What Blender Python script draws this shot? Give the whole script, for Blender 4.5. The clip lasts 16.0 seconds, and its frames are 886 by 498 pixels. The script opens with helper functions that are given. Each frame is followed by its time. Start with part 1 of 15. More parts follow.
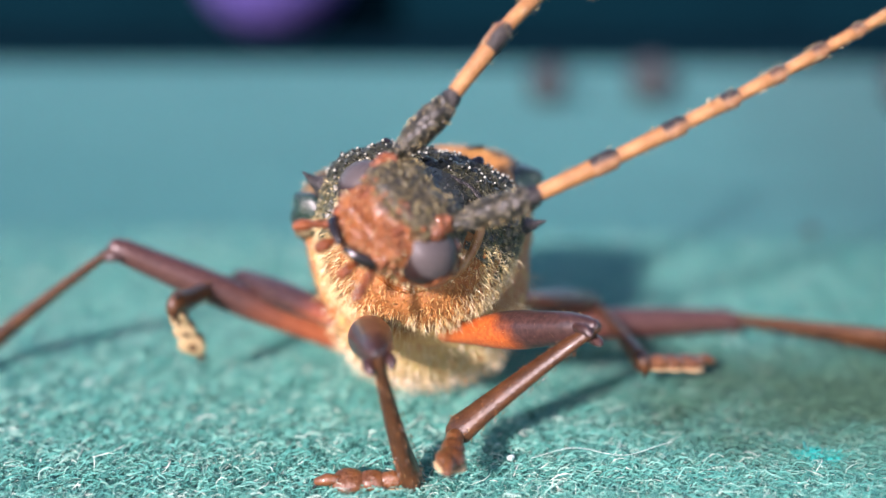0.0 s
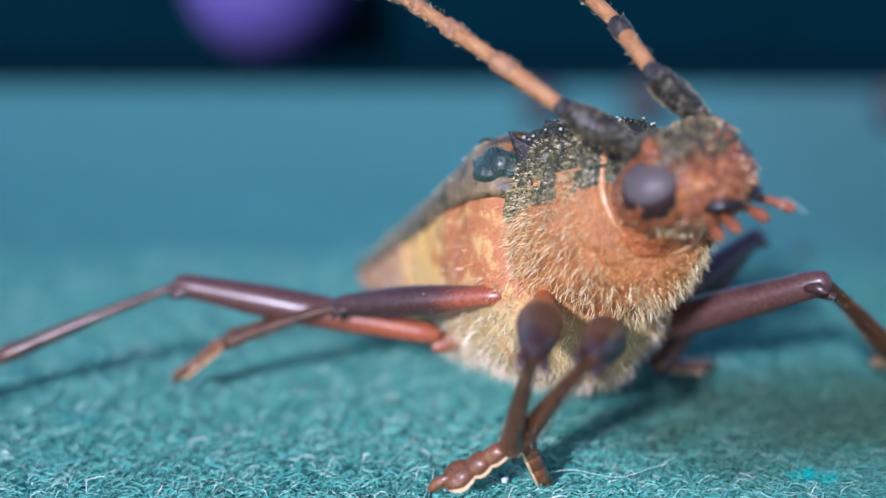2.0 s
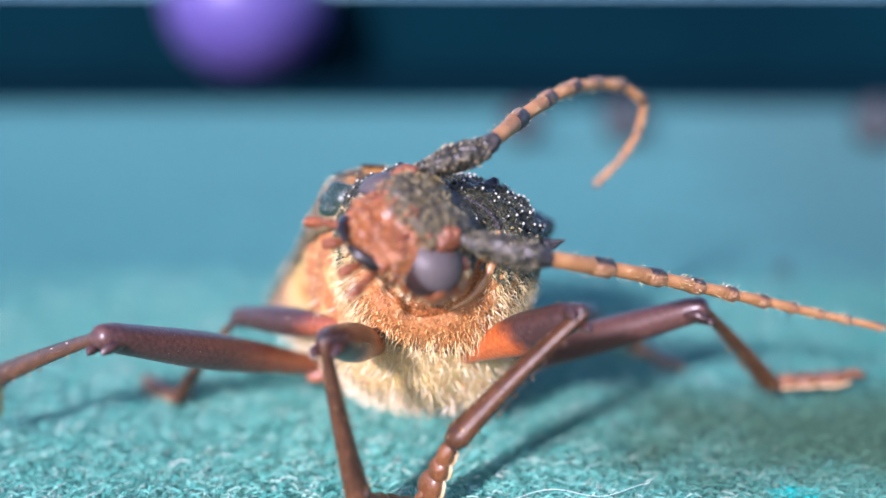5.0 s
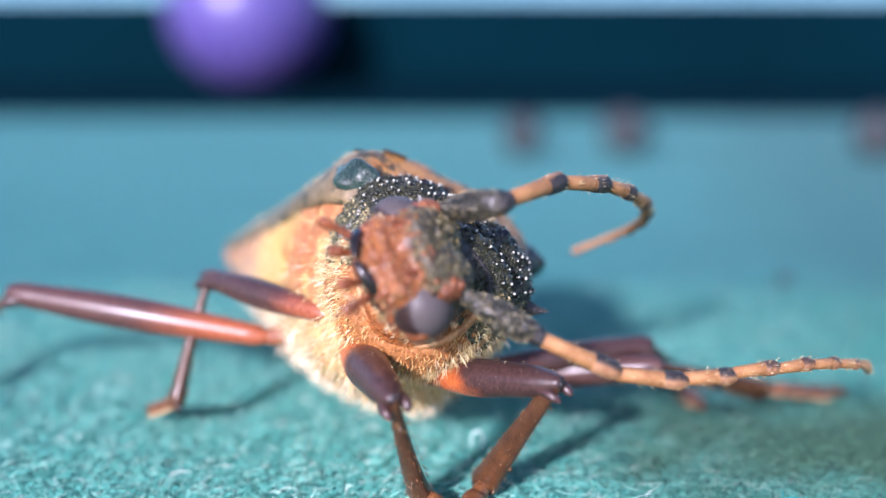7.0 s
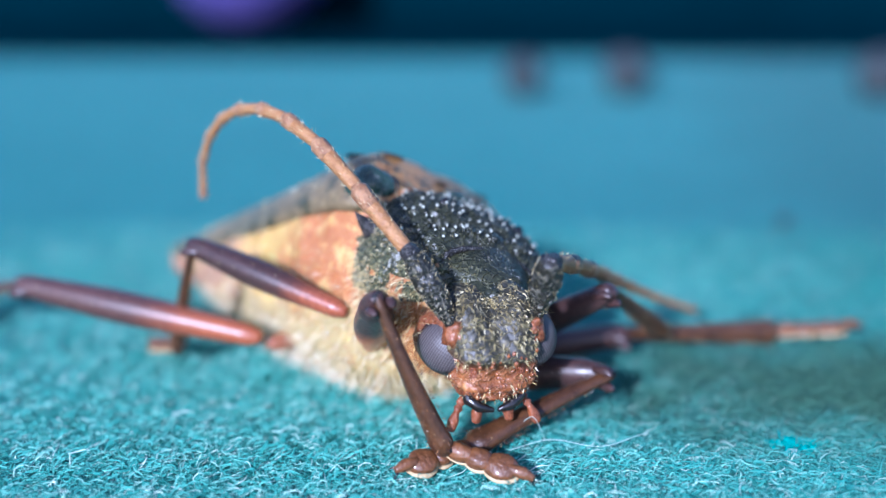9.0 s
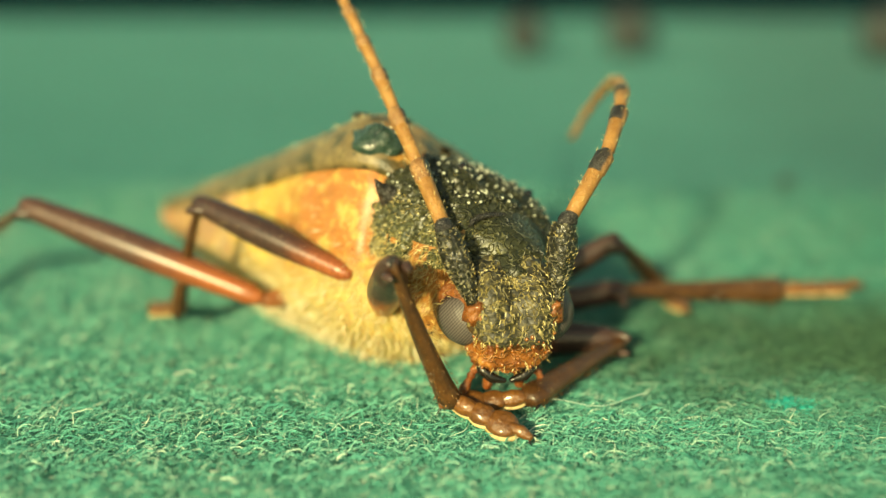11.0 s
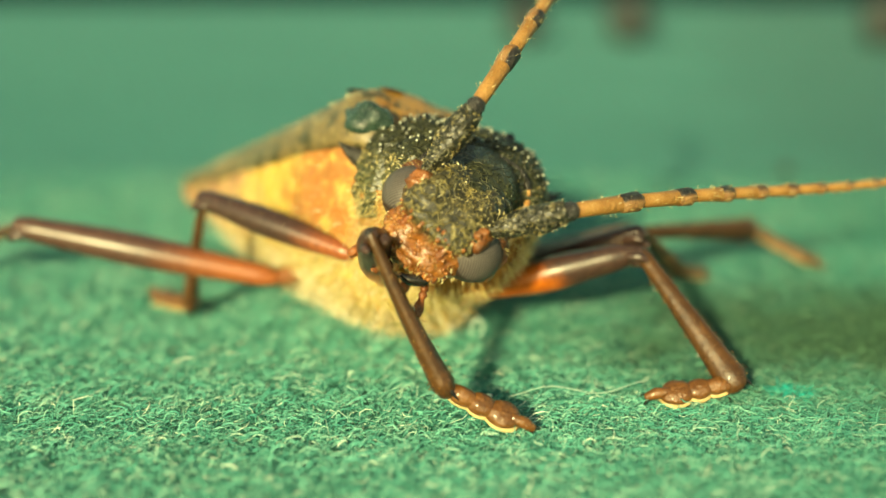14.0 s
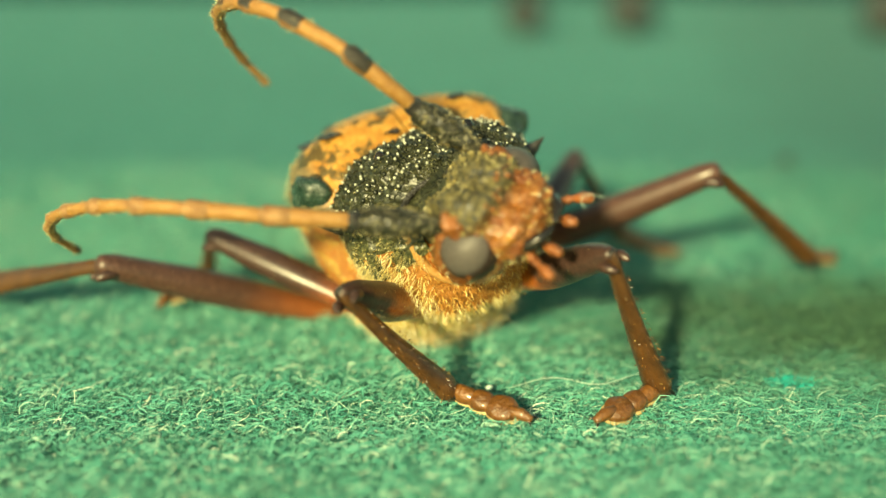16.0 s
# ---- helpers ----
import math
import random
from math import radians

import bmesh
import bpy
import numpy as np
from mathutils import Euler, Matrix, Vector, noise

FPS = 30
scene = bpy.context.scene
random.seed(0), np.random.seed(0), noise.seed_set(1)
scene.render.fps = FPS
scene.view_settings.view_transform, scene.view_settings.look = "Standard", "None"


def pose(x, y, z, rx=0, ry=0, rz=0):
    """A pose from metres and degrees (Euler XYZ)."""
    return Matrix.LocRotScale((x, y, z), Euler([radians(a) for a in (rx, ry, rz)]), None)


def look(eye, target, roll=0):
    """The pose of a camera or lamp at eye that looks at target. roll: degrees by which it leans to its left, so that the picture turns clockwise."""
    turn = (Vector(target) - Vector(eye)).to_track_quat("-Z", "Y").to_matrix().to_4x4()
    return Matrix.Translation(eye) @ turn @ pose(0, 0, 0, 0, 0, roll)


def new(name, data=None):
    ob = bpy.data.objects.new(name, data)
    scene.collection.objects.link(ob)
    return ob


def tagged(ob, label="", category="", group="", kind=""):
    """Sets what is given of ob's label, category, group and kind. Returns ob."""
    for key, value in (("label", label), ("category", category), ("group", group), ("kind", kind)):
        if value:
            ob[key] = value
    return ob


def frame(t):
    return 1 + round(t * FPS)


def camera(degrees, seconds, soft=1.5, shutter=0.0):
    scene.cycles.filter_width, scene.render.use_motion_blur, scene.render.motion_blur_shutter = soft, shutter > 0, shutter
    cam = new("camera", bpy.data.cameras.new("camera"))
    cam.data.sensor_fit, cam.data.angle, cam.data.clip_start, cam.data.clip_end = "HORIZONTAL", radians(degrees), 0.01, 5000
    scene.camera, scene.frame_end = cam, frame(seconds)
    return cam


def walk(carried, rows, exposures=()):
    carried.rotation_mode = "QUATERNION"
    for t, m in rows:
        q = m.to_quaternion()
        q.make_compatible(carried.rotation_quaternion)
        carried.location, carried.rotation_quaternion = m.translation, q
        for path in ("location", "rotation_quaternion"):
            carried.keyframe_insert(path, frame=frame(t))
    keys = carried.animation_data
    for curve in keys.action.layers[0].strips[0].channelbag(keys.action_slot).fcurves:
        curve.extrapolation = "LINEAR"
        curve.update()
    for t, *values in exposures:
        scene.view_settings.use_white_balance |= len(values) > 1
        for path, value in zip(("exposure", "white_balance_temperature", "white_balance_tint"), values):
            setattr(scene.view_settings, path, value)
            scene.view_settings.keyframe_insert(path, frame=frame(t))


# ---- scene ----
# A longhorn beetle on a sheet of green felt, seen from close by. Sizes below are in millimetres unless they end in _m.
MM = 0.001

# ---- camera ----
cam = camera(45.0, 16.0, soft=1.4)
cam.data.dof.use_dof = True
cam.data.dof.focus_distance = 0.0520
cam.data.dof.aperture_fstop = 15.5
walk(cam, [
    (0, pose(0, 0, 0.025, 73.975, 0, 1.405)), (.25, pose(0, 0, 0.025, 74.077, 0, 1.405)), (.5, pose(0, 0, 0.025, 74.278, 0, 1.405)),
    (.75, pose(0, 0, 0.025, 74.559, 0, 1.385)), (1, pose(0, 0, 0.025, 74.852, 0, 1.343)), (1.25, pose(0, 0, 0.025, 75.090, 0, 1.271)),
    (1.5, pose(0, 0, 0.025, 75.216, 0, 1.187)), (1.75, pose(0, 0, 0.025, 75.170, 0, 1.135)), (2, pose(0, 0, 0.025, 75.125, 0, 1.062)),
    (2.25, pose(0, 0, 0.025, 75.428, 0, 0.495)), (2.5, pose(0, 0, 0.025, 75.730, 0, -0.031)), (2.75, pose(0, 0, 0.025, 75.730, 0, -0.054)),
    (3, pose(0, 0, 0.025, 75.730, 0, -0.062)), (3.25, pose(0, 0, 0.025, 75.715, 0, -0.031)), (3.5, pose(0, 0, 0.025, 75.700, 0, 0.000)),
    (3.75, pose(0, 0, 0.025, 75.738, 0, 0.000)), (4, pose(0, 0, 0.025, 75.791, 0, 0.000)), (4.25, pose(0, 0, 0.025, 75.811, 0, 0.031)),
    (4.5, pose(0, 0, 0.025, 75.836, 0, 0.062)), (4.75, pose(0, 0, 0.025, 75.955, 0, 0.062)), (5, pose(0, 0, 0.025, 76.169, 0, 0.062)),
    (5.2, pose(0, 0, 0.025, 76.426, 0, 0.094)), (5.6, pose(0, 0, 0.025, 76.542, 0, 0.094)), (6, pose(0, 0, 0.025, 76.627, 0, 0.094)),
    (6.4, pose(0, 0, 0.025, 76.683, 0, 0.094)), (6.8, pose(0, 0, 0.025, 76.716, 0, 0.094)), (7.3, pose(0, 0, 0.025, 76.729, 0, 0.094)),
    (7.5, pose(0, 0, 0.025, 75.851, 0, 0.094)), (7.75, pose(0, 0, 0.025, 75.541, 0, 0.094)), (8, pose(0, 0, 0.025, 75.276, 0, 0.094)),
    (8.25, pose(0, 0, 0.025, 74.535, 0, 0.094)), (8.5, pose(0, 0, 0.025, 73.884, 0, 0.094)), (8.75, pose(0, 0, 0.025, 73.751, 0, 0.094)),
    (9, pose(0, 0, 0.025, 73.612, 0, 0.094)), (9.25, pose(0, 0, 0.025, 72.679, 0, 0.125)), (9.5, pose(0, 0, 0.025, 71.801, 0, 0.156)),
    (10, pose(0, 0, 0.025, 71.621, 0, 0.152)), (10.4, pose(0, 0, 0.025, 71.557, 0, 0.146)), (10.8, pose(0, 0, 0.025, 71.521, 0, 0.138)),
    (11.2, pose(0, 0, 0.025, 71.472, 0, 0.130)), (11.5, pose(0, 0, 0.025, 71.404, 0, 0.126)), (11.8, pose(0, 0, 0.025, 71.289, 0, 0.125)),
    (12, pose(0, 0, 0.025, 71.018, 0, 0.125)), (12.25, pose(0, 0, 0.025, 70.999, 0, 0.125)), (12.5, pose(0, 0, 0.025, 70.988, 0, 0.125)),
    (12.75, pose(0, 0, 0.025, 70.975, 0, 0.125)), (13, pose(0, 0, 0.025, 70.958, 0, 0.125)), (13.25, pose(0, 0, 0.025, 70.932, 0, 0.125)),
    (13.5, pose(0, 0, 0.025, 70.898, 0, 0.125)), (13.75, pose(0, 0, 0.025, 70.863, 0, 0.125)), (14, pose(0, 0, 0.025, 70.823, 0, 0.125)),
    (14.25, pose(0, 0, 0.025, 70.759, 0, 0.141)), (14.5, pose(0, 0, 0.025, 70.718, 0, 0.156)), (14.75, pose(0, 0, 0.025, 70.718, 0, 0.156)),
    (15, pose(0, 0, 0.025, 70.718, 0, 0.156)), (15.25, pose(0, 0, 0.025, 70.671, 0, 0.156)), (15.5, pose(0, 0, 0.025, 70.583, 0, 0.156)),
    (15.75, pose(0, 0, 0.025, 70.449, 0, 0.156)), (16, pose(0, 0, 0.025, 70.358, 0, 0.156))],
    exposures=[(0, 0.95, 6290, 38), (0.6, 0.99, 5440, 41), (1.2, 0.85, 5380, 39), (1.6, 0.70, 5410, 38), (2.0, 0.37, 5210, 35), (2.5, 0.46, 5110, 36), (3.0, 0.76, 5170, 38), (3.4, 1.00, 5240, 39), (4.0, 1.02, 5520, 41), (5.2, 1.04, 5630, 41), (7.3, 0.98, 5500, 36), (8.0, 0.92, 5150, 29), (8.5, 0.85, 4990, 29), (9.0, 0.74, 4670, 26), (9.5, 0.68, 5080, 26), (9.75, 0.65, 7100, 6), (10.4, 0.65, 11500, -12), (11.8, 0.67, 15000, -17), (16, 0.79, 14300, -17)])

# ---- light ----
SUN_ELEVATION, SUN_FROM = 24.0, (-0.40, -0.917)   # the sun stands behind the camera, to the left
world = bpy.data.worlds.new("daylight")
scene.world = world
world.use_nodes = True
wt = world.node_tree
sky = wt.nodes.new("ShaderNodeTexSky")
sky.sky_type, sky.sun_disc = "NISHITA", False
sky.sun_elevation = radians(SUN_ELEVATION)
sky.sun_rotation = math.atan2(SUN_FROM[0], SUN_FROM[1])
wt.links.new(sky.outputs[0], wt.nodes["Background"].inputs[0])
wt.nodes["Background"].inputs[1].default_value = 0.115
sun = new("sun", bpy.data.lights.new("sun", "SUN"))
sun.data.energy, sun.data.angle, sun.data.color = 4.45, radians(4.0), (1.0, 0.94, 0.84)
se = math.radians(SUN_ELEVATION)
sun_dir = Vector((SUN_FROM[0] * math.cos(se), SUN_FROM[1] * math.cos(se), math.sin(se)))
sun.matrix_world = look(sun_dir * 2.0, (0, 0, 0))


# ---- materials ----
def shader(name):
    m = bpy.data.materials.new(name)
    m.use_nodes = True
    nt = m.node_tree
    co = nt.nodes.new("ShaderNodeTexCoord")
    mp = nt.nodes.new("ShaderNodeMapping")
    mp.inputs["Scale"].default_value = (1000, 1000, 1000)
    nt.links.new(co.outputs["Object"], mp.inputs[0])
    return m, nt, mp.outputs[0], nt.nodes["Principled BSDF"]


def noise_tex(nt, vec, scale, detail=4.0, rough=0.6):
    n = nt.nodes.new("ShaderNodeTexNoise")
    n.inputs["Scale"].default_value, n.inputs["Detail"].default_value, n.inputs["Roughness"].default_value = scale, detail, rough
    nt.links.new(vec, n.inputs["Vector"])
    return n.outputs[0]


def ramp(nt, fac, stops):
    r = nt.nodes.new("ShaderNodeValToRGB")
    nt.links.new(fac, r.inputs[0])
    els = r.color_ramp.elements
    while len(els) < len(stops):
        els.new(0.5)
    for e, (p, c) in zip(els, stops):
        e.position, e.color = p, (*c, 1)
    return r.outputs[0]


def mix(nt, fac, a, b):
    n = nt.nodes.new("ShaderNodeMix")
    n.data_type = "RGBA"
    for v, s in ((fac, n.inputs[0]), (a, n.inputs[6]), (b, n.inputs[7])):
        if isinstance(v, (int, float)):
            s.default_value = v
        elif isinstance(v, tuple):
            s.default_value = (*v, 1)
        else:
            nt.links.new(v, s)
    return n.outputs[2]


def calc(nt, op, a, b=0.0, clamp=False):
    n = nt.nodes.new("ShaderNodeMath")
    n.operation, n.use_clamp = op, clamp
    for v, s in ((a, n.inputs[0]), (b, n.inputs[1])):
        if isinstance(v, (int, float)):
            s.default_value = v
        else:
            nt.links.new(v, s)
    return n.outputs[0]


def ramp_range(nt, v, lo, hi):
    n = nt.nodes.new("ShaderNodeMapRange")
    n.interpolation_type = "SMOOTHSTEP"
    nt.links.new(v, n.inputs[0])
    n.inputs[1].default_value, n.inputs[2].default_value = lo, hi
    return n.outputs[0]


def axes(nt, vec):
    n = nt.nodes.new("ShaderNodeSeparateXYZ")
    nt.links.new(vec, n.inputs[0])
    return n.outputs


def bump(nt, bsdf, height, strength, dist=0.0001):
    b = nt.nodes.new("ShaderNodeBump")
    b.inputs["Strength"].default_value, b.inputs["Distance"].default_value = strength, dist
    nt.links.new(height, b.inputs["Height"])
    nt.links.new(b.outputs[0], bsdf.inputs["Normal"])


def plain(name, a, b, scale, rough, bump_scale=0.0, bump_amount=0.3, dist=0.0001, coat=0.0, sub=0.0, metal=0.0, spec=0.5):
    """Two colours that drift into each other, with a finer grain of the same, and a fine relief."""
    m, nt, v, p = shader(name)
    f1, f2 = noise_tex(nt, v, scale), noise_tex(nt, v, scale * 6, 3)
    f = calc(nt, "ADD", calc(nt, "MULTIPLY", f1, 0.65), calc(nt, "MULTIPLY", f2, 0.35))
    nt.links.new(ramp(nt, f, [(0.35, a), (0.65, b)]), p.inputs["Base Color"])
    nt.links.new(calc(nt, "ADD", calc(nt, "MULTIPLY", f2, 0.25), rough - 0.12), p.inputs["Roughness"])
    p.inputs["Metallic"].default_value, p.inputs["Specular IOR Level"].default_value = metal, spec
    p.inputs["Coat Weight"].default_value, p.inputs["Coat Roughness"].default_value = coat, 0.12
    if sub:
        p.inputs["Subsurface Weight"].default_value, p.inputs["Subsurface Scale"].default_value = sub, 0.0006
    if bump_scale:
        bump(nt, p, noise_tex(nt, v, bump_scale, 4), bump_amount, dist)
    return m


def shaded_patch(nt, vec):
    """An olive patch in the felt, ragged at its rim, with soft shade painted into it."""
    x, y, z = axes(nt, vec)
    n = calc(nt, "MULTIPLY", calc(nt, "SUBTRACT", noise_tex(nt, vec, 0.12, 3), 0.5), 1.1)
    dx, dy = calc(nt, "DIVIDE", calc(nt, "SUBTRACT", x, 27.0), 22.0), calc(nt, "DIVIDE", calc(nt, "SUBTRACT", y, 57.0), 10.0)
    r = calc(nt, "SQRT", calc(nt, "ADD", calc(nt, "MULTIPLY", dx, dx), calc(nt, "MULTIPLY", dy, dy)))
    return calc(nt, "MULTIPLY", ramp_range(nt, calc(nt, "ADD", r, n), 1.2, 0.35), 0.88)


def side_falloff(nt, vec):
    """The light's falloff to one side, painted as darker felt."""
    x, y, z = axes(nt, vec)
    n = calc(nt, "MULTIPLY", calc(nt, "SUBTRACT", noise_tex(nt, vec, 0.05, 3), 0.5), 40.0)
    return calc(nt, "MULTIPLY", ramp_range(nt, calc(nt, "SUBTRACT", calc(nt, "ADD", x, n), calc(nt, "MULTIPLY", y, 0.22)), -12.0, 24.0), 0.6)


def felt_material():
    m, nt, v, p = shader("green felt")
    fine, mid, wide = noise_tex(nt, v, 2.2, 5, 0.75), noise_tex(nt, v, 0.35, 4), noise_tex(nt, v, 0.03, 3)
    c = ramp(nt, fine, [(0.30, (0.015, 0.14, 0.133)), (0.5, (0.026, 0.185, 0.174)), (0.68, (0.058, 0.26, 0.238))])
    c = mix(nt, calc(nt, "MULTIPLY", ramp_range(nt, mid, 0.42, 0.7), 0.45), c, (0.054, 0.245, 0.221))
    c = mix(nt, calc(nt, "MULTIPLY", ramp_range(nt, wide, 0.4, 0.7), 0.35), c, (0.015, 0.155, 0.15))
    c = mix(nt, side_falloff(nt, v), c, (0.0097, 0.088, 0.086))
    c = mix(nt, shaded_patch(nt, v), c, (0.021, 0.075, 0.042))
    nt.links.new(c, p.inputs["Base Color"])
    p.inputs["Roughness"].default_value = 0.95
    p.inputs["Specular IOR Level"].default_value = 0.15
    p.inputs["Sheen Weight"].default_value, p.inputs["Sheen Roughness"].default_value = 0.08, 0.5
    p.inputs["Sheen Tint"].default_value = (0.6, 0.95, 0.9, 1)
    bump(nt, p, fine, 0.9, 0.0003)
    return m


def fibre_material(name, stops, gloss=0.3):
    m, nt, v, p = shader(name)
    g = nt.nodes.new("ShaderNodeNewGeometry")
    nt.links.new(ramp(nt, g.outputs["Random Per Island"], stops), p.inputs["Base Color"])
    p.inputs["Roughness"].default_value = gloss
    p.inputs["Specular IOR Level"].default_value = 0.45
    return m


def elytra_material():
    m, nt, v, p = shader("elytra")
    x, y, z = axes(nt, v)
    n1, n2, n3 = noise_tex(nt, v, 0.30, 4), noise_tex(nt, v, 1.6, 4), noise_tex(nt, v, 0.75, 3)
    c = ramp(nt, n2, [(0.3, (0.31, 0.12, 0.026)), (0.55, (0.48, 0.235, 0.062)), (0.75, (0.58, 0.355, 0.13))])
    wob = calc(nt, "MULTIPLY", calc(nt, "SUBTRACT", n1, 0.5), 6.0)
    rear = ramp_range(nt, calc(nt, "ADD", y, wob), 7.5, 12.0)
    side = ramp_range(nt, calc(nt, "ADD", calc(nt, "ADD", calc(nt, "ABSOLUTE", x), calc(nt, "MULTIPLY", y, 0.12)), calc(nt, "MULTIPLY", wob, 0.2)), 5.0, 5.9)
    grey = ramp(nt, n2, [(0.3, (0.045, 0.06, 0.04)), (0.6, (0.10, 0.10, 0.06)), (0.8, (0.18, 0.15, 0.08))])
    c = mix(nt, calc(nt, "MULTIPLY", rear, 0.75), c, grey)
    c = mix(nt, calc(nt, "MULTIPLY", side, 0.8), c, grey)
    c = mix(nt, calc(nt, "MULTIPLY", ramp_range(nt, n3, 0.51, 0.60), 0.85), c, (0.03, 0.032, 0.014))
    nt.links.new(c, p.inputs["Base Color"])
    p.inputs["Roughness"].default_value = 0.42
    bump(nt, p, noise_tex(nt, v, 4.5, 3), 0.5, 0.00012)
    return m


def flank_material():
    m, nt, v, p = shader("orange flank")
    x, y, z = axes(nt, v)
    n1, n2, n3, n4 = noise_tex(nt, v, 0.45, 4), noise_tex(nt, v, 1.5, 5, 0.7), noise_tex(nt, v, 7.0, 3), noise_tex(nt, v, 0.9, 3)
    yy = calc(nt, "ADD", y, calc(nt, "MULTIPLY", calc(nt, "SUBTRACT", n1, 0.5), 12.0))
    c = mix(nt, ramp_range(nt, yy, 4.4, 8.6), (0.4, 0.151, 0.043), (0.58, 0.374, 0.091))
    c = mix(nt, ramp_range(nt, yy, 9.5, 14.0), c, (0.36, 0.198, 0.111))
    zz = calc(nt, "ADD", z, calc(nt, "MULTIPLY", calc(nt, "SUBTRACT", n1, 0.5), 4.0))
    c = mix(nt, ramp_range(nt, zz, -4.2, -6.2), c, (0.46, 0.354, 0.143))
    c = mix(nt, calc(nt, "MULTIPLY", ramp_range(nt, n4, 0.50, 0.64), 0.45), c, (0.72, 0.562, 0.183))
    c = mix(nt, calc(nt, "MULTIPLY", ramp_range(nt, n2, 0.54, 0.72), 0.55), c, (0.7, 0.437, 0.111))
    c = mix(nt, calc(nt, "MULTIPLY", ramp_range(nt, n2, 0.46, 0.34), 0.45), c, (0.4, 0.146, 0.04))
    c = mix(nt, calc(nt, "MULTIPLY", ramp_range(nt, n3, 0.52, 0.64), 0.3), c, (0.36, 0.104, 0.023))
    nt.links.new(c, p.inputs["Base Color"])
    nt.links.new(calc(nt, "ADD", calc(nt, "MULTIPLY", n3, 0.5), 0.2), p.inputs["Roughness"])
    p.inputs["Coat Weight"].default_value, p.inputs["Coat Roughness"].default_value = 0.22, 0.3
    p.inputs["Subsurface Weight"].default_value, p.inputs["Subsurface Scale"].default_value = 0.15, 0.0005
    bump(nt, p, calc(nt, "ADD", n2, calc(nt, "MULTIPLY", n3, 0.6)), 0.8, 0.00028)
    return m


def worm_lines(nt, vec, scale, width):
    """Short winding ridges, 1 on their crests."""
    n = noise_tex(nt, vec, scale, 1.0, 0.4)
    return ramp_range(nt, calc(nt, "ABSOLUTE", calc(nt, "SUBTRACT", n, 0.5)), width, 0.0)


def pronotum_material(name, sides, down=0.6, lit=(0.10, 0.105, 0.05), crest_tint=(0.15, 0.15, 0.085)):
    """Near-black; pale worm lines paint down and ridge highlights; the sides may be olive."""
    m, nt, v, p = shader(name)
    x, y, z = axes(nt, v)
    worms, n1, n2, n3 = worm_lines(nt, v, 2.6, 0.06), noise_tex(nt, v, 0.5, 4), noise_tex(nt, v, 5.0, 4), noise_tex(nt, v, 1.3, 2)
    c = ramp(nt, n2, [(0.35, (0.009, 0.011, 0.005)), (0.6, tuple(0.33 * q for q in lit)), (0.78, lit)])
    crest_glint = calc(nt, "MULTIPLY", worms, ramp_range(nt, n3, 0.35, 0.6))
    c = mix(nt, calc(nt, "MULTIPLY", crest_glint, down), c, crest_tint)
    low = ramp_range(nt, calc(nt, "ADD", z, calc(nt, "MULTIPLY", calc(nt, "SUBTRACT", n1, 0.5), 3.0)), 1.4, -0.5)
    olive = ramp(nt, n2, [(0.33, (0.013, 0.017, 0.010)), (0.52, (0.054, 0.058, 0.027)), (0.70, (0.24, 0.225, 0.105))])
    c = mix(nt, calc(nt, "MULTIPLY", low, 0.85 * sides), c, mix(nt, calc(nt, "MULTIPLY", worms, 0.35), olive, (0.36, 0.33, 0.15)))
    nt.links.new(c, p.inputs["Base Color"])
    nt.links.new(calc(nt, "ADD", calc(nt, "MULTIPLY", n2, 0.3), 0.16), p.inputs["Roughness"])
    p.inputs["Specular IOR Level"].default_value = 0.55
    bump(nt, p, calc(nt, "ADD", calc(nt, "MULTIPLY", n2, 0.3), worms), 0.8, 0.0002)
    return m


def head_material():
    m, nt, v, p = shader("head capsule")
    x, y, z = axes(nt, v)
    n1, n2, n3 = noise_tex(nt, v, 0.7, 4), noise_tex(nt, v, 2.6, 4), noise_tex(nt, v, 8.0, 3)
    worms = worm_lines(nt, v, 2.2, 0.06)
    mid = calc(nt, "ADD", calc(nt, "MULTIPLY", n1, 0.6), calc(nt, "MULTIPLY", n2, 0.4))
    red = ramp(nt, mid, [(0.32, (0.038, 0.012, 0.006)), (0.45, (0.15, 0.046, 0.013)), (0.58, (0.28, 0.096, 0.025)), (0.70, (0.44, 0.23, 0.075))])
    red = mix(nt, calc(nt, "MULTIPLY", worms, 0.3), red, (0.56, 0.28, 0.12))
    olive = ramp(nt, n2, [(0.36, (0.008, 0.008, 0.005)), (0.54, (0.030, 0.026, 0.012)), (0.70, (0.12, 0.096, 0.042))])
    olive = mix(nt, calc(nt, "MULTIPLY", worms, 0.5), olive, (0.40, 0.33, 0.14))
    f = ramp_range(nt, calc(nt, "ADD", z, calc(nt, "MULTIPLY", calc(nt, "SUBTRACT", n1, 0.5), 1.8)), -0.05, 0.95)
    nt.links.new(mix(nt, f, red, olive), p.inputs["Base Color"])
    nt.links.new(calc(nt, "ADD", calc(nt, "ADD", calc(nt, "MULTIPLY", n3, 0.3), calc(nt, "MULTIPLY", f, 0.25)), 0.12), p.inputs["Roughness"])
    p.inputs["Specular IOR Level"].default_value = 0.6
    p.inputs["Coat Weight"].default_value, p.inputs["Coat Roughness"].default_value = 0.15, 0.3
    bump(nt, p, calc(nt, "ADD", calc(nt, "ADD", calc(nt, "MULTIPLY", n2, 0.5), calc(nt, "MULTIPLY", n3, 0.4)), worms), 0.8, 0.00014)
    return m


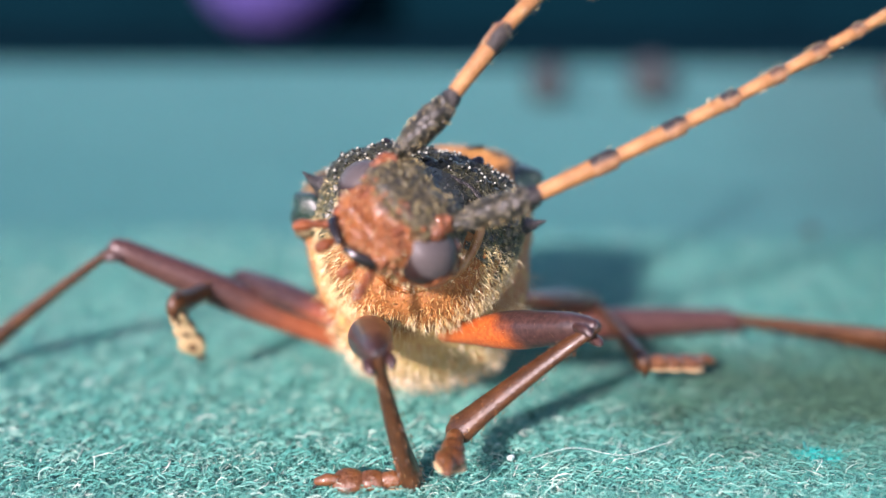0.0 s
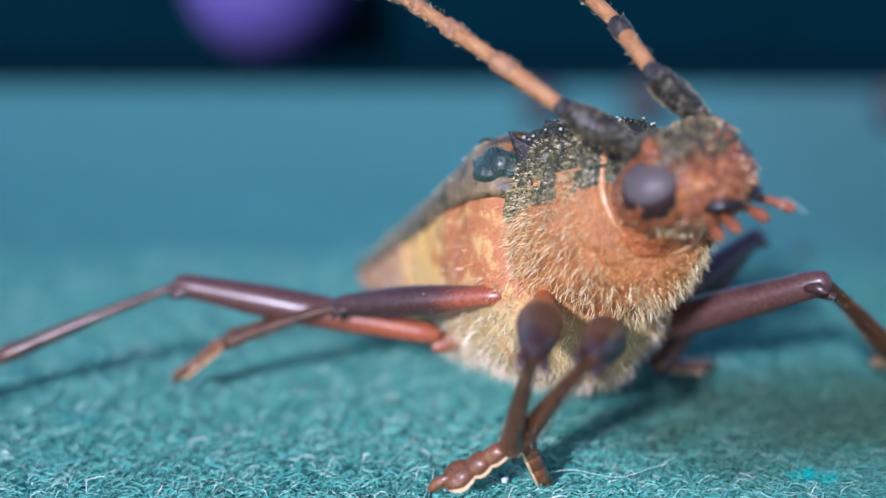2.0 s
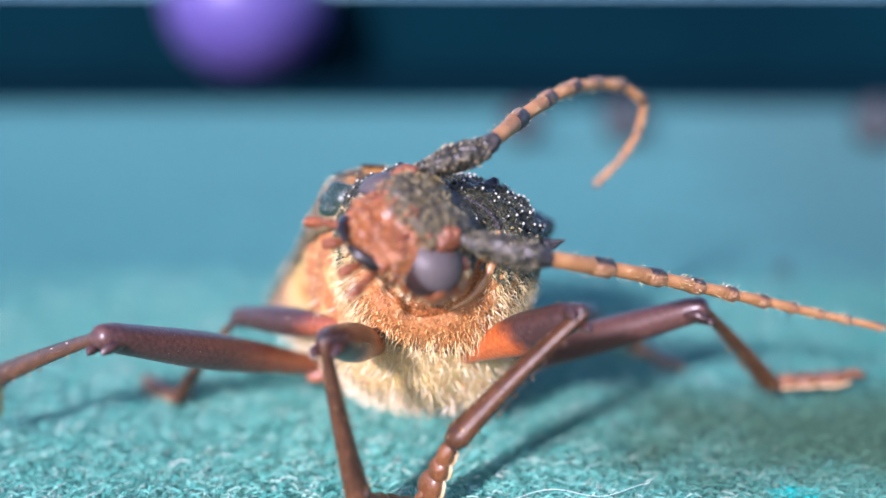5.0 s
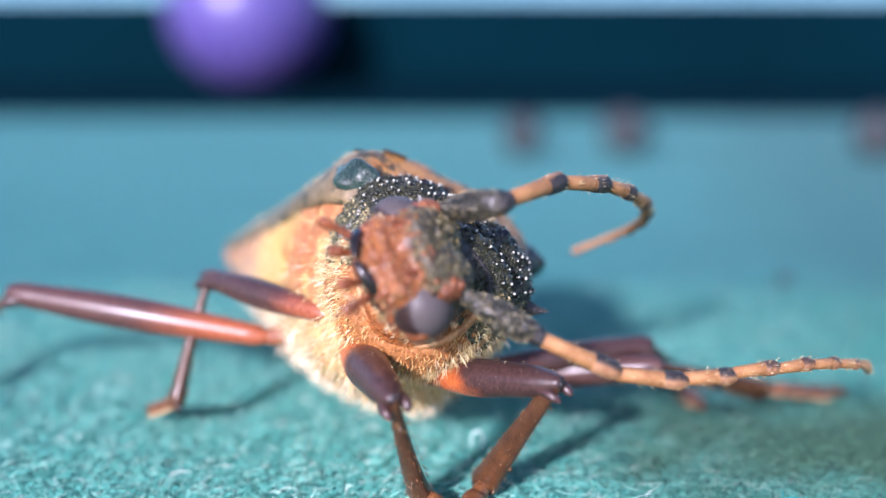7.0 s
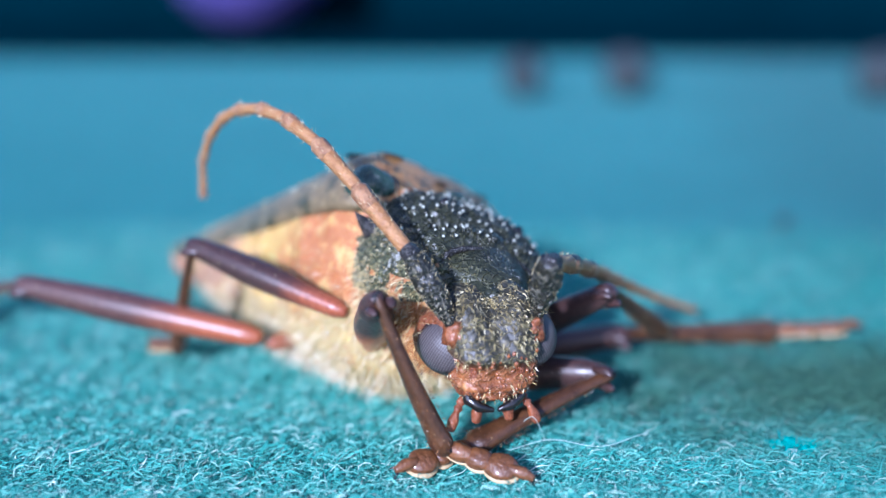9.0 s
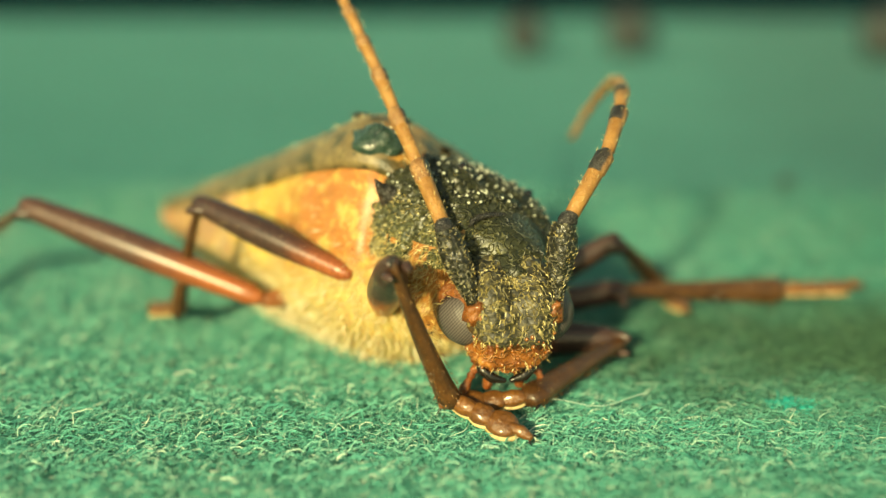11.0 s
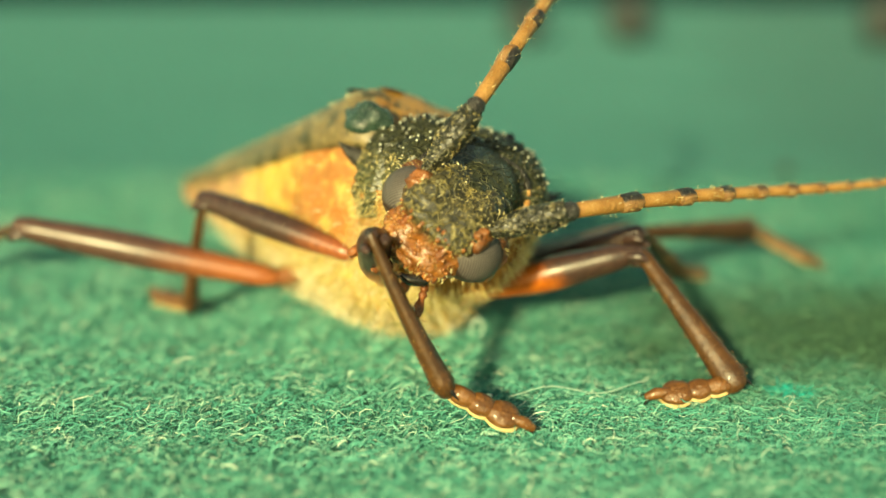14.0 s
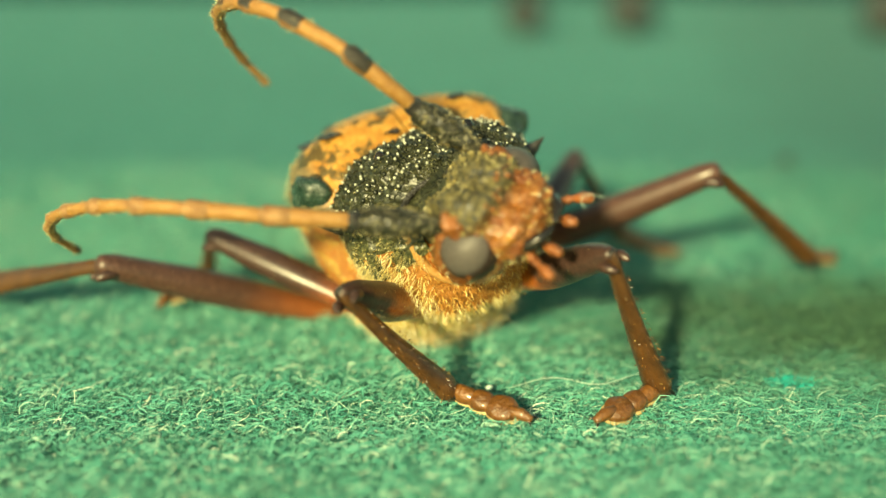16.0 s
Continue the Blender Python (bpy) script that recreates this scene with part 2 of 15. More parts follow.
def eye_material():
    """Rows of tiny facets, grey violet in the middle, nearly black towards the rim."""
    m, nt, v, p = shader("compound eye")
    n1 = noise_tex(nt, v, 0.6, 2)
    x, y, z = axes(nt, v)
    across = calc(nt, "MULTIPLY", calc(nt, "ADD", calc(nt, "ABSOLUTE", x), y), 0.7)
    lean = calc(nt, "ADD", calc(nt, "MULTIPLY", across, 0.97), calc(nt, "MULTIPLY", z, 0.26))
    rows = calc(nt, "SINE", calc(nt, "MULTIPLY", lean, 52.0))
    beads = calc(nt, "SINE", calc(nt, "MULTIPLY", calc(nt, "ADD", calc(nt, "MULTIPLY", across, 0.26), calc(nt, "MULTIPLY", z, -0.97)), 46.0))
    d = calc(nt, "ADD", calc(nt, "MULTIPLY", rows, 0.34), calc(nt, "ADD", calc(nt, "MULTIPLY", beads, 0.16), 0.5))
    c = mix(nt, ramp_range(nt, d, 0.25, 0.75), (0.052, 0.044, 0.041), (0.118, 0.104, 0.096))
    c = mix(nt, calc(nt, "MULTIPLY", n1, 0.35), c, (0.05, 0.035, 0.045))
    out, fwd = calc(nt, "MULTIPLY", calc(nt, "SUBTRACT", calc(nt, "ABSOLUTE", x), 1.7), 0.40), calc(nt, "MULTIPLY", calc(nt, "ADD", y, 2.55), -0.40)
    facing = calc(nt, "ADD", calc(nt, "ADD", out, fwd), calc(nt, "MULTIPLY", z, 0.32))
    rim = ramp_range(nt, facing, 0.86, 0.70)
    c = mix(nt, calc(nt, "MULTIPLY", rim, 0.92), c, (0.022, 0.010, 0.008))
    nt.links.new(c, p.inputs["Base Color"])
    p.inputs["Roughness"].default_value = 0.42
    p.inputs["Specular IOR Level"].default_value = 0.3
    bump(nt, p, d, 0.3, 0.00004)
    return m


def band_material(name, turn, reach, dark_a, dark_b):
    """The swollen tip of an antenna's segment: dark on one side of it, tawny on the other."""
    m, nt, v, p = shader(name)
    x, y, z = axes(nt, v)
    n1, n2 = noise_tex(nt, v, 2.0, 4), noise_tex(nt, v, 6.0, 4)
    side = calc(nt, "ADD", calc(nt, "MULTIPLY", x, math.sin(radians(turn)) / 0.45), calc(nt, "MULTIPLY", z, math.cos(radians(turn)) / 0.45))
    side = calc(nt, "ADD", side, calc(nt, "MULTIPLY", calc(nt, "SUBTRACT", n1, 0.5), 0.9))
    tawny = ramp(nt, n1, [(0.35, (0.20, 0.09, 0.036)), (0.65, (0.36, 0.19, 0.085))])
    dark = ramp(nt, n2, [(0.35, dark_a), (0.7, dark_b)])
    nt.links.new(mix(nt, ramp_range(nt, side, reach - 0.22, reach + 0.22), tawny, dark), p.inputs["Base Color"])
    p.inputs["Roughness"].default_value = 0.36
    bump(nt, p, n2, 0.7, 0.0002)
    return m


def femur_material(name, start, end, under, warm_a, warm_b, dark_a=(0.028, 0.014, 0.012), dark_b=(0.068, 0.034, 0.028)):
    """Orange-red near the body, dark brown towards the knee, glossy."""
    m, nt, v, p = shader(name)
    x, y, z = axes(nt, v)
    n1, n2 = noise_tex(nt, v, 0.5, 4), noise_tex(nt, v, 5.0, 3)
    yy = calc(nt, "ADD", calc(nt, "ADD", y, calc(nt, "MULTIPLY", z, under)), calc(nt, "MULTIPLY", calc(nt, "SUBTRACT", n1, 0.5), 3.0))
    dark = ramp(nt, n2, [(0.35, dark_a), (0.7, dark_b)])
    warm = ramp(nt, n2, [(0.35, warm_a), (0.7, warm_b)])
    nt.links.new(mix(nt, ramp_range(nt, yy, start, end), warm, dark), p.inputs["Base Color"])
    p.inputs["Roughness"].default_value = 0.4
    p.inputs["Specular IOR Level"].default_value = 0.4
    p.inputs["Coat Weight"].default_value, p.inputs["Coat Roughness"].default_value = 0.35, 0.25
    bump(nt, p, n2, 0.25, 0.0001)
    return m


FELT = felt_material()
FIBRE = fibre_material("felt fibre", [(0.0, (0.039, 0.275, 0.221)), (0.35, (0.078, 0.385, 0.305)), (0.75, (0.162, 0.5, 0.395)), (0.93, (0.335, 0.61, 0.484)), (1.0, (0.648, 0.77, 0.639))], 0.75)
fn = FIBRE.node_tree
fv = next(n for n in fn.nodes if n.type == "MAPPING").outputs[0]
fc = next(n for n in fn.nodes if n.type == "VALTORGB").outputs[0]
# fibres take the same painted falloff and shaded patch as the felt
fn.links.new(mix(fn, shaded_patch(fn, fv), mix(fn, side_falloff(fn, fv), fc, (0.016, 0.175, 0.145)), (0.04, 0.10, 0.05)), fn.nodes["Principled BSDF"].inputs["Base Color"])
BLOT = fibre_material("blot fibre", [(0.0, (0.0, 0.24, 0.21)), (1.0, (0.01, 0.46, 0.40))])
ELYTRA, FLANK, PRONOTUM, HEAD, EYE, FEMUR = elytra_material(), flank_material(), pronotum_material("rough dark pronotum", 1.0), head_material(), eye_material(), femur_material("femur", 0.6, 4.4, 0.8, (0.20, 0.050, 0.022), (0.34, 0.10, 0.04))
SCAPE_SKIN = pronotum_material("wormed black scape", 0.0, 0.85, (0.05, 0.047, 0.036), (0.26, 0.24, 0.17))
HIND_FEMUR = femur_material("hind femur", 2.0, 8.0, 0.6, (0.22, 0.056, 0.022), (0.36, 0.11, 0.042), (0.05, 0.023, 0.018), (0.105, 0.05, 0.04))
FORE_FEMUR = femur_material("fore femur", 4.2, 6.2, 1.0, (0.34, 0.065, 0.012), (0.50, 0.135, 0.025))
BROWN = plain("dark brown chitin", (0.032, 0.013, 0.0049), (0.095, 0.039, 0.013), 0.9, 0.36, 6.0, 0.35, 0.00012, coat=0.2)
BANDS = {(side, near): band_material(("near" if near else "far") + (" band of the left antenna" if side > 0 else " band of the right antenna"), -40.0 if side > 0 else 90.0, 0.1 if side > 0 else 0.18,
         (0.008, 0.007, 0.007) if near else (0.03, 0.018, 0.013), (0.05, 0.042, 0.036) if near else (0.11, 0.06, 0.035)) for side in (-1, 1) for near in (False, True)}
TARSUS = plain("red brown foot", (0.077, 0.029, 0.0098), (0.198, 0.078, 0.024), 1.2, 0.32, 4.0, 0.6, 0.0002, coat=0.4)
BLACK = plain("black rough chitin", (0.006, 0.006, 0.007), (0.045, 0.040, 0.036), 2.6, 0.26, 3.4, 0.9, 0.0003, spec=0.5)
ORANGE = plain("orange chitin", (0.095, 0.024, 0.0075), (0.297, 0.085, 0.022), 1.6, 0.3, 4.0, 0.9, 0.00025, coat=0.2)
ORANGE_GLOSS = plain("glossy orange grain", (0.106, 0.026, 0.0075), (0.36, 0.12, 0.03), 1.2, 0.24, spec=0.8, coat=0.5)
TAWNY = plain("tawny antenna", (0.235, 0.10, 0.029), (0.40, 0.205, 0.072), 1.4, 0.42, 6.0, 0.7, 0.00015)
SOCKET = plain("orange eye socket", (0.083, 0.023, 0.0075), (0.264, 0.082, 0.019), 1.4, 0.3, 4.0, 0.8, 0.00025, coat=0.5)
GREEN = plain("bottle green callus", (0.008, 0.02, 0.014), (0.03, 0.06, 0.045), 1.2, 0.25, 3.0, 0.7, 0.0002, coat=0.3)
JET = plain("glossy black", (0.004, 0.004, 0.004), (0.02, 0.015, 0.012), 1.2, 0.2, 3.0, 0.3, coat=0.4)
WOOL_SKIN = plain("ochre breast", (0.23, 0.085, 0.022), (0.43, 0.18, 0.048), 0.8, 0.5, 3.0, 0.8, 0.0003)
CREAM = plain("cream pad", (0.42, 0.29, 0.13), (0.64, 0.49, 0.27), 1.5, 0.55, 6.0, 0.4)
SETA_GLINT = plain("white glint and down", (0.28, 0.30, 0.23), (0.54, 0.55, 0.46), 2.0, 0.6)
COLLAR = plain("tawny collar", (0.30, 0.12, 0.035), (0.52, 0.30, 0.12), 0.8, 0.3, 3.0, 0.5, 0.0002, coat=0.25)
CREAM_HAIR = fibre_material("cream hair", [(0.0, (0.40, 0.31, 0.17)), (0.5, (0.60, 0.51, 0.31)), (1.0, (0.82, 0.76, 0.58))])
PALE_HAIR = fibre_material("pale hair", [(0.0, (0.44, 0.30, 0.10)), (0.5, (0.68, 0.54, 0.23)), (1.0, (0.86, 0.78, 0.50))])
GOLD_HAIR = fibre_material("golden hair", [(0.0, (0.30, 0.22, 0.08)), (0.5, (0.52, 0.41, 0.18)), (1.0, (0.76, 0.68, 0.42))])
SCALE = fibre_material("golden scale", [(0.0, (0.12, 0.09, 0.03)), (0.6, (0.38, 0.30, 0.12)), (1.0, (0.74, 0.66, 0.40))], 0.32)
RUST_HAIR = fibre_material("rusty hair", [(0.0, (0.34, 0.124, 0.028)), (0.6, (0.58, 0.278, 0.08)), (1.0, (0.8, 0.618, 0.256))])
DARK_HAIR = fibre_material("dark bristle", [(0.0, (0.03, 0.015, 0.01)), (1.0, (0.16, 0.08, 0.04))])
HIP = plain("rusty hip", (0.16, 0.048, 0.02), (0.34, 0.12, 0.045), 1.0, 0.36, 3.0, 0.5, 0.0002, coat=0.2)
NECK = plain("orange neck skin", (0.20, 0.050, 0.011), (0.46, 0.155, 0.034), 1.3, 0.26, 2.2, 0.9, 0.0005, coat=0.4)
GRAIN = plain("black grain", (0.006, 0.008, 0.005), (0.022, 0.026, 0.016), 1.2, 0.42, spec=0.5)
SEED = plain("brown seed", (0.014, 0.021, 0.023), (0.030, 0.040, 0.042), 0.3, 0.7, 1.0, 0.5, 0.0004)
RAIL = plain("dark painted rail", (0.0002, 0.0085, 0.0135), (0.0003, 0.012, 0.0185), 0.02, 0.9, 0.5, 0.2, spec=0.02)
WALL = plain("pale blue wall", (0.12, 0.30, 0.36), (0.18, 0.38, 0.44), 0.01, 0.85, 0.3, 0.2)
VIOLET = plain("violet plastic", (0.065, 0.050, 0.195), (0.092, 0.072, 0.24), 0.05, 0.3, 0.5, 0.1)
WHITE = plain("white thread", (0.42, 0.60, 0.52), (0.62, 0.76, 0.68), 1.0, 0.7)
TABLE = plain("grey table", (0.10, 0.10, 0.10), (0.16, 0.15, 0.14), 0.02, 0.6, 0.5, 0.2)


# ---- mesh helpers, in millimetres ----
def mesh_of(name, verts, faces, material, smooth=True):
    me = bpy.data.meshes.new(name)
    me.from_pydata((np.asarray(verts, float) * MM).tolist(), [], [tuple(int(i) for i in f) for f in faces])
    me.materials.append(material)
    if smooth:
        me.shade_smooth()
    me.update()
    return me


def part(name, geo, material, parent, label="", smooth=True):
    ob = new(name, mesh_of(name, geo[0], geo[1], material, smooth))
    ob.parent = parent
    if label:
        tagged(ob, label)
    return ob


def join(*geos):
    vs, fs, k = [], [], 0
    for v, f in geos:
        v = np.asarray(v, float).reshape(-1, 3)
        vs.append(v)
        fs += [[i + k for i in q] for q in f]
        k += len(v)
    return np.concatenate(vs), fs


def grid(P, close_u=False, close_v=False, cap=False):
    """P[i, j]: a sheet of points."""
    P = np.asarray(P, float)
    a, b = P.shape[:2]
    idx = np.arange(a * b).reshape(a, b)
    fs = []
    for i in range(a if close_u else a - 1):
        for j in range(b if close_v else b - 1):
            i2, j2 = (i + 1) % a, (j + 1) % b
            fs.append((idx[i, j], idx[i2, j], idx[i2, j2], idx[i, j2]))
    if cap:
        fs += [list(idx[0]), list(idx[-1][::-1])]
    return P.reshape(-1, 3), fs


def tube(points, radii, sides=10, flat=1.0, up=(0, 0, 1), rounded=True):
    """A closed tube through the points; flat squeezes it along up."""
    pts = np.asarray(points, float)
    radii = np.broadcast_to(np.asarray(radii, float), (len(pts),))
    tang = np.gradient(pts, axis=0)
    tang /= np.linalg.norm(tang, axis=1)[:, None] + 1e-12
    rings = []
    for p, d, r in zip(pts, tang, radii):
        u = np.asarray(up, float) - d * np.dot(up, d)
        if np.linalg.norm(u) < 1e-3:
            u = np.array([1.0, 0, 0]) - d * d[0]
        u /= np.linalg.norm(u)
        s = np.cross(d, u)
        a = np.linspace(0, 2 * np.pi, sides, endpoint=False)
        rings.append(p + r * (np.cos(a)[:, None] * s + flat * np.sin(a)[:, None] * u))
    if rounded:
        for end, d, r in ((0, -tang[0], radii[0]), (-1, tang[-1], radii[-1])):
            extra = [pts[end] + d * r * q + (rings[end] - pts[end]) * w for q, w in ((0.3, 0.9), (0.5, 0.66), (0.6, 0.35), (0.64, 0.06))]
            rings = extra[::-1] + rings if end == 0 else rings + extra
    return grid(rings, close_v=True, cap=True)


def blob(centre, radii, nu=24, nv=14, rough=0.0, freq=1.5, seed=0.0):
    """A lumpy ellipsoid."""
    P = np.empty((nv + 1, nu, 3))
    for i in range(nv + 1):
        th = np.pi * min(max(i, 0.02), nv - 0.02) / nv
        for j in range(nu):
            ph = 2 * np.pi * j / nu
            d = Vector((math.sin(th) * math.cos(ph), math.sin(th) * math.sin(ph), math.cos(th)))
            k = 1 + rough * noise.noise(d * freq + Vector((seed, seed, 0)))
            P[i, j] = [centre[a] + radii[a] * d[a] * k for a in range(3)]
    return grid(P, close_v=True, cap=True)


def sheet_normals(P):
    du, dv = np.gradient(P, axis=0), np.gradient(P, axis=1)
    nrm = np.cross(du, dv)
    return nrm / (np.linalg.norm(nrm, axis=2)[..., None] + 1e-12)


def blades(pos, nrm, length, lean, width=0.035, spread=0.35, rng=None):
    """Thin tapering hairs at the given places: each is bent from its normal towards lean."""
    rng = rng or np.random.default_rng(1)
    n = len(pos)
    ln = length * rng.uniform(0.6, 1.25, n)[:, None]
    lean = np.asarray(lean, float)
    d1 = nrm + rng.normal(0, spread, (n, 3)) + 0.4 * lean
    d1 /= np.linalg.norm(d1, axis=1)[:, None]
    d2 = d1 + lean + rng.normal(0, spread, (n, 3))
    d2 /= np.linalg.norm(d2, axis=1)[:, None]
    s = np.cross(d1, rng.normal(0, 1, (n, 3)))
    s *= width * 0.5 / (np.linalg.norm(s, axis=1)[:, None] + 1e-9)
    m, e = pos + d1 * ln * 0.5, pos + d1 * ln * 0.5 + d2 * ln * 0.5
    V = np.stack([pos - s, pos + s, m - s * 0.8, m + s * 0.8, e], 1).reshape(-1, 3)
    k = np.arange(n)[:, None] * 5
    F = [tuple(f) for f in np.concatenate([k + np.array([0, 1, 3, 2])]).tolist()] + [tuple(f) for f in (k + np.array([2, 3, 4])).tolist()]
    return V, F


def hair_on(P, N, count, length, lean, keep=None, seed=1, width=0.035, spread=0.35):
    """Hairs strewn over a sheet of points."""
    rng = np.random.default_rng(seed)
    a, b = P.shape[:2]
    u, v = rng.uniform(0, a - 1.001, count * 2), rng.uniform(0, b - 1.001, count * 2)
    i, j, fu, fv = u.astype(int), v.astype(int), (u % 1)[:, None], (v % 1)[:, None]
    pos = (P[i, j] * (1 - fu) + P[i + 1, j] * fu) * (1 - fv) + (P[i, j + 1] * (1 - fu) + P[i + 1, j + 1] * fu) * fv
    nr = N[i, j]
    ok = keep(pos, nr) if keep else np.ones(len(pos), bool)
    pos, nr = pos[ok][:count], nr[ok][:count]
    return blades(pos, nr, length, lean, width, spread, rng)


def curve(y, table):
    """Smooth interpolation in a small table of (y, value, value ...)."""
    t = np.asarray(table, float)
    out = []
    for c in range(1, t.shape[1]):
        m = np.gradient(t[:, c], t[:, 0])
        k = np.clip(np.searchsorted(t[:, 0], y) - 1, 0, len(t) - 2)
        h = t[k + 1, 0] - t[k, 0]
        s = np.clip((y - t[k, 0]) / h, 0, 1)
        out.append(t[k, c] * (1 + 2 * s) * (1 - s) ** 2 + h * m[k] * s * (1 - s) ** 2 + t[k + 1, c] * s * s * (3 - 2 * s) + h * m[k + 1] * s * s * (s - 1))
    return out


def rough_up(P, N, amount, freq, seed=0.0, ridged=False):
    """Moves the points of a sheet along its normals by a noise."""
    Q = P.copy()
    for i in range(P.shape[0]):
        for j in range(P.shape[1]):
            k = noise.noise(Vector(P[i, j]) * freq + Vector((seed, 0, 0)))
            if ridged:
                k = 0.5 - abs(k) * 1.6
            Q[i, j] += N[i, j] * k * amount
    return Q


# ---- felt, rail and distance ----
def spaced(lo, hi, near_lo, near_hi, step, far):
    mids = np.arange(near_lo, near_hi + step / 2, step)
    left = near_lo - np.geomspace(step, near_lo - lo, far)[::-1] if near_lo > lo else []
    right = near_hi + np.geomspace(step, hi - near_hi, far) if hi > near_hi else []
    return np.concatenate([left, mids, right])


def build_felt():
    xs, ys = spaced(-450, 450, -50, 50, 0.7, 30), spaced(-250, 229, 32, 110, 0.7, 30)
    P = np.zeros((len(ys), len(xs), 3))
    for i, y in enumerate(ys):
        for j, x in enumerate(xs):
            z = 0.16 * noise.noise(Vector((x, y, 0)) * 0.55) + 0.10 * noise.noise(Vector((x, y, 3)) * 1.7) + 0.25 * noise.noise(Vector((x, y, 9)) * 0.05)
            P[i, j] = (x, y, z - 0.25)
    v, f = grid(P)
    f = [q[::-1] for q in f]
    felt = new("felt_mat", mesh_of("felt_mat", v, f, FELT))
    tagged(felt, "fuzzy green felt sheet lying flat under the beetle", "felt", kind="structure")
    # the hem where the sheet ends
    hem = tube([(x, 229, -0.9) for x in np.linspace(-450, 450, 30)], 0.8, 8, rounded=False)
    part("hem", hem, FELT, felt)
    rng = np.random.default_rng(5)
    # loose curled fibres that stand up out of the felt
    n = 150000
    y = 33 + 62 * rng.beta(1.15, 1.9, n)
    x = rng.uniform(-1, 1, n) * (0.47 * y + 5)
    def fibres(x, y, ln, w, lift, rng):
        n = len(x)
        a0 = rng.uniform(0, 2 * np.pi, n)
        bend = rng.normal(0, 1.15, n)
        p = np.stack([x, y, rng.uniform(-0.35, 0.0, n)], 1)
        rows, sides = [p], []
        for k in range(4):
            a = a0 + bend * k
            climb = lift * rng.normal(0.25, 0.55, n) * (1 - 0.4 * k)
            p = p + (ln / 4)[:, None] * np.stack([np.cos(a), np.sin(a), climb], 1)
            p[:, 2] = np.clip(p[:, 2], -0.2, 0.75)
            rows.append(p)
        R = np.stack(rows, 1)
        for k in (0, 0, 1, 2, 3):
            a = a0 + bend * k
            sides.append(np.stack([-np.sin(a), np.cos(a), np.full(n, 0.7)], 1))
        side = np.stack(sides, 1)
        side *= (w / 2)[:, None, None] / np.linalg.norm(side, axis=2)[..., None]
        taper = np.array([0.9, 1, 1, 0.85, 0.35])[None, :, None]
        V = np.stack([R - side * taper, R + side * taper], 2).reshape(-1, 3)
        k = (np.arange(n) * 10)[:, None]
        F = np.concatenate([k + np.array([2 * s, 2 * s + 1, 2 * s + 3, 2 * s + 2]) for s in range(4)])
        return V, F.tolist()
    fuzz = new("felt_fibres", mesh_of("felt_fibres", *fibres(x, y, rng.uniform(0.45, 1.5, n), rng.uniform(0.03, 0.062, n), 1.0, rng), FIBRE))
    tagged(fuzz, "curled pale and green wool fibres standing out of felt", "fibres", kind="stuff")
    # a brighter turquoise blot of dye
    n = 900
    a, r = rng.uniform(0, 2 * np.pi, n), np.sqrt(rng.uniform(0, 1, n))
    bx, by = 17.8 + 1.15 * r * np.cos(a) * (1 + 0.3 * np.sin(3 * a)), 49.6 + 0.9 * r * np.sin(a)
    blot = new("dye_blot", mesh_of("dye_blot", *fibres(bx, by, rng.uniform(0.3, 0.8, n), rng.uniform(0.04, 0.07, n), 0.7, rng), BLOT))
    tagged(blot, "small bright turquoise blot of dyed felt fibres", "blot", kind="stuff")


def build_thread():
    # a long pale thread lying on the felt
    pts = [(3.2 + 7.2 * s, 48.1 + 1.2 * s + 0.35 * math.sin(7 * s), 0.45 + 0.25 * math.sin(5 * s) ** 2) for s in np.linspace(0, 1, 24)]
    th = new("loose_thread", mesh_of("loose_thread", *tube(pts, 0.014, 6), WHITE))
    tagged(th, "long thin pale thread lying loose on green felt", "thread")
    pts = [(1.75 + 0.42 * math.cos(a) + 0.05 * a, 56.2 + 0.3 * math.sin(a), 0.6 + 0.5 * math.sin(a * 1.1)) for a in np.linspace(-0.9, 3.4, 22)]
    th = new("curled_thread", mesh_of("curled_thread", *tube(pts, [0.03 + 0.045 * math.sin(np.pi * q / 21) for q in range(22)], 6), WHITE))
    tagged(th, "tiny curled white thread lying on green felt", "thread")
    dragged = th
    crumb = new("white_crumb", mesh_of("white_crumb", *blob((2.2, 48.6, 0.2), (0.2, 0.2, 0.16), 10, 8, 0.5, 2.0), WHITE))
    tagged(crumb, "tiny white crumb lying on green felt", "crumb")
    crumb = new("dark_crumb", mesh_of("dark_crumb", *blob((30.6, 93.2, 0.3), (0.6, 0.6, 0.42), 14, 10, 0.5, 2.0), SEED))
    tagged(crumb, "small dark brown crumb lying on green felt", "crumb")
    return dragged


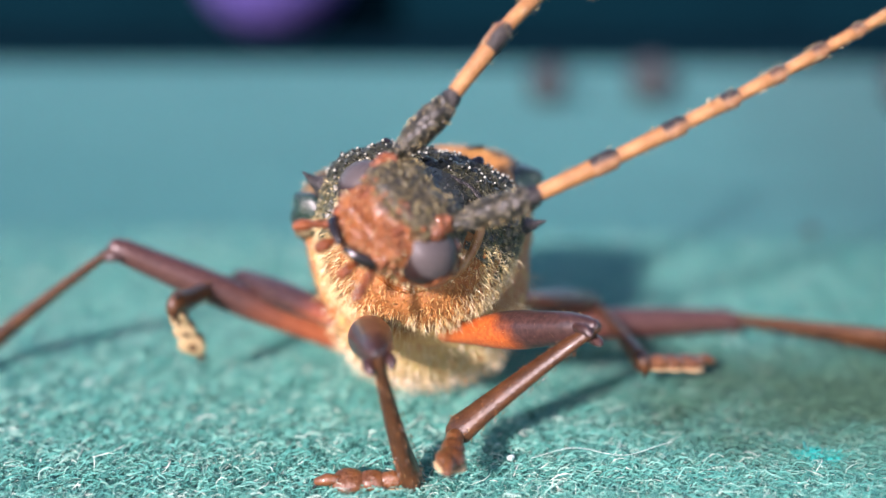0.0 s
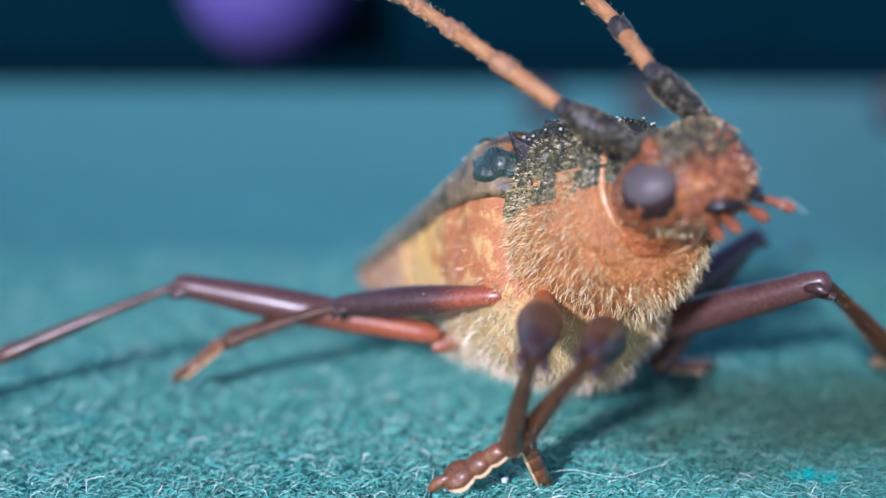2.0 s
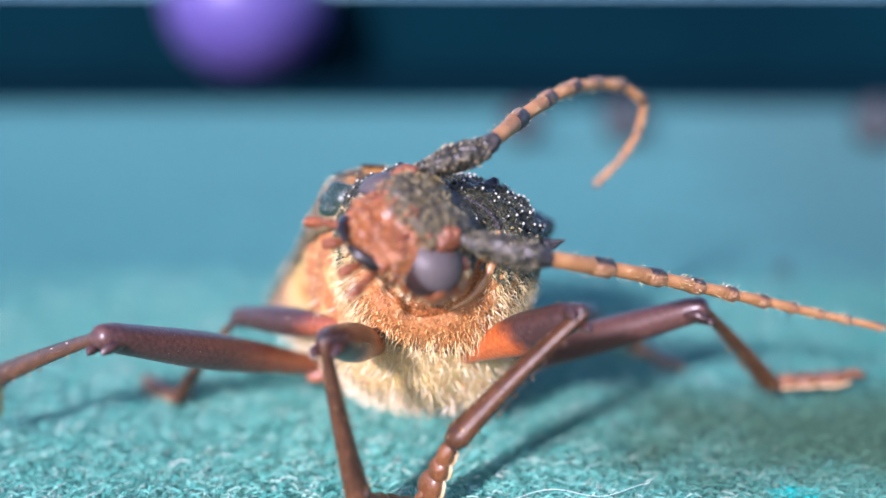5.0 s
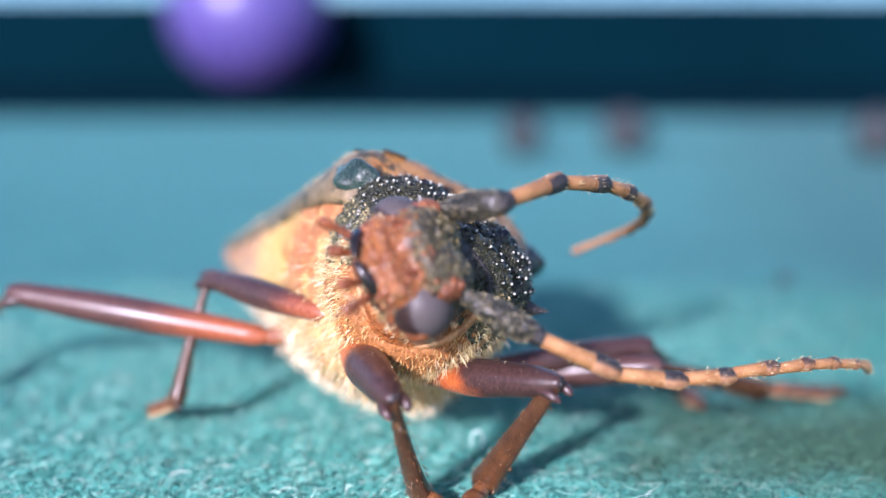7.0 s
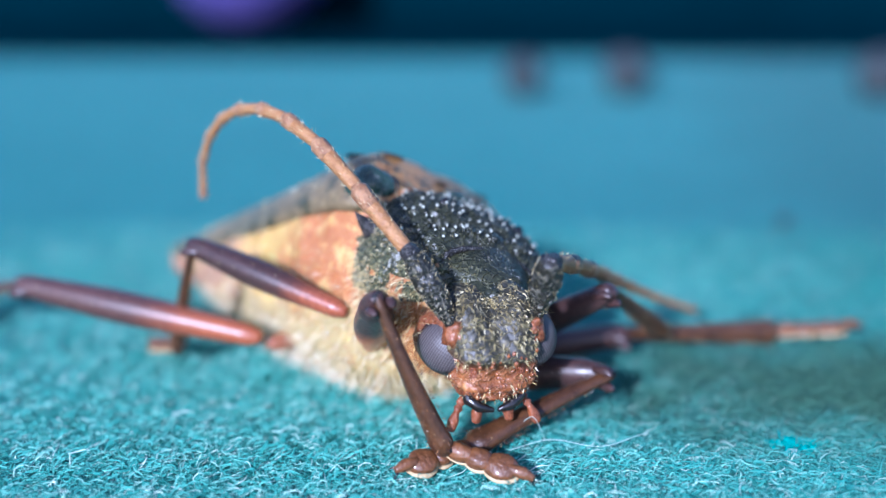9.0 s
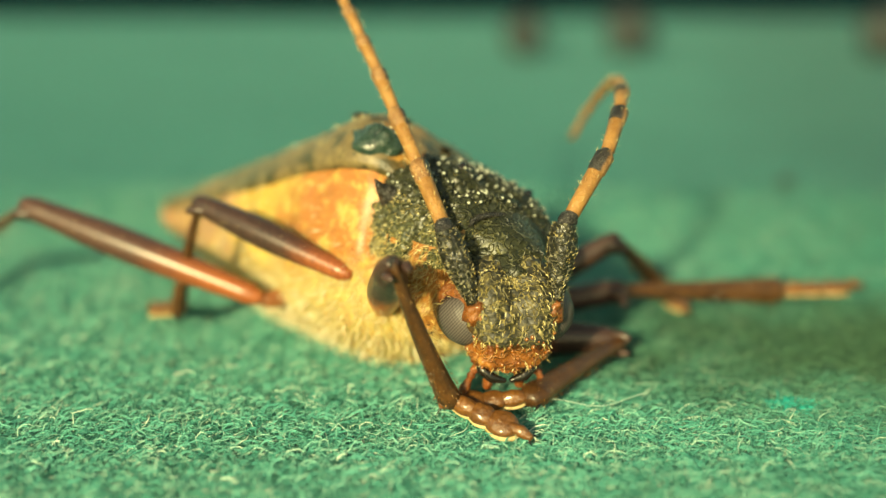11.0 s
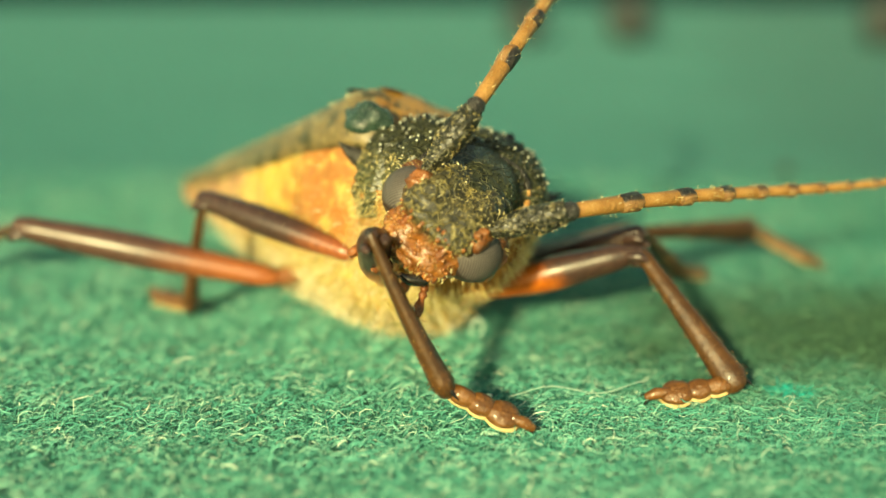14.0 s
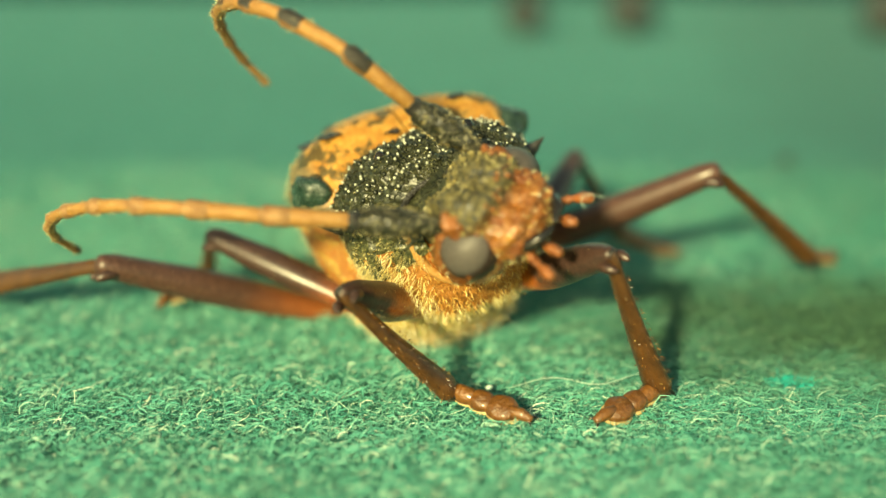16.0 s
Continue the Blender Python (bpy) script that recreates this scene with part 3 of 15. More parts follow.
def build_far():
    seeds = [(12.9, 175, 3.4, 0.0), (29.6, 175, 3.9, 3.0), (69.6, 172, 3.9, 7.0)]
    for x, y, r, s in seeds:
        ob = new("seed_pod", mesh_of("seed_pod", *blob((0, 0, r * 0.86), (r, r, r), 26, 16, 0.22, 1.7, s), SEED))
        ob.matrix_world = pose(x * MM, y * MM, 0)
        tagged(ob, "round dark brown dried seed pod lying on felt", "seed pod", group="seed pods at the felt's far edge")
    # the rail behind the felt, with a rounded upper edge
    prof = [(230.5, -6), (230.5, 0.8), (231.2, 1.5), (300, 1.5), (300, 24), (301, 25), (322, 25), (323, 24), (323, -6)]
    P = np.array([[(x, y, z) for y, z in prof] for x in np.linspace(-450, 450, 40)])
    rail = new("back_rail", mesh_of("back_rail", *grid(P, cap=True), RAIL, smooth=False))
    tagged(rail, "dark blue painted wooden rail behind the felt", "rail", kind="structure")
    wall = new("wall_back", mesh_of("wall_back", [(-900, 700, -6), (900, 700, -6), (900, 700, 260), (-900, 700, 260), (-900, 720, -6), (900, 720, -6), (900, 720, 260), (-900, 720, 260)],
                                    [(0, 1, 2, 3), (5, 4, 7, 6), (3, 2, 6, 7), (4, 0, 3, 7), (1, 5, 6, 2), (4, 5, 1, 0)], WALL, smooth=False))
    tagged(wall, "pale blue painted wall far behind the rail", "wall", kind="structure")
    table = new("table_top", mesh_of("table_top", [(-1500, -900, -6.2), (1500, -900, -6.2), (1500, 1500, -6.2), (-1500, 1500, -6.2), (-1500, -900, -30), (1500, -900, -30), (1500, 1500, -30), (-1500, 1500, -30)],
                                      [(0, 1, 2, 3), (7, 6, 5, 4), (0, 4, 5, 1), (1, 5, 6, 2), (2, 6, 7, 3), (3, 7, 4, 0)], TABLE, smooth=False))
    tagged(table, "plain grey table top that carries the felt", "table", kind="structure")
    ball = new("violet_ball", mesh_of("violet_ball", *blob((0, 0, 20.5), (20.5, 20.5, 20.5), 48, 32), VIOLET))
    ball.matrix_world = pose(-50 * MM, 279 * MM, 1.5 * MM)
    tagged(ball, "round violet plastic ball resting on the dark rail", "ball")


build_felt()
curl = build_thread()
build_far()


# ---- the beetle ----
# Each piece's own space: x to the beetle's left, y backwards (a limb's piece: along it), z up.
def unit(a):
    return np.asarray(a, float) / np.linalg.norm(a)


BODY_TABLE = [(-3.2, 4.1, 1.0, 0.0, -6.0), (-1.6, 5.5, 2.0, 0.4, -7.7), (-0.2, 6.5, 3.2, 0.5, -8.4), (1.2, 6.8, 4.3, 0.4, -8.6), (2.8, 6.6, 4.5, 0.25, -8.5), (5, 6.1, 4.0, 0.0, -8.3), (10, 4.8, 2.55, -0.8, -7.5), (16, 3.55, 0.65, -1.9, -6.1), (20.6, 2.4, -1.0, -2.6, -4.8), (23.6, 1.5, -2.1, -2.9, -3.9), (24.5, 0.4, -2.75, -3.0, -3.5)]


def build_body(root):
    ys = np.linspace(-3.2, 23.4, 70)
    w, top, edge, low = curve(ys, BODY_TABLE)
    # thorax and abdomen below the wing cases
    A = np.linspace(-0.25 * np.pi, 1.25 * np.pi, 48)
    P = np.empty((len(ys), len(A), 3))
    for i, y in enumerate(ys):
        for j, a in enumerate(A):
            c, s = math.cos(a), -math.sin(a)
            k = 0.93 * w[i]
            zz = edge[i] + (edge[i] - low[i]) * (s if s < 0 else s * 0.3)
            belly = 1 + 0.03 * math.cos(2 * np.pi * y / 3.2) * (1 if y > 9 else 0)
            P[i, j] = (k * math.copysign(abs(c) ** 0.72, c) * belly, y, zz)
    N = sheet_normals(P)
    if N[35, 24, 2] > 0:
        N = -N
    P = rough_up(P, N, 0.3, 0.55)
    P = rough_up(P, N, 0.1, 2.2, 6.0, True)
    body = part("abdomen", grid(P, cap=True), FLANK, root, "swollen orange and cream yellow abdomen and flank")
    low_keep = lambda p, q: (q[:, 2] < 0.25) & (p[:, 1] < 17) & (np.random.default_rng(3).uniform(0, 1, len(p)) < np.clip(-0.55 - p[:, 2] / 5, 0.02, 1))
    part("belly_hair", hair_on(P, N, 7600, 0.8, (0, 0.4, -0.7), low_keep, 4, 0.032), CREAM_HAIR, body, "dense short cream hairs")
    part("chest_hair", hair_on(P, N, 2200, 0.85, (0, -0.7, -0.5), lambda p, q: (p[:, 1] < 2.5) & (p[:, 2] < -2.8), 6, 0.034, 0.45), PALE_HAIR, body, "long yellowish wool of the chest")
    part("chest_wool", hair_on(P, N, 900, 0.7, (0, -0.6, -0.4), lambda p, q: (p[:, 1] < 1.5) & (p[:, 2] < -2.2) & (np.abs(p[:, 0]) < 3.5), 7, 0.034, 0.45), RUST_HAIR, body, "rusty wool of the chest")
    part("flank_hair", hair_on(P, N, 1600, 0.4, (0, 0.9, -0.3), lambda p, q: (np.abs(q[:, 0]) > 0.5) & (p[:, 1] < 4), 8, 0.028), RUST_HAIR, body, "sparse short rusty hairs")
    part("silky_hair", hair_on(P, N, 1100, 0.36, (0, 1.2, -0.4), lambda p, q: (np.abs(q[:, 0]) > 0.4) & (p[:, 1] > 2.5) & (p[:, 1] < 14), 9, 0.028), PALE_HAIR, body, "silky cream hairs")
    # plates of the side wall: raised seams between them
    for sgn in (-1, 1):
        for y0, y1, z0, z1 in ((3.9, 5.4, -1.2, -5.2),):
            pts = []
            for s in np.linspace(0, 1, 14):
                y, z = y0 + (y1 - y0) * s, z0 + (z1 - z0) * s
                ww, tt, ee, ll = [v.item() for v in map(np.asarray, curve(np.array([y]), BODY_TABLE))]
                cc = math.sqrt(max(0.0, 1 - ((ee - z) / (ee - ll)) ** 2))
                pts.append((sgn * (0.93 * ww * cc ** 0.72 + 0.02), y, z))
            part("seam", tube(pts, 0.055, 6), HIP, body)
    return body


def build_elytra(root):
    ys = np.linspace(-2.0, 24.5, 72)
    w, top, edge, low = curve(ys, BODY_TABLE)
    for sgn in (-1, 1):
        P = np.empty((len(ys), 20, 3))
        for i, y in enumerate(ys):
            for j in range(20):
                if j < 2:
                    P[i, j] = (sgn * w[i] * (0.90 + 0.05 * j), y, edge[i] - 0.25 - 0.05 * j)
                    continue
                a = 0.5 * np.pi * (j - 2) / 17
                square = 0.9 - 0.22 * math.exp(-((y - 0.5) / 3.2) ** 2)
                x = w[i] * math.cos(a) ** square
                z = edge[i] + (top[i] - edge[i]) * math.sin(a) ** square
                hump = 0.15 * math.exp(-((x - 5.6) / 1.0) ** 2 - ((y - 0.8) / 1.6) ** 2)
                front = 0.3 * max(0.0, -1.0 - y)
                P[i, j] = (sgn * max(x, 0.05), y, z + hump - front - (0.12 if j == 19 else 0))
        N = sheet_normals(P)
        if N[30, 10, 2] < 0:
            N = -N
        P = rough_up(P, N, 0.10, 1.3)
        geo = grid(P)
        el = part("elytron", (geo[0], geo[1] if sgn > 0 else [q[::-1] for q in geo[1]]), ELYTRA, root, "orange wing case with dark blotches, greyish at the side")
        part("shoulder_knob", blob((sgn * 5.85, 0.3, 1.75), (1.1, 1.5, 1.1), 30, 18, 0.3, 1.3, sgn), GREEN, el, "shiny dark bottle green shoulder knob")
        for y, x, ln, wd in ((0.2, 0.7, 0.5, 0.45), (1.5, 3.7, 0.8, 0.6), (2.9, 4.6, 1.1, 0.6), (4.6, 2.4, 1.5, 0.6), (8.2, 1.5, 1.3, 0.6)):
            ww, tt, ee, ll = [float(v[0]) for v in curve(np.array([float(y)]), BODY_TABLE)]
            square = 0.9 - 0.22 * math.exp(-((y - 0.5) / 3.2) ** 2)
            a = math.acos(min(1.0, (x / ww) ** (1 / square)))
            z = ee + (tt - ee) * math.sin(a) ** square
            part("dark_blotch", blob((sgn * x, y, z - 0.04), (wd, ln, 0.12), 18, 10, 0.5, 1.5, y), BLACK, el, "dark raised blotch")
        part("elytron_hair", hair_on(P[:, 4:], N[:, 4:], 420, 0.3, (0, 1.2, 0), None, 11, 0.03), GOLD_HAIR, el)
    # the small shield between them
    part("scutellum", blob((0, -0.6, 2.9), (1.0, 0.9, 0.4), 20, 10, 0.1), GREEN, root, "small dark shield between the wing cases")


PRO_TABLE = [(-4.15, 2.3, 1.5, -2.7), (-3.8, 3.3, 2.3, -3.6), (-3.3, 3.9, 2.8, -4.4), (-2.7, 4.1, 2.75, -4.9), (-1.9, 4.6, 3.15, -5.3), (0.0, 5.2, 3.6, -5.6), (1.6, 5.1, 3.55, -6.0), (2.6, 4.8, 3.1, -6.1), (3.3, 4.3, 2.4, -5.8)]


def build_prothorax(root):
    pro = None
    ys = np.linspace(-4.15, 3.3, 92)
    w, top, low = curve(ys, PRO_TABLE)
    def sheet(a0, a1, n, pad):
        P = np.empty((len(ys), n, 3))
        for i, y in enumerate(ys):
            for j, a in enumerate(np.linspace(a0, a1, n)):
                c, s = math.cos(a), math.sin(a)
                z = (0.4 + (top[i] - 0.4) * abs(s) ** 0.85) if s > 0 else (0.4 - (0.4 - low[i]) * abs(s) ** 0.95)
                P[i, j] = ((w[i] + pad) * math.copysign(abs(c) ** 0.8, c), y, z + (pad if s > 0.3 else 0))
        N = sheet_normals(P)
        mid = N[len(ys) // 2, n // 2, 2]
        return P, (-N if (mid < 0) == (a1 < np.pi * 1.3 and a0 > -0.6) else N)
    # the upper shield, coarsely wrinkled
    P, N = sheet(-0.46, np.pi + 0.46, 190, 0.06)
    P = P - N * (0.28 * np.exp(-((P[..., 1:2] + 2.35) / 0.28) ** 2) + 0.18 * np.exp(-((P[..., 1:2] - 2.35) / 0.25) ** 2))
    P = rough_up(P, N, 0.26, 0.8, 7.0)
    P = rough_up(P, N, 0.20, 2.4, 2.0, True)
    P = rough_up(P, N, 0.07, 5.0, 5.0)
    geo = grid(P)
    pro = part("pronotum", geo, PRONOTUM, root, "dark green black wrinkled and pitted pronotum shield")
    part("pronotum_hair", hair_on(P, N, 2400, 0.2, (0, 2.0, -0.6), lambda p, q: (p[:, 2] < 1.2), 15, 0.034, 0.35), GOLD_HAIR, pro, "short golden olive scales")
    part("pronotum_bristle", hair_on(P, N, 60, 0.14, (0, 1.6, 0), lambda p, q: (p[:, 2] > 1.2), 16, 0.022, 0.5), PALE_HAIR, pro)
    rng = np.random.default_rng(9)
    grains, taken, seta_glints = [], [], []
    for k in range(4000):
        i, j = rng.integers(6, 86), rng.integers(34, 156)
        r = rng.uniform(0.08, 0.15)
        if P[i, j, 2] < 1.0 or any((P[i, j, 0] - x) ** 2 + (P[i, j, 1] - y) ** 2 < 0.12 for x, y in taken):
            continue
        taken.append((P[i, j, 0], P[i, j, 1]))
        grains.append(blob(P[i, j], (r, r * 1.3, r), 12, 8, 0.4, 2.0, k * 0.7))
        # white blobs stand in for the glint on each grain's pale down
        if rng.uniform() < 0.68:
            q = rng.uniform(0.05, 0.085)
            seta_glints.append(blob(P[i, j] + N[i, j] * r * 0.85 + np.array([0, -0.4 * r, 0]), (q, q * 1.5, q), 8, 6))
    part("granulation", join(*grains), GRAIN, pro, "shiny black grains on the shield")
    part("grain_seta", join(*seta_glints), SETA_GLINT, pro, "tiny white dot for the glint and down on each grain")
    # the rim round the front opening: dark above, smooth and tawny at the sides and below
    def rim(a0, a1, n, pad):
        ww, tt, ll = [float(v[0]) for v in curve(np.array([-3.95]), PRO_TABLE)]
        pts = []
        for a in np.linspace(a0, a1, n):
            c, q = math.cos(a), math.sin(a)
            z = 0.4 + (tt - 0.4) * abs(q) ** 0.85 if q > 0 else 0.4 - (0.4 - ll) * abs(q) ** 0.95
            pts.append(((ww + pad) * math.copysign(abs(c) ** 0.8, c), -4.0 + 0.12 * math.cos(a) ** 2, z + pad * q))
        return pts
    part("front_ridge", tube(rim(0.25, np.pi - 0.25, 40, 0.12), 0.16, 10), BLACK, pro, "fine raised black front edge")
    part("collar", tube(rim(np.pi - 0.2, 2 * np.pi + 0.2, 48, 0.14), [0.07 + 0.19 * abs(math.cos(3.14 * q / 47)) * min(1.0, q / 5, (47 - q) / 5) for q in range(48)], 12), COLLAR, pro, "smooth tawny collar round the neck")
    for sgn in (-1, 1):
        pts = [(sgn * 4.5, 0.3, 0.6), (sgn * 5.3, 0.25, 0.8), (sgn * 5.9, 0.2, 1.0), (sgn * 6.45, 0.1, 1.3)]
        part("side_spine", tube(pts, [1.0, 0.55, 0.26, 0.03], 16), BLACK, pro, "sharp black side spine")
        part("top_tubercle", blob((sgn * 2.4, -0.9, 3.3), (0.34, 0.34, 0.45), 12, 8, 0.3), JET, pro)
    # lower side, rusty and woolly
    Q, M = sheet(np.pi + 0.2, 2 * np.pi - 0.2, 60, -0.06)
    if M[30, 30, 2] > 0:
        M = -M
    Q = rough_up(Q, M, 0.2, 0.9)
    br = part("breast", grid(Q), WOOL_SKIN, root, "rusty orange woolly underside of the thorax")
    part("breast_hair", hair_on(Q, M, 2600, 0.72, (0, 0.1, -0.8), lambda p, q: (np.abs(p[:, 0]) > 2.4) | (p[:, 2] < -4.6), 21, 0.026, 0.4), PALE_HAIR, br, "cream and yellow wool")
    part("throat_hair", hair_on(Q, M, 2600, 0.36, (0, 0.2, -0.6), lambda p, q: (np.abs(p[:, 0]) < 3.0) & (p[:, 2] > -5.0) & (p[:, 1] < 0.6), 22, 0.034, 0.6), RUST_HAIR, br)
    part("side_hair", hair_on(Q, M, 1600, 0.6, (0, 0.5, -0.8), lambda p, q: np.abs(p[:, 0]) > 3.2, 23, 0.03, 0.45), GOLD_HAIR, br)
    neck = part("neck", tube([(0, -4.7, -1.2), (0, -4.1, -1.2), (0, -3.2, -1.2), (0, -2.0, -1.2)], [1.9, 2.4, 2.85, 3.1], 36), NECK, root, "smooth glossy orange neck ring")
    part("neck_hair", hair_on(Q[:30], M[:30], 700, 0.3, (0, -0.9, -0.2), lambda p, q: p[:, 2] < -1.0, 24, 0.03, 0.6), RUST_HAIR, neck)
    part("nape", tube([(0, -4.5, 0.2), (0, -3.9, 0.32), (0, -2.6, 0.3)], [2.2, 2.75, 3.0], 30, 0.76), PRONOTUM, root)
    part("waist", tube([(0, 2.2, -1.2), (0, 3.6, -1.4), (0, 4.6, -1.6)], [3.4, 3.8, 3.6], 24), FLANK, root)
    return pro, br


def build_head(root):
    # capsule: wide between the eyes, flat in front, drawn out downwards to the mouth
    nu, nv = 120, 70
    P = np.empty((nv + 1, nu, 3))
    for i in range(nv + 1):
        th = np.pi * min(max(i, 0.03), nv - 0.03) / nv
        for j in range(nu):
            ph = 2 * np.pi * j / nu
            x, y, z = math.sin(th) * math.cos(ph), math.sin(th) * math.sin(ph), math.cos(th)
            sx, sy, sz = [math.copysign(abs(q) ** (0.82 - 0.24 * max(0.0, -z)), q) for q in (x, y, z)]
            X, Y, Z = 2.5 * sx, -2.55 + 2.5 * sy, 0.25 + 2.5 * sz
            if Z < 0:                       # muzzle
                k = min(1.0, -Z / 2.25)
                X *= 1 - 0.16 * k
                Y -= 0.55 * k * (1 if Y < -2.5 else 0.2)
            if Z > 0.6:                     # crown slopes back, with a furrow between the antennae
                k = (Z - 0.6) / 2.0
                Y += 0.35 * k
                Z -= 0.55 * k * math.exp(-(X / 0.8) ** 2)
            P[i, j] = (X, Y, Z)
    N = P - np.array([0, -2.55, 0.0])
    N /= np.linalg.norm(N, axis=2)[..., None]
    P = rough_up(P, N, 0.14, 1.1, 3.0, True)
    P = rough_up(P, N, 0.13, 2.0, 8.0, True)
    P = rough_up(P, N, 0.04, 5.0, 1.0)
    # brow, a groove down the middle, and a step above the lip
    fr = np.clip((-3.2 - P[..., 1]) / 1.2, 0, 1)
    P[..., 1] -= fr * (0.28 * np.exp(-((P[..., 2] - 0.95) / 0.35) ** 2) - 0.22 * np.exp(-((P[..., 2] - 0.3) / 0.35) ** 2) + 0.3 * np.exp(-((P[..., 2] + 0.75) / 0.28) ** 2))
    P[..., 1] += fr * 0.22 * np.exp(-(P[..., 0] / 0.16) ** 2) * (P[..., 2] > -0.4)
    head = part("head", grid(P, close_v=True, cap=True), HEAD, root, "rugged head, olive crown and reddish orange face")
    part("crown_hair", hair_on(P, N, 320, 0.2, (0, -1.6, -1.6), lambda p, q: (p[:, 2] > 0.1), 31, 0.035, 0.35), GOLD_HAIR, head, "flattened golden scales")
    part("gold_flake", hair_on(P, N, 560, 0.32, (0, -1.2, -1.8), lambda p, q: (p[:, 2] > 0.35) & (np.abs(p[:, 0]) < 1.9) & (q[:, 1] < 0.3), 35, 0.06, 0.3), SCALE, head, "flat shiny golden scales")
    part("cheek_hair", hair_on(P, N, 520, 0.3, (0, -0.6, -0.8), lambda p, q: (p[:, 2] < 0.6), 32, 0.035, 0.4), PALE_HAIR, head, "pale short hairs")
    for sgn in (-1, 1):
        part("eye_socket", blob((sgn * 1.75, -2.2, -0.15), (1.72, 1.9, 1.68), 34, 20, 0.2, 2.5), SOCKET, head, "smooth orange brown rim behind the eye")
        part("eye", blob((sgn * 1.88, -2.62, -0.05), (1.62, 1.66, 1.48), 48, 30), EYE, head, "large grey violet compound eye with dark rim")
        rim = np.array(blob((sgn * 1.75, -2.2, -0.15), (1.74, 1.9, 1.7), 40, 24)[0]).reshape(25, 40, 3)
        rn = rim - np.array([sgn * 1.2, -2.4, 0.2])
        rn /= np.linalg.norm(rn, axis=2)[..., None]
        part("eye_fringe", hair_on(rim, rn, 260, 0.4, (sgn * 0.5, -0.2, -0.4), lambda p, q: (p[:, 1] > -2.4) | (p[:, 2] < -1.0), 34, 0.03, 0.4), GOLD_HAIR, head)
        pts = [(sgn * 1.05, -3.9, 1.35), (sgn * 1.25, -4.45, 0.7), (sgn * 1.15, -4.85, -0.1), (sgn * 1.4, -4.75, -0.85), (sgn * 1.75, -4.3, -1.3)]
        part("face_ridge", tube(pts, [0.16, 0.2, 0.17, 0.24, 0.16], 14), ORANGE, head)
        part("antenna_socket", blob((sgn * 1.85, -3.45, 1.3), (0.66, 0.72, 0.74), 28, 18, 0.35, 2.2, sgn), SOCKET, head, "orange knob at the antenna's root")
        part("socket_lobe", blob((sgn * 1.35, -3.95, 1.05), (0.42, 0.4, 0.5), 24, 16, 0.25, 2.0, sgn + 3), SOCKET, head, "glossy brown lobe beside the antenna's root")
        # jaws and feelers
        pts = [(sgn * 1.3, -4.2, -1.5), (sgn * 1.25, -4.9, -1.72), (sgn * 0.8, -5.3, -1.9), (sgn * 0.16, -5.4, -2.05)]
        part("mandible", tube(pts, [0.3, 0.33, 0.27, 0.13], 14), JET, head, "glossy black jaw")
        for k, (x0, ln) in enumerate(((1.5, 0.68), (0.68, 0.45))):
            a = np.array([sgn * x0, -4.5 + 0.25 * k, -2.05])
            d = unit((sgn * (0.5 if k == 0 else 0.12), -0.7, -0.6))
            palp = part("palp", join(tube([a, a + d * 0.35 * ln, a + d * 0.5 * ln], [0.18, 0.23, 0.14], 12),
                                     tube([a + d * 0.5 * ln, a + d * 0.75 * ln, a + d * 1.0 * ln], [0.15, 0.24, 0.15], 12),
                                     tube([a + d * ln, a + d * (ln + 0.45) + np.array([0, 0, -0.08]), a + d * (ln + 0.75) + np.array([0, 0, -0.18])], [0.14, 0.29, 0.24], 12)), ORANGE, head, "jointed orange brown mouth feeler")
            part("palp_tip", blob(a + d * (ln + 0.78) + np.array([0, 0, -0.2]), (0.13, 0.13, 0.13), 10, 8), TAWNY, palp)
        if sgn > 0:
            e = np.array([1.5, -5.5, -3.0])
            part("stray_fibre", tube([e + np.array([0.6 * q, -0.25 * q, 0.5 * math.sin(2.6 * q) - 0.1 * q]) for q in np.linspace(0, 1.5, 14)], 0.011, 6), WHITE, head, "fine pale fibre caught on the mouth feelers")
        part("cheek", blob((sgn * 1.5, -4.45, -1.15), (0.34, 0.42, 0.62), 28, 18, 0.4, 2.0, sgn), ORANGE, head)
    rng, knobs = np.random.default_rng(77), []
    for k in range(900):
        i, j = rng.integers(14, nv - 8), rng.integers(0, nu)
        p = P[i, j]
        if len(knobs) < 85 and p[1] < -3.4 and -1.7 < p[2] < 1.2 and abs(p[0]) < 2.0:
            r = rng.uniform(0.05, 0.12)
            knobs.append(blob(p + N[i, j] * r * 0.3, (r, r, r * 1.2), 10, 7, 0.2, 2.0, k * 0.3))
    part("face_grain", join(*knobs), ORANGE_GLOSS, head, "small glossy orange grains on the face")
    occ = blob((0, -1.0, 0.25), (2.6, 2.0, 2.25), 60, 36, 0.16, 3.5)
    part("occiput", occ, PRONOTUM, head, "dark olive hind part of the head")
    part("clypeus", blob((0, -5.0, -0.82), (1.25, 0.26, 0.2), 40, 18, 0.5, 1.8, 4.0), ORANGE, head)
    part("labrum", blob((0, -5.0, -1.28), (0.72, 0.34, 0.24), 36, 18, 0.5, 2.0), HEAD, head, "orange upper lip")
    part("chin", blob((0, -3.5, -1.95), (1.25, 1.15, 0.5), 30, 16, 0.45, 2.4), SOCKET, head, "rusty chin")
    return head


SEGMENTS = (0.5, 3.9, 3.4, 2.7, 2.4, 2.2, 2.0, 1.9, 1.8, 2.2)
SCAPE = 3.5


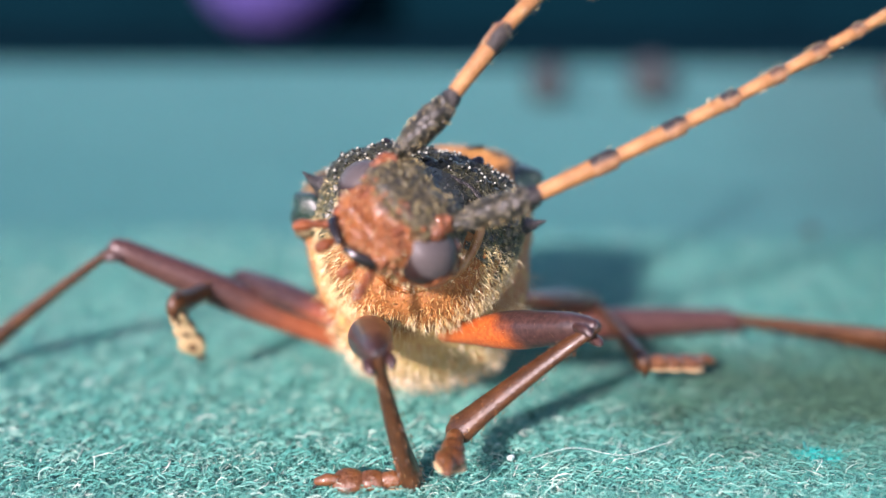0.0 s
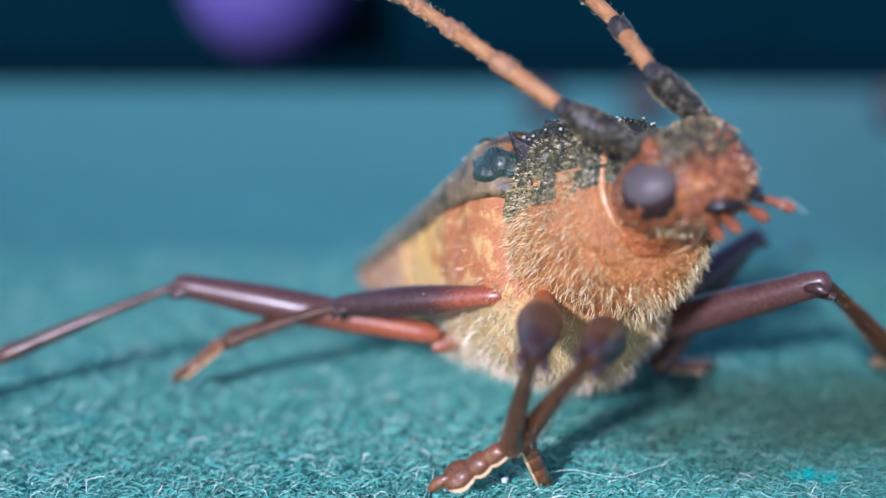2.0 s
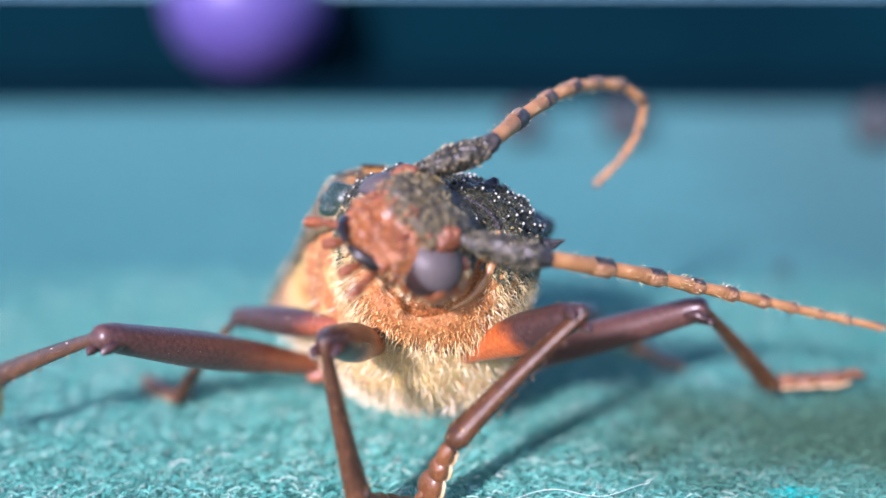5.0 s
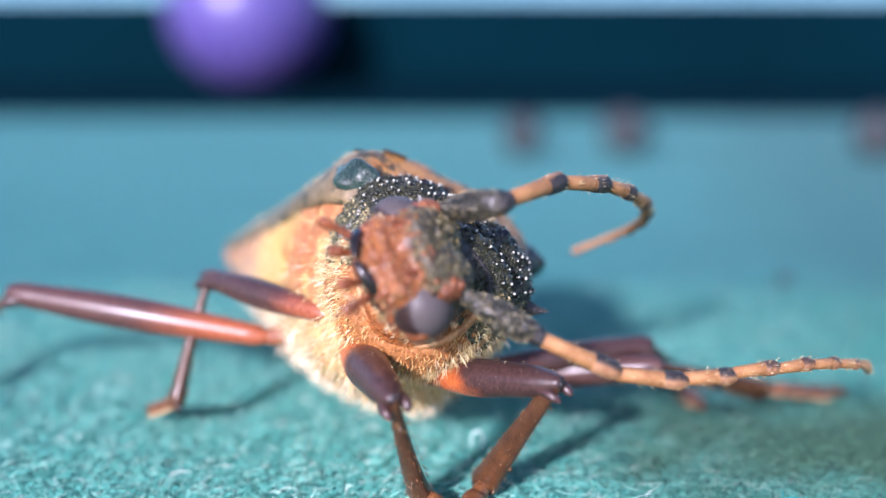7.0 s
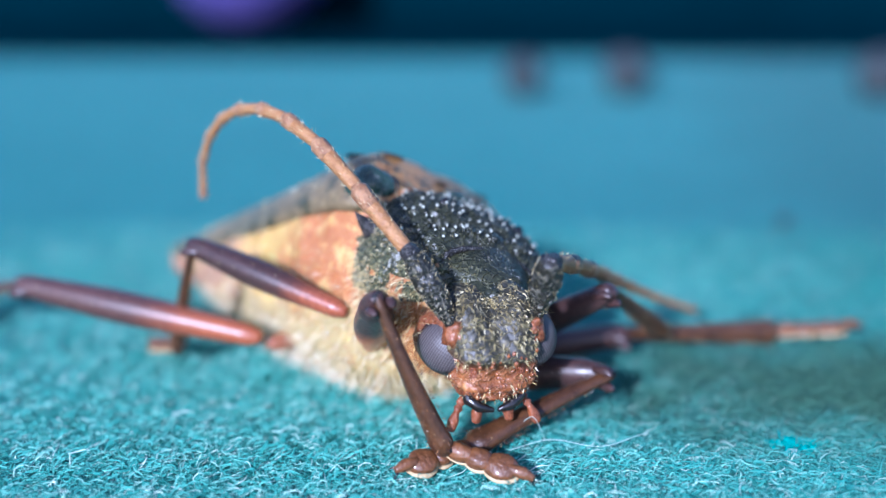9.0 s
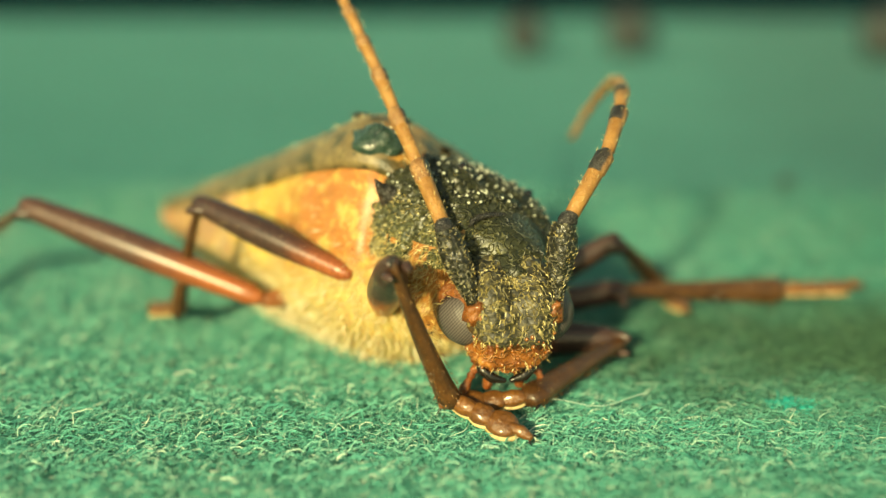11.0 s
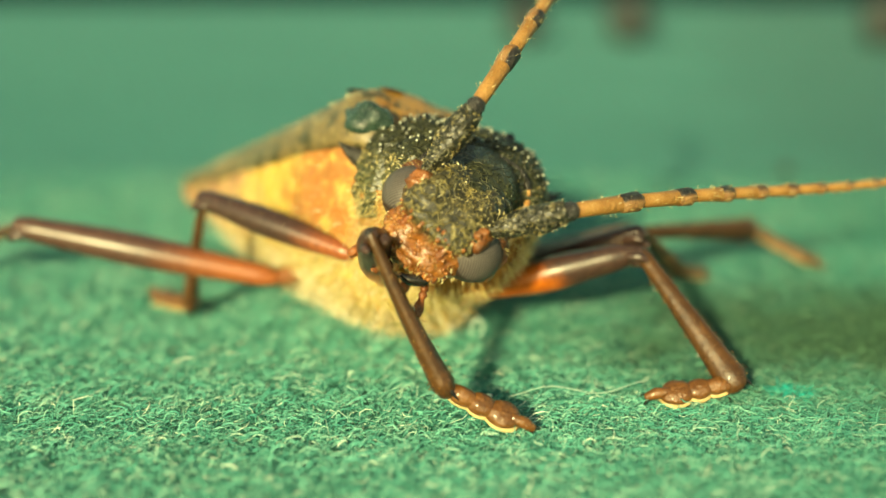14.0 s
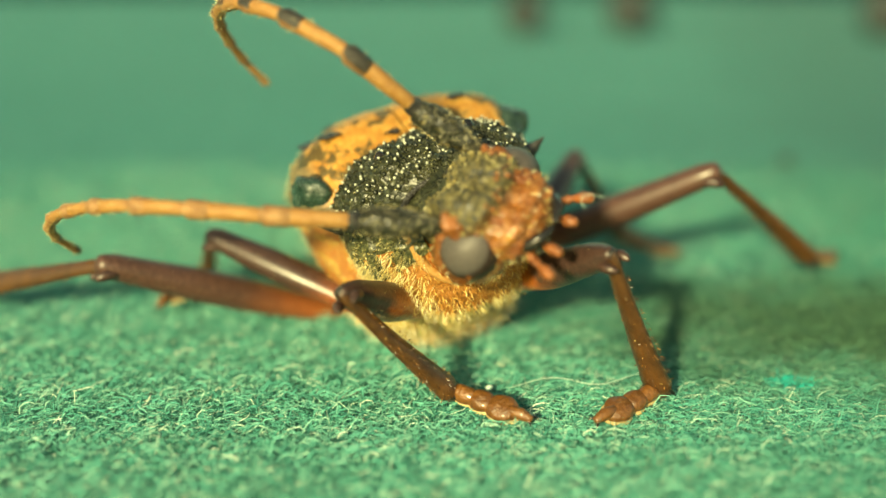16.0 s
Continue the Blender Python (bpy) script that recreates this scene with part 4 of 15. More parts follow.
def build_antenna(root, side):
    pieces = []
    ys = np.linspace(-0.2, SCAPE + 0.1, 60)
    r = 0.30 + 0.37 * np.sin(np.clip(ys / SCAPE, 0, 1) * np.pi * 0.78) ** 1.2
    rings = []
    for y, q in zip(ys, r):
        ring = []
        for b in np.linspace(0, 2 * np.pi, 48, endpoint=False):
            c, d = math.cos(b), math.sin(b)
            k = q + 0.08 * noise.noise(Vector((c * 1.5, y * 1.8, d * 1.5 + side))) + 0.13 * (0.35 - abs(noise.noise(Vector((c * 2.6, y * 3.6, d * 2.6 + side)))))
            ring.append((k * c, y, k * d))
        rings.append(ring)
    R = np.array(rings)
    scape = part("scape", grid(R, close_v=True, cap=True), SCAPE_SKIN, root, "thick rough black first antenna segment")
    N = R - np.array([0, 1, 0]) * R[..., 1:2]
    N /= np.linalg.norm(N, axis=2)[..., None]
    part("scape_hair", hair_on(R, N, 320, 0.16, (0, 1.6, 0), None, 40 + side, 0.028), GOLD_HAIR, scape)
    pieces.append(scape)
    for k, ln in enumerate(SEGMENTS):
        r0 = 0.45 - 0.027 * k
        if k == 0:
            seg = part("antenna_segment", tube([(0, y, 0) for y in (-0.15, 0.1, 0.4, 0.62)], [0.36, 0.46, 0.48, 0.36], 14), BLACK, root, "short black antenna joint")
        else:
            cut = ln * (0.68 if k < 6 else 0.72)
            seg = part("antenna_segment", tube([(0, y, 0) for y in (-0.05, 0.15, cut * 0.5, cut)], [r0 * 0.72, r0 * 0.88, r0 * 0.92, r0], 14), TAWNY, root, "tawny orange antenna segment with a dark tip")
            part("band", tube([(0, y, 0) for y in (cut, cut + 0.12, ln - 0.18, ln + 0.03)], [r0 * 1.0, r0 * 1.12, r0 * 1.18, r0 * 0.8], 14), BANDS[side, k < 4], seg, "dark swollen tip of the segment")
            rng = np.random.default_rng(50 + k + side)
            n = 60
            a, yy = rng.uniform(0, 2 * np.pi, n), ln * rng.uniform(0.0, 1, n) ** 0.55
            nr = np.stack([np.cos(a), np.zeros(n), np.sin(a)], 1)
            ps = nr * r0 + np.stack([np.zeros(n), yy, np.zeros(n)], 1)
            part("tuft", blades(ps, nr, 0.3 if k < 6 else 0.18, (0, 1.6, 0), 0.02, 0.25, rng), GOLD_HAIR, seg)
        pieces.append(seg)
    return pieces


def build_leg(root, kind, side, key):
    femur_len, tibia_len, tarsus_len = LEG_LENGTHS[key]
    fat = {"fore": 1.12, "middle": 1.15, "hind": 1.38}[kind]
    s = np.linspace(0, 1, 30)
    swell, long = (0.52, 0.30) if kind == "fore" else (0.36, 0.42)
    r = fat * (0.42 + swell * np.exp(-((s - 0.55) / long) ** 2) + 0.02 * np.exp(-((s - 1.0) / 0.09) ** 2))
    if kind == "fore":      # stout right up to the knee
        r += 0.16 * np.exp(-((s - 0.88) / 0.14) ** 2)
        r *= 1 - 0.30 * np.clip((s - 0.86) / 0.14, 0, 1) ** 1.5
    r[0], r[-1] = r[0] * 0.7, r[-1] * 0.85
    femur = part("femur", tube([(0, y, 0) for y in s * femur_len], r, 20, 0.9), {"fore": FORE_FEMUR, "middle": FEMUR, "hind": HIND_FEMUR}[kind], root, f"glossy {kind} thigh, orange red turning dark brown")
    part("knee", blob((0, femur_len - 0.12, 0), (0.36, 0.36, 0.34), 20, 14, 0.3), BLACK, femur, "glossy black knee joint")
    for sg in (-1, 1):      # the blunt lobes that hold the shin
        k = r[-4]
        part("knee_lobe", tube([(sg * 0.6 * k, femur_len - 0.7, -0.35 * k), (sg * 0.7 * k, femur_len - 0.1, -0.6 * k), (sg * 0.64 * k, femur_len + 0.14, -0.85 * k), (sg * 0.58 * k, femur_len + 0.24, -1.0 * k)], [0.3 * k, 0.36 * k, 0.28 * k, 0.14 * k], 10), FEMUR, femur, "blunt dark lobe beside the knee")
    rng = np.random.default_rng(60 + side)
    n = 60
    a, u = rng.uniform(0, 2 * np.pi, n), rng.uniform(0.1, 0.97, n)
    nr = np.stack([np.cos(a), np.zeros(n), np.sin(a)], 1)
    rr = np.interp(u, s, r)[:, None]
    part("femur_hair", blades(nr * rr * np.array([1, 1, 0.9]) + np.stack([np.zeros(n), u * femur_len, np.zeros(n)], 1), nr, 0.22, (0, 1.4, 0), 0.016, 0.2, rng), GOLD_HAIR, femur)
    # shin: thin at the knee, broad at the foot, flattened in the plane of the knee's bend
    flat = 0.72 if kind == "fore" else 0.62
    r2 = np.interp(s, [0, 0.05, 0.12, 0.45, 0.85, 0.97, 1], [0.26, 0.34, 0.32, 0.42, 0.57, 0.66, 0.54]) * {"fore": 1.26, "middle": 1.2, "hind": 1.3}[kind]
    tibia = part("tibia", tube([(0, y, 0.10 * math.sin(np.pi * y / tibia_len)) for y in s * tibia_len], r2, 16, flat), BROWN, root, f"brown {kind} shin widening towards the foot")
    n = 320
    a, u = rng.uniform(0, 2 * np.pi, n), rng.uniform(0.1, 0.99, n) ** 0.8
    nr = np.stack([np.cos(a), np.zeros(n), np.sin(a)], 1)
    rr = np.interp(u, s, r2)[:, None]
    part("bristles", blades(nr * rr * np.array([1, 1, flat + 0.04]) + np.stack([np.zeros(n), u * tibia_len, np.zeros(n)], 1), nr, 0.24, (0, 1.1, 0), 0.028, 0.2, rng), DARK_HAIR, tibia)
    part("fringe", blades(nr[:130] * rr[:130] * np.array([1, 1, flat + 0.04]) + np.stack([np.zeros(130), u[:130] * tibia_len, np.zeros(130)], 1), nr[:130], 0.2, (0, 1.1, 0), 0.018, 0.3, rng), RUST_HAIR, tibia)
    for sg in (-1, 1):
        part("spur", tube([(sg * 0.5, tibia_len - 0.25, -0.1), (sg * 0.62, tibia_len + 0.2, -0.2), (sg * 0.66, tibia_len + 0.55, -0.3)], [0.12, 0.09, 0.02], 8), JET, tibia)
    # foot: three lobed joints, a slim last joint and two claws
    T = tarsus_len
    tarsus = part("tarsus", tube([(0, y, 0) for y in (-0.25, 0.0, 0.3 * T, 0.6 * T, 0.7 * T)], [0.2, 0.3, 0.28, 0.3, 0.2], 12, 0.7), TARSUS, root, f"brown lobed {kind} foot with cream pads")
    for y0, ln, wd in ((0.0, 0.30, 0.62), (0.23, 0.26, 0.8), (0.44, 0.32, 0.98)):
        yc = (y0 + ln * 0.55) * T
        part("tarsomere", blob((0, yc + 0.03 * T, 0.08), (wd * 0.74, ln * T * 0.62, 0.44), 26, 16, 0.14, 1.2, y0), TARSUS, tarsus)
        pad = blob((0, (y0 + ln * 0.7) * T, -0.22), (wd * 0.8, ln * T * 0.6, 0.13), 22, 8, 0.15)
        part("pad", pad, CREAM, tarsus, "cream velvet sole pad")
    part("last_joint", tube([(0, y * T, z) for y, z in ((0.66, 0.05), (0.75, 0.22), (0.9, 0.28), (1.0, 0.12))], [0.18, 0.25, 0.31, 0.2], 12), TARSUS, tarsus)
    for sg in (-1, 1):
        part("claw", tube([(sg * 0.08, 0.97 * T, 0.14), (sg * 0.24, 1.03 * T, 0.05), (sg * 0.3, 1.06 * T, -0.14)], [0.08, 0.06, 0.015], 8), JET, tarsus)
    return femur, tibia, tarsus


def build_hip(root, x, y, z, reach):
    """The stout joint between body and thigh."""
    a, c = np.array([x, y, z]), np.array([x * 0.25, y - 0.2, z + reach * 0.45])
    return part("coxa", tube([a + (a - c) * 0.03, a, a * 0.6 + c * 0.4, c], [0.3, 0.42, 0.6, 0.7], 18), HIP, root, "rounded rusty orange hip joint")


def build_beetle():
    root = tagged(new("longhorn_beetle"), "longhorn beetle with orange flanks, dark wrinkled pronotum and banded antennae", "beetle")
    got = {"root": root, "body": build_body(root)}
    build_elytra(root)
    # the front of the body turns on its own; its pieces share one way
    before = set(root.children)
    build_prothorax(root)
    got["prothorax"] = [o for o in root.children if o not in before]
    for x in (-HIPS["F"][0], HIPS["F"][0]):
        got["prothorax"].append(build_hip(root, x, HIPS["F"][1], HIPS["F"][2], 1.6))
        build_hip(root, x / HIPS["F"][0] * HIPS["M"][0], HIPS["M"][1], HIPS["M"][2], 2.2)
        build_hip(root, x / HIPS["F"][0] * HIPS["H"][0], HIPS["H"][1], HIPS["H"][2], 3.0)
    got["head"] = build_head(root)
    for name, side in (("A", -1), ("B", 1)):
        got["antenna" + name] = build_antenna(root, side)
        for key, kind in (("F", "fore"), ("M", "middle"), ("H", "hind")):
            got[key + name] = build_leg(root, kind, side, key + name)
    return got


LEG_LENGTHS = {"FA": (9.71, 8.23, 4.51), "FB": (10.40, 8.51, 4.51), "MA": (9.95, 7.30, 5.22), "HA": (15.08, 11.13, 5.41), "MB": (10.90, 9.90, 5.20), "HB": (16.34, 10.74, 5.76)}
HIPS = {"F": (1.94, 1.26, -5.61), "M": (4.75, -0.09, -5.23), "H": (4.24, 6.71, -7.50)}
beetle = build_beetle()


# ---- how it moves ----
def at(x, y, z, rx, ry, rz):
    """A pose from millimetres and degrees."""
    return pose(x * MM, y * MM, z * MM, rx, ry, rz)


def motions():
    got = beetle
    walk(got["root"], [
        (0, at(-2.56, 56.46, 9.94, -13.6, -4.8, 10.7)), (.25, at(-2.58, 55.68, 9.92, -13.5, -5.5, 16)), (.5, at(-2.12, 54.85, 10.18, -13.8, -6.7, 21.4)), (.75, at(-.07, 55.94, 10.9, -15, -6.9, 18.3)),
        (1, at(2.47, 57.01, 11.4, -16.2, -6.2, 15)), (1.25, at(4.2, 56.91, 10.04, -14.4, -3.1, 24.3)), (1.5, at(5.42, 56.7, 8.8, -12.1, .2, 33.6)), (1.75, at(6.24, 55.96, 9.99, -12.4, 9.2, 31.3)),
        (2, at(6.6, 55.3, 11.79, -14.2, 16.3, 28.2)), (2.25, at(5.79, 55.97, 12.7, -15.7, 14.2, 26.9)), (2.5, at(4.51, 56.67, 13.21, -17.2, 10.1, 26)), (2.75, at(3.33, 56.65, 13.14, -19.1, 4.1, 24.9)),
        (3, at(2.65, 56.61, 12.99, -20.2, 0, 24.2)), (3.25, at(2.77, 56.56, 12.52, -19.3, 1.1, 23.8)), (3.5, at(2.94, 56.53, 12.21, -18.3, 2.7, 23.3)), (3.75, at(2.44, 56.89, 12.52, -18.6, 3.5, 21.4)),
        (4, at(1.55, 57.24, 12.8, -19.3, 4.1, 19)), (4.25, at(.79, 57.22, 13.24, -20.2, 5, 17.2)), (4.5, at(.37, 57.17, 13.52, -20.7, 6.2, 16.1)), (4.75, at(.18, 56.95, 12.71, -19.3, 8.9, 19.6)),
        (5, at(-.18, 56.31, 11.18, -15.9, 12.5, 25.3)), (5.2, at(-.3, 54.79, 7.22, -7.5, 15.6, 20.8)), (5.6, at(-.31, 54.88, 7.77, -6.9, 19.7, 20.6)), (6, at(-.34, 55.11, 8.8, -6.5, 22.7, 22.2)),
        (6.4, at(-.41, 55.5, 10.03, -6.2, 25.2, 24.8)), (6.8, at(-.53, 56.06, 11.16, -6.2, 27.6, 28.4)), (7.3, at(-.75, 57.05, 11.65, -7, 31.2, 30.3)), (7.5, at(-.97, 58.39, 10.48, -8.7, 33.1, 29.3)),
        (7.75, at(-.74, 57.5, 9.18, -8.2, 33.1, 31.7)), (8, at(-.53, 56.58, 8.39, -7.3, 32.8, 35.6)), (8.25, at(-.92, 57.11, 8.14, -7.6, 31.1, 38.8)), (8.5, at(-1.16, 57.71, 8, -8.3, 29.8, 41)),
        (8.75, at(-.86, 58.01, 7.97, -8.1, 28.4, 42)), (9, at(-.51, 58.24, 7.98, -7.5, 27.2, 43)), (9.25, at(-.33, 57.78, 8.14, -6.8, 27.7, 44.4)), (9.5, at(-.25, 57.32, 8.31, -6.2, 27.9, 45.3)),
        (10, at(-.25, 57.37, 8.22, -6, 28.5, 45.2)), (10.4, at(-.32, 57.5, 8.07, -5.9, 29.5, 45.1)), (10.8, at(-.42, 57.64, 7.9, -5.9, 31, 44.9)), (11.2, at(-.53, 57.77, 7.74, -5.9, 32.4, 44.5)),
        (11.5, at(-.61, 57.81, 7.65, -5.9, 33.4, 44.3)), (11.8, at(-.63, 57.85, 7.61, -5.7, 33.3, 44.2)), (12, at(-.84, 56.21, 8.09, -6.5, 31.1, 42.8)), (12.25, at(-.97, 55.45, 8.22, -6.6, 29.6, 42.4)),
        (12.5, at(-1.02, 55.14, 8.15, -6.3, 28.9, 42.3)), (12.75, at(-1.12, 56.97, 7.44, -5.1, 29.4, 43.6)), (13, at(-1.13, 58.89, 6.84, -4, 28.8, 44.9)), (13.25, at(-.59, 58.6, 7.25, -4.3, 27.7, 44.6)),
        (13.5, at(-.01, 58.28, 7.9, -4.6, 27.5, 43.8)), (13.75, at(-.22, 58.38, 8.42, -5.3, 27.5, 43)), (14, at(-.39, 58.39, 8.7, -6.5, 25.3, 41.6)), (14.25, at(-.23, 57.01, 8.02, -7.8, 17.8, 37.6)),
        (14.5, at(-.08, 55.67, 7.39, -7.7, 9.2, 33.2)), (14.75, at(-.27, 55.75, 7.14, -5.7, 6.1, 30.6)), (15, at(-.4, 55.79, 7.14, -4.7, 3.7, 28.6)), (15.25, at(-.09, 55.56, 7.31, -5.6, .8, 26.7)),
        (15.5, at(.14, 55.33, 7.6, -6.6, -2.8, 25.6)), (15.75, at(-.56, 55.43, 8.12, -7.9, -8.2, 25.6)), (16, at(-1.26, 55.52, 8.6, -8.8, -11.7, 25.8))])
    for piece in got["prothorax"]:
        walk(piece, [
            (0, at(-.41, -3.18, .53, -5.5, 18.1, -8)), (.25, at(-.27, -3.27, .81, -3.2, 15.4, -6.6)), (.5, at(-.13, -3.34, .97, -1.3, 9.8, -5.5)), (.75, at(-.17, -3.26, .56, -2.3, .2, -6)),
            (1, at(-.24, -3.17, .22, -3.6, -6.9, -6.1)), (1.25, at(-.62, -3.16, .65, -7.9, -2.6, -12.5)), (1.5, at(-.95, -3.07, .95, -11.7, 5.6, -18.5)), (1.75, at(-.9, -3.13, .89, -10.7, 10.3, -14.9)),
            (2, at(-.79, -3.16, .75, -10.4, 12.2, -11.5)), (2.25, at(-.79, -3.13, .88, -14.5, 11.4, -13.3)), (2.5, at(-.8, -3.06, .89, -17.5, 10.3, -15.4)), (2.75, at(-.67, -3.1, .72, -14.9, 11.1, -13.4)),
            (3, at(-.64, -3.11, .41, -9.9, 11.9, -12.4)), (3.25, at(-.83, -3.04, .08, -4.6, 12.2, -14.8)), (3.5, at(-1.03, -2.94, -.19, .7, 12.5, -17.6)), (3.75, at(-1.07, -2.84, -.51, 5, 11.9, -18)),
            (4, at(-1.09, -2.75, -.79, 8.6, 11.5, -18.1)), (4.25, at(-1.33, -2.57, -1, 11.1, 12.3, -23)), (4.5, at(-1.51, -2.44, -1.07, 12.5, 12.5, -27)), (4.75, at(-1.56, -2.58, -.65, 7.7, 9.6, -28.6)),
            (5, at(-1.62, -2.71, -.13, 1.9, 5.4, -29.4)), (5.2, at(-1.15, -2.97, .31, -1.7, -3.7, -18.9)), (5.6, at(-1.16, -2.93, .06, 1.1, -5.3, -19.5)), (6, at(-1.27, -2.83, -.25, 4.1, -2, -22)),
            (6.4, at(-1.41, -2.67, -.59, 6.9, 3.7, -25.1)), (6.8, at(-1.51, -2.48, -.96, 10.1, 9.2, -28.4)), (7.3, at(-1.59, -2.35, -1.13, 13.7, 10.9, -29.7)), (7.5, at(-1.45, -2.41, -1.21, 15.1, 9.1, -27.2)),
            (7.75, at(-1.27, -2.42, -1.37, 18.3, 5.9, -24.7)), (8, at(-1.06, -2.45, -1.5, 20.9, 1.1, -22.7)), (8.25, at(-.81, -2.59, -1.41, 18.9, -2.8, -18.8)), (8.5, at(-.66, -2.68, -1.33, 17.4, -4.7, -16.1)),
            (8.75, at(-.92, -2.69, -1.43, 16.2, -1.9, -16.4)), (9, at(-1.2, -2.71, -1.52, 15.2, 1.2, -16.5)), (9.25, at(-1.19, -2.69, -1.58, 16.4, 1.4, -16.2)), (9.5, at(-1.15, -2.67, -1.62, 17.3, 1.2, -15.5)),
            (10, at(-1.02, -2.72, -1.53, 16.3, .2, -13.8)), (10.4, at(-.87, -2.76, -1.44, 15.2, -1.4, -12.4)), (10.8, at(-.67, -2.79, -1.31, 14.1, -3.3, -11.4)), (11.2, at(-.49, -2.82, -1.17, 12.9, -5.5, -10.6)),
            (11.5, at(-.38, -2.84, -1.07, 12.2, -7.1, -10.2)), (11.8, at(-.37, -2.85, -1.03, 11.5, -7.8, -10.1)), (12, at(-.35, -2.82, -1.14, 13.7, -7.9, -10.4)), (12.25, at(-.29, -2.74, -1.34, 17.7, -8.4, -10.2)),
            (12.5, at(-.25, -2.68, -1.45, 20.1, -8.8, -10.1)), (12.75, at(-.34, -2.78, -1.23, 15.5, -7.8, -10.5)), (13, at(-.57, -2.86, -1.07, 11, -4.9, -10.8)), (13.25, at(-.79, -2.79, -1.25, 13.6, -2, -12.1)),
            (13.5, at(-1.02, -2.69, -1.4, 16.6, .4, -15.4)), (13.75, at(-1.28, -2.68, -1.04, 10.3, -.6, -22.9)), (14, at(-1.49, -2.62, -.69, 3.1, -3, -29.7)), (14.25, at(-1.58, -2.7, -.06, -.2, -1.4, -29.1)),
            (14.5, at(-1.43, -2.84, .45, -4.8, .8, -25.7)), (14.75, at(-.92, -2.97, .3, -5.6, -1, -16.6)), (15, at(-.43, -3.04, -.02, -4.4, -2.6, -8.1)), (15.25, at(-.35, -3.05, -.03, -3.2, -3.3, -6.8)),
            (15.5, at(-.32, -3.05, -.01, -2.6, -3.5, -6.6)), (15.75, at(-.29, -3.06, -.1, -2.9, -3.2, -6.4)), (16, at(-.32, -3.03, -.28, -3.1, -3, -6.3))])
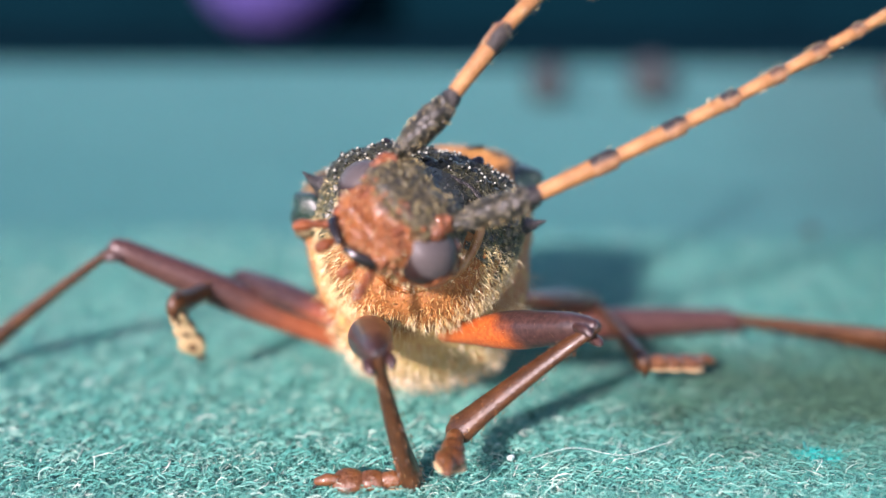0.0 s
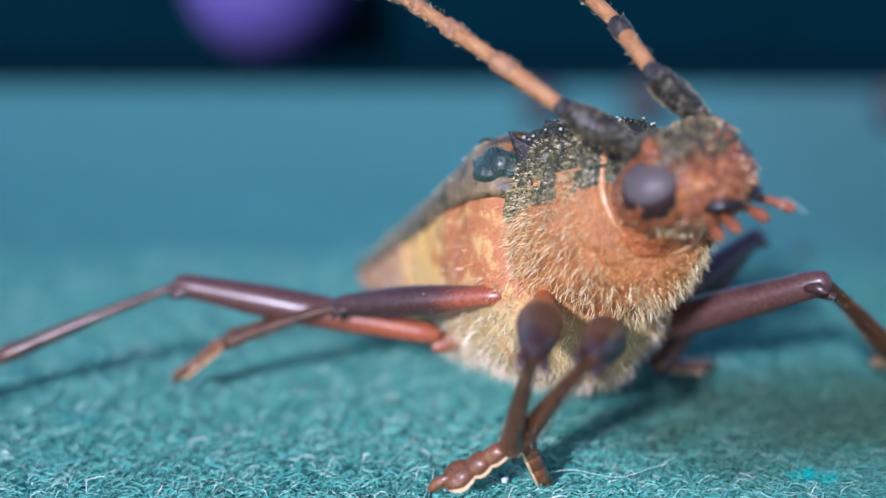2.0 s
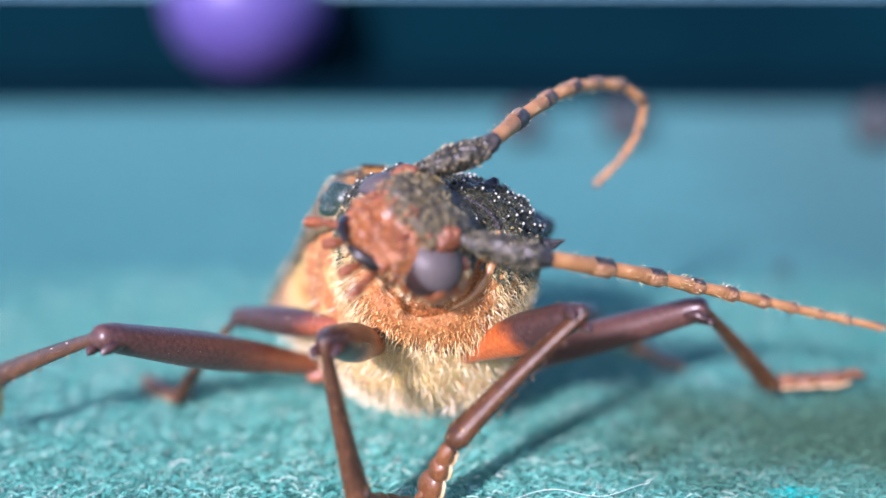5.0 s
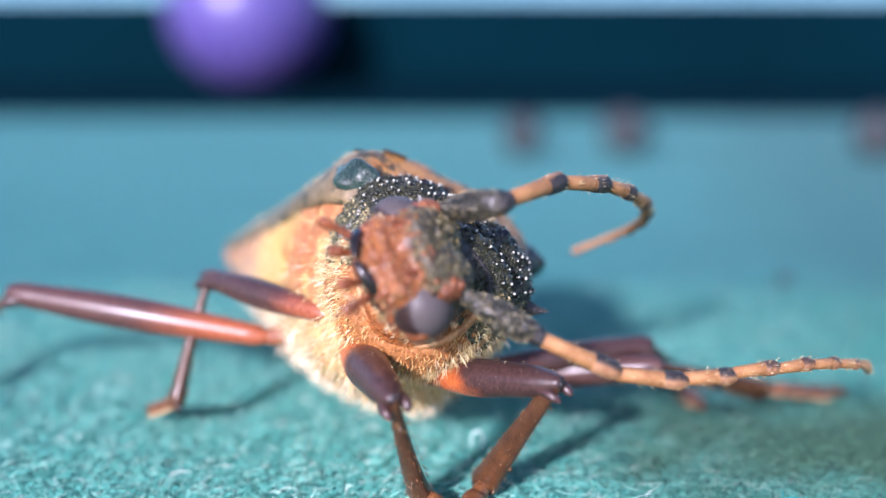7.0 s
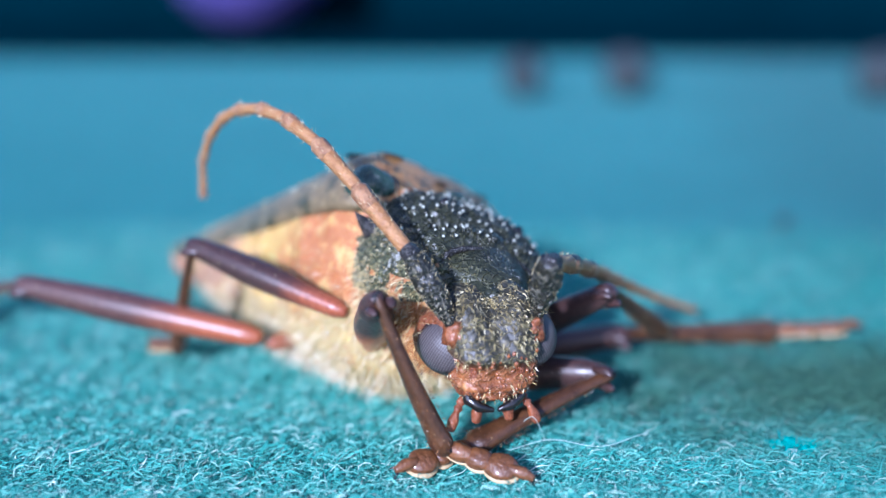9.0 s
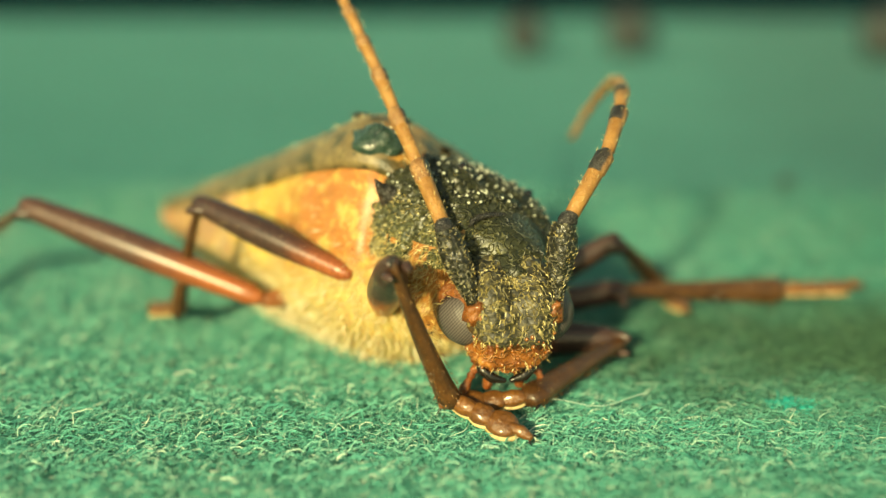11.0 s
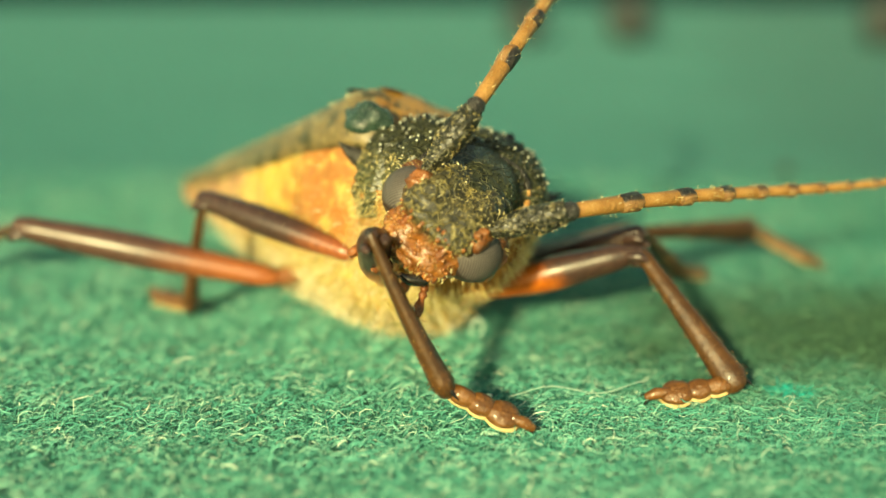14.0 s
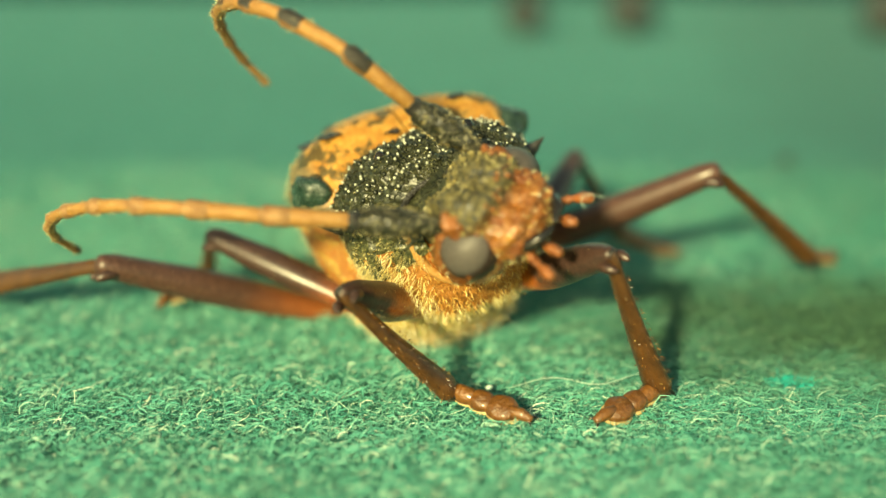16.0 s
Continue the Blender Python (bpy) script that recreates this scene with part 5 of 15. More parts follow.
    walk(got["head"], [
        (0, at(-1.02, -6.86, .28, -17.6, 49.8, -39.2)), (.25, at(-.8, -6.96, .4, -4.9, 26.5, -16.7)), (.5, at(-.59, -7.02, .43, -5.9, -8.9, -1.9)), (.75, at(-.55, -6.95, .08, -5.2, -32, -.1)),
        (1, at(-.59, -6.88, -.17, -2.3, -46.1, 1)), (1.25, at(-1.43, -6.81, .54, -15.1, -37.7, 4.8)), (1.5, at(-2.13, -6.62, 1.08, -22.4, -24.4, 3.3)), (1.75, at(-1.85, -6.74, .95, -18.8, -25.4, 1)),
        (2, at(-1.52, -6.83, .8, -14.2, -26.9, -1.5)), (2.25, at(-1.59, -6.77, 1.19, -8.6, -22.4, -5.6)), (2.5, at(-1.69, -6.66, 1.4, -3.9, -16, -10.9)), (2.75, at(-1.47, -6.74, 1.06, -3.5, -7, -15.5)),
        (3, at(-1.44, -6.76, .42, -4.8, .2, -21)), (3.25, at(-1.85, -6.62, -.25, -3.9, 2.3, -28.1)), (3.5, at(-2.28, -6.4, -.85, -1.4, 4.7, -33.9)), (3.75, at(-2.37, -6.22, -1.44, 2.5, 11.2, -35.2)),
        (4, at(-2.42, -6.06, -1.94, 4.8, 20.6, -34.9)), (4.25, at(-2.95, -5.68, -2.3, .3, 38.7, -39.4)), (4.5, at(-3.35, -5.38, -2.44, -7.1, 51.5, -46.8)), (4.75, at(-3.43, -5.62, -1.74, -10.3, 50.4, -53.9)),
        (5, at(-3.47, -5.88, -.87, -15, 46.9, -62.8)), (5.2, at(-2.32, -6.49, -.2, -25.7, 34.4, -63.1)), (5.6, at(-2.32, -6.42, -.64, -23.5, 35, -61.3)), (6, at(-2.61, -6.2, -1.13, -22.2, 38.6, -61.7)),
        (6.4, at(-2.99, -5.89, -1.65, -20.9, 43.3, -61.8)), (6.8, at(-3.37, -5.48, -2.21, -18, 48.1, -60.6)), (7.3, at(-3.54, -5.19, -2.59, -10.8, 49.9, -52.2)), (7.5, at(-3.22, -5.31, -2.75, -14.2, 35.3, -41.8)),
        (7.75, at(-2.81, -5.35, -3.11, -13.6, 26.5, -41.3)), (8, at(-2.34, -5.4, -3.4, -12.4, 18.2, -42.4)), (8.25, at(-1.78, -5.73, -3.19, 16.5, -1.7, -30.5)), (8.5, at(-1.45, -5.92, -3.02, 43.9, -21.2, -29.6)),
        (8.75, at(-1.82, -5.93, -3.06, 44.5, -20.4, -32.9)), (9, at(-2.18, -5.95, -3.1, 45, -19.1, -36.4)), (9.25, at(-2.16, -5.9, -3.22, 52.4, -20.9, -40.8)), (9.5, at(-2.07, -5.87, -3.32, 59.1, -22.1, -43.7)),
        (10, at(-1.83, -5.98, -3.17, 59.1, -22.1, -42.9)), (10.4, at(-1.57, -6.08, -3.01, 59.2, -21.7, -41.5)), (10.8, at(-1.25, -6.17, -2.81, 59.2, -21.1, -39.3)), (11.2, at(-.99, -6.24, -2.59, 58.9, -19.9, -36.6)),
        (11.5, at(-.83, -6.29, -2.45, 58.4, -18.5, -34.2)), (11.8, at(-.8, -6.32, -2.37, 57.2, -16, -31.6)), (12, at(-.77, -6.23, -2.61, 51.5, -5.2, -34.4)), (12.25, at(-.63, -6.05, -3.04, 40.7, -9.1, -26.2)),
        (12.5, at(-.54, -5.93, -3.28, 28.7, -11.9, -17.5)), (12.75, at(-.74, -6.15, -2.81, 13.3, -7.5, -19.5)), (13, at(-1.12, -6.32, -2.38, 2.7, -1.8, -22.1)), (13.25, at(-1.46, -6.16, -2.72, 22.8, 8.5, -25.3)),
        (13.5, at(-1.92, -5.93, -3.06, 43.4, 20.2, -29.9)), (13.75, at(-2.63, -5.93, -2.33, 41.8, 26.3, -41.3)), (14, at(-3.26, -5.81, -1.51, 35, 29.5, -50.2)), (14.25, at(-3.36, -5.93, -.67, -3.5, 25.2, -55.9)),
        (14.5, at(-3.05, -6.19, .13, -36.1, 17.2, -48.4)), (14.75, at(-1.99, -6.54, .03, -24.6, 8.9, -32.7)), (15, at(-.94, -6.73, -.36, -11.6, -4.4, -18.8)), (15.25, at(-.77, -6.74, -.45, -11.2, -20, -6.5)),
        (15.5, at(-.72, -6.74, -.47, -14.7, -31.7, 5)), (15.75, at(-.69, -6.75, -.54, -19.7, -33.3, 14.4)), (16, at(-.71, -6.72, -.71, -22.7, -32.6, 19.5))])
    walk(got["antennaA"][0], [
        (0, at(-1.95, -9.1, 3.63, 70.6, 48.4, -37.8)), (.25, at(-2.53, -9.42, 3.24, 84, 8.1, -9.5)), (.5, at(-3.1, -9.76, 2.24, 70.6, -42.5, 16.5)), (.75, at(-3.48, -9.79, .77, 55.4, -63.1, 29)),
        (1, at(-3.43, -9.88, -.31, 36.5, -74.8, 45.3)), (1.25, at(-4.47, -9.51, 1.29, 25.4, -62.2, 44.5)), (1.5, at(-5.12, -8.88, 2.83, 24.5, -48, 36)), (1.75, at(-4.9, -9.06, 2.52, 29.4, -50.6, 32.6)),
        (2, at(-4.62, -9.23, 2.12, 36.4, -54.2, 29)), (2.25, at(-4.67, -9.2, 2.51, 51.1, -54.9, 21.9)), (2.5, at(-4.79, -9.01, 2.8, 65.2, -53.1, 11.7)), (2.75, at(-4.51, -8.91, 2.83, 72.4, -39.9, -.3)),
        (3, at(-4.43, -8.68, 2.54, 74.7, -25.3, -10.2)), (3.25, at(-5.01, -8.22, 1.9, 101.1, -19.4, -19.6)), (3.5, at(-5.56, -7.78, 1.26, 127.8, -15.1, -27.3)), (3.75, at(-5.58, -7.76, .67, 98, -9.1, -30.1)),
        (4, at(-5.39, -7.85, .31, 66.5, .7, -30.8)), (4.25, at(-5.26, -7.71, .47, 70.3, 34.8, -38)), (4.5, at(-5.08, -7.59, .6, 61.2, 62.3, -57.4)), (4.75, at(-5.29, -7.58, 1.4, 54.9, 61.3, -66)),
        (5, at(-5.44, -7.38, 2.44, 47.9, 57.6, -76)), (5.2, at(-4.06, -7.31, 3.47, 58.8, 45.2, -78.3)), (5.6, at(-4.14, -7.35, 2.96, 66.4, 48.3, -79.7)), (6, at(-4.38, -7.33, 2.43, 68.1, 54, -85.7)),
        (6.4, at(-4.71, -7.26, 1.85, 65, 60.3, -94.4)), (6.8, at(-5.08, -7.14, 1.18, 59.2, 66.4, -103.7)), (7.3, at(-5.32, -7.18, .58, 62, 71.6, -99.6)), (7.5, at(-5.06, -7, .55, 47.2, 29.9, -38.1)),
        (7.75, at(-5.04, -6.73, .09, 54.2, 8, -30.8)), (8, at(-4.97, -6.46, -.39, 58.5, -6.9, -28.9)), (8.25, at(-5.37, -7.6, -2.32, 74.6, -34.3, -30.3)), (8.5, at(-4.64, -8.1, -4.49, 106.5, -51, -54.6)),
        (8.75, at(-5.14, -7.92, -4.54, 105.9, -47.9, -55)), (9, at(-5.63, -7.71, -4.56, 104.3, -43.4, -54.8)), (9.25, at(-5.48, -7.42, -5.16, 107.8, -41.6, -61.6)), (9.5, at(-5.22, -7.23, -5.63, 110.1, -39.7, -66.5)),
        (10, at(-4.96, -7.38, -5.48, 109.1, -39.3, -65)), (10.4, at(-4.66, -7.55, -5.31, 108.6, -38.9, -63.2)), (10.8, at(-4.31, -7.73, -5.1, 108.1, -38.2, -60.7)), (11.2, at(-4.03, -7.93, -4.85, 106.9, -37.1, -57.4)),
        (11.5, at(-3.85, -8.07, -4.64, 105.5, -35.7, -54.2)), (11.8, at(-3.85, -8.21, -4.42, 102.8, -33.4, -50.1)), (12, at(-4.31, -7.86, -4, 101.3, -21.1, -46.3)), (12.25, at(-3.98, -8.32, -3.93, 93.3, -33.5, -39.1)),
        (12.5, at(-3.61, -8.69, -3.54, 84, -49.3, -29)), (12.75, at(-3.98, -8.58, -1.97, 67.8, -56.7, -14.8)), (13, at(-4.3, -8.39, -.73, 56.3, -54.8, -2)), (13.25, at(-4.78, -8.48, -1.87, 84.4, -33.1, -30.2)),
        (13.5, at(-5.59, -7.83, -3, 99.8, 0, -39.7)), (13.75, at(-6.58, -7.12, -1.95, 101.2, 16.4, -46.1)), (14, at(-7.23, -6.59, -.66, 97.7, 24.8, -52)), (14.25, at(-6.36, -6.7, 2.08, 59.5, 11.2, -50.8)),
        (14.5, at(-4.75, -6.31, 3.9, 27.1, .1, -27.1)), (14.75, at(-4.43, -7.33, 3.28, 47.2, -15, -11.6)), (15, at(-3.94, -8.44, 1.91, 68.3, -33.6, -.2)), (15.25, at(-3.86, -9.01, 1.1, 60.2, -43.9, 11.4)),
        (15.5, at(-3.64, -9.47, .61, 47.8, -49.9, 23.1)), (15.75, at(-3.32, -9.72, .63, 36, -51.3, 38)), (16, at(-3.16, -9.79, .59, 29.2, -51, 46.8))])
    walk(got["antennaA"][1], [
        (0, at(.72, -9.7, 5.82, 63, 34.2, -67.8)), (.25, at(-1.99, -9.14, 6.68, 81.6, 5.2, 12.4)), (.5, at(-5.58, -9.27, 4.67, 35.9, -7.7, 29.7)), (.75, at(-6.69, -9.29, 2.07, 21.2, -9.6, 33.4)),
        (1, at(-6.85, -9.33, .23, 12.4, -12.4, 37.2)), (1.25, at(-7.63, -8.19, 1.99, 17, -19.6, 41.9)), (1.5, at(-7.86, -6.94, 3.8, 25.1, -24.3, 46.1)), (1.75, at(-7.66, -7.21, 3.61, 29.9, -27.1, 37.1)),
        (2, at(-7.46, -7.58, 3.33, 35.9, -30.1, 28)), (2.25, at(-7.56, -7.99, 4.07, 38.5, -33.1, 40.6)), (2.5, at(-7.58, -8.09, 4.71, 39.6, -35, 54.4)), (2.75, at(-6.65, -7.85, 5.39, 53.7, -21.1, 27.3)),
        (3, at(-5.69, -7.51, 5.6, 51.3, -.7, 5.8)), (3.25, at(-6.31, -8.47, 5.14, 48.1, 2.1, 1.1)), (3.5, at(-7.18, -9.36, 3.93, 46.3, 3.5, -3)), (3.75, at(-6.3, -7.91, 4.09, 47.1, 7, -7.6)),
        (4, at(-4.65, -6.67, 3.52, 48.3, 12.2, -14.1)), (4.25, at(-3.05, -7.94, 3.18, 65.4, 32.8, -51.1)), (4.5, at(-2.2, -8.98, 2.02, 28, 32.6, -129.4)), (4.75, at(-2.43, -9.05, 2.77, 44.2, 37.4, -113)),
        (5, at(-2.64, -8.94, 3.82, 65.8, 32.9, -75.2)), (5.2, at(-1.85, -9.01, 5.57, 44.1, 6.8, -34.3)), (5.6, at(-2.33, -9.45, 5.09, 41.5, 4.2, -36.4)), (6, at(-2.89, -9.85, 4.34, 41.7, 3.6, -40.8)),
        (6.4, at(-3.44, -10.12, 3.42, 43.2, 4.3, -46.1)), (6.8, at(-3.99, -10.24, 2.38, 44.4, 6.4, -52.5)), (7.3, at(-4.19, -10.34, 1.55, 43, 9.1, -58.2)), (7.5, at(-2.59, -5.91, 2.78, 32.2, 12.4, -61.4)),
        (7.75, at(-3.65, -5.17, 2.9, 37.7, 6.3, -55.3)), (8, at(-4.4, -4.69, 2.58, 40.7, -3.8, -45.8)), (8.25, at(-6.54, -5.84, .47, 30.8, -20.3, -25.4)), (8.5, at(-6.96, -6.55, -2.37, 20.7, -31.6, -6.1)),
        (8.75, at(-7.35, -6.42, -2.28, 33.8, -34.8, 3.9)), (9, at(-7.68, -6.31, -2.1, 46, -36.2, 11.8)), (9.25, at(-7.47, -5.99, -2.67, 42.2, -31.7, -3.2)), (9.5, at(-7.16, -5.79, -3.1, 36.4, -25.8, -16)),
        (10, at(-6.89, -5.96, -2.92, 40, -23.7, -20.4)), (10.4, at(-6.6, -6.2, -2.73, 43.9, -22.5, -24)), (10.8, at(-6.27, -6.47, -2.49, 48.5, -21.9, -27)), (11.2, at(-5.97, -6.78, -2.17, 53.2, -21.7, -29.2)),
        (11.5, at(-5.76, -7.03, -1.9, 56.7, -22.1, -30)), (11.8, at(-5.65, -7.27, -1.57, 59.4, -22.1, -29.8)), (12, at(-5.66, -7.44, -.8, 67.6, -23.2, -24.1)), (12.25, at(-5.6, -7.26, -1.01, 50.5, -23.3, -21.2)),
        (12.5, at(-5.74, -7.08, -1.27, 31.6, -25.4, -16.5)), (12.75, at(-6.27, -6.61, -.19, 34.5, -35.5, 4.1)), (13, at(-6.6, -6.36, .95, 32.8, -39.5, 28.5)), (13.25, at(-6.26, -7.23, 1.05, 60.1, -27.3, -12.2)),
        (13.5, at(-5.97, -8.29, .45, 64.1, -2.6, -47.5)), (13.75, at(-6.4, -8.29, 1.34, 66, 5.8, -56.9)), (14, at(-6.7, -8.02, 2.5, 64.3, 11.5, -61.2)), (14.25, at(-4.61, -6.03, 5.04, 28.3, 13, -54.5)),
        (14.5, at(-3.33, -3.54, 5.49, -6.9, 11.1, -38.6)), (14.75, at(-4.6, -4.87, 5.76, 1.6, -2, -6.7)), (15, at(-5.74, -7.14, 4.62, 13.1, -7.8, 13.1)), (15.25, at(-6.26, -7.72, 3.29, 1, -1.5, 6.9)),
        (15.5, at(-6.39, -8.08, 2.28, -11.6, 6.8, -1.7)), (15.75, at(-6.33, -8.48, 1.91, 2.6, -9.8, 39.2)), (16, at(-6.3, -8.67, 1.66, 19.5, -23.4, 70.9))])
    walk(got["antennaA"][2], [
        (0, at(1.02, -9.84, 6.19, 52.8, 27.1, -63.8)), (.25, at(-1.96, -9.06, 7.18, 73.2, 13.6, 11.1)), (.5, at(-5.81, -8.94, 4.96, 36.8, -6.9, 28.5)), (.75, at(-6.98, -8.92, 2.26, 22.3, -10, 34.4)),
        (1, at(-7.16, -8.95, .34, 13.1, -12.9, 39.5)), (1.25, at(-7.99, -7.87, 2.13, 18.2, -19.7, 42.3)), (1.5, at(-8.25, -6.69, 3.99, 26.2, -23.6, 44.6)), (1.75, at(-8.01, -6.93, 3.83, 30.1, -25.2, 33.5)),
        (2, at(-7.78, -7.3, 3.58, 35.6, -26.4, 22.4)), (2.25, at(-7.94, -7.8, 4.33, 38.7, -30.1, 36.4)), (2.5, at(-8, -8.01, 4.97, 39.7, -32.9, 51.3)), (2.75, at(-6.91, -7.65, 5.77, 51, -19.6, 26.2)),
        (3, at(-5.72, -7.2, 5.99, 48.6, -1, 6.1)), (3.25, at(-6.3, -8.14, 5.51, 48.5, .9, 2.2)), (3.5, at(-7.14, -9.01, 4.3, 48.5, 1.9, -1.5)), (3.75, at(-6.21, -7.58, 4.46, 49.6, 5.5, -6.2)),
        (4, at(-4.49, -6.36, 3.88, 50.9, 11.1, -13.2)), (4.25, at(-2.74, -8, 3.56, 51.9, 18.4, -41.5)), (4.5, at(-1.94, -9.35, 2.22, 40.4, -2.2, -78.9)), (4.75, at(-2.18, -9.39, 3.05, 41.5, 3.4, -71.9)),
        (5, at(-2.37, -9.13, 4.21, 30.4, 11.3, -46)), (5.2, at(-1.62, -8.75, 5.92, 19.9, 3.4, -24.2)), (5.6, at(-2.1, -9.16, 5.43, 23.7, 3.1, -31.2)), (6, at(-2.63, -9.58, 4.67, 30.2, 5.9, -41.9)),
        (6.4, at(-3.16, -9.89, 3.77, 37.5, 11.9, -54.4)), (6.8, at(-3.68, -10.05, 2.73, 37, 14.2, -60.8)), (7.3, at(-3.85, -10.2, 1.89, 33.5, 15.9, -65.9)), (7.5, at(-2.19, -5.76, 3.04, 26.3, 13.9, -63.7)),
        (7.75, at(-3.3, -4.97, 3.21, 35.3, 5.9, -54.8)), (8, at(-4.15, -4.41, 2.9, 45, -4.3, -45.2)), (8.25, at(-6.44, -5.41, .71, 39.6, -21.8, -22.8)), (8.5, at(-7, -6.07, -2.22, 31.6, -33, -1.3)),
        (8.75, at(-7.54, -6.02, -2.05, 40.3, -34.2, 2.9)), (9, at(-7.97, -6.01, -1.82, 45.5, -31.8, 6.8)), (9.25, at(-7.64, -5.61, -2.38, 47.7, -30.8, -4.4)), (9.5, at(-7.18, -5.36, -2.84, 48.1, -27.4, -13.6)),
        (10, at(-6.87, -5.56, -2.63, 50, -25.4, -18.4)), (10.4, at(-6.58, -5.81, -2.41, 51.4, -24.9, -21.2)), (10.8, at(-6.25, -6.11, -2.14, 52.9, -25.2, -23.7)), (11.2, at(-5.96, -6.45, -1.8, 54.6, -25.6, -26)),
        (11.5, at(-5.76, -6.71, -1.51, 56, -25.5, -27.5)), (11.8, at(-5.66, -6.97, -1.17, 56.9, -24.1, -28.5)), (12, at(-5.75, -7.19, -.38, 65.5, -22.7, -24.3)), (12.25, at(-5.63, -6.91, -.66, 54.5, -26, -18.7)),
        (12.5, at(-5.73, -6.64, -1.03, 39.3, -29.5, -8.3)), (12.75, at(-6.46, -6.21, .04, 35.9, -38.5, 9.9)), (13, at(-6.96, -6.08, 1.16, 29.6, -40.8, 31.2)), (13.25, at(-6.4, -6.95, 1.44, 58.5, -29.1, -11.1)),
        (13.5, at(-5.82, -8.13, .9, 64, -4, -46.9)), (13.75, at(-6.2, -8.22, 1.79, 64.4, 4.1, -56.2)), (14, at(-6.47, -8, 2.93, 59.5, 9.8, -60.4)), (14.25, at(-4.22, -5.82, 5.27, 25.1, 12.5, -53.6)),
        (14.5, at(-3.03, -3.14, 5.43, -6.9, 11.2, -38.3)), (14.75, at(-4.54, -4.37, 5.78, 5.8, -2, -7.1)), (15, at(-5.86, -6.67, 4.74, 21.1, -7.9, 13.5)), (15.25, at(-6.32, -7.23, 3.3, 13.2, -1.6, 18.2)),
        (15.5, at(-6.39, -7.59, 2.18, 6.1, 10.9, 21.5)), (15.75, at(-6.65, -8.09, 1.94, 14.2, -10, 44)), (16, at(-6.77, -8.58, 1.82, 21.3, -21.3, 65))])
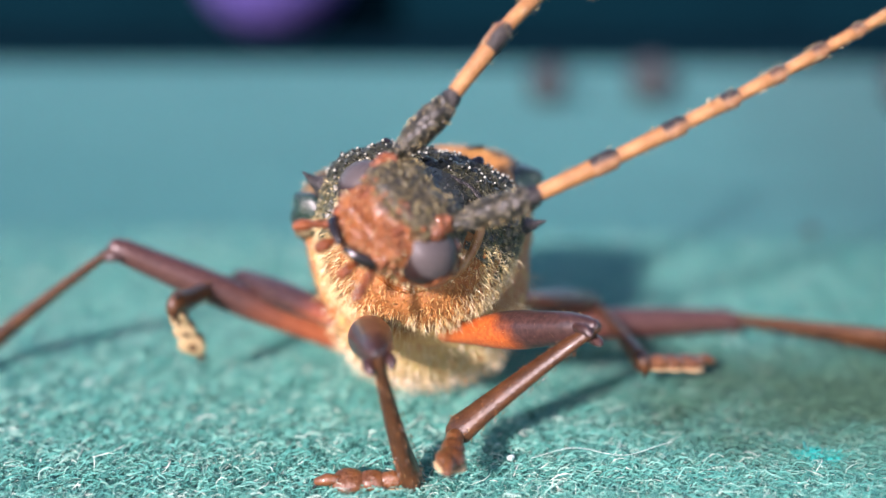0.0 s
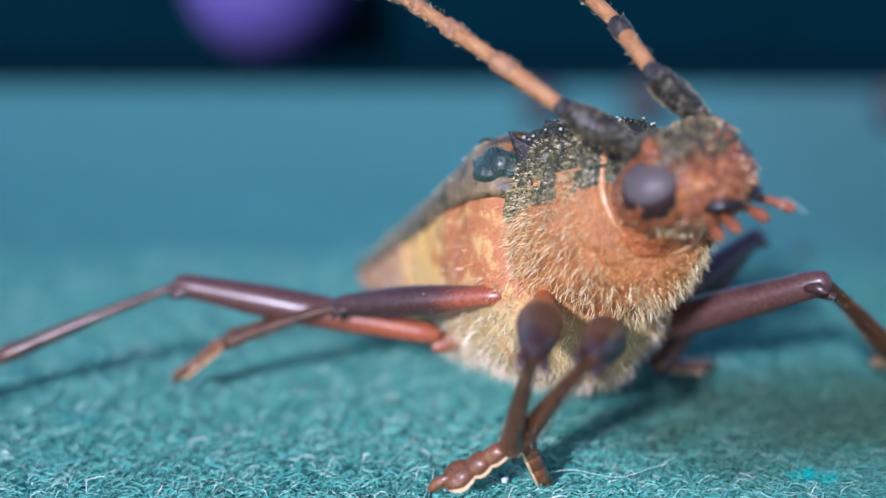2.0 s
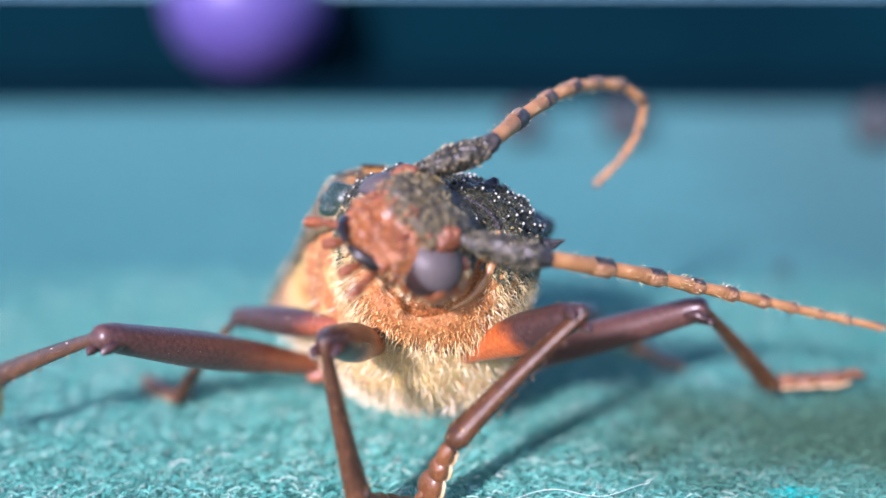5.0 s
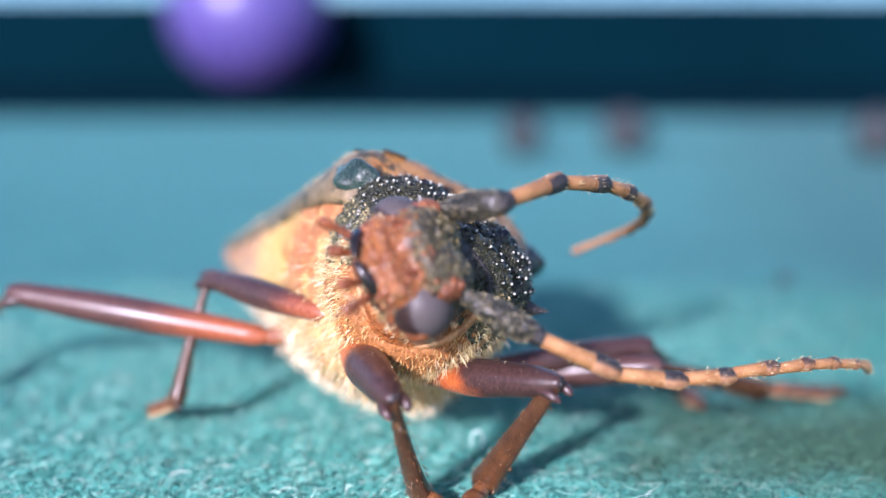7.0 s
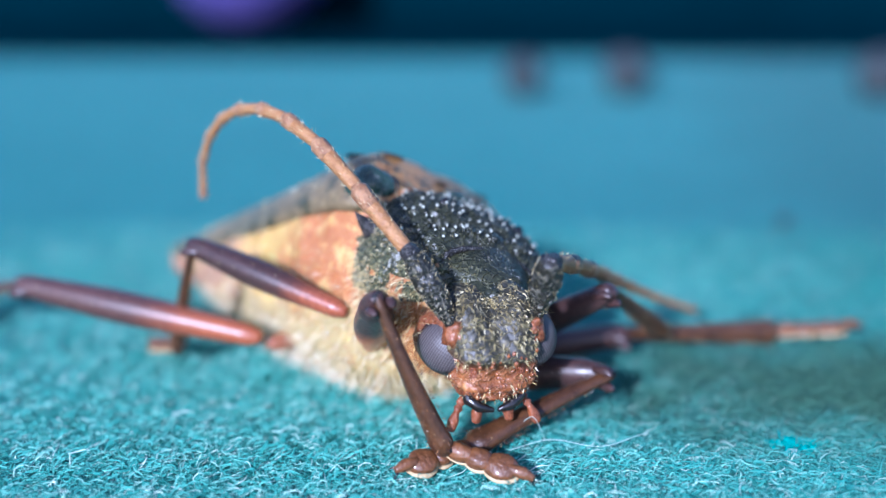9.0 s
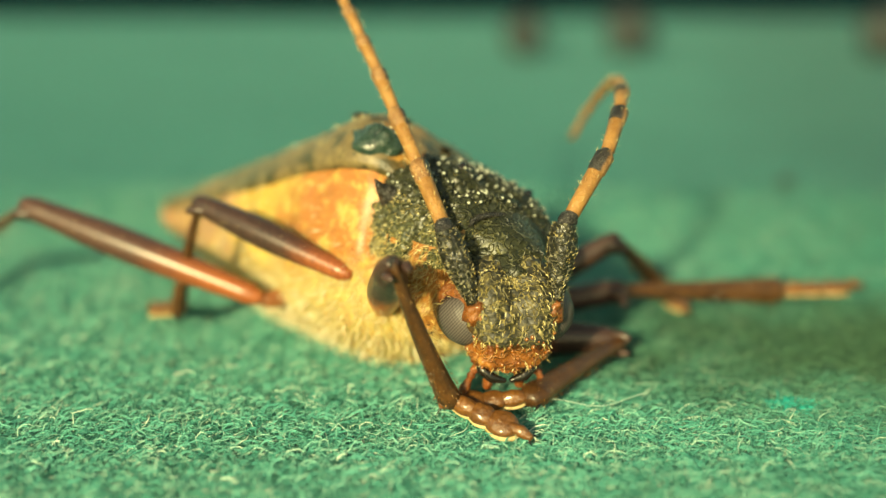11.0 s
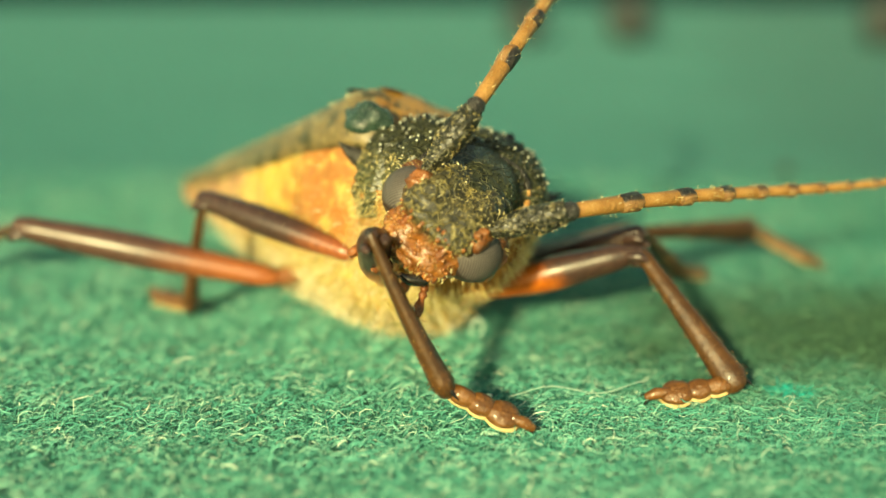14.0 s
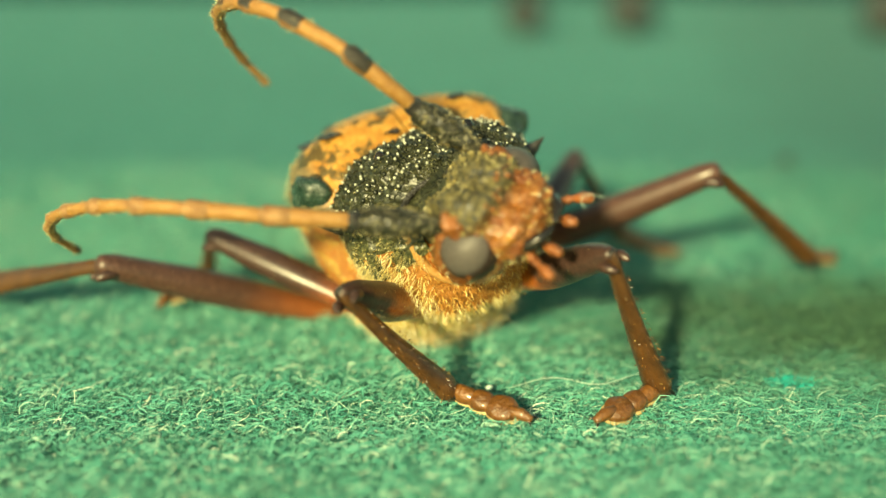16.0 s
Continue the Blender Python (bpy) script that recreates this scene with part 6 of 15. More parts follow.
    walk(got["antennaA"][3], [
        (0, at(3.76, -10.07, 8.96, 37.6, 15.9, -55.2)), (.25, at(-1.31, -7.79, 10.8, 58.6, 21.5, 8.5)), (.5, at(-7.54, -6.33, 7.29, 37.7, -6.3, 27.8)), (.75, at(-9.22, -6.09, 3.71, 24.5, -10.5, 35.8)),
        (1, at(-9.73, -6.15, 1.2, 14, -13.9, 44.5)), (1.25, at(-10.79, -5.4, 3.28, 19.4, -20.6, 45.3)), (1.5, at(-11.19, -4.68, 5.57, 26.8, -23.4, 44.1)), (1.75, at(-10.56, -4.57, 5.6, 28.8, -22.5, 28.6)),
        (2, at(-9.92, -4.75, 5.62, 33.5, -20.2, 13.7)), (2.25, at(-10.73, -6.07, 6.44, 37.6, -24.6, 29)), (2.5, at(-11.18, -7.19, 7.06, 39.5, -28.1, 45.1)), (2.75, at(-8.91, -5.89, 8.62, 46.8, -17.1, 24.1)),
        (3, at(-6.05, -4.65, 8.91, 44.4, -2.4, 7.3)), (3.25, at(-6.35, -5.55, 8.44, 47.8, -1.5, 4.3)), (3.5, at(-6.98, -6.44, 7.22, 51.5, -1.1, 1.2)), (3.75, at(-5.66, -5.09, 7.41, 53.4, 2.4, -3.6)),
        (4, at(-3.36, -4.1, 6.85, 55, 8.6, -11.1)), (4.25, at(-.42, -6.84, 6.47, 47.5, 16.8, -39.6)), (4.5, at(.96, -8.68, 4.74, 30.3, -3, -68.9)), (4.75, at(.64, -8.62, 5.63, 31.8, 6.9, -66.6)),
        (5, at(.32, -7.08, 6.15, 32, 19.4, -48.6)), (5.2, at(-.05, -5.43, 7.24, 33.7, 8.7, -32)), (5.6, at(-.17, -6.15, 6.99, 33.9, 7.8, -38.5)), (6, at(-.22, -7.2, 6.62, 32.2, 11, -48.3)),
        (6.4, at(-.36, -8.48, 6.09, 28, 16.1, -60.3)), (6.8, at(-.68, -9.03, 5, 24.1, 18.9, -67.4)), (7.3, at(-.65, -9.4, 3.96, 19, 20.1, -72.8)), (7.5, at(1.13, -4.58, 4.71, 15.6, 14.8, -65.8)),
        (7.75, at(-.57, -3.33, 5.45, 30, 5.8, -54.6)), (8, at(-2.34, -2.32, 5.65, 47.4, -4.8, -44.8)), (8.25, at(-6.12, -2.29, 3.01, 48.7, -24.4, -19.2)), (8.5, at(-8.04, -2.73, -.51, 37.9, -36.6, 6.5)),
        (8.75, at(-9.1, -3.12, .03, 38.9, -33.8, 2.3)), (9, at(-9.75, -3.47, .56, 38.3, -26.7, 1.3)), (9.25, at(-8.91, -2.88, .1, 48.4, -29, -6.2)), (9.5, at(-7.86, -2.51, -.26, 57.5, -28.7, -12.2)),
        (10, at(-7.3, -2.78, .07, 58.7, -27.8, -15.9)), (10.4, at(-6.88, -3.08, .35, 57.8, -27.4, -19)), (10.8, at(-6.52, -3.43, .67, 56.3, -27.5, -21.8)), (11.2, at(-6.21, -3.82, 1.07, 55.1, -27.7, -24.3)),
        (11.5, at(-5.99, -4.13, 1.41, 54.7, -27.8, -25.7)), (11.8, at(-5.82, -4.46, 1.81, 54.5, -26.9, -26.4)), (12, at(-6.33, -5.16, 2.9, 57.9, -24.6, -23.3)), (12.25, at(-6.22, -4.31, 2.19, 53.2, -31.5, -14)),
        (12.5, at(-6.5, -3.48, 1.12, 40.6, -37.4, 4.9)), (12.75, at(-8.41, -3.35, 1.83, 29.3, -44.8, 23.6)), (13, at(-9.79, -3.83, 2.62, 19.8, -43.6, 38.4)), (13.25, at(-7.6, -4.64, 4.35, 55.4, -33, -8.1)),
        (13.5, at(-4.75, -6.78, 4.39, 63.8, -5.5, -46.1)), (13.75, at(-4.66, -7.49, 5.3, 60.6, 1.4, -54.9)), (14, at(-4.47, -7.52, 6.25, 50.6, 6.6, -58.5)), (14.25, at(-1.17, -4.01, 6.89, 19.9, 11.5, -51.4)),
        (14.5, at(-.7, -.05, 4.97, -6.5, 11.2, -37.6)), (14.75, at(-4.07, -.52, 6.17, 8.7, -1.7, -9.5)), (15, at(-6.9, -3.18, 6.12, 25.7, -8.2, 14.5)), (15.25, at(-7.53, -3.63, 4.19, 24.3, -4.5, 30.9)),
        (15.5, at(-7.74, -3.96, 2.58, 22.9, 7.1, 47.5)), (15.75, at(-9.39, -5.49, 2.88, 20.7, -11.6, 50.9)), (16, at(-10.28, -7.51, 3.13, 19.2, -17.4, 55.2))])
    walk(got["antennaA"][4], [
        (0, at(6.3, -9, 10.95, 26.1, 8.6, -45.9)), (.25, at(-.53, -5.87, 13.51, 44.4, 24.4, 6.5)), (.5, at(-9, -4.05, 9.35, 37.8, -6.8, 28.4)), (.75, at(-11.24, -3.72, 5.1, 26.6, -12.1, 39.3)),
        (1, at(-12.18, -3.93, 2, 14.4, -15.1, 49.7)), (1.25, at(-13.35, -3.43, 4.33, 19.9, -21.8, 49.1)), (1.5, at(-13.74, -2.93, 6.98, 26, -24.2, 45.8)), (1.75, at(-12.54, -2.26, 7.11, 26.7, -20.9, 25.6)),
        (2, at(-11.22, -2.15, 7.38, 30.3, -15.5, 6.5)), (2.25, at(-12.79, -4.14, 8.33, 35.1, -19.6, 22.4)), (2.5, at(-13.76, -6.06, 8.97, 38.8, -23.1, 38.7)), (2.75, at(-10.52, -4.06, 10.99, 43.1, -15.3, 22.3)),
        (3, at(-6.45, -2.25, 11.29, 40.9, -4.1, 9)), (3.25, at(-6.59, -3.28, 10.95, 46.7, -3.8, 6.4)), (3.5, at(-7.07, -4.32, 9.88, 53.2, -3.9, 3.4)), (3.75, at(-5.42, -3.08, 10.14, 55.9, -.5, -1.5)),
        (4, at(-2.57, -2.27, 9.61, 58.1, 5.8, -9.1)), (4.25, at(1.61, -5.54, 8.87, 49.6, 20.4, -42.9)), (4.5, at(3.66, -7.54, 6.46, 23, 4.7, -79.6)), (4.75, at(3.38, -7.67, 7.41, 19.9, 13.6, -80.6)),
        (5, at(2.88, -5.63, 7.85, 28.7, 24.1, -53.9)), (5.2, at(1.69, -3.18, 9.1, 37.3, 15.2, -41.5)), (5.6, at(1.8, -4.11, 8.87, 33.3, 12.6, -45)), (6, at(2.16, -5.55, 8.39, 26.9, 13.2, -51.4)),
        (6.4, at(2.47, -7.38, 7.62, 18.2, 15.7, -59.4)), (6.8, at(2.35, -8.25, 6.32, 14.2, 18.3, -66)), (7.3, at(2.54, -8.82, 5, 9.5, 19.5, -71.1)), (7.5, at(4.21, -3.45, 5.6, 6.1, 14.7, -65.4)),
        (7.75, at(1.93, -1.76, 7.14, 23.8, 5.4, -53.9)), (8, at(-.86, -.54, 8.15, 45, -4.7, -44.8)), (8.25, at(-6.38, .18, 5.34, 46, -26.2, -17.4)), (8.5, at(-9.58, -.2, 1.17, 31.9, -40.2, 12.8)),
        (8.75, at(-10.4, -.52, 1.81, 30.3, -35.2, 4.3)), (9, at(-10.75, -.82, 2.43, 26.9, -24.6, -1.6)), (9.25, at(-9.89, -.5, 2.33, 41.9, -27.6, -7.8)), (9.5, at(-8.82, -.44, 2.25, 56.1, -28.1, -12.7)),
        (10, at(-8.12, -.71, 2.64, 57.9, -27.8, -16)), (10.4, at(-7.56, -.94, 2.91, 58.4, -27.9, -18.6)), (10.8, at(-7.03, -1.19, 3.18, 58.5, -28.4, -21.1)), (11.2, at(-6.58, -1.51, 3.54, 57.6, -29, -23.2)),
        (11.5, at(-6.3, -1.8, 3.86, 56.4, -29.4, -24.4)), (11.8, at(-6.06, -2.14, 4.28, 54.2, -28.8, -24.8)), (12, at(-6.72, -3.03, 5.52, 47.1, -28.4, -20.6)), (12.25, at(-7.11, -1.99, 4.51, 42.5, -37.8, -7.9)),
        (12.5, at(-8.06, -1.03, 2.87, 31.1, -43.9, 16.2)), (12.75, at(-10.67, -1.1, 3.01, 16.8, -48.6, 35.6)), (13, at(-12.4, -1.82, 3.45, 6.5, -45.5, 47.7)), (13.25, at(-8.83, -2.51, 6.7, 51.3, -36.8, -4.8)),
        (13.5, at(-3.87, -5.53, 7.43, 63.5, -5.9, -45.9)), (13.75, at(-3.25, -6.6, 8.26, 56.3, -1, -53.5)), (14, at(-2.47, -6.65, 8.86, 42.2, 3.6, -56)), (14.25, at(1.47, -2.19, 8.02, 15.6, 10.7, -49.2)),
        (14.5, at(1.3, 2.68, 4.59, -5.8, 11.3, -37)), (14.75, at(-3.54, 2.8, 6.69, 6.4, -1.8, -9.2)), (15, at(-7.87, -.27, 7.58, 21.2, -8.7, 15.5)), (15.25, at(-9.22, -1.03, 5.58, 23.3, -7.1, 36.8)),
        (15.5, at(-9.93, -1.72, 3.9, 25.6, 3.8, 55.2)), (15.75, at(-12.01, -3.67, 4.05, 20.3, -10.4, 47.6)), (16, at(-13.11, -5.95, 4.2, 13.1, -14.3, 46.6))])
    walk(got["antennaA"][5], [
        (0, at(8.16, -7.44, 12.12, 16.9, 4.3, -37.2)), (.25, at(.02, -3.86, 15.22, 35.4, 24.1, 6.9)), (.5, at(-10.19, -2.27, 10.99, 37.4, -7.8, 29.7)), (.75, at(-12.97, -2.02, 6.29, 26.7, -13.8, 42.8)),
        (1, at(-14.29, -2.38, 2.65, 14.4, -16.4, 54.8)), (1.25, at(-15.49, -2.02, 5.19, 19.5, -23.2, 53.2)), (1.5, at(-15.82, -1.58, 8.06, 24.3, -25.4, 48.6)), (1.75, at(-13.97, -.27, 8.24, 24.1, -20.1, 23.8)),
        (2, at(-11.85, .13, 8.69, 26.8, -11.9, .4)), (2.25, at(-14.11, -2.29, 9.79, 32.3, -15.3, 16.2)), (2.5, at(-15.6, -4.83, 10.53, 37.5, -18.3, 32.5)), (2.75, at(-11.72, -2.43, 12.77, 39.9, -13.8, 20.6)),
        (3, at(-6.9, -.25, 13.05, 38.1, -5.9, 11.1)), (3.25, at(-6.93, -1.46, 12.91, 45.4, -6.2, 8.6)), (3.5, at(-7.31, -2.71, 12.03, 54, -6.5, 5.4)), (3.75, at(-5.4, -1.56, 12.38, 57.6, -3.2, .4)),
        (4, at(-2.12, -.9, 11.89, 60.5, 2.8, -7.3)), (4.25, at(3.33, -4.74, 10.8, 49.9, 22.4, -45.3)), (4.5, at(6.13, -7.19, 7.51, 15.4, 5.6, -88.6)), (4.75, at(5.91, -7.47, 8.3, 10.2, 12.1, -90.2)),
        (5, at(5.11, -4.66, 9.03, 18.8, 25.8, -56.7)), (5.2, at(3.44, -1.85, 10.69, 29.4, 18.6, -47.8)), (5.6, at(3.62, -2.74, 10.32, 25.5, 14.1, -47.7)), (6, at(4.22, -4.27, 9.58, 19.1, 12.6, -49.7)),
        (6.4, at(4.79, -6.27, 8.44, 11, 13.5, -52.9)), (6.8, at(4.83, -7.38, 6.95, 8, 16.2, -58.3)), (7.3, at(5.11, -8.1, 5.42, 3.2, 18.2, -63.9)), (7.5, at(6.68, -2.4, 5.87, -2.4, 14.5, -63.7)),
        (7.75, at(3.99, -.39, 8.23, 17.4, 4.9, -52.8)), (8, at(.37, .93, 10.05, 39.7, -4.4, -45.2)), (8.25, at(-6.64, 2.23, 7.08, 36.5, -27.6, -16)), (8.5, at(-10.99, 1.83, 2.26, 18.5, -43, 19.3)),
        (8.75, at(-11.36, 1.75, 2.91, 16.8, -36.7, 7.7)), (9, at(-11.2, 1.6, 3.55, 14, -23.8, -3.1)), (9.25, at(-10.44, 1.6, 3.93, 31.5, -26.1, -9.5)), (9.5, at(-9.52, 1.26, 4.23, 48.1, -26.2, -14.1)),
        (10, at(-8.74, .97, 4.66, 50.6, -26.2, -17)), (10.4, at(-8.13, .75, 4.94, 52.4, -27, -19.2)), (10.8, at(-7.54, .52, 5.21, 54, -28.4, -21.1)), (11.2, at(-7.03, .26, 5.53, 55.1, -29.7, -22.8)),
        (11.5, at(-6.69, .02, 5.82, 55.5, -30.5, -23.6)), (11.8, at(-6.35, -.26, 6.2, 55.1, -30.2, -23.7)), (12, at(-6.95, -.97, 7.26, 34.3, -32.5, -16)), (12.25, at(-7.94, .13, 5.96, 27.4, -43.5, 1.1)),
        (12.5, at(-9.63, .92, 3.88, 15, -48.1, 28)), (12.75, at(-12.65, .66, 3.53, .3, -50.4, 48.1)), (13, at(-14.53, -.18, 3.67, -8, -45.9, 58)), (13.25, at(-9.95, -.72, 8.38, 46.3, -39.8, -1.7)),
        (13.5, at(-3.17, -4.51, 9.83, 63.2, -5.7, -46)), (13.75, at(-2.07, -5.67, 10.51, 51.9, -3.4, -52)), (14, at(-.75, -5.63, 10.66, 34.5, 1.2, -53.3)), (14.25, at(3.53, -.6, 8.74, 12.1, 10.1, -47)),
        (14.5, at(2.88, 4.85, 4.32, -4.9, 11.4, -36.3)), (14.75, at(-3.12, 5.45, 6.99, .9, -1.8, -8.9)), (15, at(-8.69, 2.12, 8.55, 11.6, -9.2, 16.7)), (15.25, at(-10.81, .88, 6.64, 17.2, -7, 36.5)),
        (15.5, at(-11.89, -.27, 5.06, 21.6, 4.8, 53.2)), (15.75, at(-14, -2.09, 4.98, 14.6, -8.5, 42.7)), (16, at(-15.12, -4.25, 4.8, 5.3, -12.4, 38.5))])
    walk(got["antennaA"][6], [
        (0, at(9.59, -5.64, 12.82, 9, 1.8, -29)), (.25, at(.35, -1.86, 16.49, 28.2, 23, 8.6)), (.5, at(-11.31, -.71, 12.43, 36.7, -9.2, 31.7)), (.75, at(-14.61, -.62, 7.32, 26.3, -15.6, 46.5)),
        (1, at(-16.29, -1.18, 3.23, 14.2, -17.6, 60.1)), (1.25, at(-17.49, -.92, 5.92, 18.1, -24.6, 57.9)), (1.5, at(-17.74, -.45, 8.95, 22, -26.9, 52.4)), (1.75, at(-15.17, 1.6, 9.16, 20.9, -19.7, 22.8)),
        (2, at(-12.09, 2.27, 9.75, 23.1, -9.1, -5.3)), (2.25, at(-15.01, -.44, 11.03, 29.5, -11.5, 10.2)), (2.5, at(-17, -3.47, 11.92, 35.8, -13.5, 26.1)), (2.75, at(-12.71, -.83, 14.27, 36.9, -12.2, 18.8)),
        (3, at(-7.41, 1.57, 14.53, 35.4, -7.7, 13.5)), (3.25, at(-7.36, .18, 14.61, 43.8, -8.6, 11.1)), (3.5, at(-7.66, -1.33, 13.96, 54.2, -9, 7.2)), (3.75, at(-5.52, -.28, 14.4, 59.1, -5.9, 2.1)),
        (4, at(-1.87, .26, 13.98, 62.4, -.3, -5.5)), (4.25, at(4.91, -4.16, 12.5, 45.2, 19.9, -44.4)), (4.5, at(8.44, -7.19, 8.14, 7.9, .4, -85.7)), (4.75, at(8.27, -7.57, 8.72, 4.7, 8, -87.2)),
        (5, at(7.19, -3.7, 9.74, 10.4, 25.8, -69.7)), (5.2, at(5.24, -.73, 11.8, 21.2, 20.6, -59.6)), (5.6, at(5.4, -1.47, 11.31, 17.8, 14.5, -53.4)), (6, at(6.05, -2.93, 10.35, 11.4, 11.6, -48.3)),
        (6.4, at(6.74, -4.94, 8.88, 3, 11.7, -44.1)), (6.8, at(6.9, -6.21, 7.27, 1.2, 14.6, -48.2)), (7.3, at(7.28, -7.08, 5.54, -2.4, 17.4, -53.3)), (7.5, at(8.82, -1.32, 5.78, -10.5, 14.6, -61)),
        (7.75, at(5.85, .94, 8.94, 11, 4.2, -50.6)), (8, at(1.6, 2.31, 11.58, 32.5, -3.8, -45.8)), (8.25, at(-6.74, 4.26, 8.35, 21, -28.3, -14.9)), (8.5, at(-12.23, 3.81, 2.81, -1.2, -44.7, 28)),
        (8.75, at(-12.08, 3.97, 3.47, -.9, -37.9, 13.3)), (9, at(-11.3, 3.93, 4.07, -.3, -23.6, -4.2)), (9.25, at(-10.65, 3.71, 5.05, 17.8, -24.5, -12.3)), (9.5, at(-9.89, 3.01, 5.83, 35.9, -23.4, -16.7)),
        (10, at(-9.08, 2.67, 6.33, 43, -24.1, -19)), (10.4, at(-8.46, 2.41, 6.63, 47.9, -25.7, -20.4)), (10.8, at(-7.89, 2.17, 6.92, 52, -27.8, -21.6)), (11.2, at(-7.4, 1.9, 7.24, 55.3, -29.9, -22.6)),
        (11.5, at(-7.06, 1.66, 7.52, 56.7, -31.2, -23)), (11.8, at(-6.71, 1.4, 7.9, 56.8, -31.3, -22.8)), (12, at(-7.11, 1.13, 8.4, 19.1, -36.1, -9.2)), (12.25, at(-8.74, 2.25, 6.76, 8.1, -47.1, 13)),
        (12.5, at(-11.13, 2.75, 4.29, -6.8, -49.7, 42.7)), (12.75, at(-14.45, 2.25, 3.54, -19.3, -49.6, 62.1)), (13, at(-16.42, 1.29, 3.43, -23.4, -44.4, 68.5)), (13.25, at(-11.01, .97, 9.71, 40.4, -42.1, 1.2)),
        (13.5, at(-2.54, -3.6, 11.96, 62.8, -5.1, -46.3)), (13.75, at(-.98, -4.67, 12.4, 47.6, -5.4, -50.2)), (14, at(.85, -4.47, 12.02, 26.9, -1, -50.3)), (14.25, at(5.31, .94, 9.23, 9.3, 9.5, -44.4)),
        (14.5, at(4.26, 6.8, 4.12, -3.9, 11.4, -35.7)), (14.75, at(-2.75, 7.82, 7.03, -5.4, -1.8, -9.1)), (15, at(-9.44, 4.35, 9.02, -1.5, -9.5, 18.2)), (15.25, at(-12.24, 2.67, 7.35, 5.9, -6, 33.4)),
        (15.5, at(-13.63, 1.13, 5.94, 12.3, 8, 44.8)), (15.75, at(-15.64, -.44, 5.58, 5.5, -6.5, 35.2)), (16, at(-16.64, -2.41, 5.01, -3.6, -11.5, 30.2))])
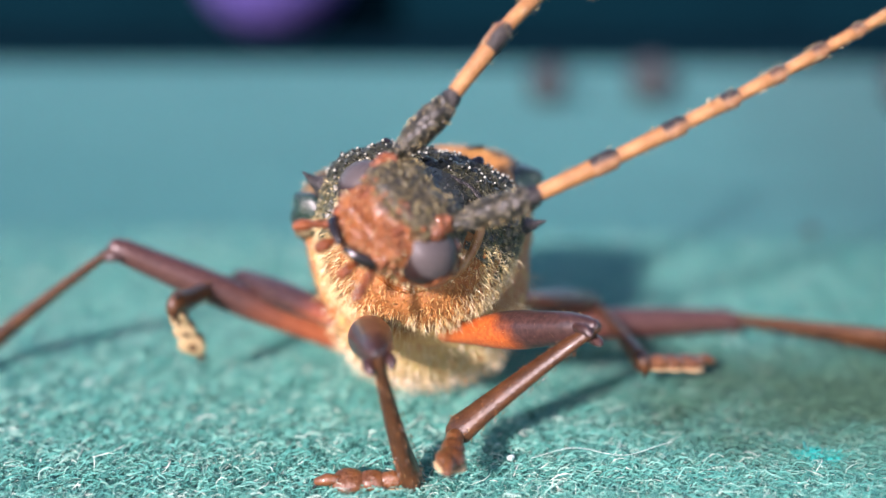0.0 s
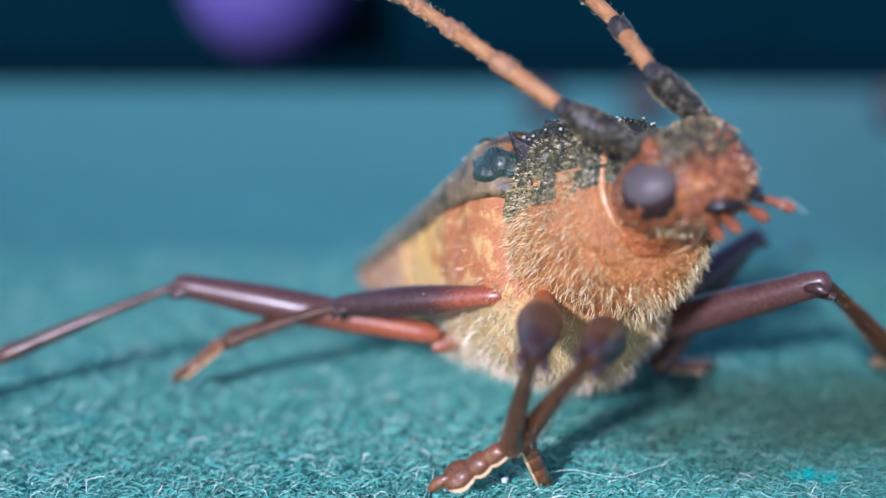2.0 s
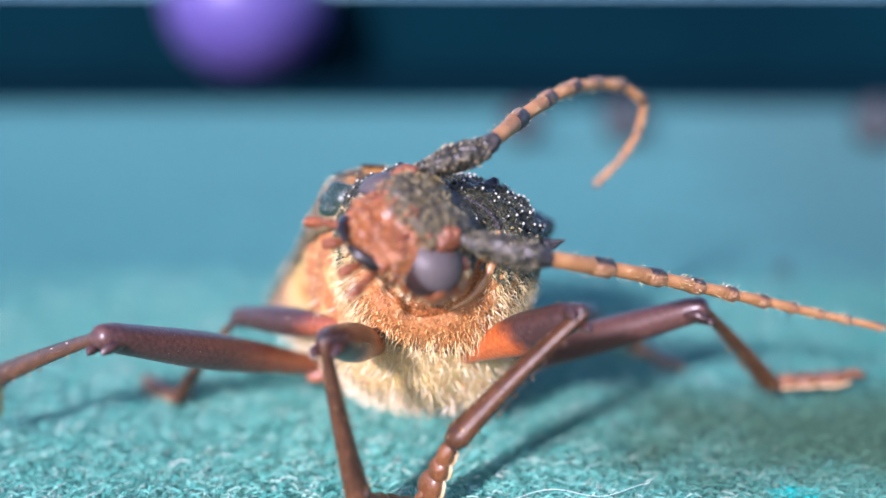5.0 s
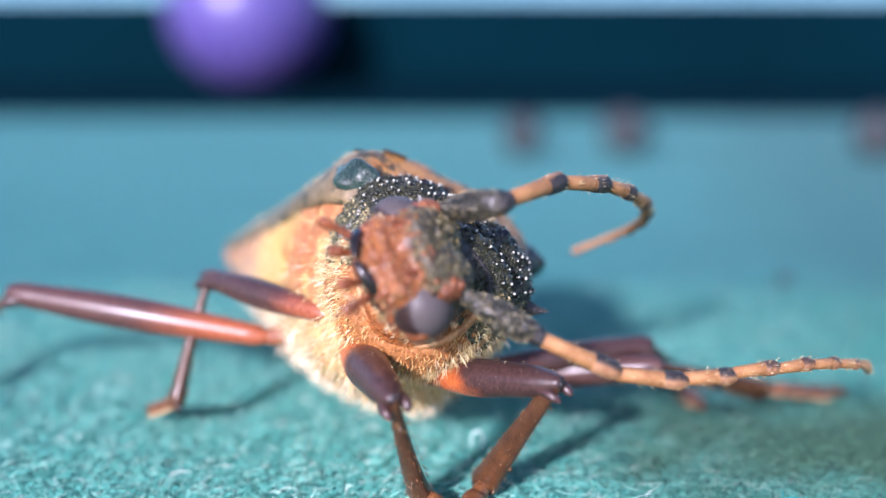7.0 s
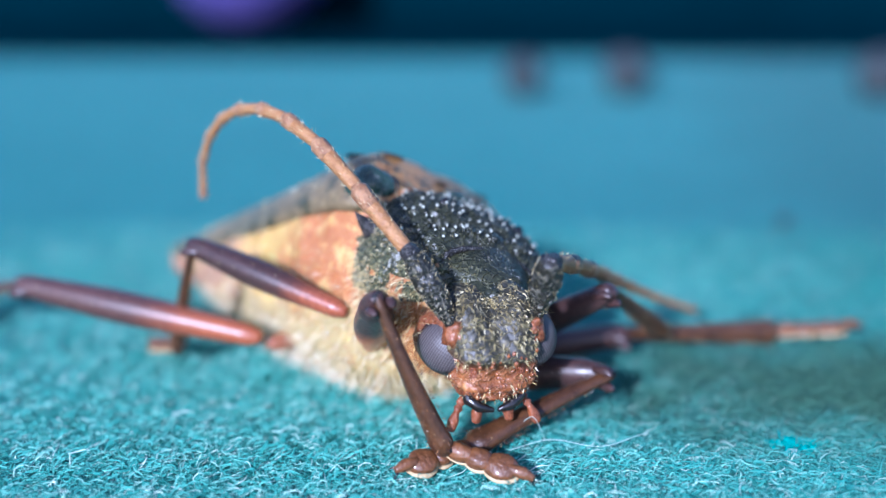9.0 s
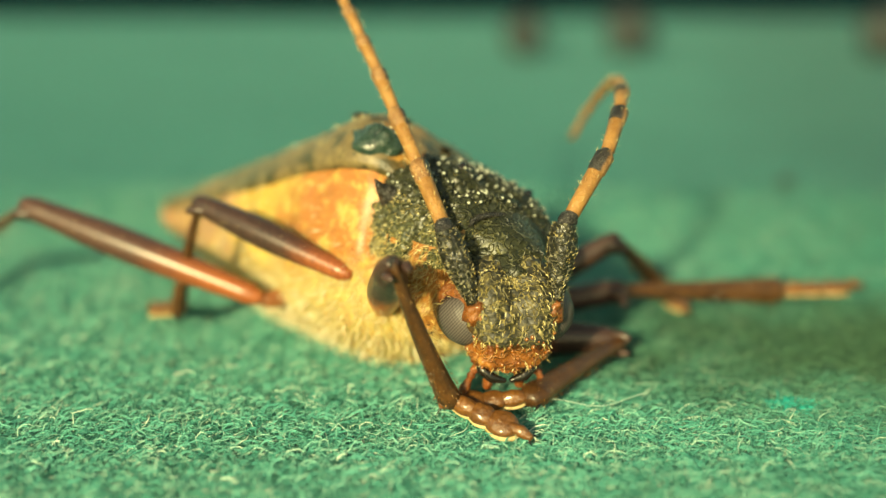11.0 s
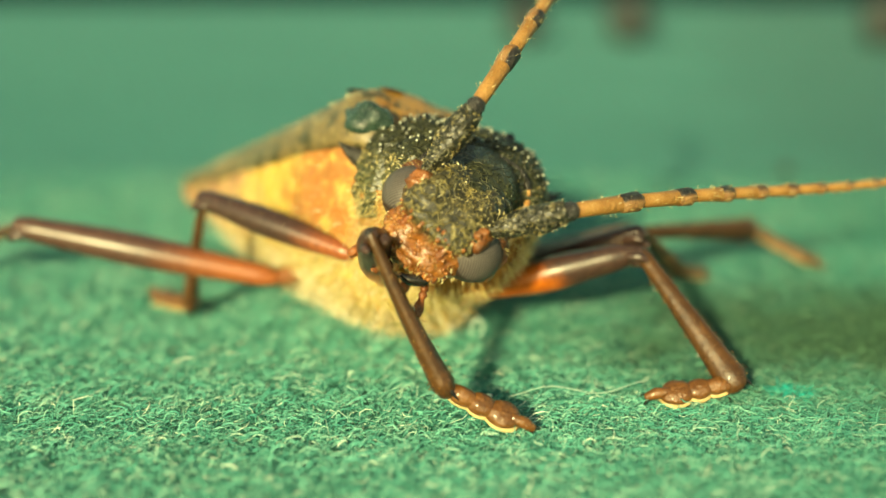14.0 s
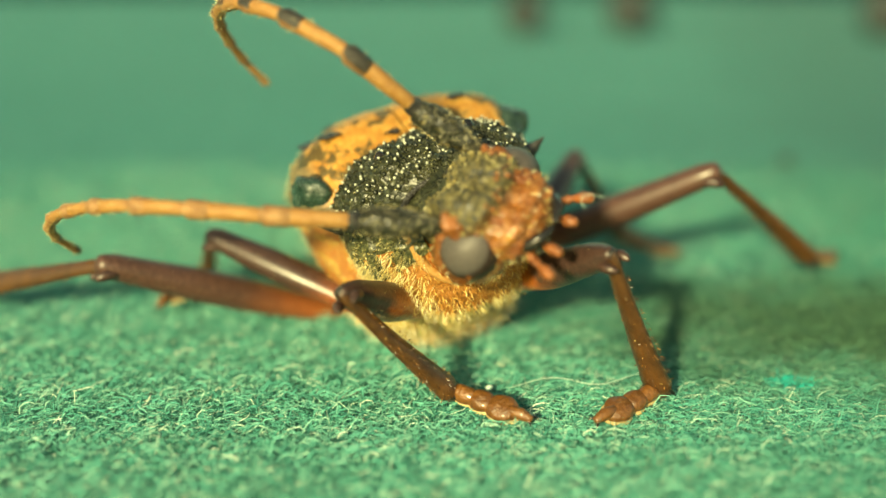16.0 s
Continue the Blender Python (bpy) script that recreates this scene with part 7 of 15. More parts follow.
    walk(got["antennaA"][7], [
        (0, at(10.66, -3.75, 13.16, 2.1, .6, -21.5)), (.25, at(.47, .12, 17.45, 22.2, 21.6, 11.3)), (.5, at(-12.41, .68, 13.73, 35.6, -11, 34.1)), (.75, at(-16.22, .54, 8.26, 25.8, -17.3, 50.4)),
        (1, at(-18.22, -.25, 3.74, 13.7, -18.8, 65.4)), (1.25, at(-19.41, -.05, 6.55, 16.3, -26, 62.8)), (1.5, at(-19.58, .5, 9.69, 19.1, -28.4, 56.9)), (1.75, at(-16.21, 3.4, 9.9, 17.1, -19.5, 22.4)),
        (2, at(-12.04, 4.3, 10.6, 19.2, -6.8, -10.6)), (2.25, at(-15.56, 1.41, 12.09, 26.4, -8.1, 4.2)), (2.5, at(-18.06, -2, 13.17, 33.5, -8.8, 19.7)), (2.75, at(-13.54, .74, 15.56, 34.2, -10.6, 16.6)),
        (3, at(-7.99, 3.27, 15.79, 33, -9.5, 16.1)), (3.25, at(-7.89, 1.7, 16.12, 42, -11.2, 13.9)), (3.5, at(-8.1, -.09, 15.72, 54.1, -11.3, 8.9)), (3.75, at(-5.75, .84, 16.28, 60.1, -8.5, 3.7)),
        (4, at(-1.78, 1.27, 15.93, 63.9, -3.5, -3.8)), (4.25, at(6.38, -3.42, 13.97, 36.6, 12.6, -37.7)), (4.5, at(10.62, -7.02, 8.45, 0, -5.6, -69)), (4.75, at(10.47, -7.49, 8.9, 2.8, 5.9, -71.3)),
        (5, at(9.28, -3.1, 10.09, -15.4, 14.3, -80)), (5.2, at(7.16, .07, 12.54, -3.8, 12.5, -72.1)), (5.6, at(7.18, -.36, 11.97, -2.6, 9.4, -58.8)), (6, at(7.72, -1.55, 10.78, -4, 8.9, -45.8)),
        (6.4, at(8.28, -3.37, 9, -6.5, 11, -34.4)), (6.8, at(8.55, -4.75, 7.31, -7.1, 14.2, -37.3)), (7.3, at(9.02, -5.74, 5.46, -8.5, 17.5, -41)), (7.5, at(10.66, -.18, 5.39, -18.3, 15.2, -58)),
        (7.75, at(7.54, 2.29, 9.36, 3.4, 3.9, -48.8)), (8, at(2.87, 3.66, 12.76, 23.8, -3.3, -46.6)), (8.25, at(-6.57, 6.35, 9.04, 3.6, -28.7, -13.7)), (8.5, at(-13.24, 5.76, 2.78, -25.9, -43.9, 39.9)),
        (8.75, at(-12.56, 6.11, 3.44, -23.3, -37.6, 21.1)), (9, at(-11.14, 6.13, 4.07, -15.2, -23.6, -5.3)), (9.25, at(-10.47, 5.82, 5.66, 2.6, -23.3, -16.2)), (9.5, at(-9.88, 4.86, 7.02, 20.7, -20.7, -20.7)),
        (10, at(-9.14, 4.39, 7.7, 33.4, -22, -21.5)), (10.4, at(-8.61, 4.04, 8.1, 42.2, -24.3, -21.7)), (10.8, at(-8.15, 3.72, 8.45, 49.9, -27.4, -22)), (11.2, at(-7.75, 3.4, 8.81, 55.9, -30.3, -22.3)),
        (11.5, at(-7.47, 3.15, 9.1, 58.6, -31.9, -22.4)), (11.8, at(-7.12, 2.88, 9.47, 59.2, -32.2, -22.1)), (12, at(-7.19, 3.25, 8.98, 1.7, -38.1, -.5)), (12.25, at(-9.45, 4.32, 6.97, -14.9, -47.5, 27.3)),
        (12.5, at(-12.47, 4.49, 4.13, -31.6, -47, 59.8)), (12.75, at(-16.02, 3.71, 3.07, -39.2, -45.4, 75.8)), (13, at(-18.08, 2.6, 2.81, -38.2, -40.8, 78.1)), (13.25, at(-12, 2.62, 10.77, 32.6, -44, 4.6)),
        (13.5, at(-1.93, -2.79, 13.92, 62.5, -4.2, -46.8)), (13.75, at(.07, -3.61, 14.01, 43.2, -6.2, -49.6)), (14, at(2.36, -3.2, 13.02, 19.5, -2.7, -47)), (14.25, at(6.87, 2.45, 9.58, 7.8, 8.9, -40.8)),
        (14.5, at(5.52, 8.6, 3.98, -2.7, 11.5, -35)), (14.75, at(-2.39, 9.98, 6.82, -13, -1.9, -9.7)), (15, at(-10.12, 6.44, 8.97, -17.3, -9.4, 20)), (15.25, at(-13.47, 4.49, 7.57, -10, -5.5, 27.9)),
        (15.5, at(-15.1, 2.7, 6.41, -1.9, 10.7, 31.3)), (15.75, at(-16.92, 1.33, 5.79, -6.3, -5.5, 25.8)), (16, at(-17.73, -.5, 4.88, -12.9, -11.9, 21.5))])
    walk(got["antennaA"][8], [
        (0, at(11.39, -1.89, 13.24, -4, .3, -14.7)), (.25, at(.37, 1.99, 18.14, 17.1, 20.3, 14.8)), (.5, at(-13.51, 1.9, 14.88, 34.4, -12.9, 36.8)), (.75, at(-17.78, 1.49, 9.09, 25, -19.2, 54.5)),
        (1, at(-20.05, .42, 4.19, 13.1, -19.9, 70.7)), (1.25, at(-21.23, .61, 7.05, 14.2, -27.2, 68.1)), (1.5, at(-21.34, 1.27, 10.26, 15.6, -29.9, 62.1)), (1.75, at(-17.12, 5.09, 10.46, 12.5, -19.6, 22.7)),
        (2, at(-11.77, 6.17, 11.26, 15.3, -5, -15.6)), (2.25, at(-15.82, 3.18, 12.97, 23.3, -4.4, -3.1)), (2.5, at(-18.78, -.49, 14.26, 30.8, -4.4, 13.1)), (2.75, at(-14.22, 2.27, 16.66, 30.8, -10.1, 15.8)),
        (3, at(-8.63, 4.84, 16.86, 30.6, -11.3, 18.9)), (3.25, at(-8.5, 3.08, 17.43, 40.4, -13.6, 16.6)), (3.5, at(-8.6, 1.02, 17.31, 53.7, -13.6, 10.7)), (3.75, at(-6.07, 1.82, 17.99, 60.7, -10.7, 5)),
        (4, at(-1.83, 2.16, 17.72, 65.1, -6.8, -2.2)), (4.25, at(7.57, -2.31, 15.13, 28.6, 1.8, -22.5)), (4.5, at(12.48, -6.31, 8.45, -9.1, -6.2, -40.1)), (4.75, at(12.36, -6.86, 9, 2.9, 7.3, -44.1)),
        (5, at(11.15, -2.64, 9.58, -55.8, 13.3, -44.5)), (5.2, at(9.04, .71, 12.42, -49.1, 5.2, -44.6)), (5.6, at(8.88, .69, 11.88, -37.8, 5.9, -37.1)), (6, at(9.13, -.15, 10.64, -27.4, 8.3, -30.5)),
        (6.4, at(9.37, -1.71, 8.77, -17.7, 12, -24.5)), (6.8, at(9.7, -3.14, 7.07, -17, 15.2, -26.2)), (7.3, at(10.25, -4.19, 5.18, -15.7, 18.9, -27.8)), (7.5, at(12.19, .97, 4.79, -26, 16.2, -54.7)),
        (7.75, at(9.05, 3.6, 9.48, -4.5, 3.8, -48.4)), (8, at(4.17, 4.95, 13.56, 14.1, -2.8, -47.7)), (8.25, at(-6.16, 8.3, 9.15, -16.8, -28.7, -13.1)), (8.5, at(-13.92, 7.53, 2.15, -52.5, -38, 53.1)),
        (8.75, at(-12.78, 8, 2.81, -46.1, -34.6, 28.7)), (9, at(-10.74, 8.03, 3.59, -30.5, -24, -7.1)), (9.25, at(-9.95, 7.75, 5.74, -13.2, -23.1, -20.8)), (9.5, at(-9.45, 6.7, 7.68, 3.3, -18.6, -26.4)),
        (10, at(-8.92, 6.09, 8.72, 20.1, -19.9, -24.7)), (10.4, at(-8.57, 5.62, 9.33, 34, -22.9, -23.3)), (10.8, at(-8.32, 5.18, 9.81, 46.7, -26.9, -22.4)), (11.2, at(-8.1, 4.76, 10.24, 56.3, -30.4, -22.2)),
        (11.5, at(-7.9, 4.45, 10.55, 60.8, -32.4, -22.1)), (11.8, at(-7.59, 4.17, 10.92, 62.1, -32.9, -21.6)), (12, at(-7.21, 5.25, 9.03, -17, -38, 9.4)), (12.25, at(-10, 6.21, 6.62, -39.1, -43.5, 42.6)),
        (12.5, at(-13.56, 6.01, 3.41, -53.9, -38.3, 75.5)), (12.75, at(-17.3, 4.97, 2.18, -57.3, -37.1, 87.4)), (13, at(-19.44, 3.71, 1.87, -51.5, -35.4, 86.1)), (13.25, at(-12.89, 4.24, 11.54, 24.6, -45.3, 7.5)),
        (13.5, at(-1.35, -2.06, 15.68, 62.3, -3, -47.4)), (13.75, at(1.08, -2.55, 15.38, 38.2, -7.4, -48.3)), (14, at(3.72, -1.89, 13.69, 12.1, -3.8, -43.6)), (14.25, at(8.19, 3.92, 9.85, 5.8, 8.6, -38.3)),
        (14.5, at(6.65, 10.25, 3.88, -1.5, 11.5, -34.4)), (14.75, at(-2.05, 11.9, 6.37, -21.7, -2.2, -11)), (15, at(-10.68, 8.27, 8.38, -35.2, -8.7, 22.2)), (15.25, at(-14.36, 6.24, 7.23, -28.1, -6.5, 21.8)),
        (15.5, at(-16.15, 4.4, 6.34, -20.4, 9.7, 14.3)), (15.75, at(-17.76, 3.13, 5.57, -19.8, -6.6, 14.6)), (16, at(-18.36, 1.35, 4.44, -22, -13.8, 12.3))])
    walk(got["antennaA"][9], [
        (0, at(11.87, -.05, 13.1, -9.5, .8, -8.5)), (.25, at(.1, 3.81, 18.67, 12.4, 19, 18.8)), (.5, at(-14.64, 3.02, 15.92, 32.8, -14.9, 39.9)), (.75, at(-19.33, 2.28, 9.86, 24, -21, 58.8)),
        (1, at(-21.84, .89, 4.59, 12.2, -21, 76.3)), (1.25, at(-23.02, 1.1, 7.47, 11.8, -28.4, 73.7)), (1.5, at(-23.07, 1.9, 10.7, 11.5, -31.1, 68)), (1.75, at(-17.96, 6.74, 10.85, 6.9, -19.8, 23.6)),
        (2, at(-11.31, 7.95, 11.75, 11.3, -3.6, -20.6)), (2.25, at(-15.78, 4.93, 13.72, 19.7, -1.5, -9.8)), (2.5, at(-19.22, 1.08, 15.23, 27.5, -.2, 6.1)), (2.75, at(-14.83, 3.79, 17.62, 27.6, -9.4, 14.6)),
        (3, at(-9.34, 6.32, 17.81, 28.1, -13.1, 22)), (3.25, at(-9.19, 4.38, 18.63, 38.6, -15.7, 19.2)), (3.5, at(-9.16, 2.06, 18.8, 52.9, -15.9, 12.4)), (3.75, at(-6.46, 2.72, 19.62, 61.5, -12.1, 5.8)),
        (4, at(-2, 2.97, 19.43, 66.2, -10.1, -.6)), (4.25, at(8.23, -.79, 16.04, 24.2, -9.6, 1.4)), (4.5, at(13.72, -4.9, 8.15, -16.1, 2, -4.6)), (4.75, at(13.69, -5.5, 9.09, 2.8, 13.1, -8.3)),
        (5, at(11.65, -1.63, 8.05, -64.5, 26.1, -20.6)), (5.2, at(9.82, 1.68, 10.98, -66.4, 16, -23.2)), (5.6, at(9.68, 1.96, 10.72, -53.4, 13.3, -19.1)), (6, at(9.89, 1.37, 9.78, -40.2, 13.3, -15.6)),
        (6.4, at(10.01, -.01, 8.21, -27.8, 15.2, -13.4)), (6.8, at(10.37, -1.44, 6.54, -25.9, 18.5, -13.5)), (7.3, at(10.96, -2.5, 4.69, -24.9, 21.9, -14.6)), (7.5, at(13.45, 2.14, 3.99, -33.8, 17.7, -51.4)),
        (7.75, at(10.46, 4.86, 9.33, -12.9, 3.9, -48.1)), (8, at(5.52, 6.21, 14.02, 3.2, -2.5, -49)), (8.25, at(-5.49, 10.01, 8.67, -37.8, -29, -14.4)), (8.5, at(-14.29, 8.97, .97, -76, -25.1, 63.6)),
        (8.75, at(-12.72, 9.53, 1.69, -68.6, -28.7, 34.9)), (9, at(-10.14, 9.61, 2.7, -46.1, -25.4, -9.8)), (9.25, at(-9.14, 9.42, 5.34, -29.3, -24.1, -26)), (9.5, at(-8.64, 8.42, 7.78, -15.9, -18, -34)),
        (10, at(-8.37, 7.8, 9.34, 1.6, -17, -32.5)), (10.4, at(-8.33, 7.23, 10.31, 22.5, -18.7, -29.6)), (10.8, at(-8.39, 6.62, 11.04, 43.1, -22.5, -26.8)), (11.2, at(-8.43, 6.04, 11.6, 57.4, -27, -24.7)),
        (11.5, at(-8.38, 5.65, 11.95, 63.5, -30.5, -23.3)), (11.8, at(-8.11, 5.33, 12.33, 65.5, -33.6, -21.2)), (12, at(-7.17, 7.1, 8.59, -35.9, -35.2, 19)), (12.25, at(-10.39, 7.86, 5.75, -62, -31.8, 57.9)),
        (12.5, at(-14.4, 7.21, 2.21, -69.8, -23.3, 86.8)), (12.75, at(-18.29, 5.98, .91, -70.4, -26.1, 95.1)), (13, at(-20.58, 4.65, .66, -63.3, -28.4, 92.3)), (13.25, at(-13.67, 5.88, 12.1, 14.9, -45.4, 7.9)),
        (13.5, at(-.76, -1.4, 17.36, 62, -1.7, -48.1)), (13.75, at(2.1, -1.44, 16.54, 33.8, -8.1, -47.4)), (14, at(4.97, -.53, 14.08, 4.7, -4.6, -40)), (14.25, at(9.39, 5.39, 10.04, 2.9, 8.4, -36.5)),
        (14.5, at(7.71, 11.82, 3.83, -.3, 11.5, -33.7)), (14.75, at(-1.69, 13.63, 5.67, -30.1, -3.4, -14.1)), (15, at(-11.11, 9.77, 7.29, -55, -7.1, 24.6)), (15.25, at(-14.89, 7.84, 6.34, -50.1, -8.4, 18.1)),
        (15.5, at(-16.7, 6.1, 5.69, -41.3, 2.6, -3.7)), (15.75, at(-18.14, 4.88, 4.93, -34.1, -10.9, 2)), (16, at(-18.57, 3.1, 3.75, -30.5, -17.4, 2.5))])
    walk(got["antennaA"][10], [
        (0, at(12.13, 1.7, 12.81, -15, 1.8, -2.2)), (.25, at(-.35, 5.51, 19.04, 7.6, 17.9, 23.8)), (.5, at(-15.8, 4.01, 16.87, 30.7, -17.3, 43.8)), (.75, at(-20.87, 2.91, 10.54, 22.4, -23.1, 64.1)),
        (1, at(-23.58, 1.18, 4.95, 11, -22.2, 82.7)), (1.25, at(-24.76, 1.43, 7.79, 8.6, -29.4, 80.3)), (1.5, at(-24.78, 2.39, 11.01, 6.3, -32.2, 75.5)), (1.75, at(-18.74, 8.35, 11.05, -1.3, -20, 25.5)),
        (2, at(-10.71, 9.61, 12.11, 6.7, -2.5, -26.1)), (2.25, at(-15.51, 6.6, 14.32, 14.7, 1.1, -17.1)), (2.5, at(-19.4, 2.67, 16.06, 23.2, 4.1, -2.2)), (2.75, at(-15.36, 5.3, 18.44, 23.8, -8.4, 12.7)),
        (3, at(-10.11, 7.72, 18.64, 25.4, -15, 25.7)), (3.25, at(-9.94, 5.61, 19.71, 36.8, -17.9, 22.1)), (3.5, at(-9.77, 3.04, 20.18, 51.8, -18.3, 14.4)), (3.75, at(-6.88, 3.54, 21.17, 61.4, -15.1, 7.5)),
        (4, at(-2.28, 3.7, 21.05, 67.1, -14.1, 1.2)), (4.25, at(8.07, .85, 16.76, 24.6, -17, 21.5)), (4.5, at(13.84, -3.17, 7.65, -17, 11.3, 21.9)), (4.75, at(13.97, -3.73, 9.18, 2.8, 20.6, 19.7)),
        (5, at(11.26, -.65, 6.59, -63.5, 35.3, -6.5)), (5.2, at(9.68, 2.53, 9.4, -75, 25.7, -12.5)), (5.6, at(9.73, 3.08, 9.31, -66.3, 21.4, -8.4)), (6, at(9.99, 2.76, 8.65, -55.5, 20.4, -3.9)),
        (6.4, at(10.16, 1.59, 7.4, -44, 21, -.9)), (6.8, at(10.51, .19, 5.79, -40, 24.3, .8)), (7.3, at(11.1, -.84, 3.98, -38, 27, -.8)), (7.5, at(14.43, 3.31, 3.03, -42.9, 19.9, -47.8)),
        (7.75, at(11.74, 6.05, 8.93, -21.6, 4.1, -47)), (8, at(6.87, 7.4, 14.12, -10.2, -2.4, -50.6)), (8.25, at(-4.62, 11.25, 7.71, -59, -31.2, -17.7)), (8.5, at(-14.35, 9.83, -.62, -96, -2.1, 69.2)),
        (8.75, at(-12.44, 10.53, .22, -93.8, -19.1, 38.9)), (9, at(-9.38, 10.74, 1.54, -63.8, -29, -13.8)), (9.25, at(-8.13, 10.67, 4.54, -48.7, -27.1, -32.3)), (9.5, at(-7.54, 9.77, 7.32, -39.2, -20.5, -44.3)),
        (10, at(-7.42, 9.33, 9.38, -27.7, -16, -47.7)), (10.4, at(-7.71, 8.79, 10.96, -1.6, -12.1, -44.8)), (10.8, at(-8.22, 8.01, 12.18, 42, -16.2, -33.6)), (11.2, at(-8.66, 7.21, 12.96, 65.7, -24.5, -26.4)),
        (11.5, at(-8.81, 6.71, 13.33, 71.1, -29.9, -23.7)), (11.8, at(-8.69, 6.36, 13.7, 69.8, -34.2, -20.8)), (12, at(-7.07, 8.68, 7.73, -56.5, -29, 28.2)), (12.25, at(-10.66, 9.01, 4.4, -77.9, -13.5, 67.6)),
        (12.5, at(-14.98, 7.92, .65, -79, -.3, 95)), (12.75, at(-18.95, 6.66, -.62, -77.4, -8.8, 101.2)), (13, at(-21.41, 5.38, -.76, -75.1, -18.9, 97.3)), (13.25, at(-14.23, 7.56, 12.43, 1.5, -42.2, -4.9)),
        (13.5, at(-.16, -.8, 18.95, 61.6, 0, -49)), (13.75, at(3.11, -.32, 17.53, 29.8, -8.9, -46.2)), (14, at(6.12, .86, 14.24, -3.7, -5, -35.8)), (14.25, at(10.47, 6.83, 10.13, -.2, 8.3, -34.5)),
        (14.5, at(8.71, 13.32, 3.82, 1.3, 11.5, -32.9)), (14.75, at(-1.26, 15.12, 4.76, -40.6, -6.7, -20)), (15, at(-11.38, 10.78, 5.83, -79.2, -3.6, 27)), (15.25, at(-15.06, 9, 4.97, -80.4, -11.6, 15.4)),
        (15.5, at(-16.66, 7.45, 4.5, -65.2, -13.2, -22.2)), (15.75, at(-18, 6.38, 3.94, -50.4, -18.9, -11)), (16, at(-18.36, 4.67, 2.88, -38.6, -23.5, -9.4))])
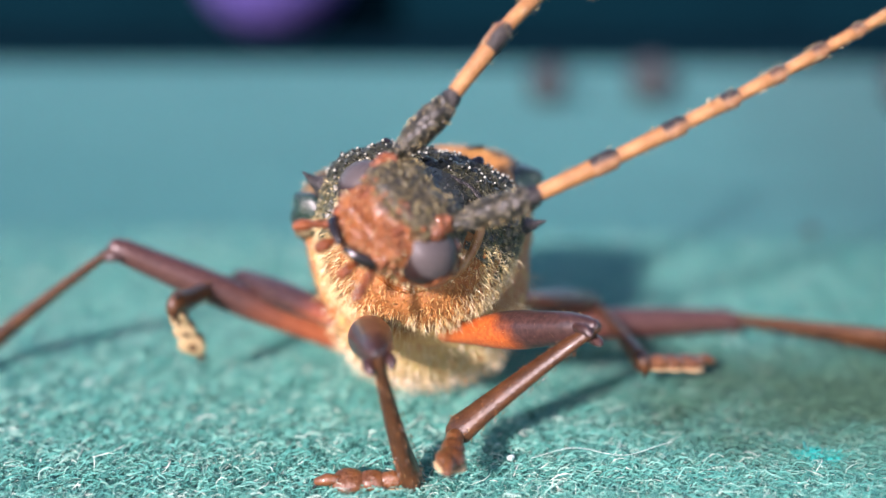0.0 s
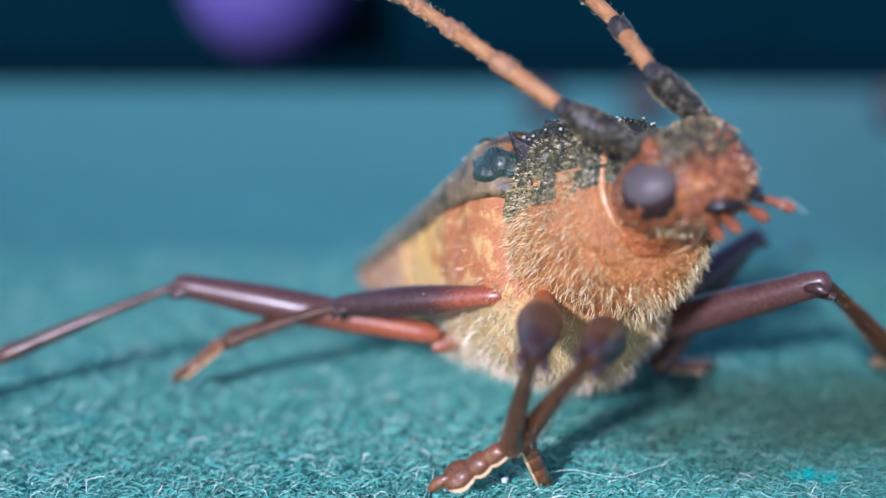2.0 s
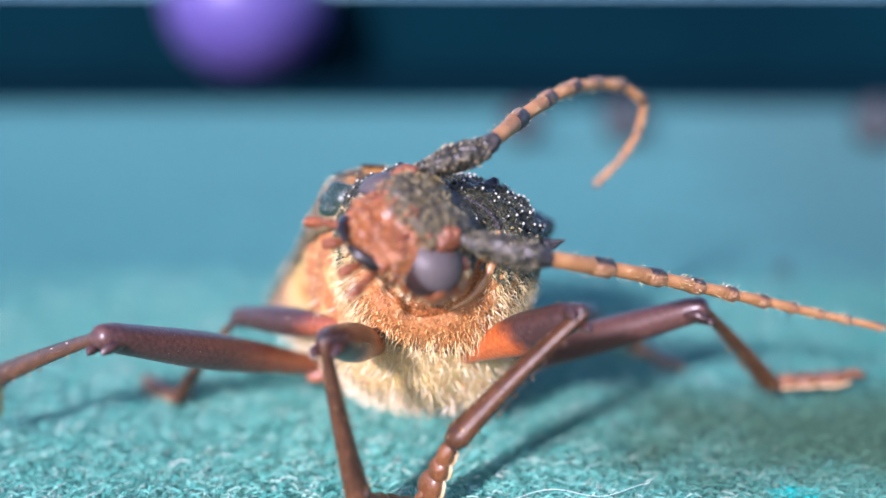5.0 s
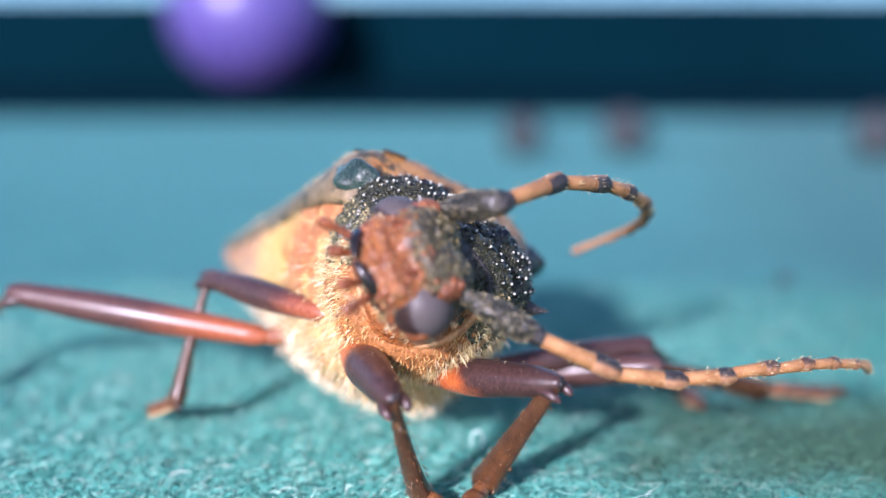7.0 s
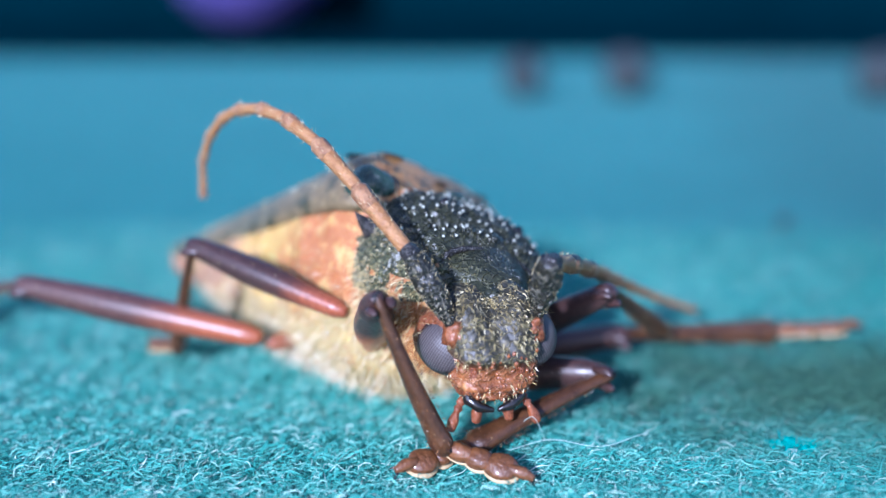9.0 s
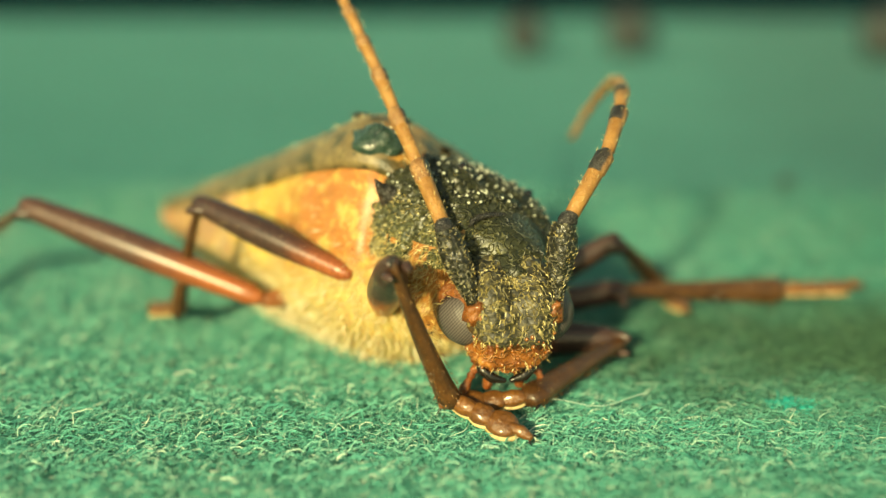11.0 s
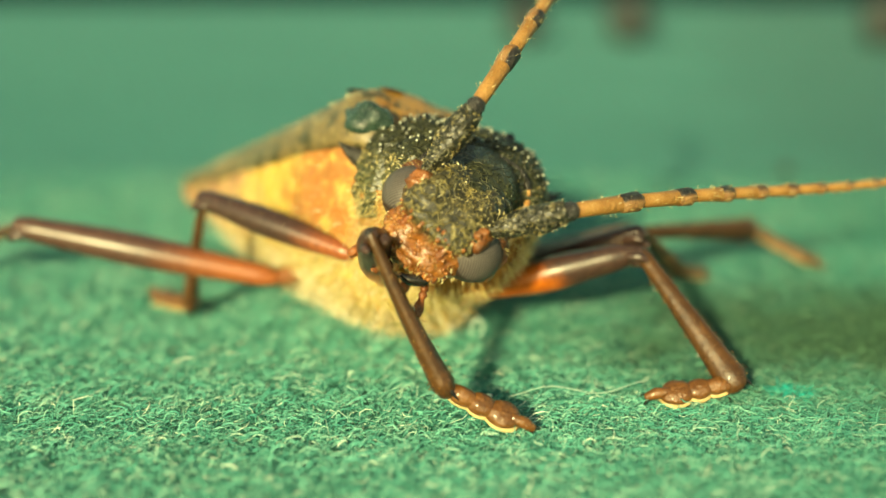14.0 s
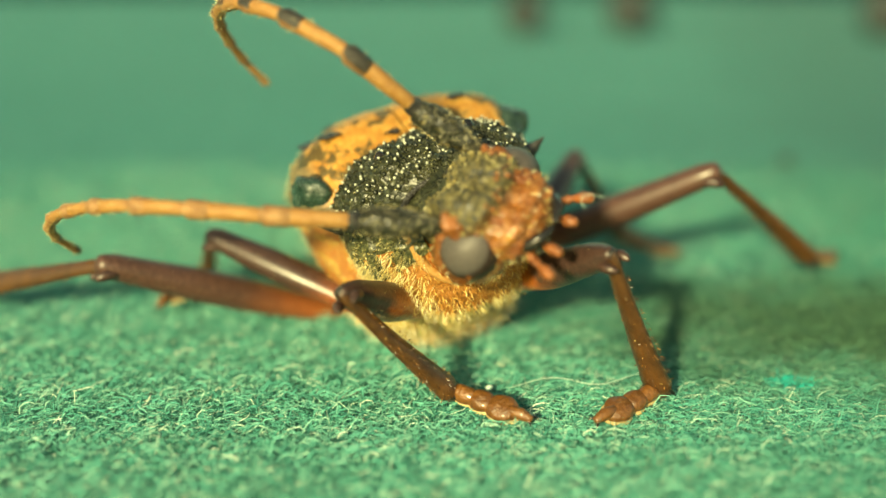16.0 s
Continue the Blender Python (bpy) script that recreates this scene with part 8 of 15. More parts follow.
    walk(got["antennaB"][0], [
        (0, at(.17, -10.82, .4, 31.2, 66.1, -73.9)), (.25, at(1.09, -10.51, 1.35, 80, 30.2, -18.4)), (.5, at(1.07, -9.89, 2.89, 83.1, -24.4, 5.1)), (.75, at(.1, -9.8, 3.01, 75.9, -47.1, 8.9)),
        (1, at(-.5, -9.83, 2.73, 70.3, -60.9, 11.6)), (1.25, at(-1.13, -9.23, 3.88, 53.2, -51.2, 18.9)), (1.5, at(-1.27, -8.66, 4.58, 46.2, -38.3, 18.4)), (1.75, at(-1.08, -9, 4.34, 50.7, -46.8, 25)),
        (2, at(-.85, -9.32, 4.03, 54.1, -55.6, 32.1)), (2.25, at(-.78, -9.58, 4.12, 65.9, -43.3, 8)), (2.5, at(-.8, -9.78, 3.97, 65.6, -22.8, -8.2)), (2.75, at(-.47, -10.03, 3.35, 64.5, -9, -14.7)),
        (3, at(-.49, -10.19, 2.53, 61.5, 2, -21.7)), (3.25, at(-1.28, -10.21, 1.74, 59.6, 8.2, -30.3)), (3.5, at(-2.06, -10.14, .91, 59.6, 16, -37.8)), (3.75, at(-2.19, -10.15, -.15, 85.3, 39.1, -44)),
        (4, at(-2.15, -10.11, -1.18, 99.5, 65.7, -56.6)), (4.25, at(-2.71, -9.81, -2.18, 42.3, 75.7, -91.2)), (4.5, at(-3.28, -9.51, -2.71, -22.1, 74.9, -133.3)), (4.75, at(-3.71, -9.76, -1.86, -28.7, 72.1, -143.9)),
        (5, at(-4.12, -9.96, -.65, -26, 68, -146.8)), (5.2, at(-2.48, -10.42, 1.08, .9, 56.1, -120)), (5.6, at(-2.47, -10.38, .54, 2.8, 57.8, -116.8)), (6, at(-2.82, -10.24, -.2, -1, 60.4, -119.2)),
        (6.4, at(-3.26, -9.97, -1.05, -7.9, 63.6, -123.7)), (6.8, at(-3.69, -9.6, -1.97, -15.9, 67.6, -128.6)), (7.3, at(-3.66, -9.33, -2.66, -16.8, 72.7, -122.1)), (7.5, at(-2.49, -9.29, -1.89, -8.9, 64.6, -99)),
        (7.75, at(-2.19, -9.23, -1.79, -7.7, 59.2, -84.7)), (8, at(-2.01, -9.17, -1.71, -1.1, 47.8, -67.6)), (8.25, at(-1.73, -9.75, -2.2, 72.6, 10.1, -30.6)), (8.5, at(-1.22, -10.05, -2.96, 134.4, -21.3, -29.7)),
        (8.75, at(-1.81, -10.07, -3.06, 137.9, -19.3, -32.4)), (9, at(-2.41, -10.09, -3.18, 139.4, -16.8, -35.1)), (9.25, at(-2.5, -10, -3.65, 118.1, -19.3, -39.6)), (9.5, at(-2.38, -9.93, -4.04, 96.2, -21.1, -42.7)),
        (10, at(-2.09, -10.05, -3.89, 96.5, -20.5, -41.3)), (10.4, at(-1.72, -10.15, -3.76, 97.4, -18.9, -38.8)), (10.8, at(-1.27, -10.23, -3.58, 99.4, -16.8, -35.1)), (11.2, at(-.83, -10.29, -3.4, 102.4, -13.9, -31.1)),
        (11.5, at(-.53, -10.33, -3.29, 105.3, -11.5, -28)), (11.8, at(-.39, -10.34, -3.26, 108.7, -8.1, -24.9)), (12, at(-.83, -10.24, -3.62, 122.2, 3.4, -28.5)), (12.25, at(-.23, -10.16, -3.26, 118.3, -13.6, -28.3)),
        (12.5, at(.33, -9.93, -2.67, 109.8, -31.6, -22.3)), (12.75, at(-.03, -9.98, -1.42, 65.1, .8, -20)), (13, at(-.38, -9.98, -.6, 28.1, 44.5, -36.8)), (13.25, at(-.99, -10.27, -2.49, 75.2, 41.1, -21)),
        (13.5, at(-2.15, -9.81, -4.47, 120.5, 38.9, -17.7)), (13.75, at(-3.72, -9.62, -3.83, 121, 49.8, -23.8)), (14, at(-4.88, -9.41, -2.74, 112.6, 60, -30.1)), (14.25, at(-4.21, -9.87, .28, 37, 56.7, -77.1)),
        (14.5, at(-2.07, -9.33, 2.65, -2.1, 35.3, -83.1)), (14.75, at(-.91, -9.58, 2.62, 23.6, 31.5, -56.6)), (15, at(.05, -9.8, 2.24, 54.5, 18.1, -31.2)), (15.25, at(.09, -9.46, 2.55, 68.5, -3.7, -14.9)),
        (15.5, at(-.06, -9.15, 2.83, 72.1, -22.6, -.9)), (15.75, at(.1, -8.84, 2.95, 64.3, -30.3, 11.9)), (16, at(.19, -8.61, 2.86, 58.5, -32.6, 19.4))])
    walk(got["antennaB"][1], [
        (0, at(3.51, -11.58, 1.14, 21.1, 33, -85.2)), (.25, at(2.93, -10.48, 4.33, 55.7, 27.7, -30.1)), (.5, at(-.4, -9.6, 6.06, 47.6, 1.5, 16.4)), (.75, at(-2.48, -9.34, 5.33, 40, -8.7, 31.9)),
        (1, at(-3.56, -9.25, 4.34, 33.1, -18.8, 47)), (1.25, at(-3.88, -7.95, 5.64, 35.1, -25.3, 54.1)), (1.5, at(-3.52, -6.85, 6.56, 36.5, -27.8, 57.4)), (1.75, at(-3.81, -7.82, 6.19, 46.5, -22.4, 24.7)),
        (2, at(-3.92, -8.83, 5.63, 48.5, -10.4, -8.8)), (2.25, at(-3.15, -8.47, 6.44, 42.4, -4.3, -12.8)), (2.5, at(-1.82, -8.18, 6.91, 36.3, 2.5, -14.7)), (2.75, at(-.56, -8.45, 6.47, 45, 10.4, -14.7)),
        (3, at(.23, -8.68, 5.6, 53, 16.9, -16.2)), (3.25, at(-.01, -8.9, 4.72, 49.8, 18.9, -21.4)), (3.5, at(-.32, -9.25, 3.82, 44.3, 20.7, -27.6)), (3.75, at(-.42, -11.47, 2.56, 34.2, 24.9, -35.1)),
        (4, at(-.89, -13.06, .24, 21.7, 29.5, -43.7)), (4.25, at(-.18, -12.15, -1.59, 10.6, 35.6, -60.3)), (4.5, at(-.05, -10.81, -3.06, 1.6, 38.5, -74.6)), (4.75, at(-.6, -11.29, -2.37, -.1, 37.2, -77.7)),
        (5, at(-1.22, -11.81, -1.23, .4, 34.5, -82.1)), (5.2, at(.53, -12.2, 1.12, 4.3, 24.6, -77.7)), (5.6, at(.58, -12.09, .63, 4.9, 24.4, -80.8)), (6, at(.26, -11.9, -.24, -1.2, 27.1, -91.2)),
        (6.4, at(-.13, -11.54, -1.26, -11, 31.3, -105.3)), (6.8, at(-.51, -11, -2.33, -21, 35.5, -120.1)), (7.3, at(-.3, -10.29, -2.96, -27.5, 39.6, -128.9)), (7.5, at(1, -9.36, -2.13, -15.6, 34.5, -96.9)),
        (7.75, at(1.22, -8.51, -2.03, -16.1, 35.5, -99.7)), (8, at(1.21, -7.79, -1.75, -17.3, 36.8, -104.2)), (8.25, at(-.69, -9.15, 1.09, -1.4, 27.9, -84.9)), (8.5, at(-3.22, -11.72, -.63, 14.2, 17.2, -68.3)),
        (8.75, at(-3.86, -11.85, -.85, 14, 15.2, -65.7)), (9, at(-4.48, -11.88, -1, 13.4, 13.6, -64)), (9.25, at(-4.34, -10.63, -.74, 37.5, 6.4, -56.7)), (9.5, at(-3.56, -9.36, -.79, 61.1, .8, -51.2)),
        (10, at(-3.26, -9.54, -.64, 70, 2.8, -54.1)), (10.4, at(-2.88, -9.8, -.47, 77.9, 7.7, -60.4)), (10.8, at(-2.4, -10.12, -.28, 83.8, 14.7, -69.2)), (11.2, at(-1.93, -10.51, -.08, 85.8, 21.6, -78.2)),
        (11.5, at(-1.56, -10.83, .01, 85.8, 25.1, -82.9)), (11.8, at(-1.29, -11.16, .02, 85.1, 26.3, -84.8)), (12, at(-1.57, -11.97, -.66, 24.2, 9.9, -62.5)), (12.25, at(-1.65, -11.28, -.26, 30.4, 7.3, -58.5)),
        (12.5, at(-1.72, -10.37, .14, 37.3, 5.5, -56.2)), (12.75, at(.51, -8.61, 1.75, 37.9, 7.7, -60.8)), (13, at(2.39, -8.2, .58, 37.4, 12.8, -68.5)), (13.25, at(1.4, -10.23, .06, 33.5, 18.6, -76.1)),
        (13.5, at(-.89, -12.07, -2.12, 30.3, 23.7, -83.6)), (13.75, at(-2.37, -12.2, -1.88, 30.7, 27, -88.4)), (14, at(-3.13, -11.98, -1.12, 28.1, 30.2, -94.4)), (14.25, at(-1.1, -10.96, 1.44, 10.4, 32.6, -109.5)),
        (14.5, at(1.4, -8.83, 2.54, -6.1, 28.4, -119.8)), (14.75, at(2.17, -8.43, 3.82, 10.5, 25.9, -95.6)), (15, at(1.86, -8.52, 4.95, 28.4, 21.3, -63.1)), (15.25, at(.22, -8.17, 5.79, 32.4, 17.3, -37.4)),
        (15.5, at(-1.32, -8.06, 5.9, 34.6, 12.4, -13.9)), (15.75, at(-1.76, -7.68, 5.67, 67.4, -3.8, 28.3)), (16, at(-1.93, -7.41, 5.38, 58.8, -28.3, 87.1))])
    walk(got["antennaB"][2], [
        (0, at(3.98, -11.64, 1.29, 21.9, 32.5, -83.8)), (.25, at(3.24, -10.33, 4.7, 55.2, 28.1, -30.4)), (.5, at(-.49, -9.28, 6.43, 48.3, 2.4, 15.7)), (.75, at(-2.72, -9.04, 5.64, 42.7, -10.4, 34.1)),
        (1, at(-3.93, -9.03, 4.59, 36.6, -22.5, 53.4)), (1.25, at(-4.28, -7.81, 5.9, 39, -26.7, 56.3)), (1.5, at(-3.93, -6.75, 6.82, 40.9, -26.5, 55.5)), (1.75, at(-4.07, -7.57, 6.52, 47.3, -20.7, 22.9)),
        (2, at(-3.94, -8.49, 6, 45.5, -11, -8.2)), (2.25, at(-3.09, -8.11, 6.78, 41.1, -6.2, -10.8)), (2.5, at(-1.7, -7.79, 7.21, 37.8, .1, -11.4)), (2.75, at(-.41, -8.13, 6.82, 47.2, 7.5, -11.8)),
        (3, at(.43, -8.43, 5.98, 55.7, 14.2, -14.2)), (3.25, at(.22, -8.64, 5.09, 52.2, 17.9, -20.5)), (3.5, at(-.04, -8.99, 4.14, 46.2, 21.2, -28.2)), (3.75, at(-.08, -11.2, 2.82, 40.8, 25.6, -36.3)),
        (4, at(-.51, -12.78, .4, 33.4, 30, -45.3)), (4.25, at(.28, -11.95, -1.52, 16.6, 35.8, -61.4)), (4.5, at(.43, -10.68, -3.05, 1.5, 38.5, -74.2)), (4.75, at(-.11, -11.18, -2.38, -.8, 37.2, -78.1)),
        (5, at(-.72, -11.74, -1.23, -.8, 34.5, -82.5)), (5.2, at(1.02, -12.12, 1.14, 1.3, 24.5, -76.2)), (5.6, at(1.08, -12.03, .67, 3.7, 24.2, -77.9)), (6, at(.76, -11.9, -.25, 4.2, 27.2, -86)),
        (6.4, at(.36, -11.62, -1.34, 2.7, 32.3, -97.4)), (6.8, at(-.05, -11.15, -2.48, -.9, 38.1, -110)), (7.3, at(.13, -10.45, -3.14, -5.8, 43.2, -118)), (7.5, at(1.49, -9.34, -2.24, -9.5, 36.3, -87.2)),
        (7.75, at(1.71, -8.51, -2.14, -9.2, 37.4, -90)), (8, at(1.7, -7.82, -1.87, -9, 38.8, -94.2)), (8.25, at(-.19, -9.1, 1.08, .6, 28, -81.7)), (8.5, at(-2.75, -11.58, -.51, 10.5, 17.5, -69.6)),
        (8.75, at(-3.4, -11.68, -.74, 10.8, 15.5, -66.6)), (9, at(-4.03, -11.69, -.89, 10.9, 13.7, -64.7)), (9.25, at(-3.98, -10.44, -.43, 24.8, 9.8, -62.2)), (9.5, at(-3.36, -9.22, -.36, 37.9, 10.4, -59.4)),
        (10, at(-3.11, -9.46, -.17, 50.9, 8.9, -58)), (10.4, at(-2.76, -9.8, .02, 61.5, 7.8, -61.3)), (10.8, at(-2.31, -10.22, .21, 71.3, 7.3, -68.7)), (11.2, at(-1.85, -10.68, .38, 78.6, 8.3, -77.1)),
        (11.5, at(-1.5, -11.03, .46, 80.1, 10, -81.7)), (11.8, at(-1.22, -11.38, .47, 80.1, 10.6, -83.4)), (12, at(-1.15, -11.79, -.46, 39.4, 11.1, -65.2)), (12.25, at(-1.27, -11.08, -.01, 44.6, 5.7, -55.8)),
        (12.5, at(-1.37, -10.17, .44, 49.7, 0, -49)), (12.75, at(.88, -8.45, 2.06, 44.2, .5, -51.7)), (13, at(2.79, -8.11, .87, 36.2, 3.2, -56.3)), (13.25, at(1.83, -10.21, .32, 34.2, 13.7, -68.7)),
        (13.5, at(-.44, -12.13, -1.88, 32, 23.7, -83.6)), (13.75, at(-1.93, -12.3, -1.66, 30.2, 26.9, -88.2)), (14, at(-2.7, -12.13, -.92, 25.3, 29.9, -93.5)), (14.25, at(-.65, -11.17, 1.52, 5, 32.9, -111.8)),
        (14.5, at(1.84, -9.05, 2.49, -12.1, 27.8, -125.1)), (14.75, at(2.66, -8.52, 3.9, -1.9, 26.4, -98.9)), (15, at(2.29, -8.4, 5.17, 12.7, 22.6, -65.8)), (15.25, at(.54, -7.88, 6.05, 23.9, 18.7, -39.8)),
        (15.5, at(-1.16, -7.67, 6.18, 32.9, 12.1, -13.5)), (15.75, at(-1.88, -7.53, 6.13, 54.8, -.4, 26.9)), (16, at(-2.2, -7.6, 5.75, 54.2, -10.1, 76.2))])
    walk(got["antennaB"][3], [
        (0, at(7.66, -12.03, 2.51, 23, 31.8, -81.7)), (.25, at(5.67, -9.17, 7.52, 53.7, 29.8, -31.8)), (.5, at(-1.06, -6.75, 9.34, 50.3, 5.9, 12.5)), (.75, at(-4.73, -6.94, 8.25, 45.8, -12.1, 36)),
        (1, at(-6.97, -7.88, 6.74, 37.3, -27.2, 60.6)), (1.25, at(-7.42, -7.04, 8.09, 39.7, -28.3, 58.6)), (1.5, at(-7.01, -6.03, 9.11, 42.3, -25.6, 54.4)), (1.75, at(-6.04, -5.52, 9.21, 44.5, -20.4, 22.7)),
        (2, at(-4.07, -5.71, 8.73, 40, -13.7, -5.5)), (2.25, at(-2.81, -5.17, 9.33, 39.2, -10.1, -6.2)), (2.5, at(-1.09, -4.77, 9.59, 39.5, -4.5, -5.5)), (2.75, at(.49, -5.61, 9.65, 49.9, 1.8, -6.6)),
        (3, at(1.73, -6.49, 9.11, 59.3, 8.9, -10.6)), (3.25, at(1.94, -6.73, 8.02, 56.5, 15.5, -18.6)), (3.5, at(2.13, -7.09, 6.77, 50.9, 21.6, -28.6)), (3.75, at(2.56, -9.48, 5.12, 47.6, 26.6, -37.6)),
        (4, at(2.56, -11.26, 2.26, 43, 30.9, -47)), (4.25, at(3.87, -10.73, -.62, 21.7, 36.1, -62.8)), (4.5, at(4.2, -9.68, -2.96, 1, 38.5, -74.7)), (4.75, at(3.7, -10.34, -2.42, -1.7, 37.2, -79)),
        (5, at(3.15, -11.21, -1.26, -2.5, 34.5, -84.1)), (5.2, at(4.82, -11.22, 1.22, -1.6, 24.4, -75)), (5.6, at(4.9, -11.31, .89, 3.1, 24, -75.9)), (6, at(4.65, -11.76, 0, 7.8, 26.9, -82.2)),
        (6.4, at(4.21, -12.22, -1.19, 12.6, 31.8, -90.2)), (6.8, at(3.63, -12.45, -2.53, 16.8, 37.6, -97.9)), (7.3, at(3.69, -12.04, -3.42, 22.1, 43.1, -99.9)), (7.5, at(5.31, -8.77, -2.75, 1.9, 37.4, -72.9)),
        (7.75, at(5.56, -8.13, -2.64, 4.2, 38.3, -74.7)), (8, at(5.56, -7.72, -2.35, 6.9, 39.7, -77.4)), (8.25, at(3.67, -8.55, 1.11, 5.9, 27.8, -76.5)), (8.5, at(.91, -10.44, .16, 6.3, 17.9, -71.7)),
        (8.75, at(.19, -10.34, -.03, 6.6, 15.9, -69.2)), (9, at(-.49, -10.21, -.17, 7.5, 14.1, -67.1)), (9.25, at(-.72, -9.03, 1.18, 20, 9.2, -60.8)), (9.5, at(-.5, -8.02, 2, 31.8, 6.8, -55.2)),
        (10, at(-.78, -8.55, 2.82, 41.8, 4, -54.6)), (10.4, at(-.91, -9.32, 3.42, 49.3, -.6, -57.7)), (10.8, at(-.97, -10.21, 3.87, 56.7, -6, -64.9)), (11.2, at(-.98, -11.05, 4.16, 63.9, -9.5, -73.5)),
        (11.5, at(-.74, -11.6, 4.25, 66.9, -10.9, -78.1)), (11.8, at(-.47, -12, 4.24, 67.9, -10.6, -79.7)), (12, at(1.78, -10.96, 1.97, 54.3, 12.1, -66.5)), (12.25, at(1.18, -9.74, 2.72, 57.9, 3.5, -53.6)),
        (12.5, at(.54, -8.51, 3.41, 57.6, -8.8, -41.5)), (12.75, at(3.09, -6.74, 4.78, 43.8, -9.7, -41.1)), (13, at(5.48, -6.47, 3.17, 29.3, -7.1, -42.1)), (13.25, at(5.02, -9.52, 2.45, 33.7, 8.3, -60.7)),
        (13.5, at(2.94, -12.59, 0, 34.2, 23.5, -83.4)), (13.75, at(1.47, -13.08, .09, 30.5, 26.6, -87.6)), (14, at(.77, -13.17, .52, 22.1, 29.7, -93)), (14.25, at(2.89, -12.78, 1.8, -.7, 33, -113.5)),
        (14.5, at(5.18, -10.93, 1.77, -18.2, 27, -128.9)), (14.75, at(6.52, -9.06, 3.78, -15.5, 26.1, -105.3)), (15, at(5.89, -7.14, 5.96, -9.7, 24.1, -74.3)), (15.25, at(3.22, -5.47, 7.55, 11.2, 20.2, -43.3)),
        (15.5, at(.04, -4.59, 8.25, 29.6, 12.3, -13.7)), (15.75, at(-2.92, -5.53, 9.32, 36.4, 8.1, 20.8)), (16, at(-4.55, -7.6, 8.87, 41.1, 16.6, 57))])
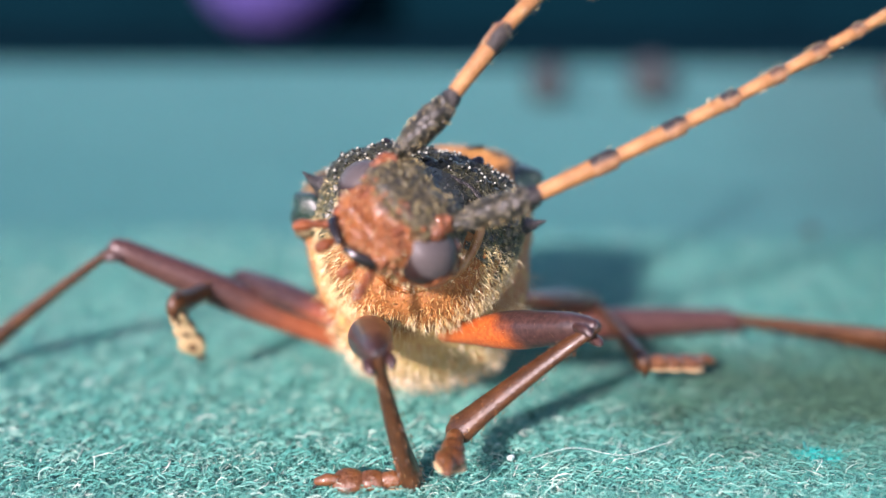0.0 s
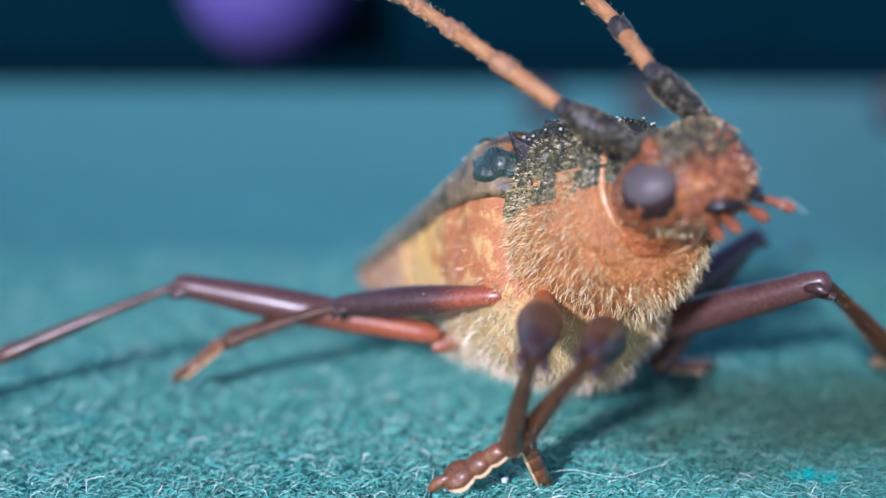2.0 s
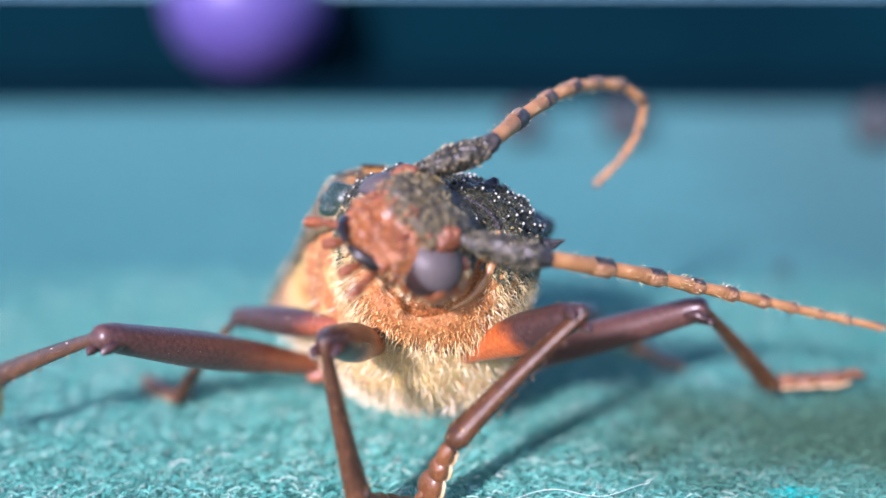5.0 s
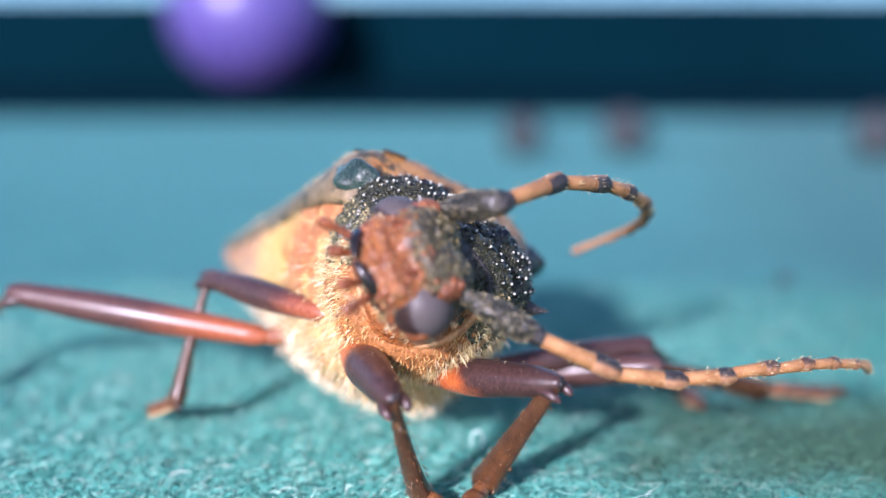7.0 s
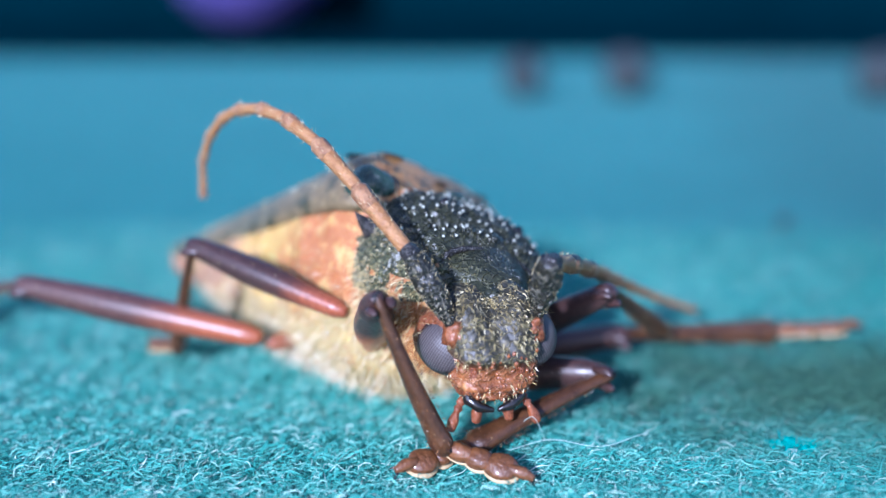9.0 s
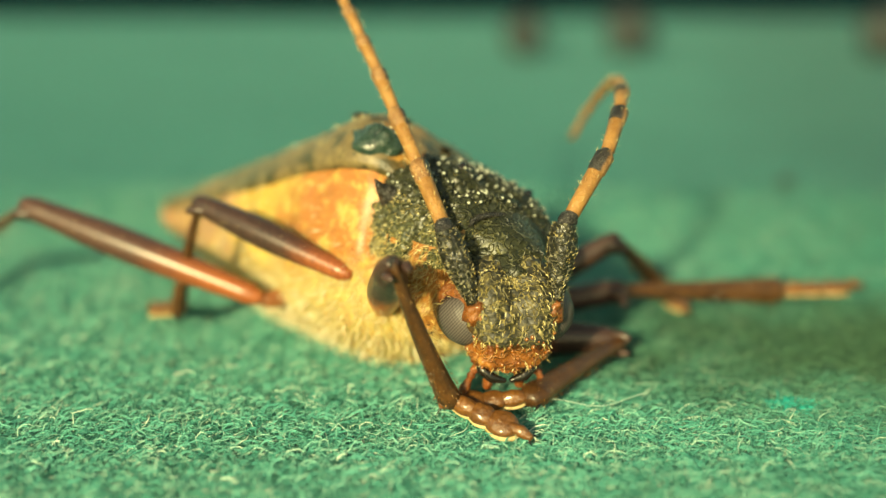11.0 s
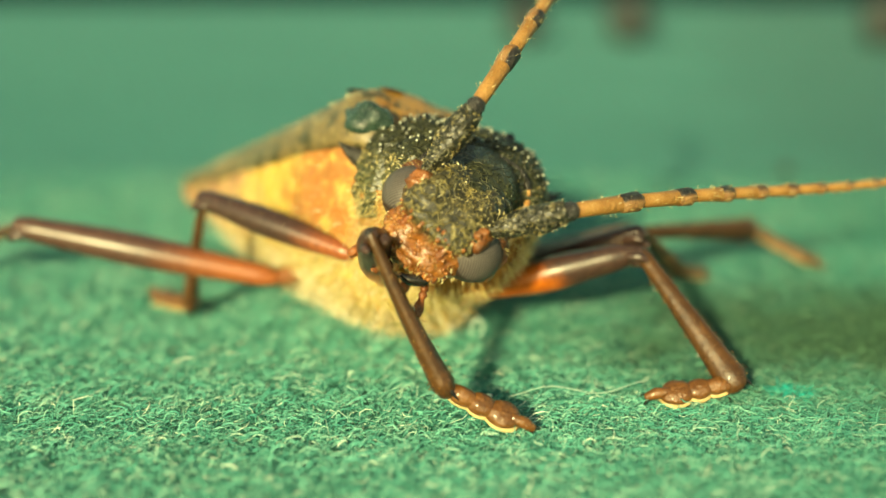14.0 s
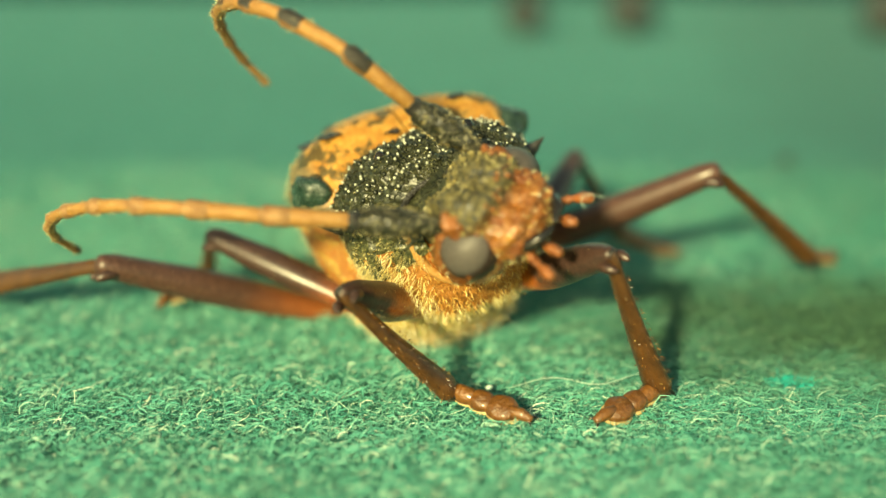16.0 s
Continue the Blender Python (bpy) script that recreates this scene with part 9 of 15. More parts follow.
    walk(got["antennaB"][4], [
        (0, at(10.86, -12.27, 3.64, 23.8, 31.2, -80.1)), (.25, at(7.88, -8.18, 9.9, 51.9, 32.4, -34.1)), (.5, at(-1.28, -4.57, 11.94, 52.4, 10.9, 8.2)), (.75, at(-6.53, -5.32, 10.63, 46.3, -11.8, 35.5)),
        (1, at(-9.79, -7.37, 8.58, 33.7, -29.1, 63.6)), (1.25, at(-10.19, -6.56, 10, 35.9, -29.5, 60.2)), (1.5, at(-9.63, -5.37, 11.17, 38.1, -26.2, 55.1)), (1.75, at(-7.74, -3.61, 11.44, 37.5, -22.7, 25.2)),
        (2, at(-4.34, -3.07, 10.85, 34.5, -17.2, -1.1)), (2.25, at(-2.9, -2.51, 11.44, 36.8, -14.1, -1.1)), (2.5, at(-1, -2.14, 11.75, 40.1, -8.9, -.1)), (2.75, at(.83, -3.44, 12.25, 51.7, -3.4, -2.1)),
        (3, at(2.5, -4.87, 12, 61.3, 3.6, -7.4)), (3.25, at(3.26, -5.19, 10.75, 60.6, 12.7, -16.6)), (3.5, at(4.01, -5.67, 9.22, 56.4, 21.4, -28.4)), (3.75, at(4.85, -8.35, 7.36, 50.7, 27, -38)),
        (4, at(5.2, -10.43, 4.25, 41.8, 31.3, -47.5)), (4.25, at(7.02, -9.94, .4, 19.8, 36.4, -63.8)), (4.5, at(7.49, -8.82, -2.92, .2, 38.5, -76.2)), (4.75, at(7.03, -9.64, -2.5, -2.9, 37.2, -80.8)),
        (5, at(6.51, -10.78, -1.39, -3.8, 34.4, -86.2)), (5.2, at(8.09, -10.3, 1.14, -1.7, 24.4, -75.2)), (5.6, at(8.21, -10.56, 1.07, 4, 24, -75.3)), (6, at(8.02, -11.51, .43, 11.2, 26.5, -79.3)),
        (6.4, at(7.52, -12.62, -.56, 19.1, 30.6, -84.3)), (6.8, at(6.77, -13.49, -1.75, 26.5, 35.1, -89.1)), (7.3, at(6.64, -13.44, -2.49, 33.9, 39.2, -89.3)), (7.5, at(8.58, -7.84, -2.66, 11.8, 36.7, -63.3)),
        (7.75, at(8.87, -7.39, -2.44, 16.8, 37.1, -63)), (8, at(8.92, -7.24, -2.03, 21.2, 37.7, -64.5)), (8.25, at(6.99, -7.92, 1.42, 11.7, 27.4, -72.2)), (8.5, at(4.16, -9.49, .52, 4.7, 18.1, -73.5)),
        (8.75, at(3.38, -9.24, .34, 4.3, 16.2, -72.2)), (9, at(2.65, -8.99, .27, 5.5, 14.5, -70.1)), (9.25, at(2.16, -7.63, 2.32, 17, 8.8, -58.3)), (9.5, at(1.99, -6.55, 3.78, 27.1, 2.9, -47.8)),
        (10, at(1.37, -7.21, 5.1, 32.6, -.4, -48.5)), (10.4, at(.95, -8.12, 5.99, 36.2, -5.6, -52.3)), (10.8, at(.59, -9.15, 6.69, 40.5, -13.3, -59.5)), (11.2, at(.31, -10.14, 7.17, 46.1, -19.8, -68.2)),
        (11.5, at(.44, -10.75, 7.32, 50.3, -23.4, -72.3)), (11.8, at(.68, -11.2, 7.34, 53.6, -23.9, -73.8)), (12, at(3.83, -10.7, 4.67, 56.7, 10.7, -65.5)), (12.25, at(2.74, -8.81, 5.59, 58.5, .1, -51.5)),
        (12.5, at(1.41, -6.86, 6.25, 53.5, -13.9, -38.1)), (12.75, at(4.4, -4.63, 7.1, 37.2, -14.5, -35.9)), (13, at(7.31, -4.13, 4.82, 21.8, -10.6, -35.8)), (13.25, at(7.62, -8.38, 4.31, 31, 6.2, -57.7)),
        (13.5, at(5.82, -13.02, 1.76, 35.3, 23.3, -82.9)), (13.75, at(4.43, -13.73, 1.63, 31.2, 26.5, -87.4)), (14, at(3.88, -13.97, 1.64, 20.6, 29.9, -93.5)), (14.25, at(6.01, -14.12, 1.77, -1.4, 33.1, -112.7)),
        (14.5, at(8, -12.58, .82, -19.8, 27.5, -127.4)), (14.75, at(9.78, -9.54, 2.97, -23.5, 24.6, -110.7)), (15, at(9.05, -6.01, 5.44, -24.3, 22.3, -84)), (15.25, at(5.67, -3.2, 8.17, .9, 20.8, -47.1)),
        (15.5, at(1.08, -1.81, 9.89, 26.4, 12.9, -14.9)), (15.75, at(-3.62, -2.87, 11.31, 23.6, 14.6, 11.5)), (16, at(-6.35, -5.67, 11.01, 23.4, 31.8, 34.6))])
    walk(got["antennaB"][5], [
        (0, at(13.39, -12.4, 4.57, 24.5, 30.7, -78.8)), (.25, at(9.76, -7.43, 11.69, 49.9, 35.1, -36.6)), (.5, at(-1.11, -2.88, 14.04, 54.4, 16.8, 3.4)), (.75, at(-7.94, -4.03, 12.54, 45.1, -9.8, 33.7)),
        (1, at(-12.13, -7.03, 9.89, 27.9, -29.4, 64.1)), (1.25, at(-12.47, -6.15, 11.38, 29.3, -30.5, 61.8)), (1.5, at(-11.79, -4.75, 12.67, 30.6, -27.5, 57)), (1.75, at(-9.22, -1.94, 12.95, 29.5, -25.6, 29.5)),
        (2, at(-4.75, -.84, 12.31, 29, -20.6, 4.4)), (2.25, at(-3.25, -.34, 13.01, 33.3, -17.8, 4.3)), (2.5, at(-1.27, -.08, 13.47, 40.1, -12.9, 4.8)), (2.75, at(.76, -1.76, 14.36, 52.7, -8.1, 1.6)),
        (3, at(2.81, -3.6, 14.36, 62.4, -1.5, -4.6)), (3.25, at(4.13, -4.07, 13.04, 64, 9.7, -14.9)), (3.5, at(5.44, -4.75, 11.31, 62, 20.9, -28)), (3.75, at(6.65, -7.59, 9.22, 51.3, 27, -38)),
        (4, at(7.31, -9.76, 5.78, 34.2, 31.3, -47.5)), (4.25, at(9.54, -9.31, 1.14, 14.9, 36.5, -64.1)), (4.5, at(10.11, -8.18, -2.91, -.7, 38.5, -78.3)), (4.75, at(9.67, -9.13, -2.61, -4.4, 37.1, -83.1)),
        (5, at(9.19, -10.49, -1.54, -4.6, 34.3, -88.5)), (5.2, at(10.69, -9.57, 1.06, -.3, 24.4, -76.1)), (5.6, at(10.84, -9.95, 1.23, 5.7, 24, -75.5)), (6, at(10.67, -11.25, .89, 13.2, 26.2, -77.7)),
        (6.4, at(10.11, -12.81, .2, 21.3, 29.4, -80.6)), (6.8, at(9.2, -14.14, -.76, 28.9, 32.7, -83.7)), (7.3, at(8.89, -14.37, -1.32, 36.4, 35.8, -83.3)), (7.5, at(11.09, -6.95, -2.22, 20.2, 35.5, -57)),
        (7.75, at(11.39, -6.63, -1.82, 26.9, 34.8, -54.9)), (8, at(11.44, -6.69, -1.26, 33, 34.3, -55)), (8.25, at(9.59, -7.35, 1.91, 17.4, 26.7, -69)), (8.5, at(6.76, -8.79, .73, 4.8, 18.2, -75)),
        (8.75, at(5.97, -8.47, .53, 3.9, 16.4, -74.7)), (9, at(5.2, -8.14, .51, 4.3, 14.8, -73.4)), (9.25, at(4.42, -6.38, 3.09, 13, 9.6, -59.9)), (9.5, at(3.82, -4.97, 5.01, 20, 3.9, -47.1)),
        (10, at(3.07, -5.7, 6.54, 22.8, -.2, -46.9)), (10.4, at(2.59, -6.66, 7.57, 24.7, -6.8, -49.4)), (10.8, at(2.15, -7.76, 8.4, 27.6, -16.6, -54.6)), (11.2, at(1.8, -8.83, 9, 32.1, -25.8, -61.7)),
        (11.5, at(1.84, -9.44, 9.22, 35.7, -30.7, -65)), (11.8, at(1.98, -9.91, 9.32, 38.3, -32.1, -66.5)), (12, at(5.35, -10.46, 6.89, 51.6, 7.6, -63.4)), (12.25, at(3.84, -7.94, 7.89, 49.5, -3.1, -49.5)),
        (12.5, at(1.99, -5.27, 8.35, 42.9, -16.5, -36.1)), (12.75, at(5.33, -2.65, 8.68, 28.8, -15.5, -34.4)), (13, at(8.63, -1.99, 5.81, 15.2, -11, -34.8)), (13.25, at(9.66, -7.27, 5.7, 27.5, 5.9, -57.2)),
        (13.5, at(8.08, -13.36, 3.19, 35.8, 22.9, -82.2)), (13.75, at(6.77, -14.25, 2.88, 31.4, 26.7, -87.7)), (14, at(6.38, -14.59, 2.46, 20.3, 30.1, -94.6)), (14.25, at(8.52, -15.13, 1.71, .1, 33.1, -110.6)),
        (14.5, at(10.27, -13.79, .01, -18.8, 28.8, -123)), (14.75, at(12.26, -10, 1.99, -27.9, 23.4, -113.7)), (15, at(11.46, -5.33, 4.41, -33.3, 18.3, -92.7)), (15.25, at(7.66, -1.37, 8.21, -6, 20.8, -50.9)),
        (15.5, at(1.96, .46, 11.06, 23.3, 13.8, -16.6)), (15.75, at(-3.85, -.39, 12.36, 13.4, 18.5, 1.5)), (16, at(-7.29, -3.31, 11.92, 4, 37.6, 11.6))])
    walk(got["antennaB"][6], [
        (0, at(15.63, -12.47, 5.43, 25, 30.3, -77.8)), (.25, at(11.53, -6.82, 13.19, 47.9, 37.7, -39.5)), (.5, at(-.63, -1.45, 15.91, 55.9, 23.3, -1.7)), (.75, at(-9.12, -2.79, 14.22, 42.5, -6.7, 30.6)),
        (1, at(-14.28, -6.6, 10.86, 20.4, -28.8, 62.9)), (1.25, at(-14.6, -5.69, 12.39, 20.6, -31.3, 63.6)), (1.5, at(-13.83, -4.1, 13.75, 20.7, -29, 60)), (1.75, at(-10.7, -.37, 14.02, 20.1, -28.3, 35.1)),
        (2, at(-5.32, 1.23, 13.4, 23, -23.8, 10.9)), (2.25, at(-3.8, 1.63, 14.27, 29.6, -21.3, 10.1)), (2.5, at(-1.77, 1.73, 14.97, 39.5, -16.7, 9.7)), (2.75, at(.45, -.31, 16.25, 52.3, -12.6, 5.1)),
        (3, at(2.85, -2.49, 16.49, 62.7, -6.5, -2)), (3.25, at(4.75, -3.14, 15.17, 68.3, 6.4, -13.3)), (3.5, at(6.64, -4.11, 13.29, 67.8, 20.1, -27.6)), (3.75, at(8.24, -6.93, 10.89, 48.1, 26.8, -37.8)),
        (4, at(9.25, -8.94, 6.93, 22.2, 31.1, -47.1)), (4.25, at(11.78, -8.63, 1.63, 8.7, 36.7, -64.9)), (4.5, at(12.46, -7.68, -2.94, -1.7, 38.5, -80.7)), (4.75, at(12.04, -8.74, -2.76, -5, 36.9, -85.5)),
        (5, at(11.58, -10.33, -1.7, -5.3, 34.1, -91.1)), (5.2, at(13.01, -9, 1.05, 2.2, 24.4, -77.7)), (5.6, at(13.17, -9.44, 1.45, 10.1, 24, -75.4)), (6, at(13, -10.98, 1.38, 17, 25.8, -75.8)),
        (6.4, at(12.38, -12.87, .97, 23, 28.2, -77.2)), (6.8, at(11.35, -14.53, .21, 28.1, 30.7, -79.5)), (7.3, at(10.91, -14.97, -.17, 33.8, 33.1, -79)), (7.5, at(13.24, -6.13, -1.54, 27.8, 34, -52.6)),
        (7.75, at(13.5, -5.91, -.93, 35.8, 32, -48.9)), (8, at(13.52, -6.14, -.18, 43.2, 30, -47.8)), (8.25, at(11.84, -6.83, 2.55, 23.3, 25.9, -66.2)), (8.5, at(9.09, -8.24, .92, 5.9, 18.3, -76.3)),
        (8.75, at(8.29, -7.88, .7, 4.6, 16.5, -77)), (9, at(7.51, -7.5, .69, 3.6, 15, -77.1)), (9.25, at(6.49, -5.28, 3.63, 11, 10.4, -62.5)), (9.5, at(5.5, -3.48, 5.83, 16.7, 4.9, -47.7)),
        (10, at(4.69, -4.18, 7.48, 15.9, .5, -46.6)), (10.4, at(4.15, -5.15, 8.57, 15.9, -7, -47.6)), (10.8, at(3.7, -6.26, 9.46, 17.1, -18.4, -50.6)), (11.2, at(3.32, -7.38, 10.15, 19.4, -29.4, -54.9)),
        (11.5, at(3.3, -7.96, 10.43, 21.3, -35.2, -57)), (11.8, at(3.39, -8.43, 10.58, 21.9, -37.4, -57.6)), (12, at(6.8, -10.02, 8.75, 41.6, 3.2, -60)), (12.25, at(4.96, -6.85, 9.72, 36, -6.5, -46.6)),
        (12.5, at(2.65, -3.58, 9.92, 27.6, -18.3, -34.1)), (12.75, at(6.27, -.74, 9.79, 17.4, -15.2, -35)), (13, at(9.86, -.02, 6.43, 8.7, -10.2, -37.5)), (13.25, at(11.52, -6.21, 6.79, 23.5, 6.8, -58.9)),
        (13.5, at(10.08, -13.64, 4.49, 36, 22.5, -81.6)), (13.75, at(8.84, -14.73, 3.99, 31.6, 27.1, -88.4)), (14, at(8.59, -15.19, 3.18, 20.6, 30.7, -96.2)), (14.25, at(10.76, -15.98, 1.71, 2.6, 33, -107.7)),
        (14.5, at(12.38, -14.71, -.67, -15.7, 30.6, -116.3)), (14.75, at(14.38, -10.44, .96, -29.2, 23.3, -114)), (15, at(13.48, -5.01, 3.15, -39, 13.1, -100.5)), (15.25, at(9.45, .2, 7.97, -12.3, 20.3, -56)),
        (15.5, at(2.81, 2.51, 11.98, 20.2, 14.6, -18.8)), (15.75, at(-3.73, 1.95, 12.89, 4.3, 20.6, -9.1)), (16, at(-7.67, -.94, 12.05, -13.6, 36.9, -9.4))])
    walk(got["antennaB"][7], [
        (0, at(17.68, -12.51, 6.23, 25.5, 29.9, -76.9)), (.25, at(13.24, -6.31, 14.49, 45.7, 40.2, -42.5)), (.5, at(.12, -.24, 17.59, 56.9, 30.3, -7.3)), (.75, at(-10.1, -1.47, 15.69, 38.5, -2.5, 26.1)),
        (1, at(-16.28, -5.99, 11.54, 11.6, -28, 60.6)), (1.25, at(-16.62, -5.13, 13.05, 9.1, -31.9, 65.5)), (1.5, at(-15.8, -3.4, 14.43, 8.8, -30.2, 64)), (1.75, at(-12.18, 1.11, 14.68, 9.4, -30.2, 41.6)),
        (2, at(-6.04, 3.15, 14.19, 16.5, -26.5, 18.4)), (2.25, at(-4.53, 3.45, 15.28, 26.4, -24.5, 16.4)), (2.5, at(-2.45, 3.33, 16.31, 38.4, -20.3, 14.4)), (2.75, at(-.05, .99, 17.95, 51.6, -16.9, 8.6)),
        (3, at(2.66, -1.47, 18.43, 62.6, -11.5, .6)), (3.25, at(5.16, -2.4, 17.2, 72.2, 3.2, -12.1)), (3.5, at(7.64, -3.69, 15.21, 73.7, 19, -27.1)), (3.75, at(9.72, -6.22, 12.35, 41.1, 26.5, -37.6)),
        (4, at(11.03, -7.86, 7.64, 6.9, 30.9, -46.5)), (4.25, at(13.84, -7.89, 1.9, 2.3, 36.8, -65.6)), (4.5, at(14.62, -7.28, -2.99, -2.8, 38.4, -83.5)), (4.75, at(14.21, -8.46, -2.91, -4.9, 36.8, -88)),
        (5, at(13.78, -10.25, -1.85, -5.7, 33.9, -93.7)), (5.2, at(15.17, -8.56, 1.13, 5.6, 24.4, -79.6)), (5.6, at(15.31, -9.06, 1.81, 11.5, 24.2, -76.4)), (6, at(15.1, -10.74, 1.96, 15.6, 25.8, -75.8)),
        (6.4, at(14.45, -12.82, 1.72, 18.8, 27.8, -76.2)), (6.8, at(13.36, -14.7, 1.1, 22.2, 29.7, -77.5)), (7.3, at(12.83, -15.27, .86, 28.2, 30.8, -75.2)), (7.5, at(15.13, -5.4, -.69, 34.9, 32.6, -49.5)),
        (7.75, at(15.29, -5.25, .16, 44.8, 28.4, -43.4)), (8, at(15.21, -5.62, 1.12, 52.1, 25.2, -42.3)), (8.25, at(13.84, -6.36, 3.33, 29.8, 24.8, -63.5)), (8.5, at(11.23, -7.79, 1.14, 7.8, 18.4, -77.5)),
        (8.75, at(10.44, -7.44, .86, 5.1, 16.7, -79.5)), (9, at(9.65, -7.04, .82, 3.2, 15.2, -80.9)), (9.25, at(8.43, -4.35, 4.05, 9.8, 11, -65.4)), (9.5, at(7.09, -2.1, 6.46, 15, 5.7, -48.8)),
        (10, at(6.22, -2.74, 8.08, 11.4, .8, -46.7)), (10.4, at(5.67, -3.66, 9.17, 8.8, -7.1, -46.4)), (10.8, at(5.21, -4.77, 10.08, 6.7, -19.3, -46.8)), (11.2, at(4.83, -5.9, 10.79, 4.9, -31.5, -47.1)),
        (11.5, at(4.77, -6.46, 11.08, 4.9, -37.9, -47.2)), (11.8, at(4.85, -6.92, 11.23, 4.4, -40.3, -46.8)), (12, at(8.26, -9.27, 10.21, 27.9, -1.7, -54.5)), (12.25, at(6.16, -5.52, 11, 19.5, -9.2, -42.8)),
        (12.5, at(3.48, -1.78, 10.89, 8.7, -19.9, -30.7)), (12.75, at(7.33, 1.08, 10.43, 3.8, -15.4, -34.5)), (13, at(11.13, 1.74, 6.75, 1.9, -9.4, -42.5)), (13.25, at(13.3, -5.26, 7.67, 19.5, 8.6, -63.1)),
        (13.5, at(11.91, -13.87, 5.68, 35.8, 22, -80.9)), (13.75, at(10.72, -15.2, 5.02, 31.7, 27.7, -89.8)), (14, at(10.59, -15.8, 3.85, 21.4, 31.3, -98.1)), (14.25, at(12.84, -16.7, 1.8, 6.3, 32.7, -102.4)),
        (14.5, at(14.42, -15.38, -1.18, -11.1, 32.3, -107.8)), (14.75, at(16.31, -10.83, -.03, -29.4, 22.9, -114.6)), (15, at(15.22, -5.01, 1.81, -42.5, 7.2, -107.8)), (15.25, at(11.14, 1.54, 7.54, -18.3, 19.1, -61.2)),
        (15.5, at(3.65, 4.4, 12.72, 17, 15.5, -21.3)), (15.75, at(-3.33, 4.1, 13.04, -3.7, 21, -19.8)), (16, at(-7.63, 1.22, 11.64, -26.8, 32.4, -26))])
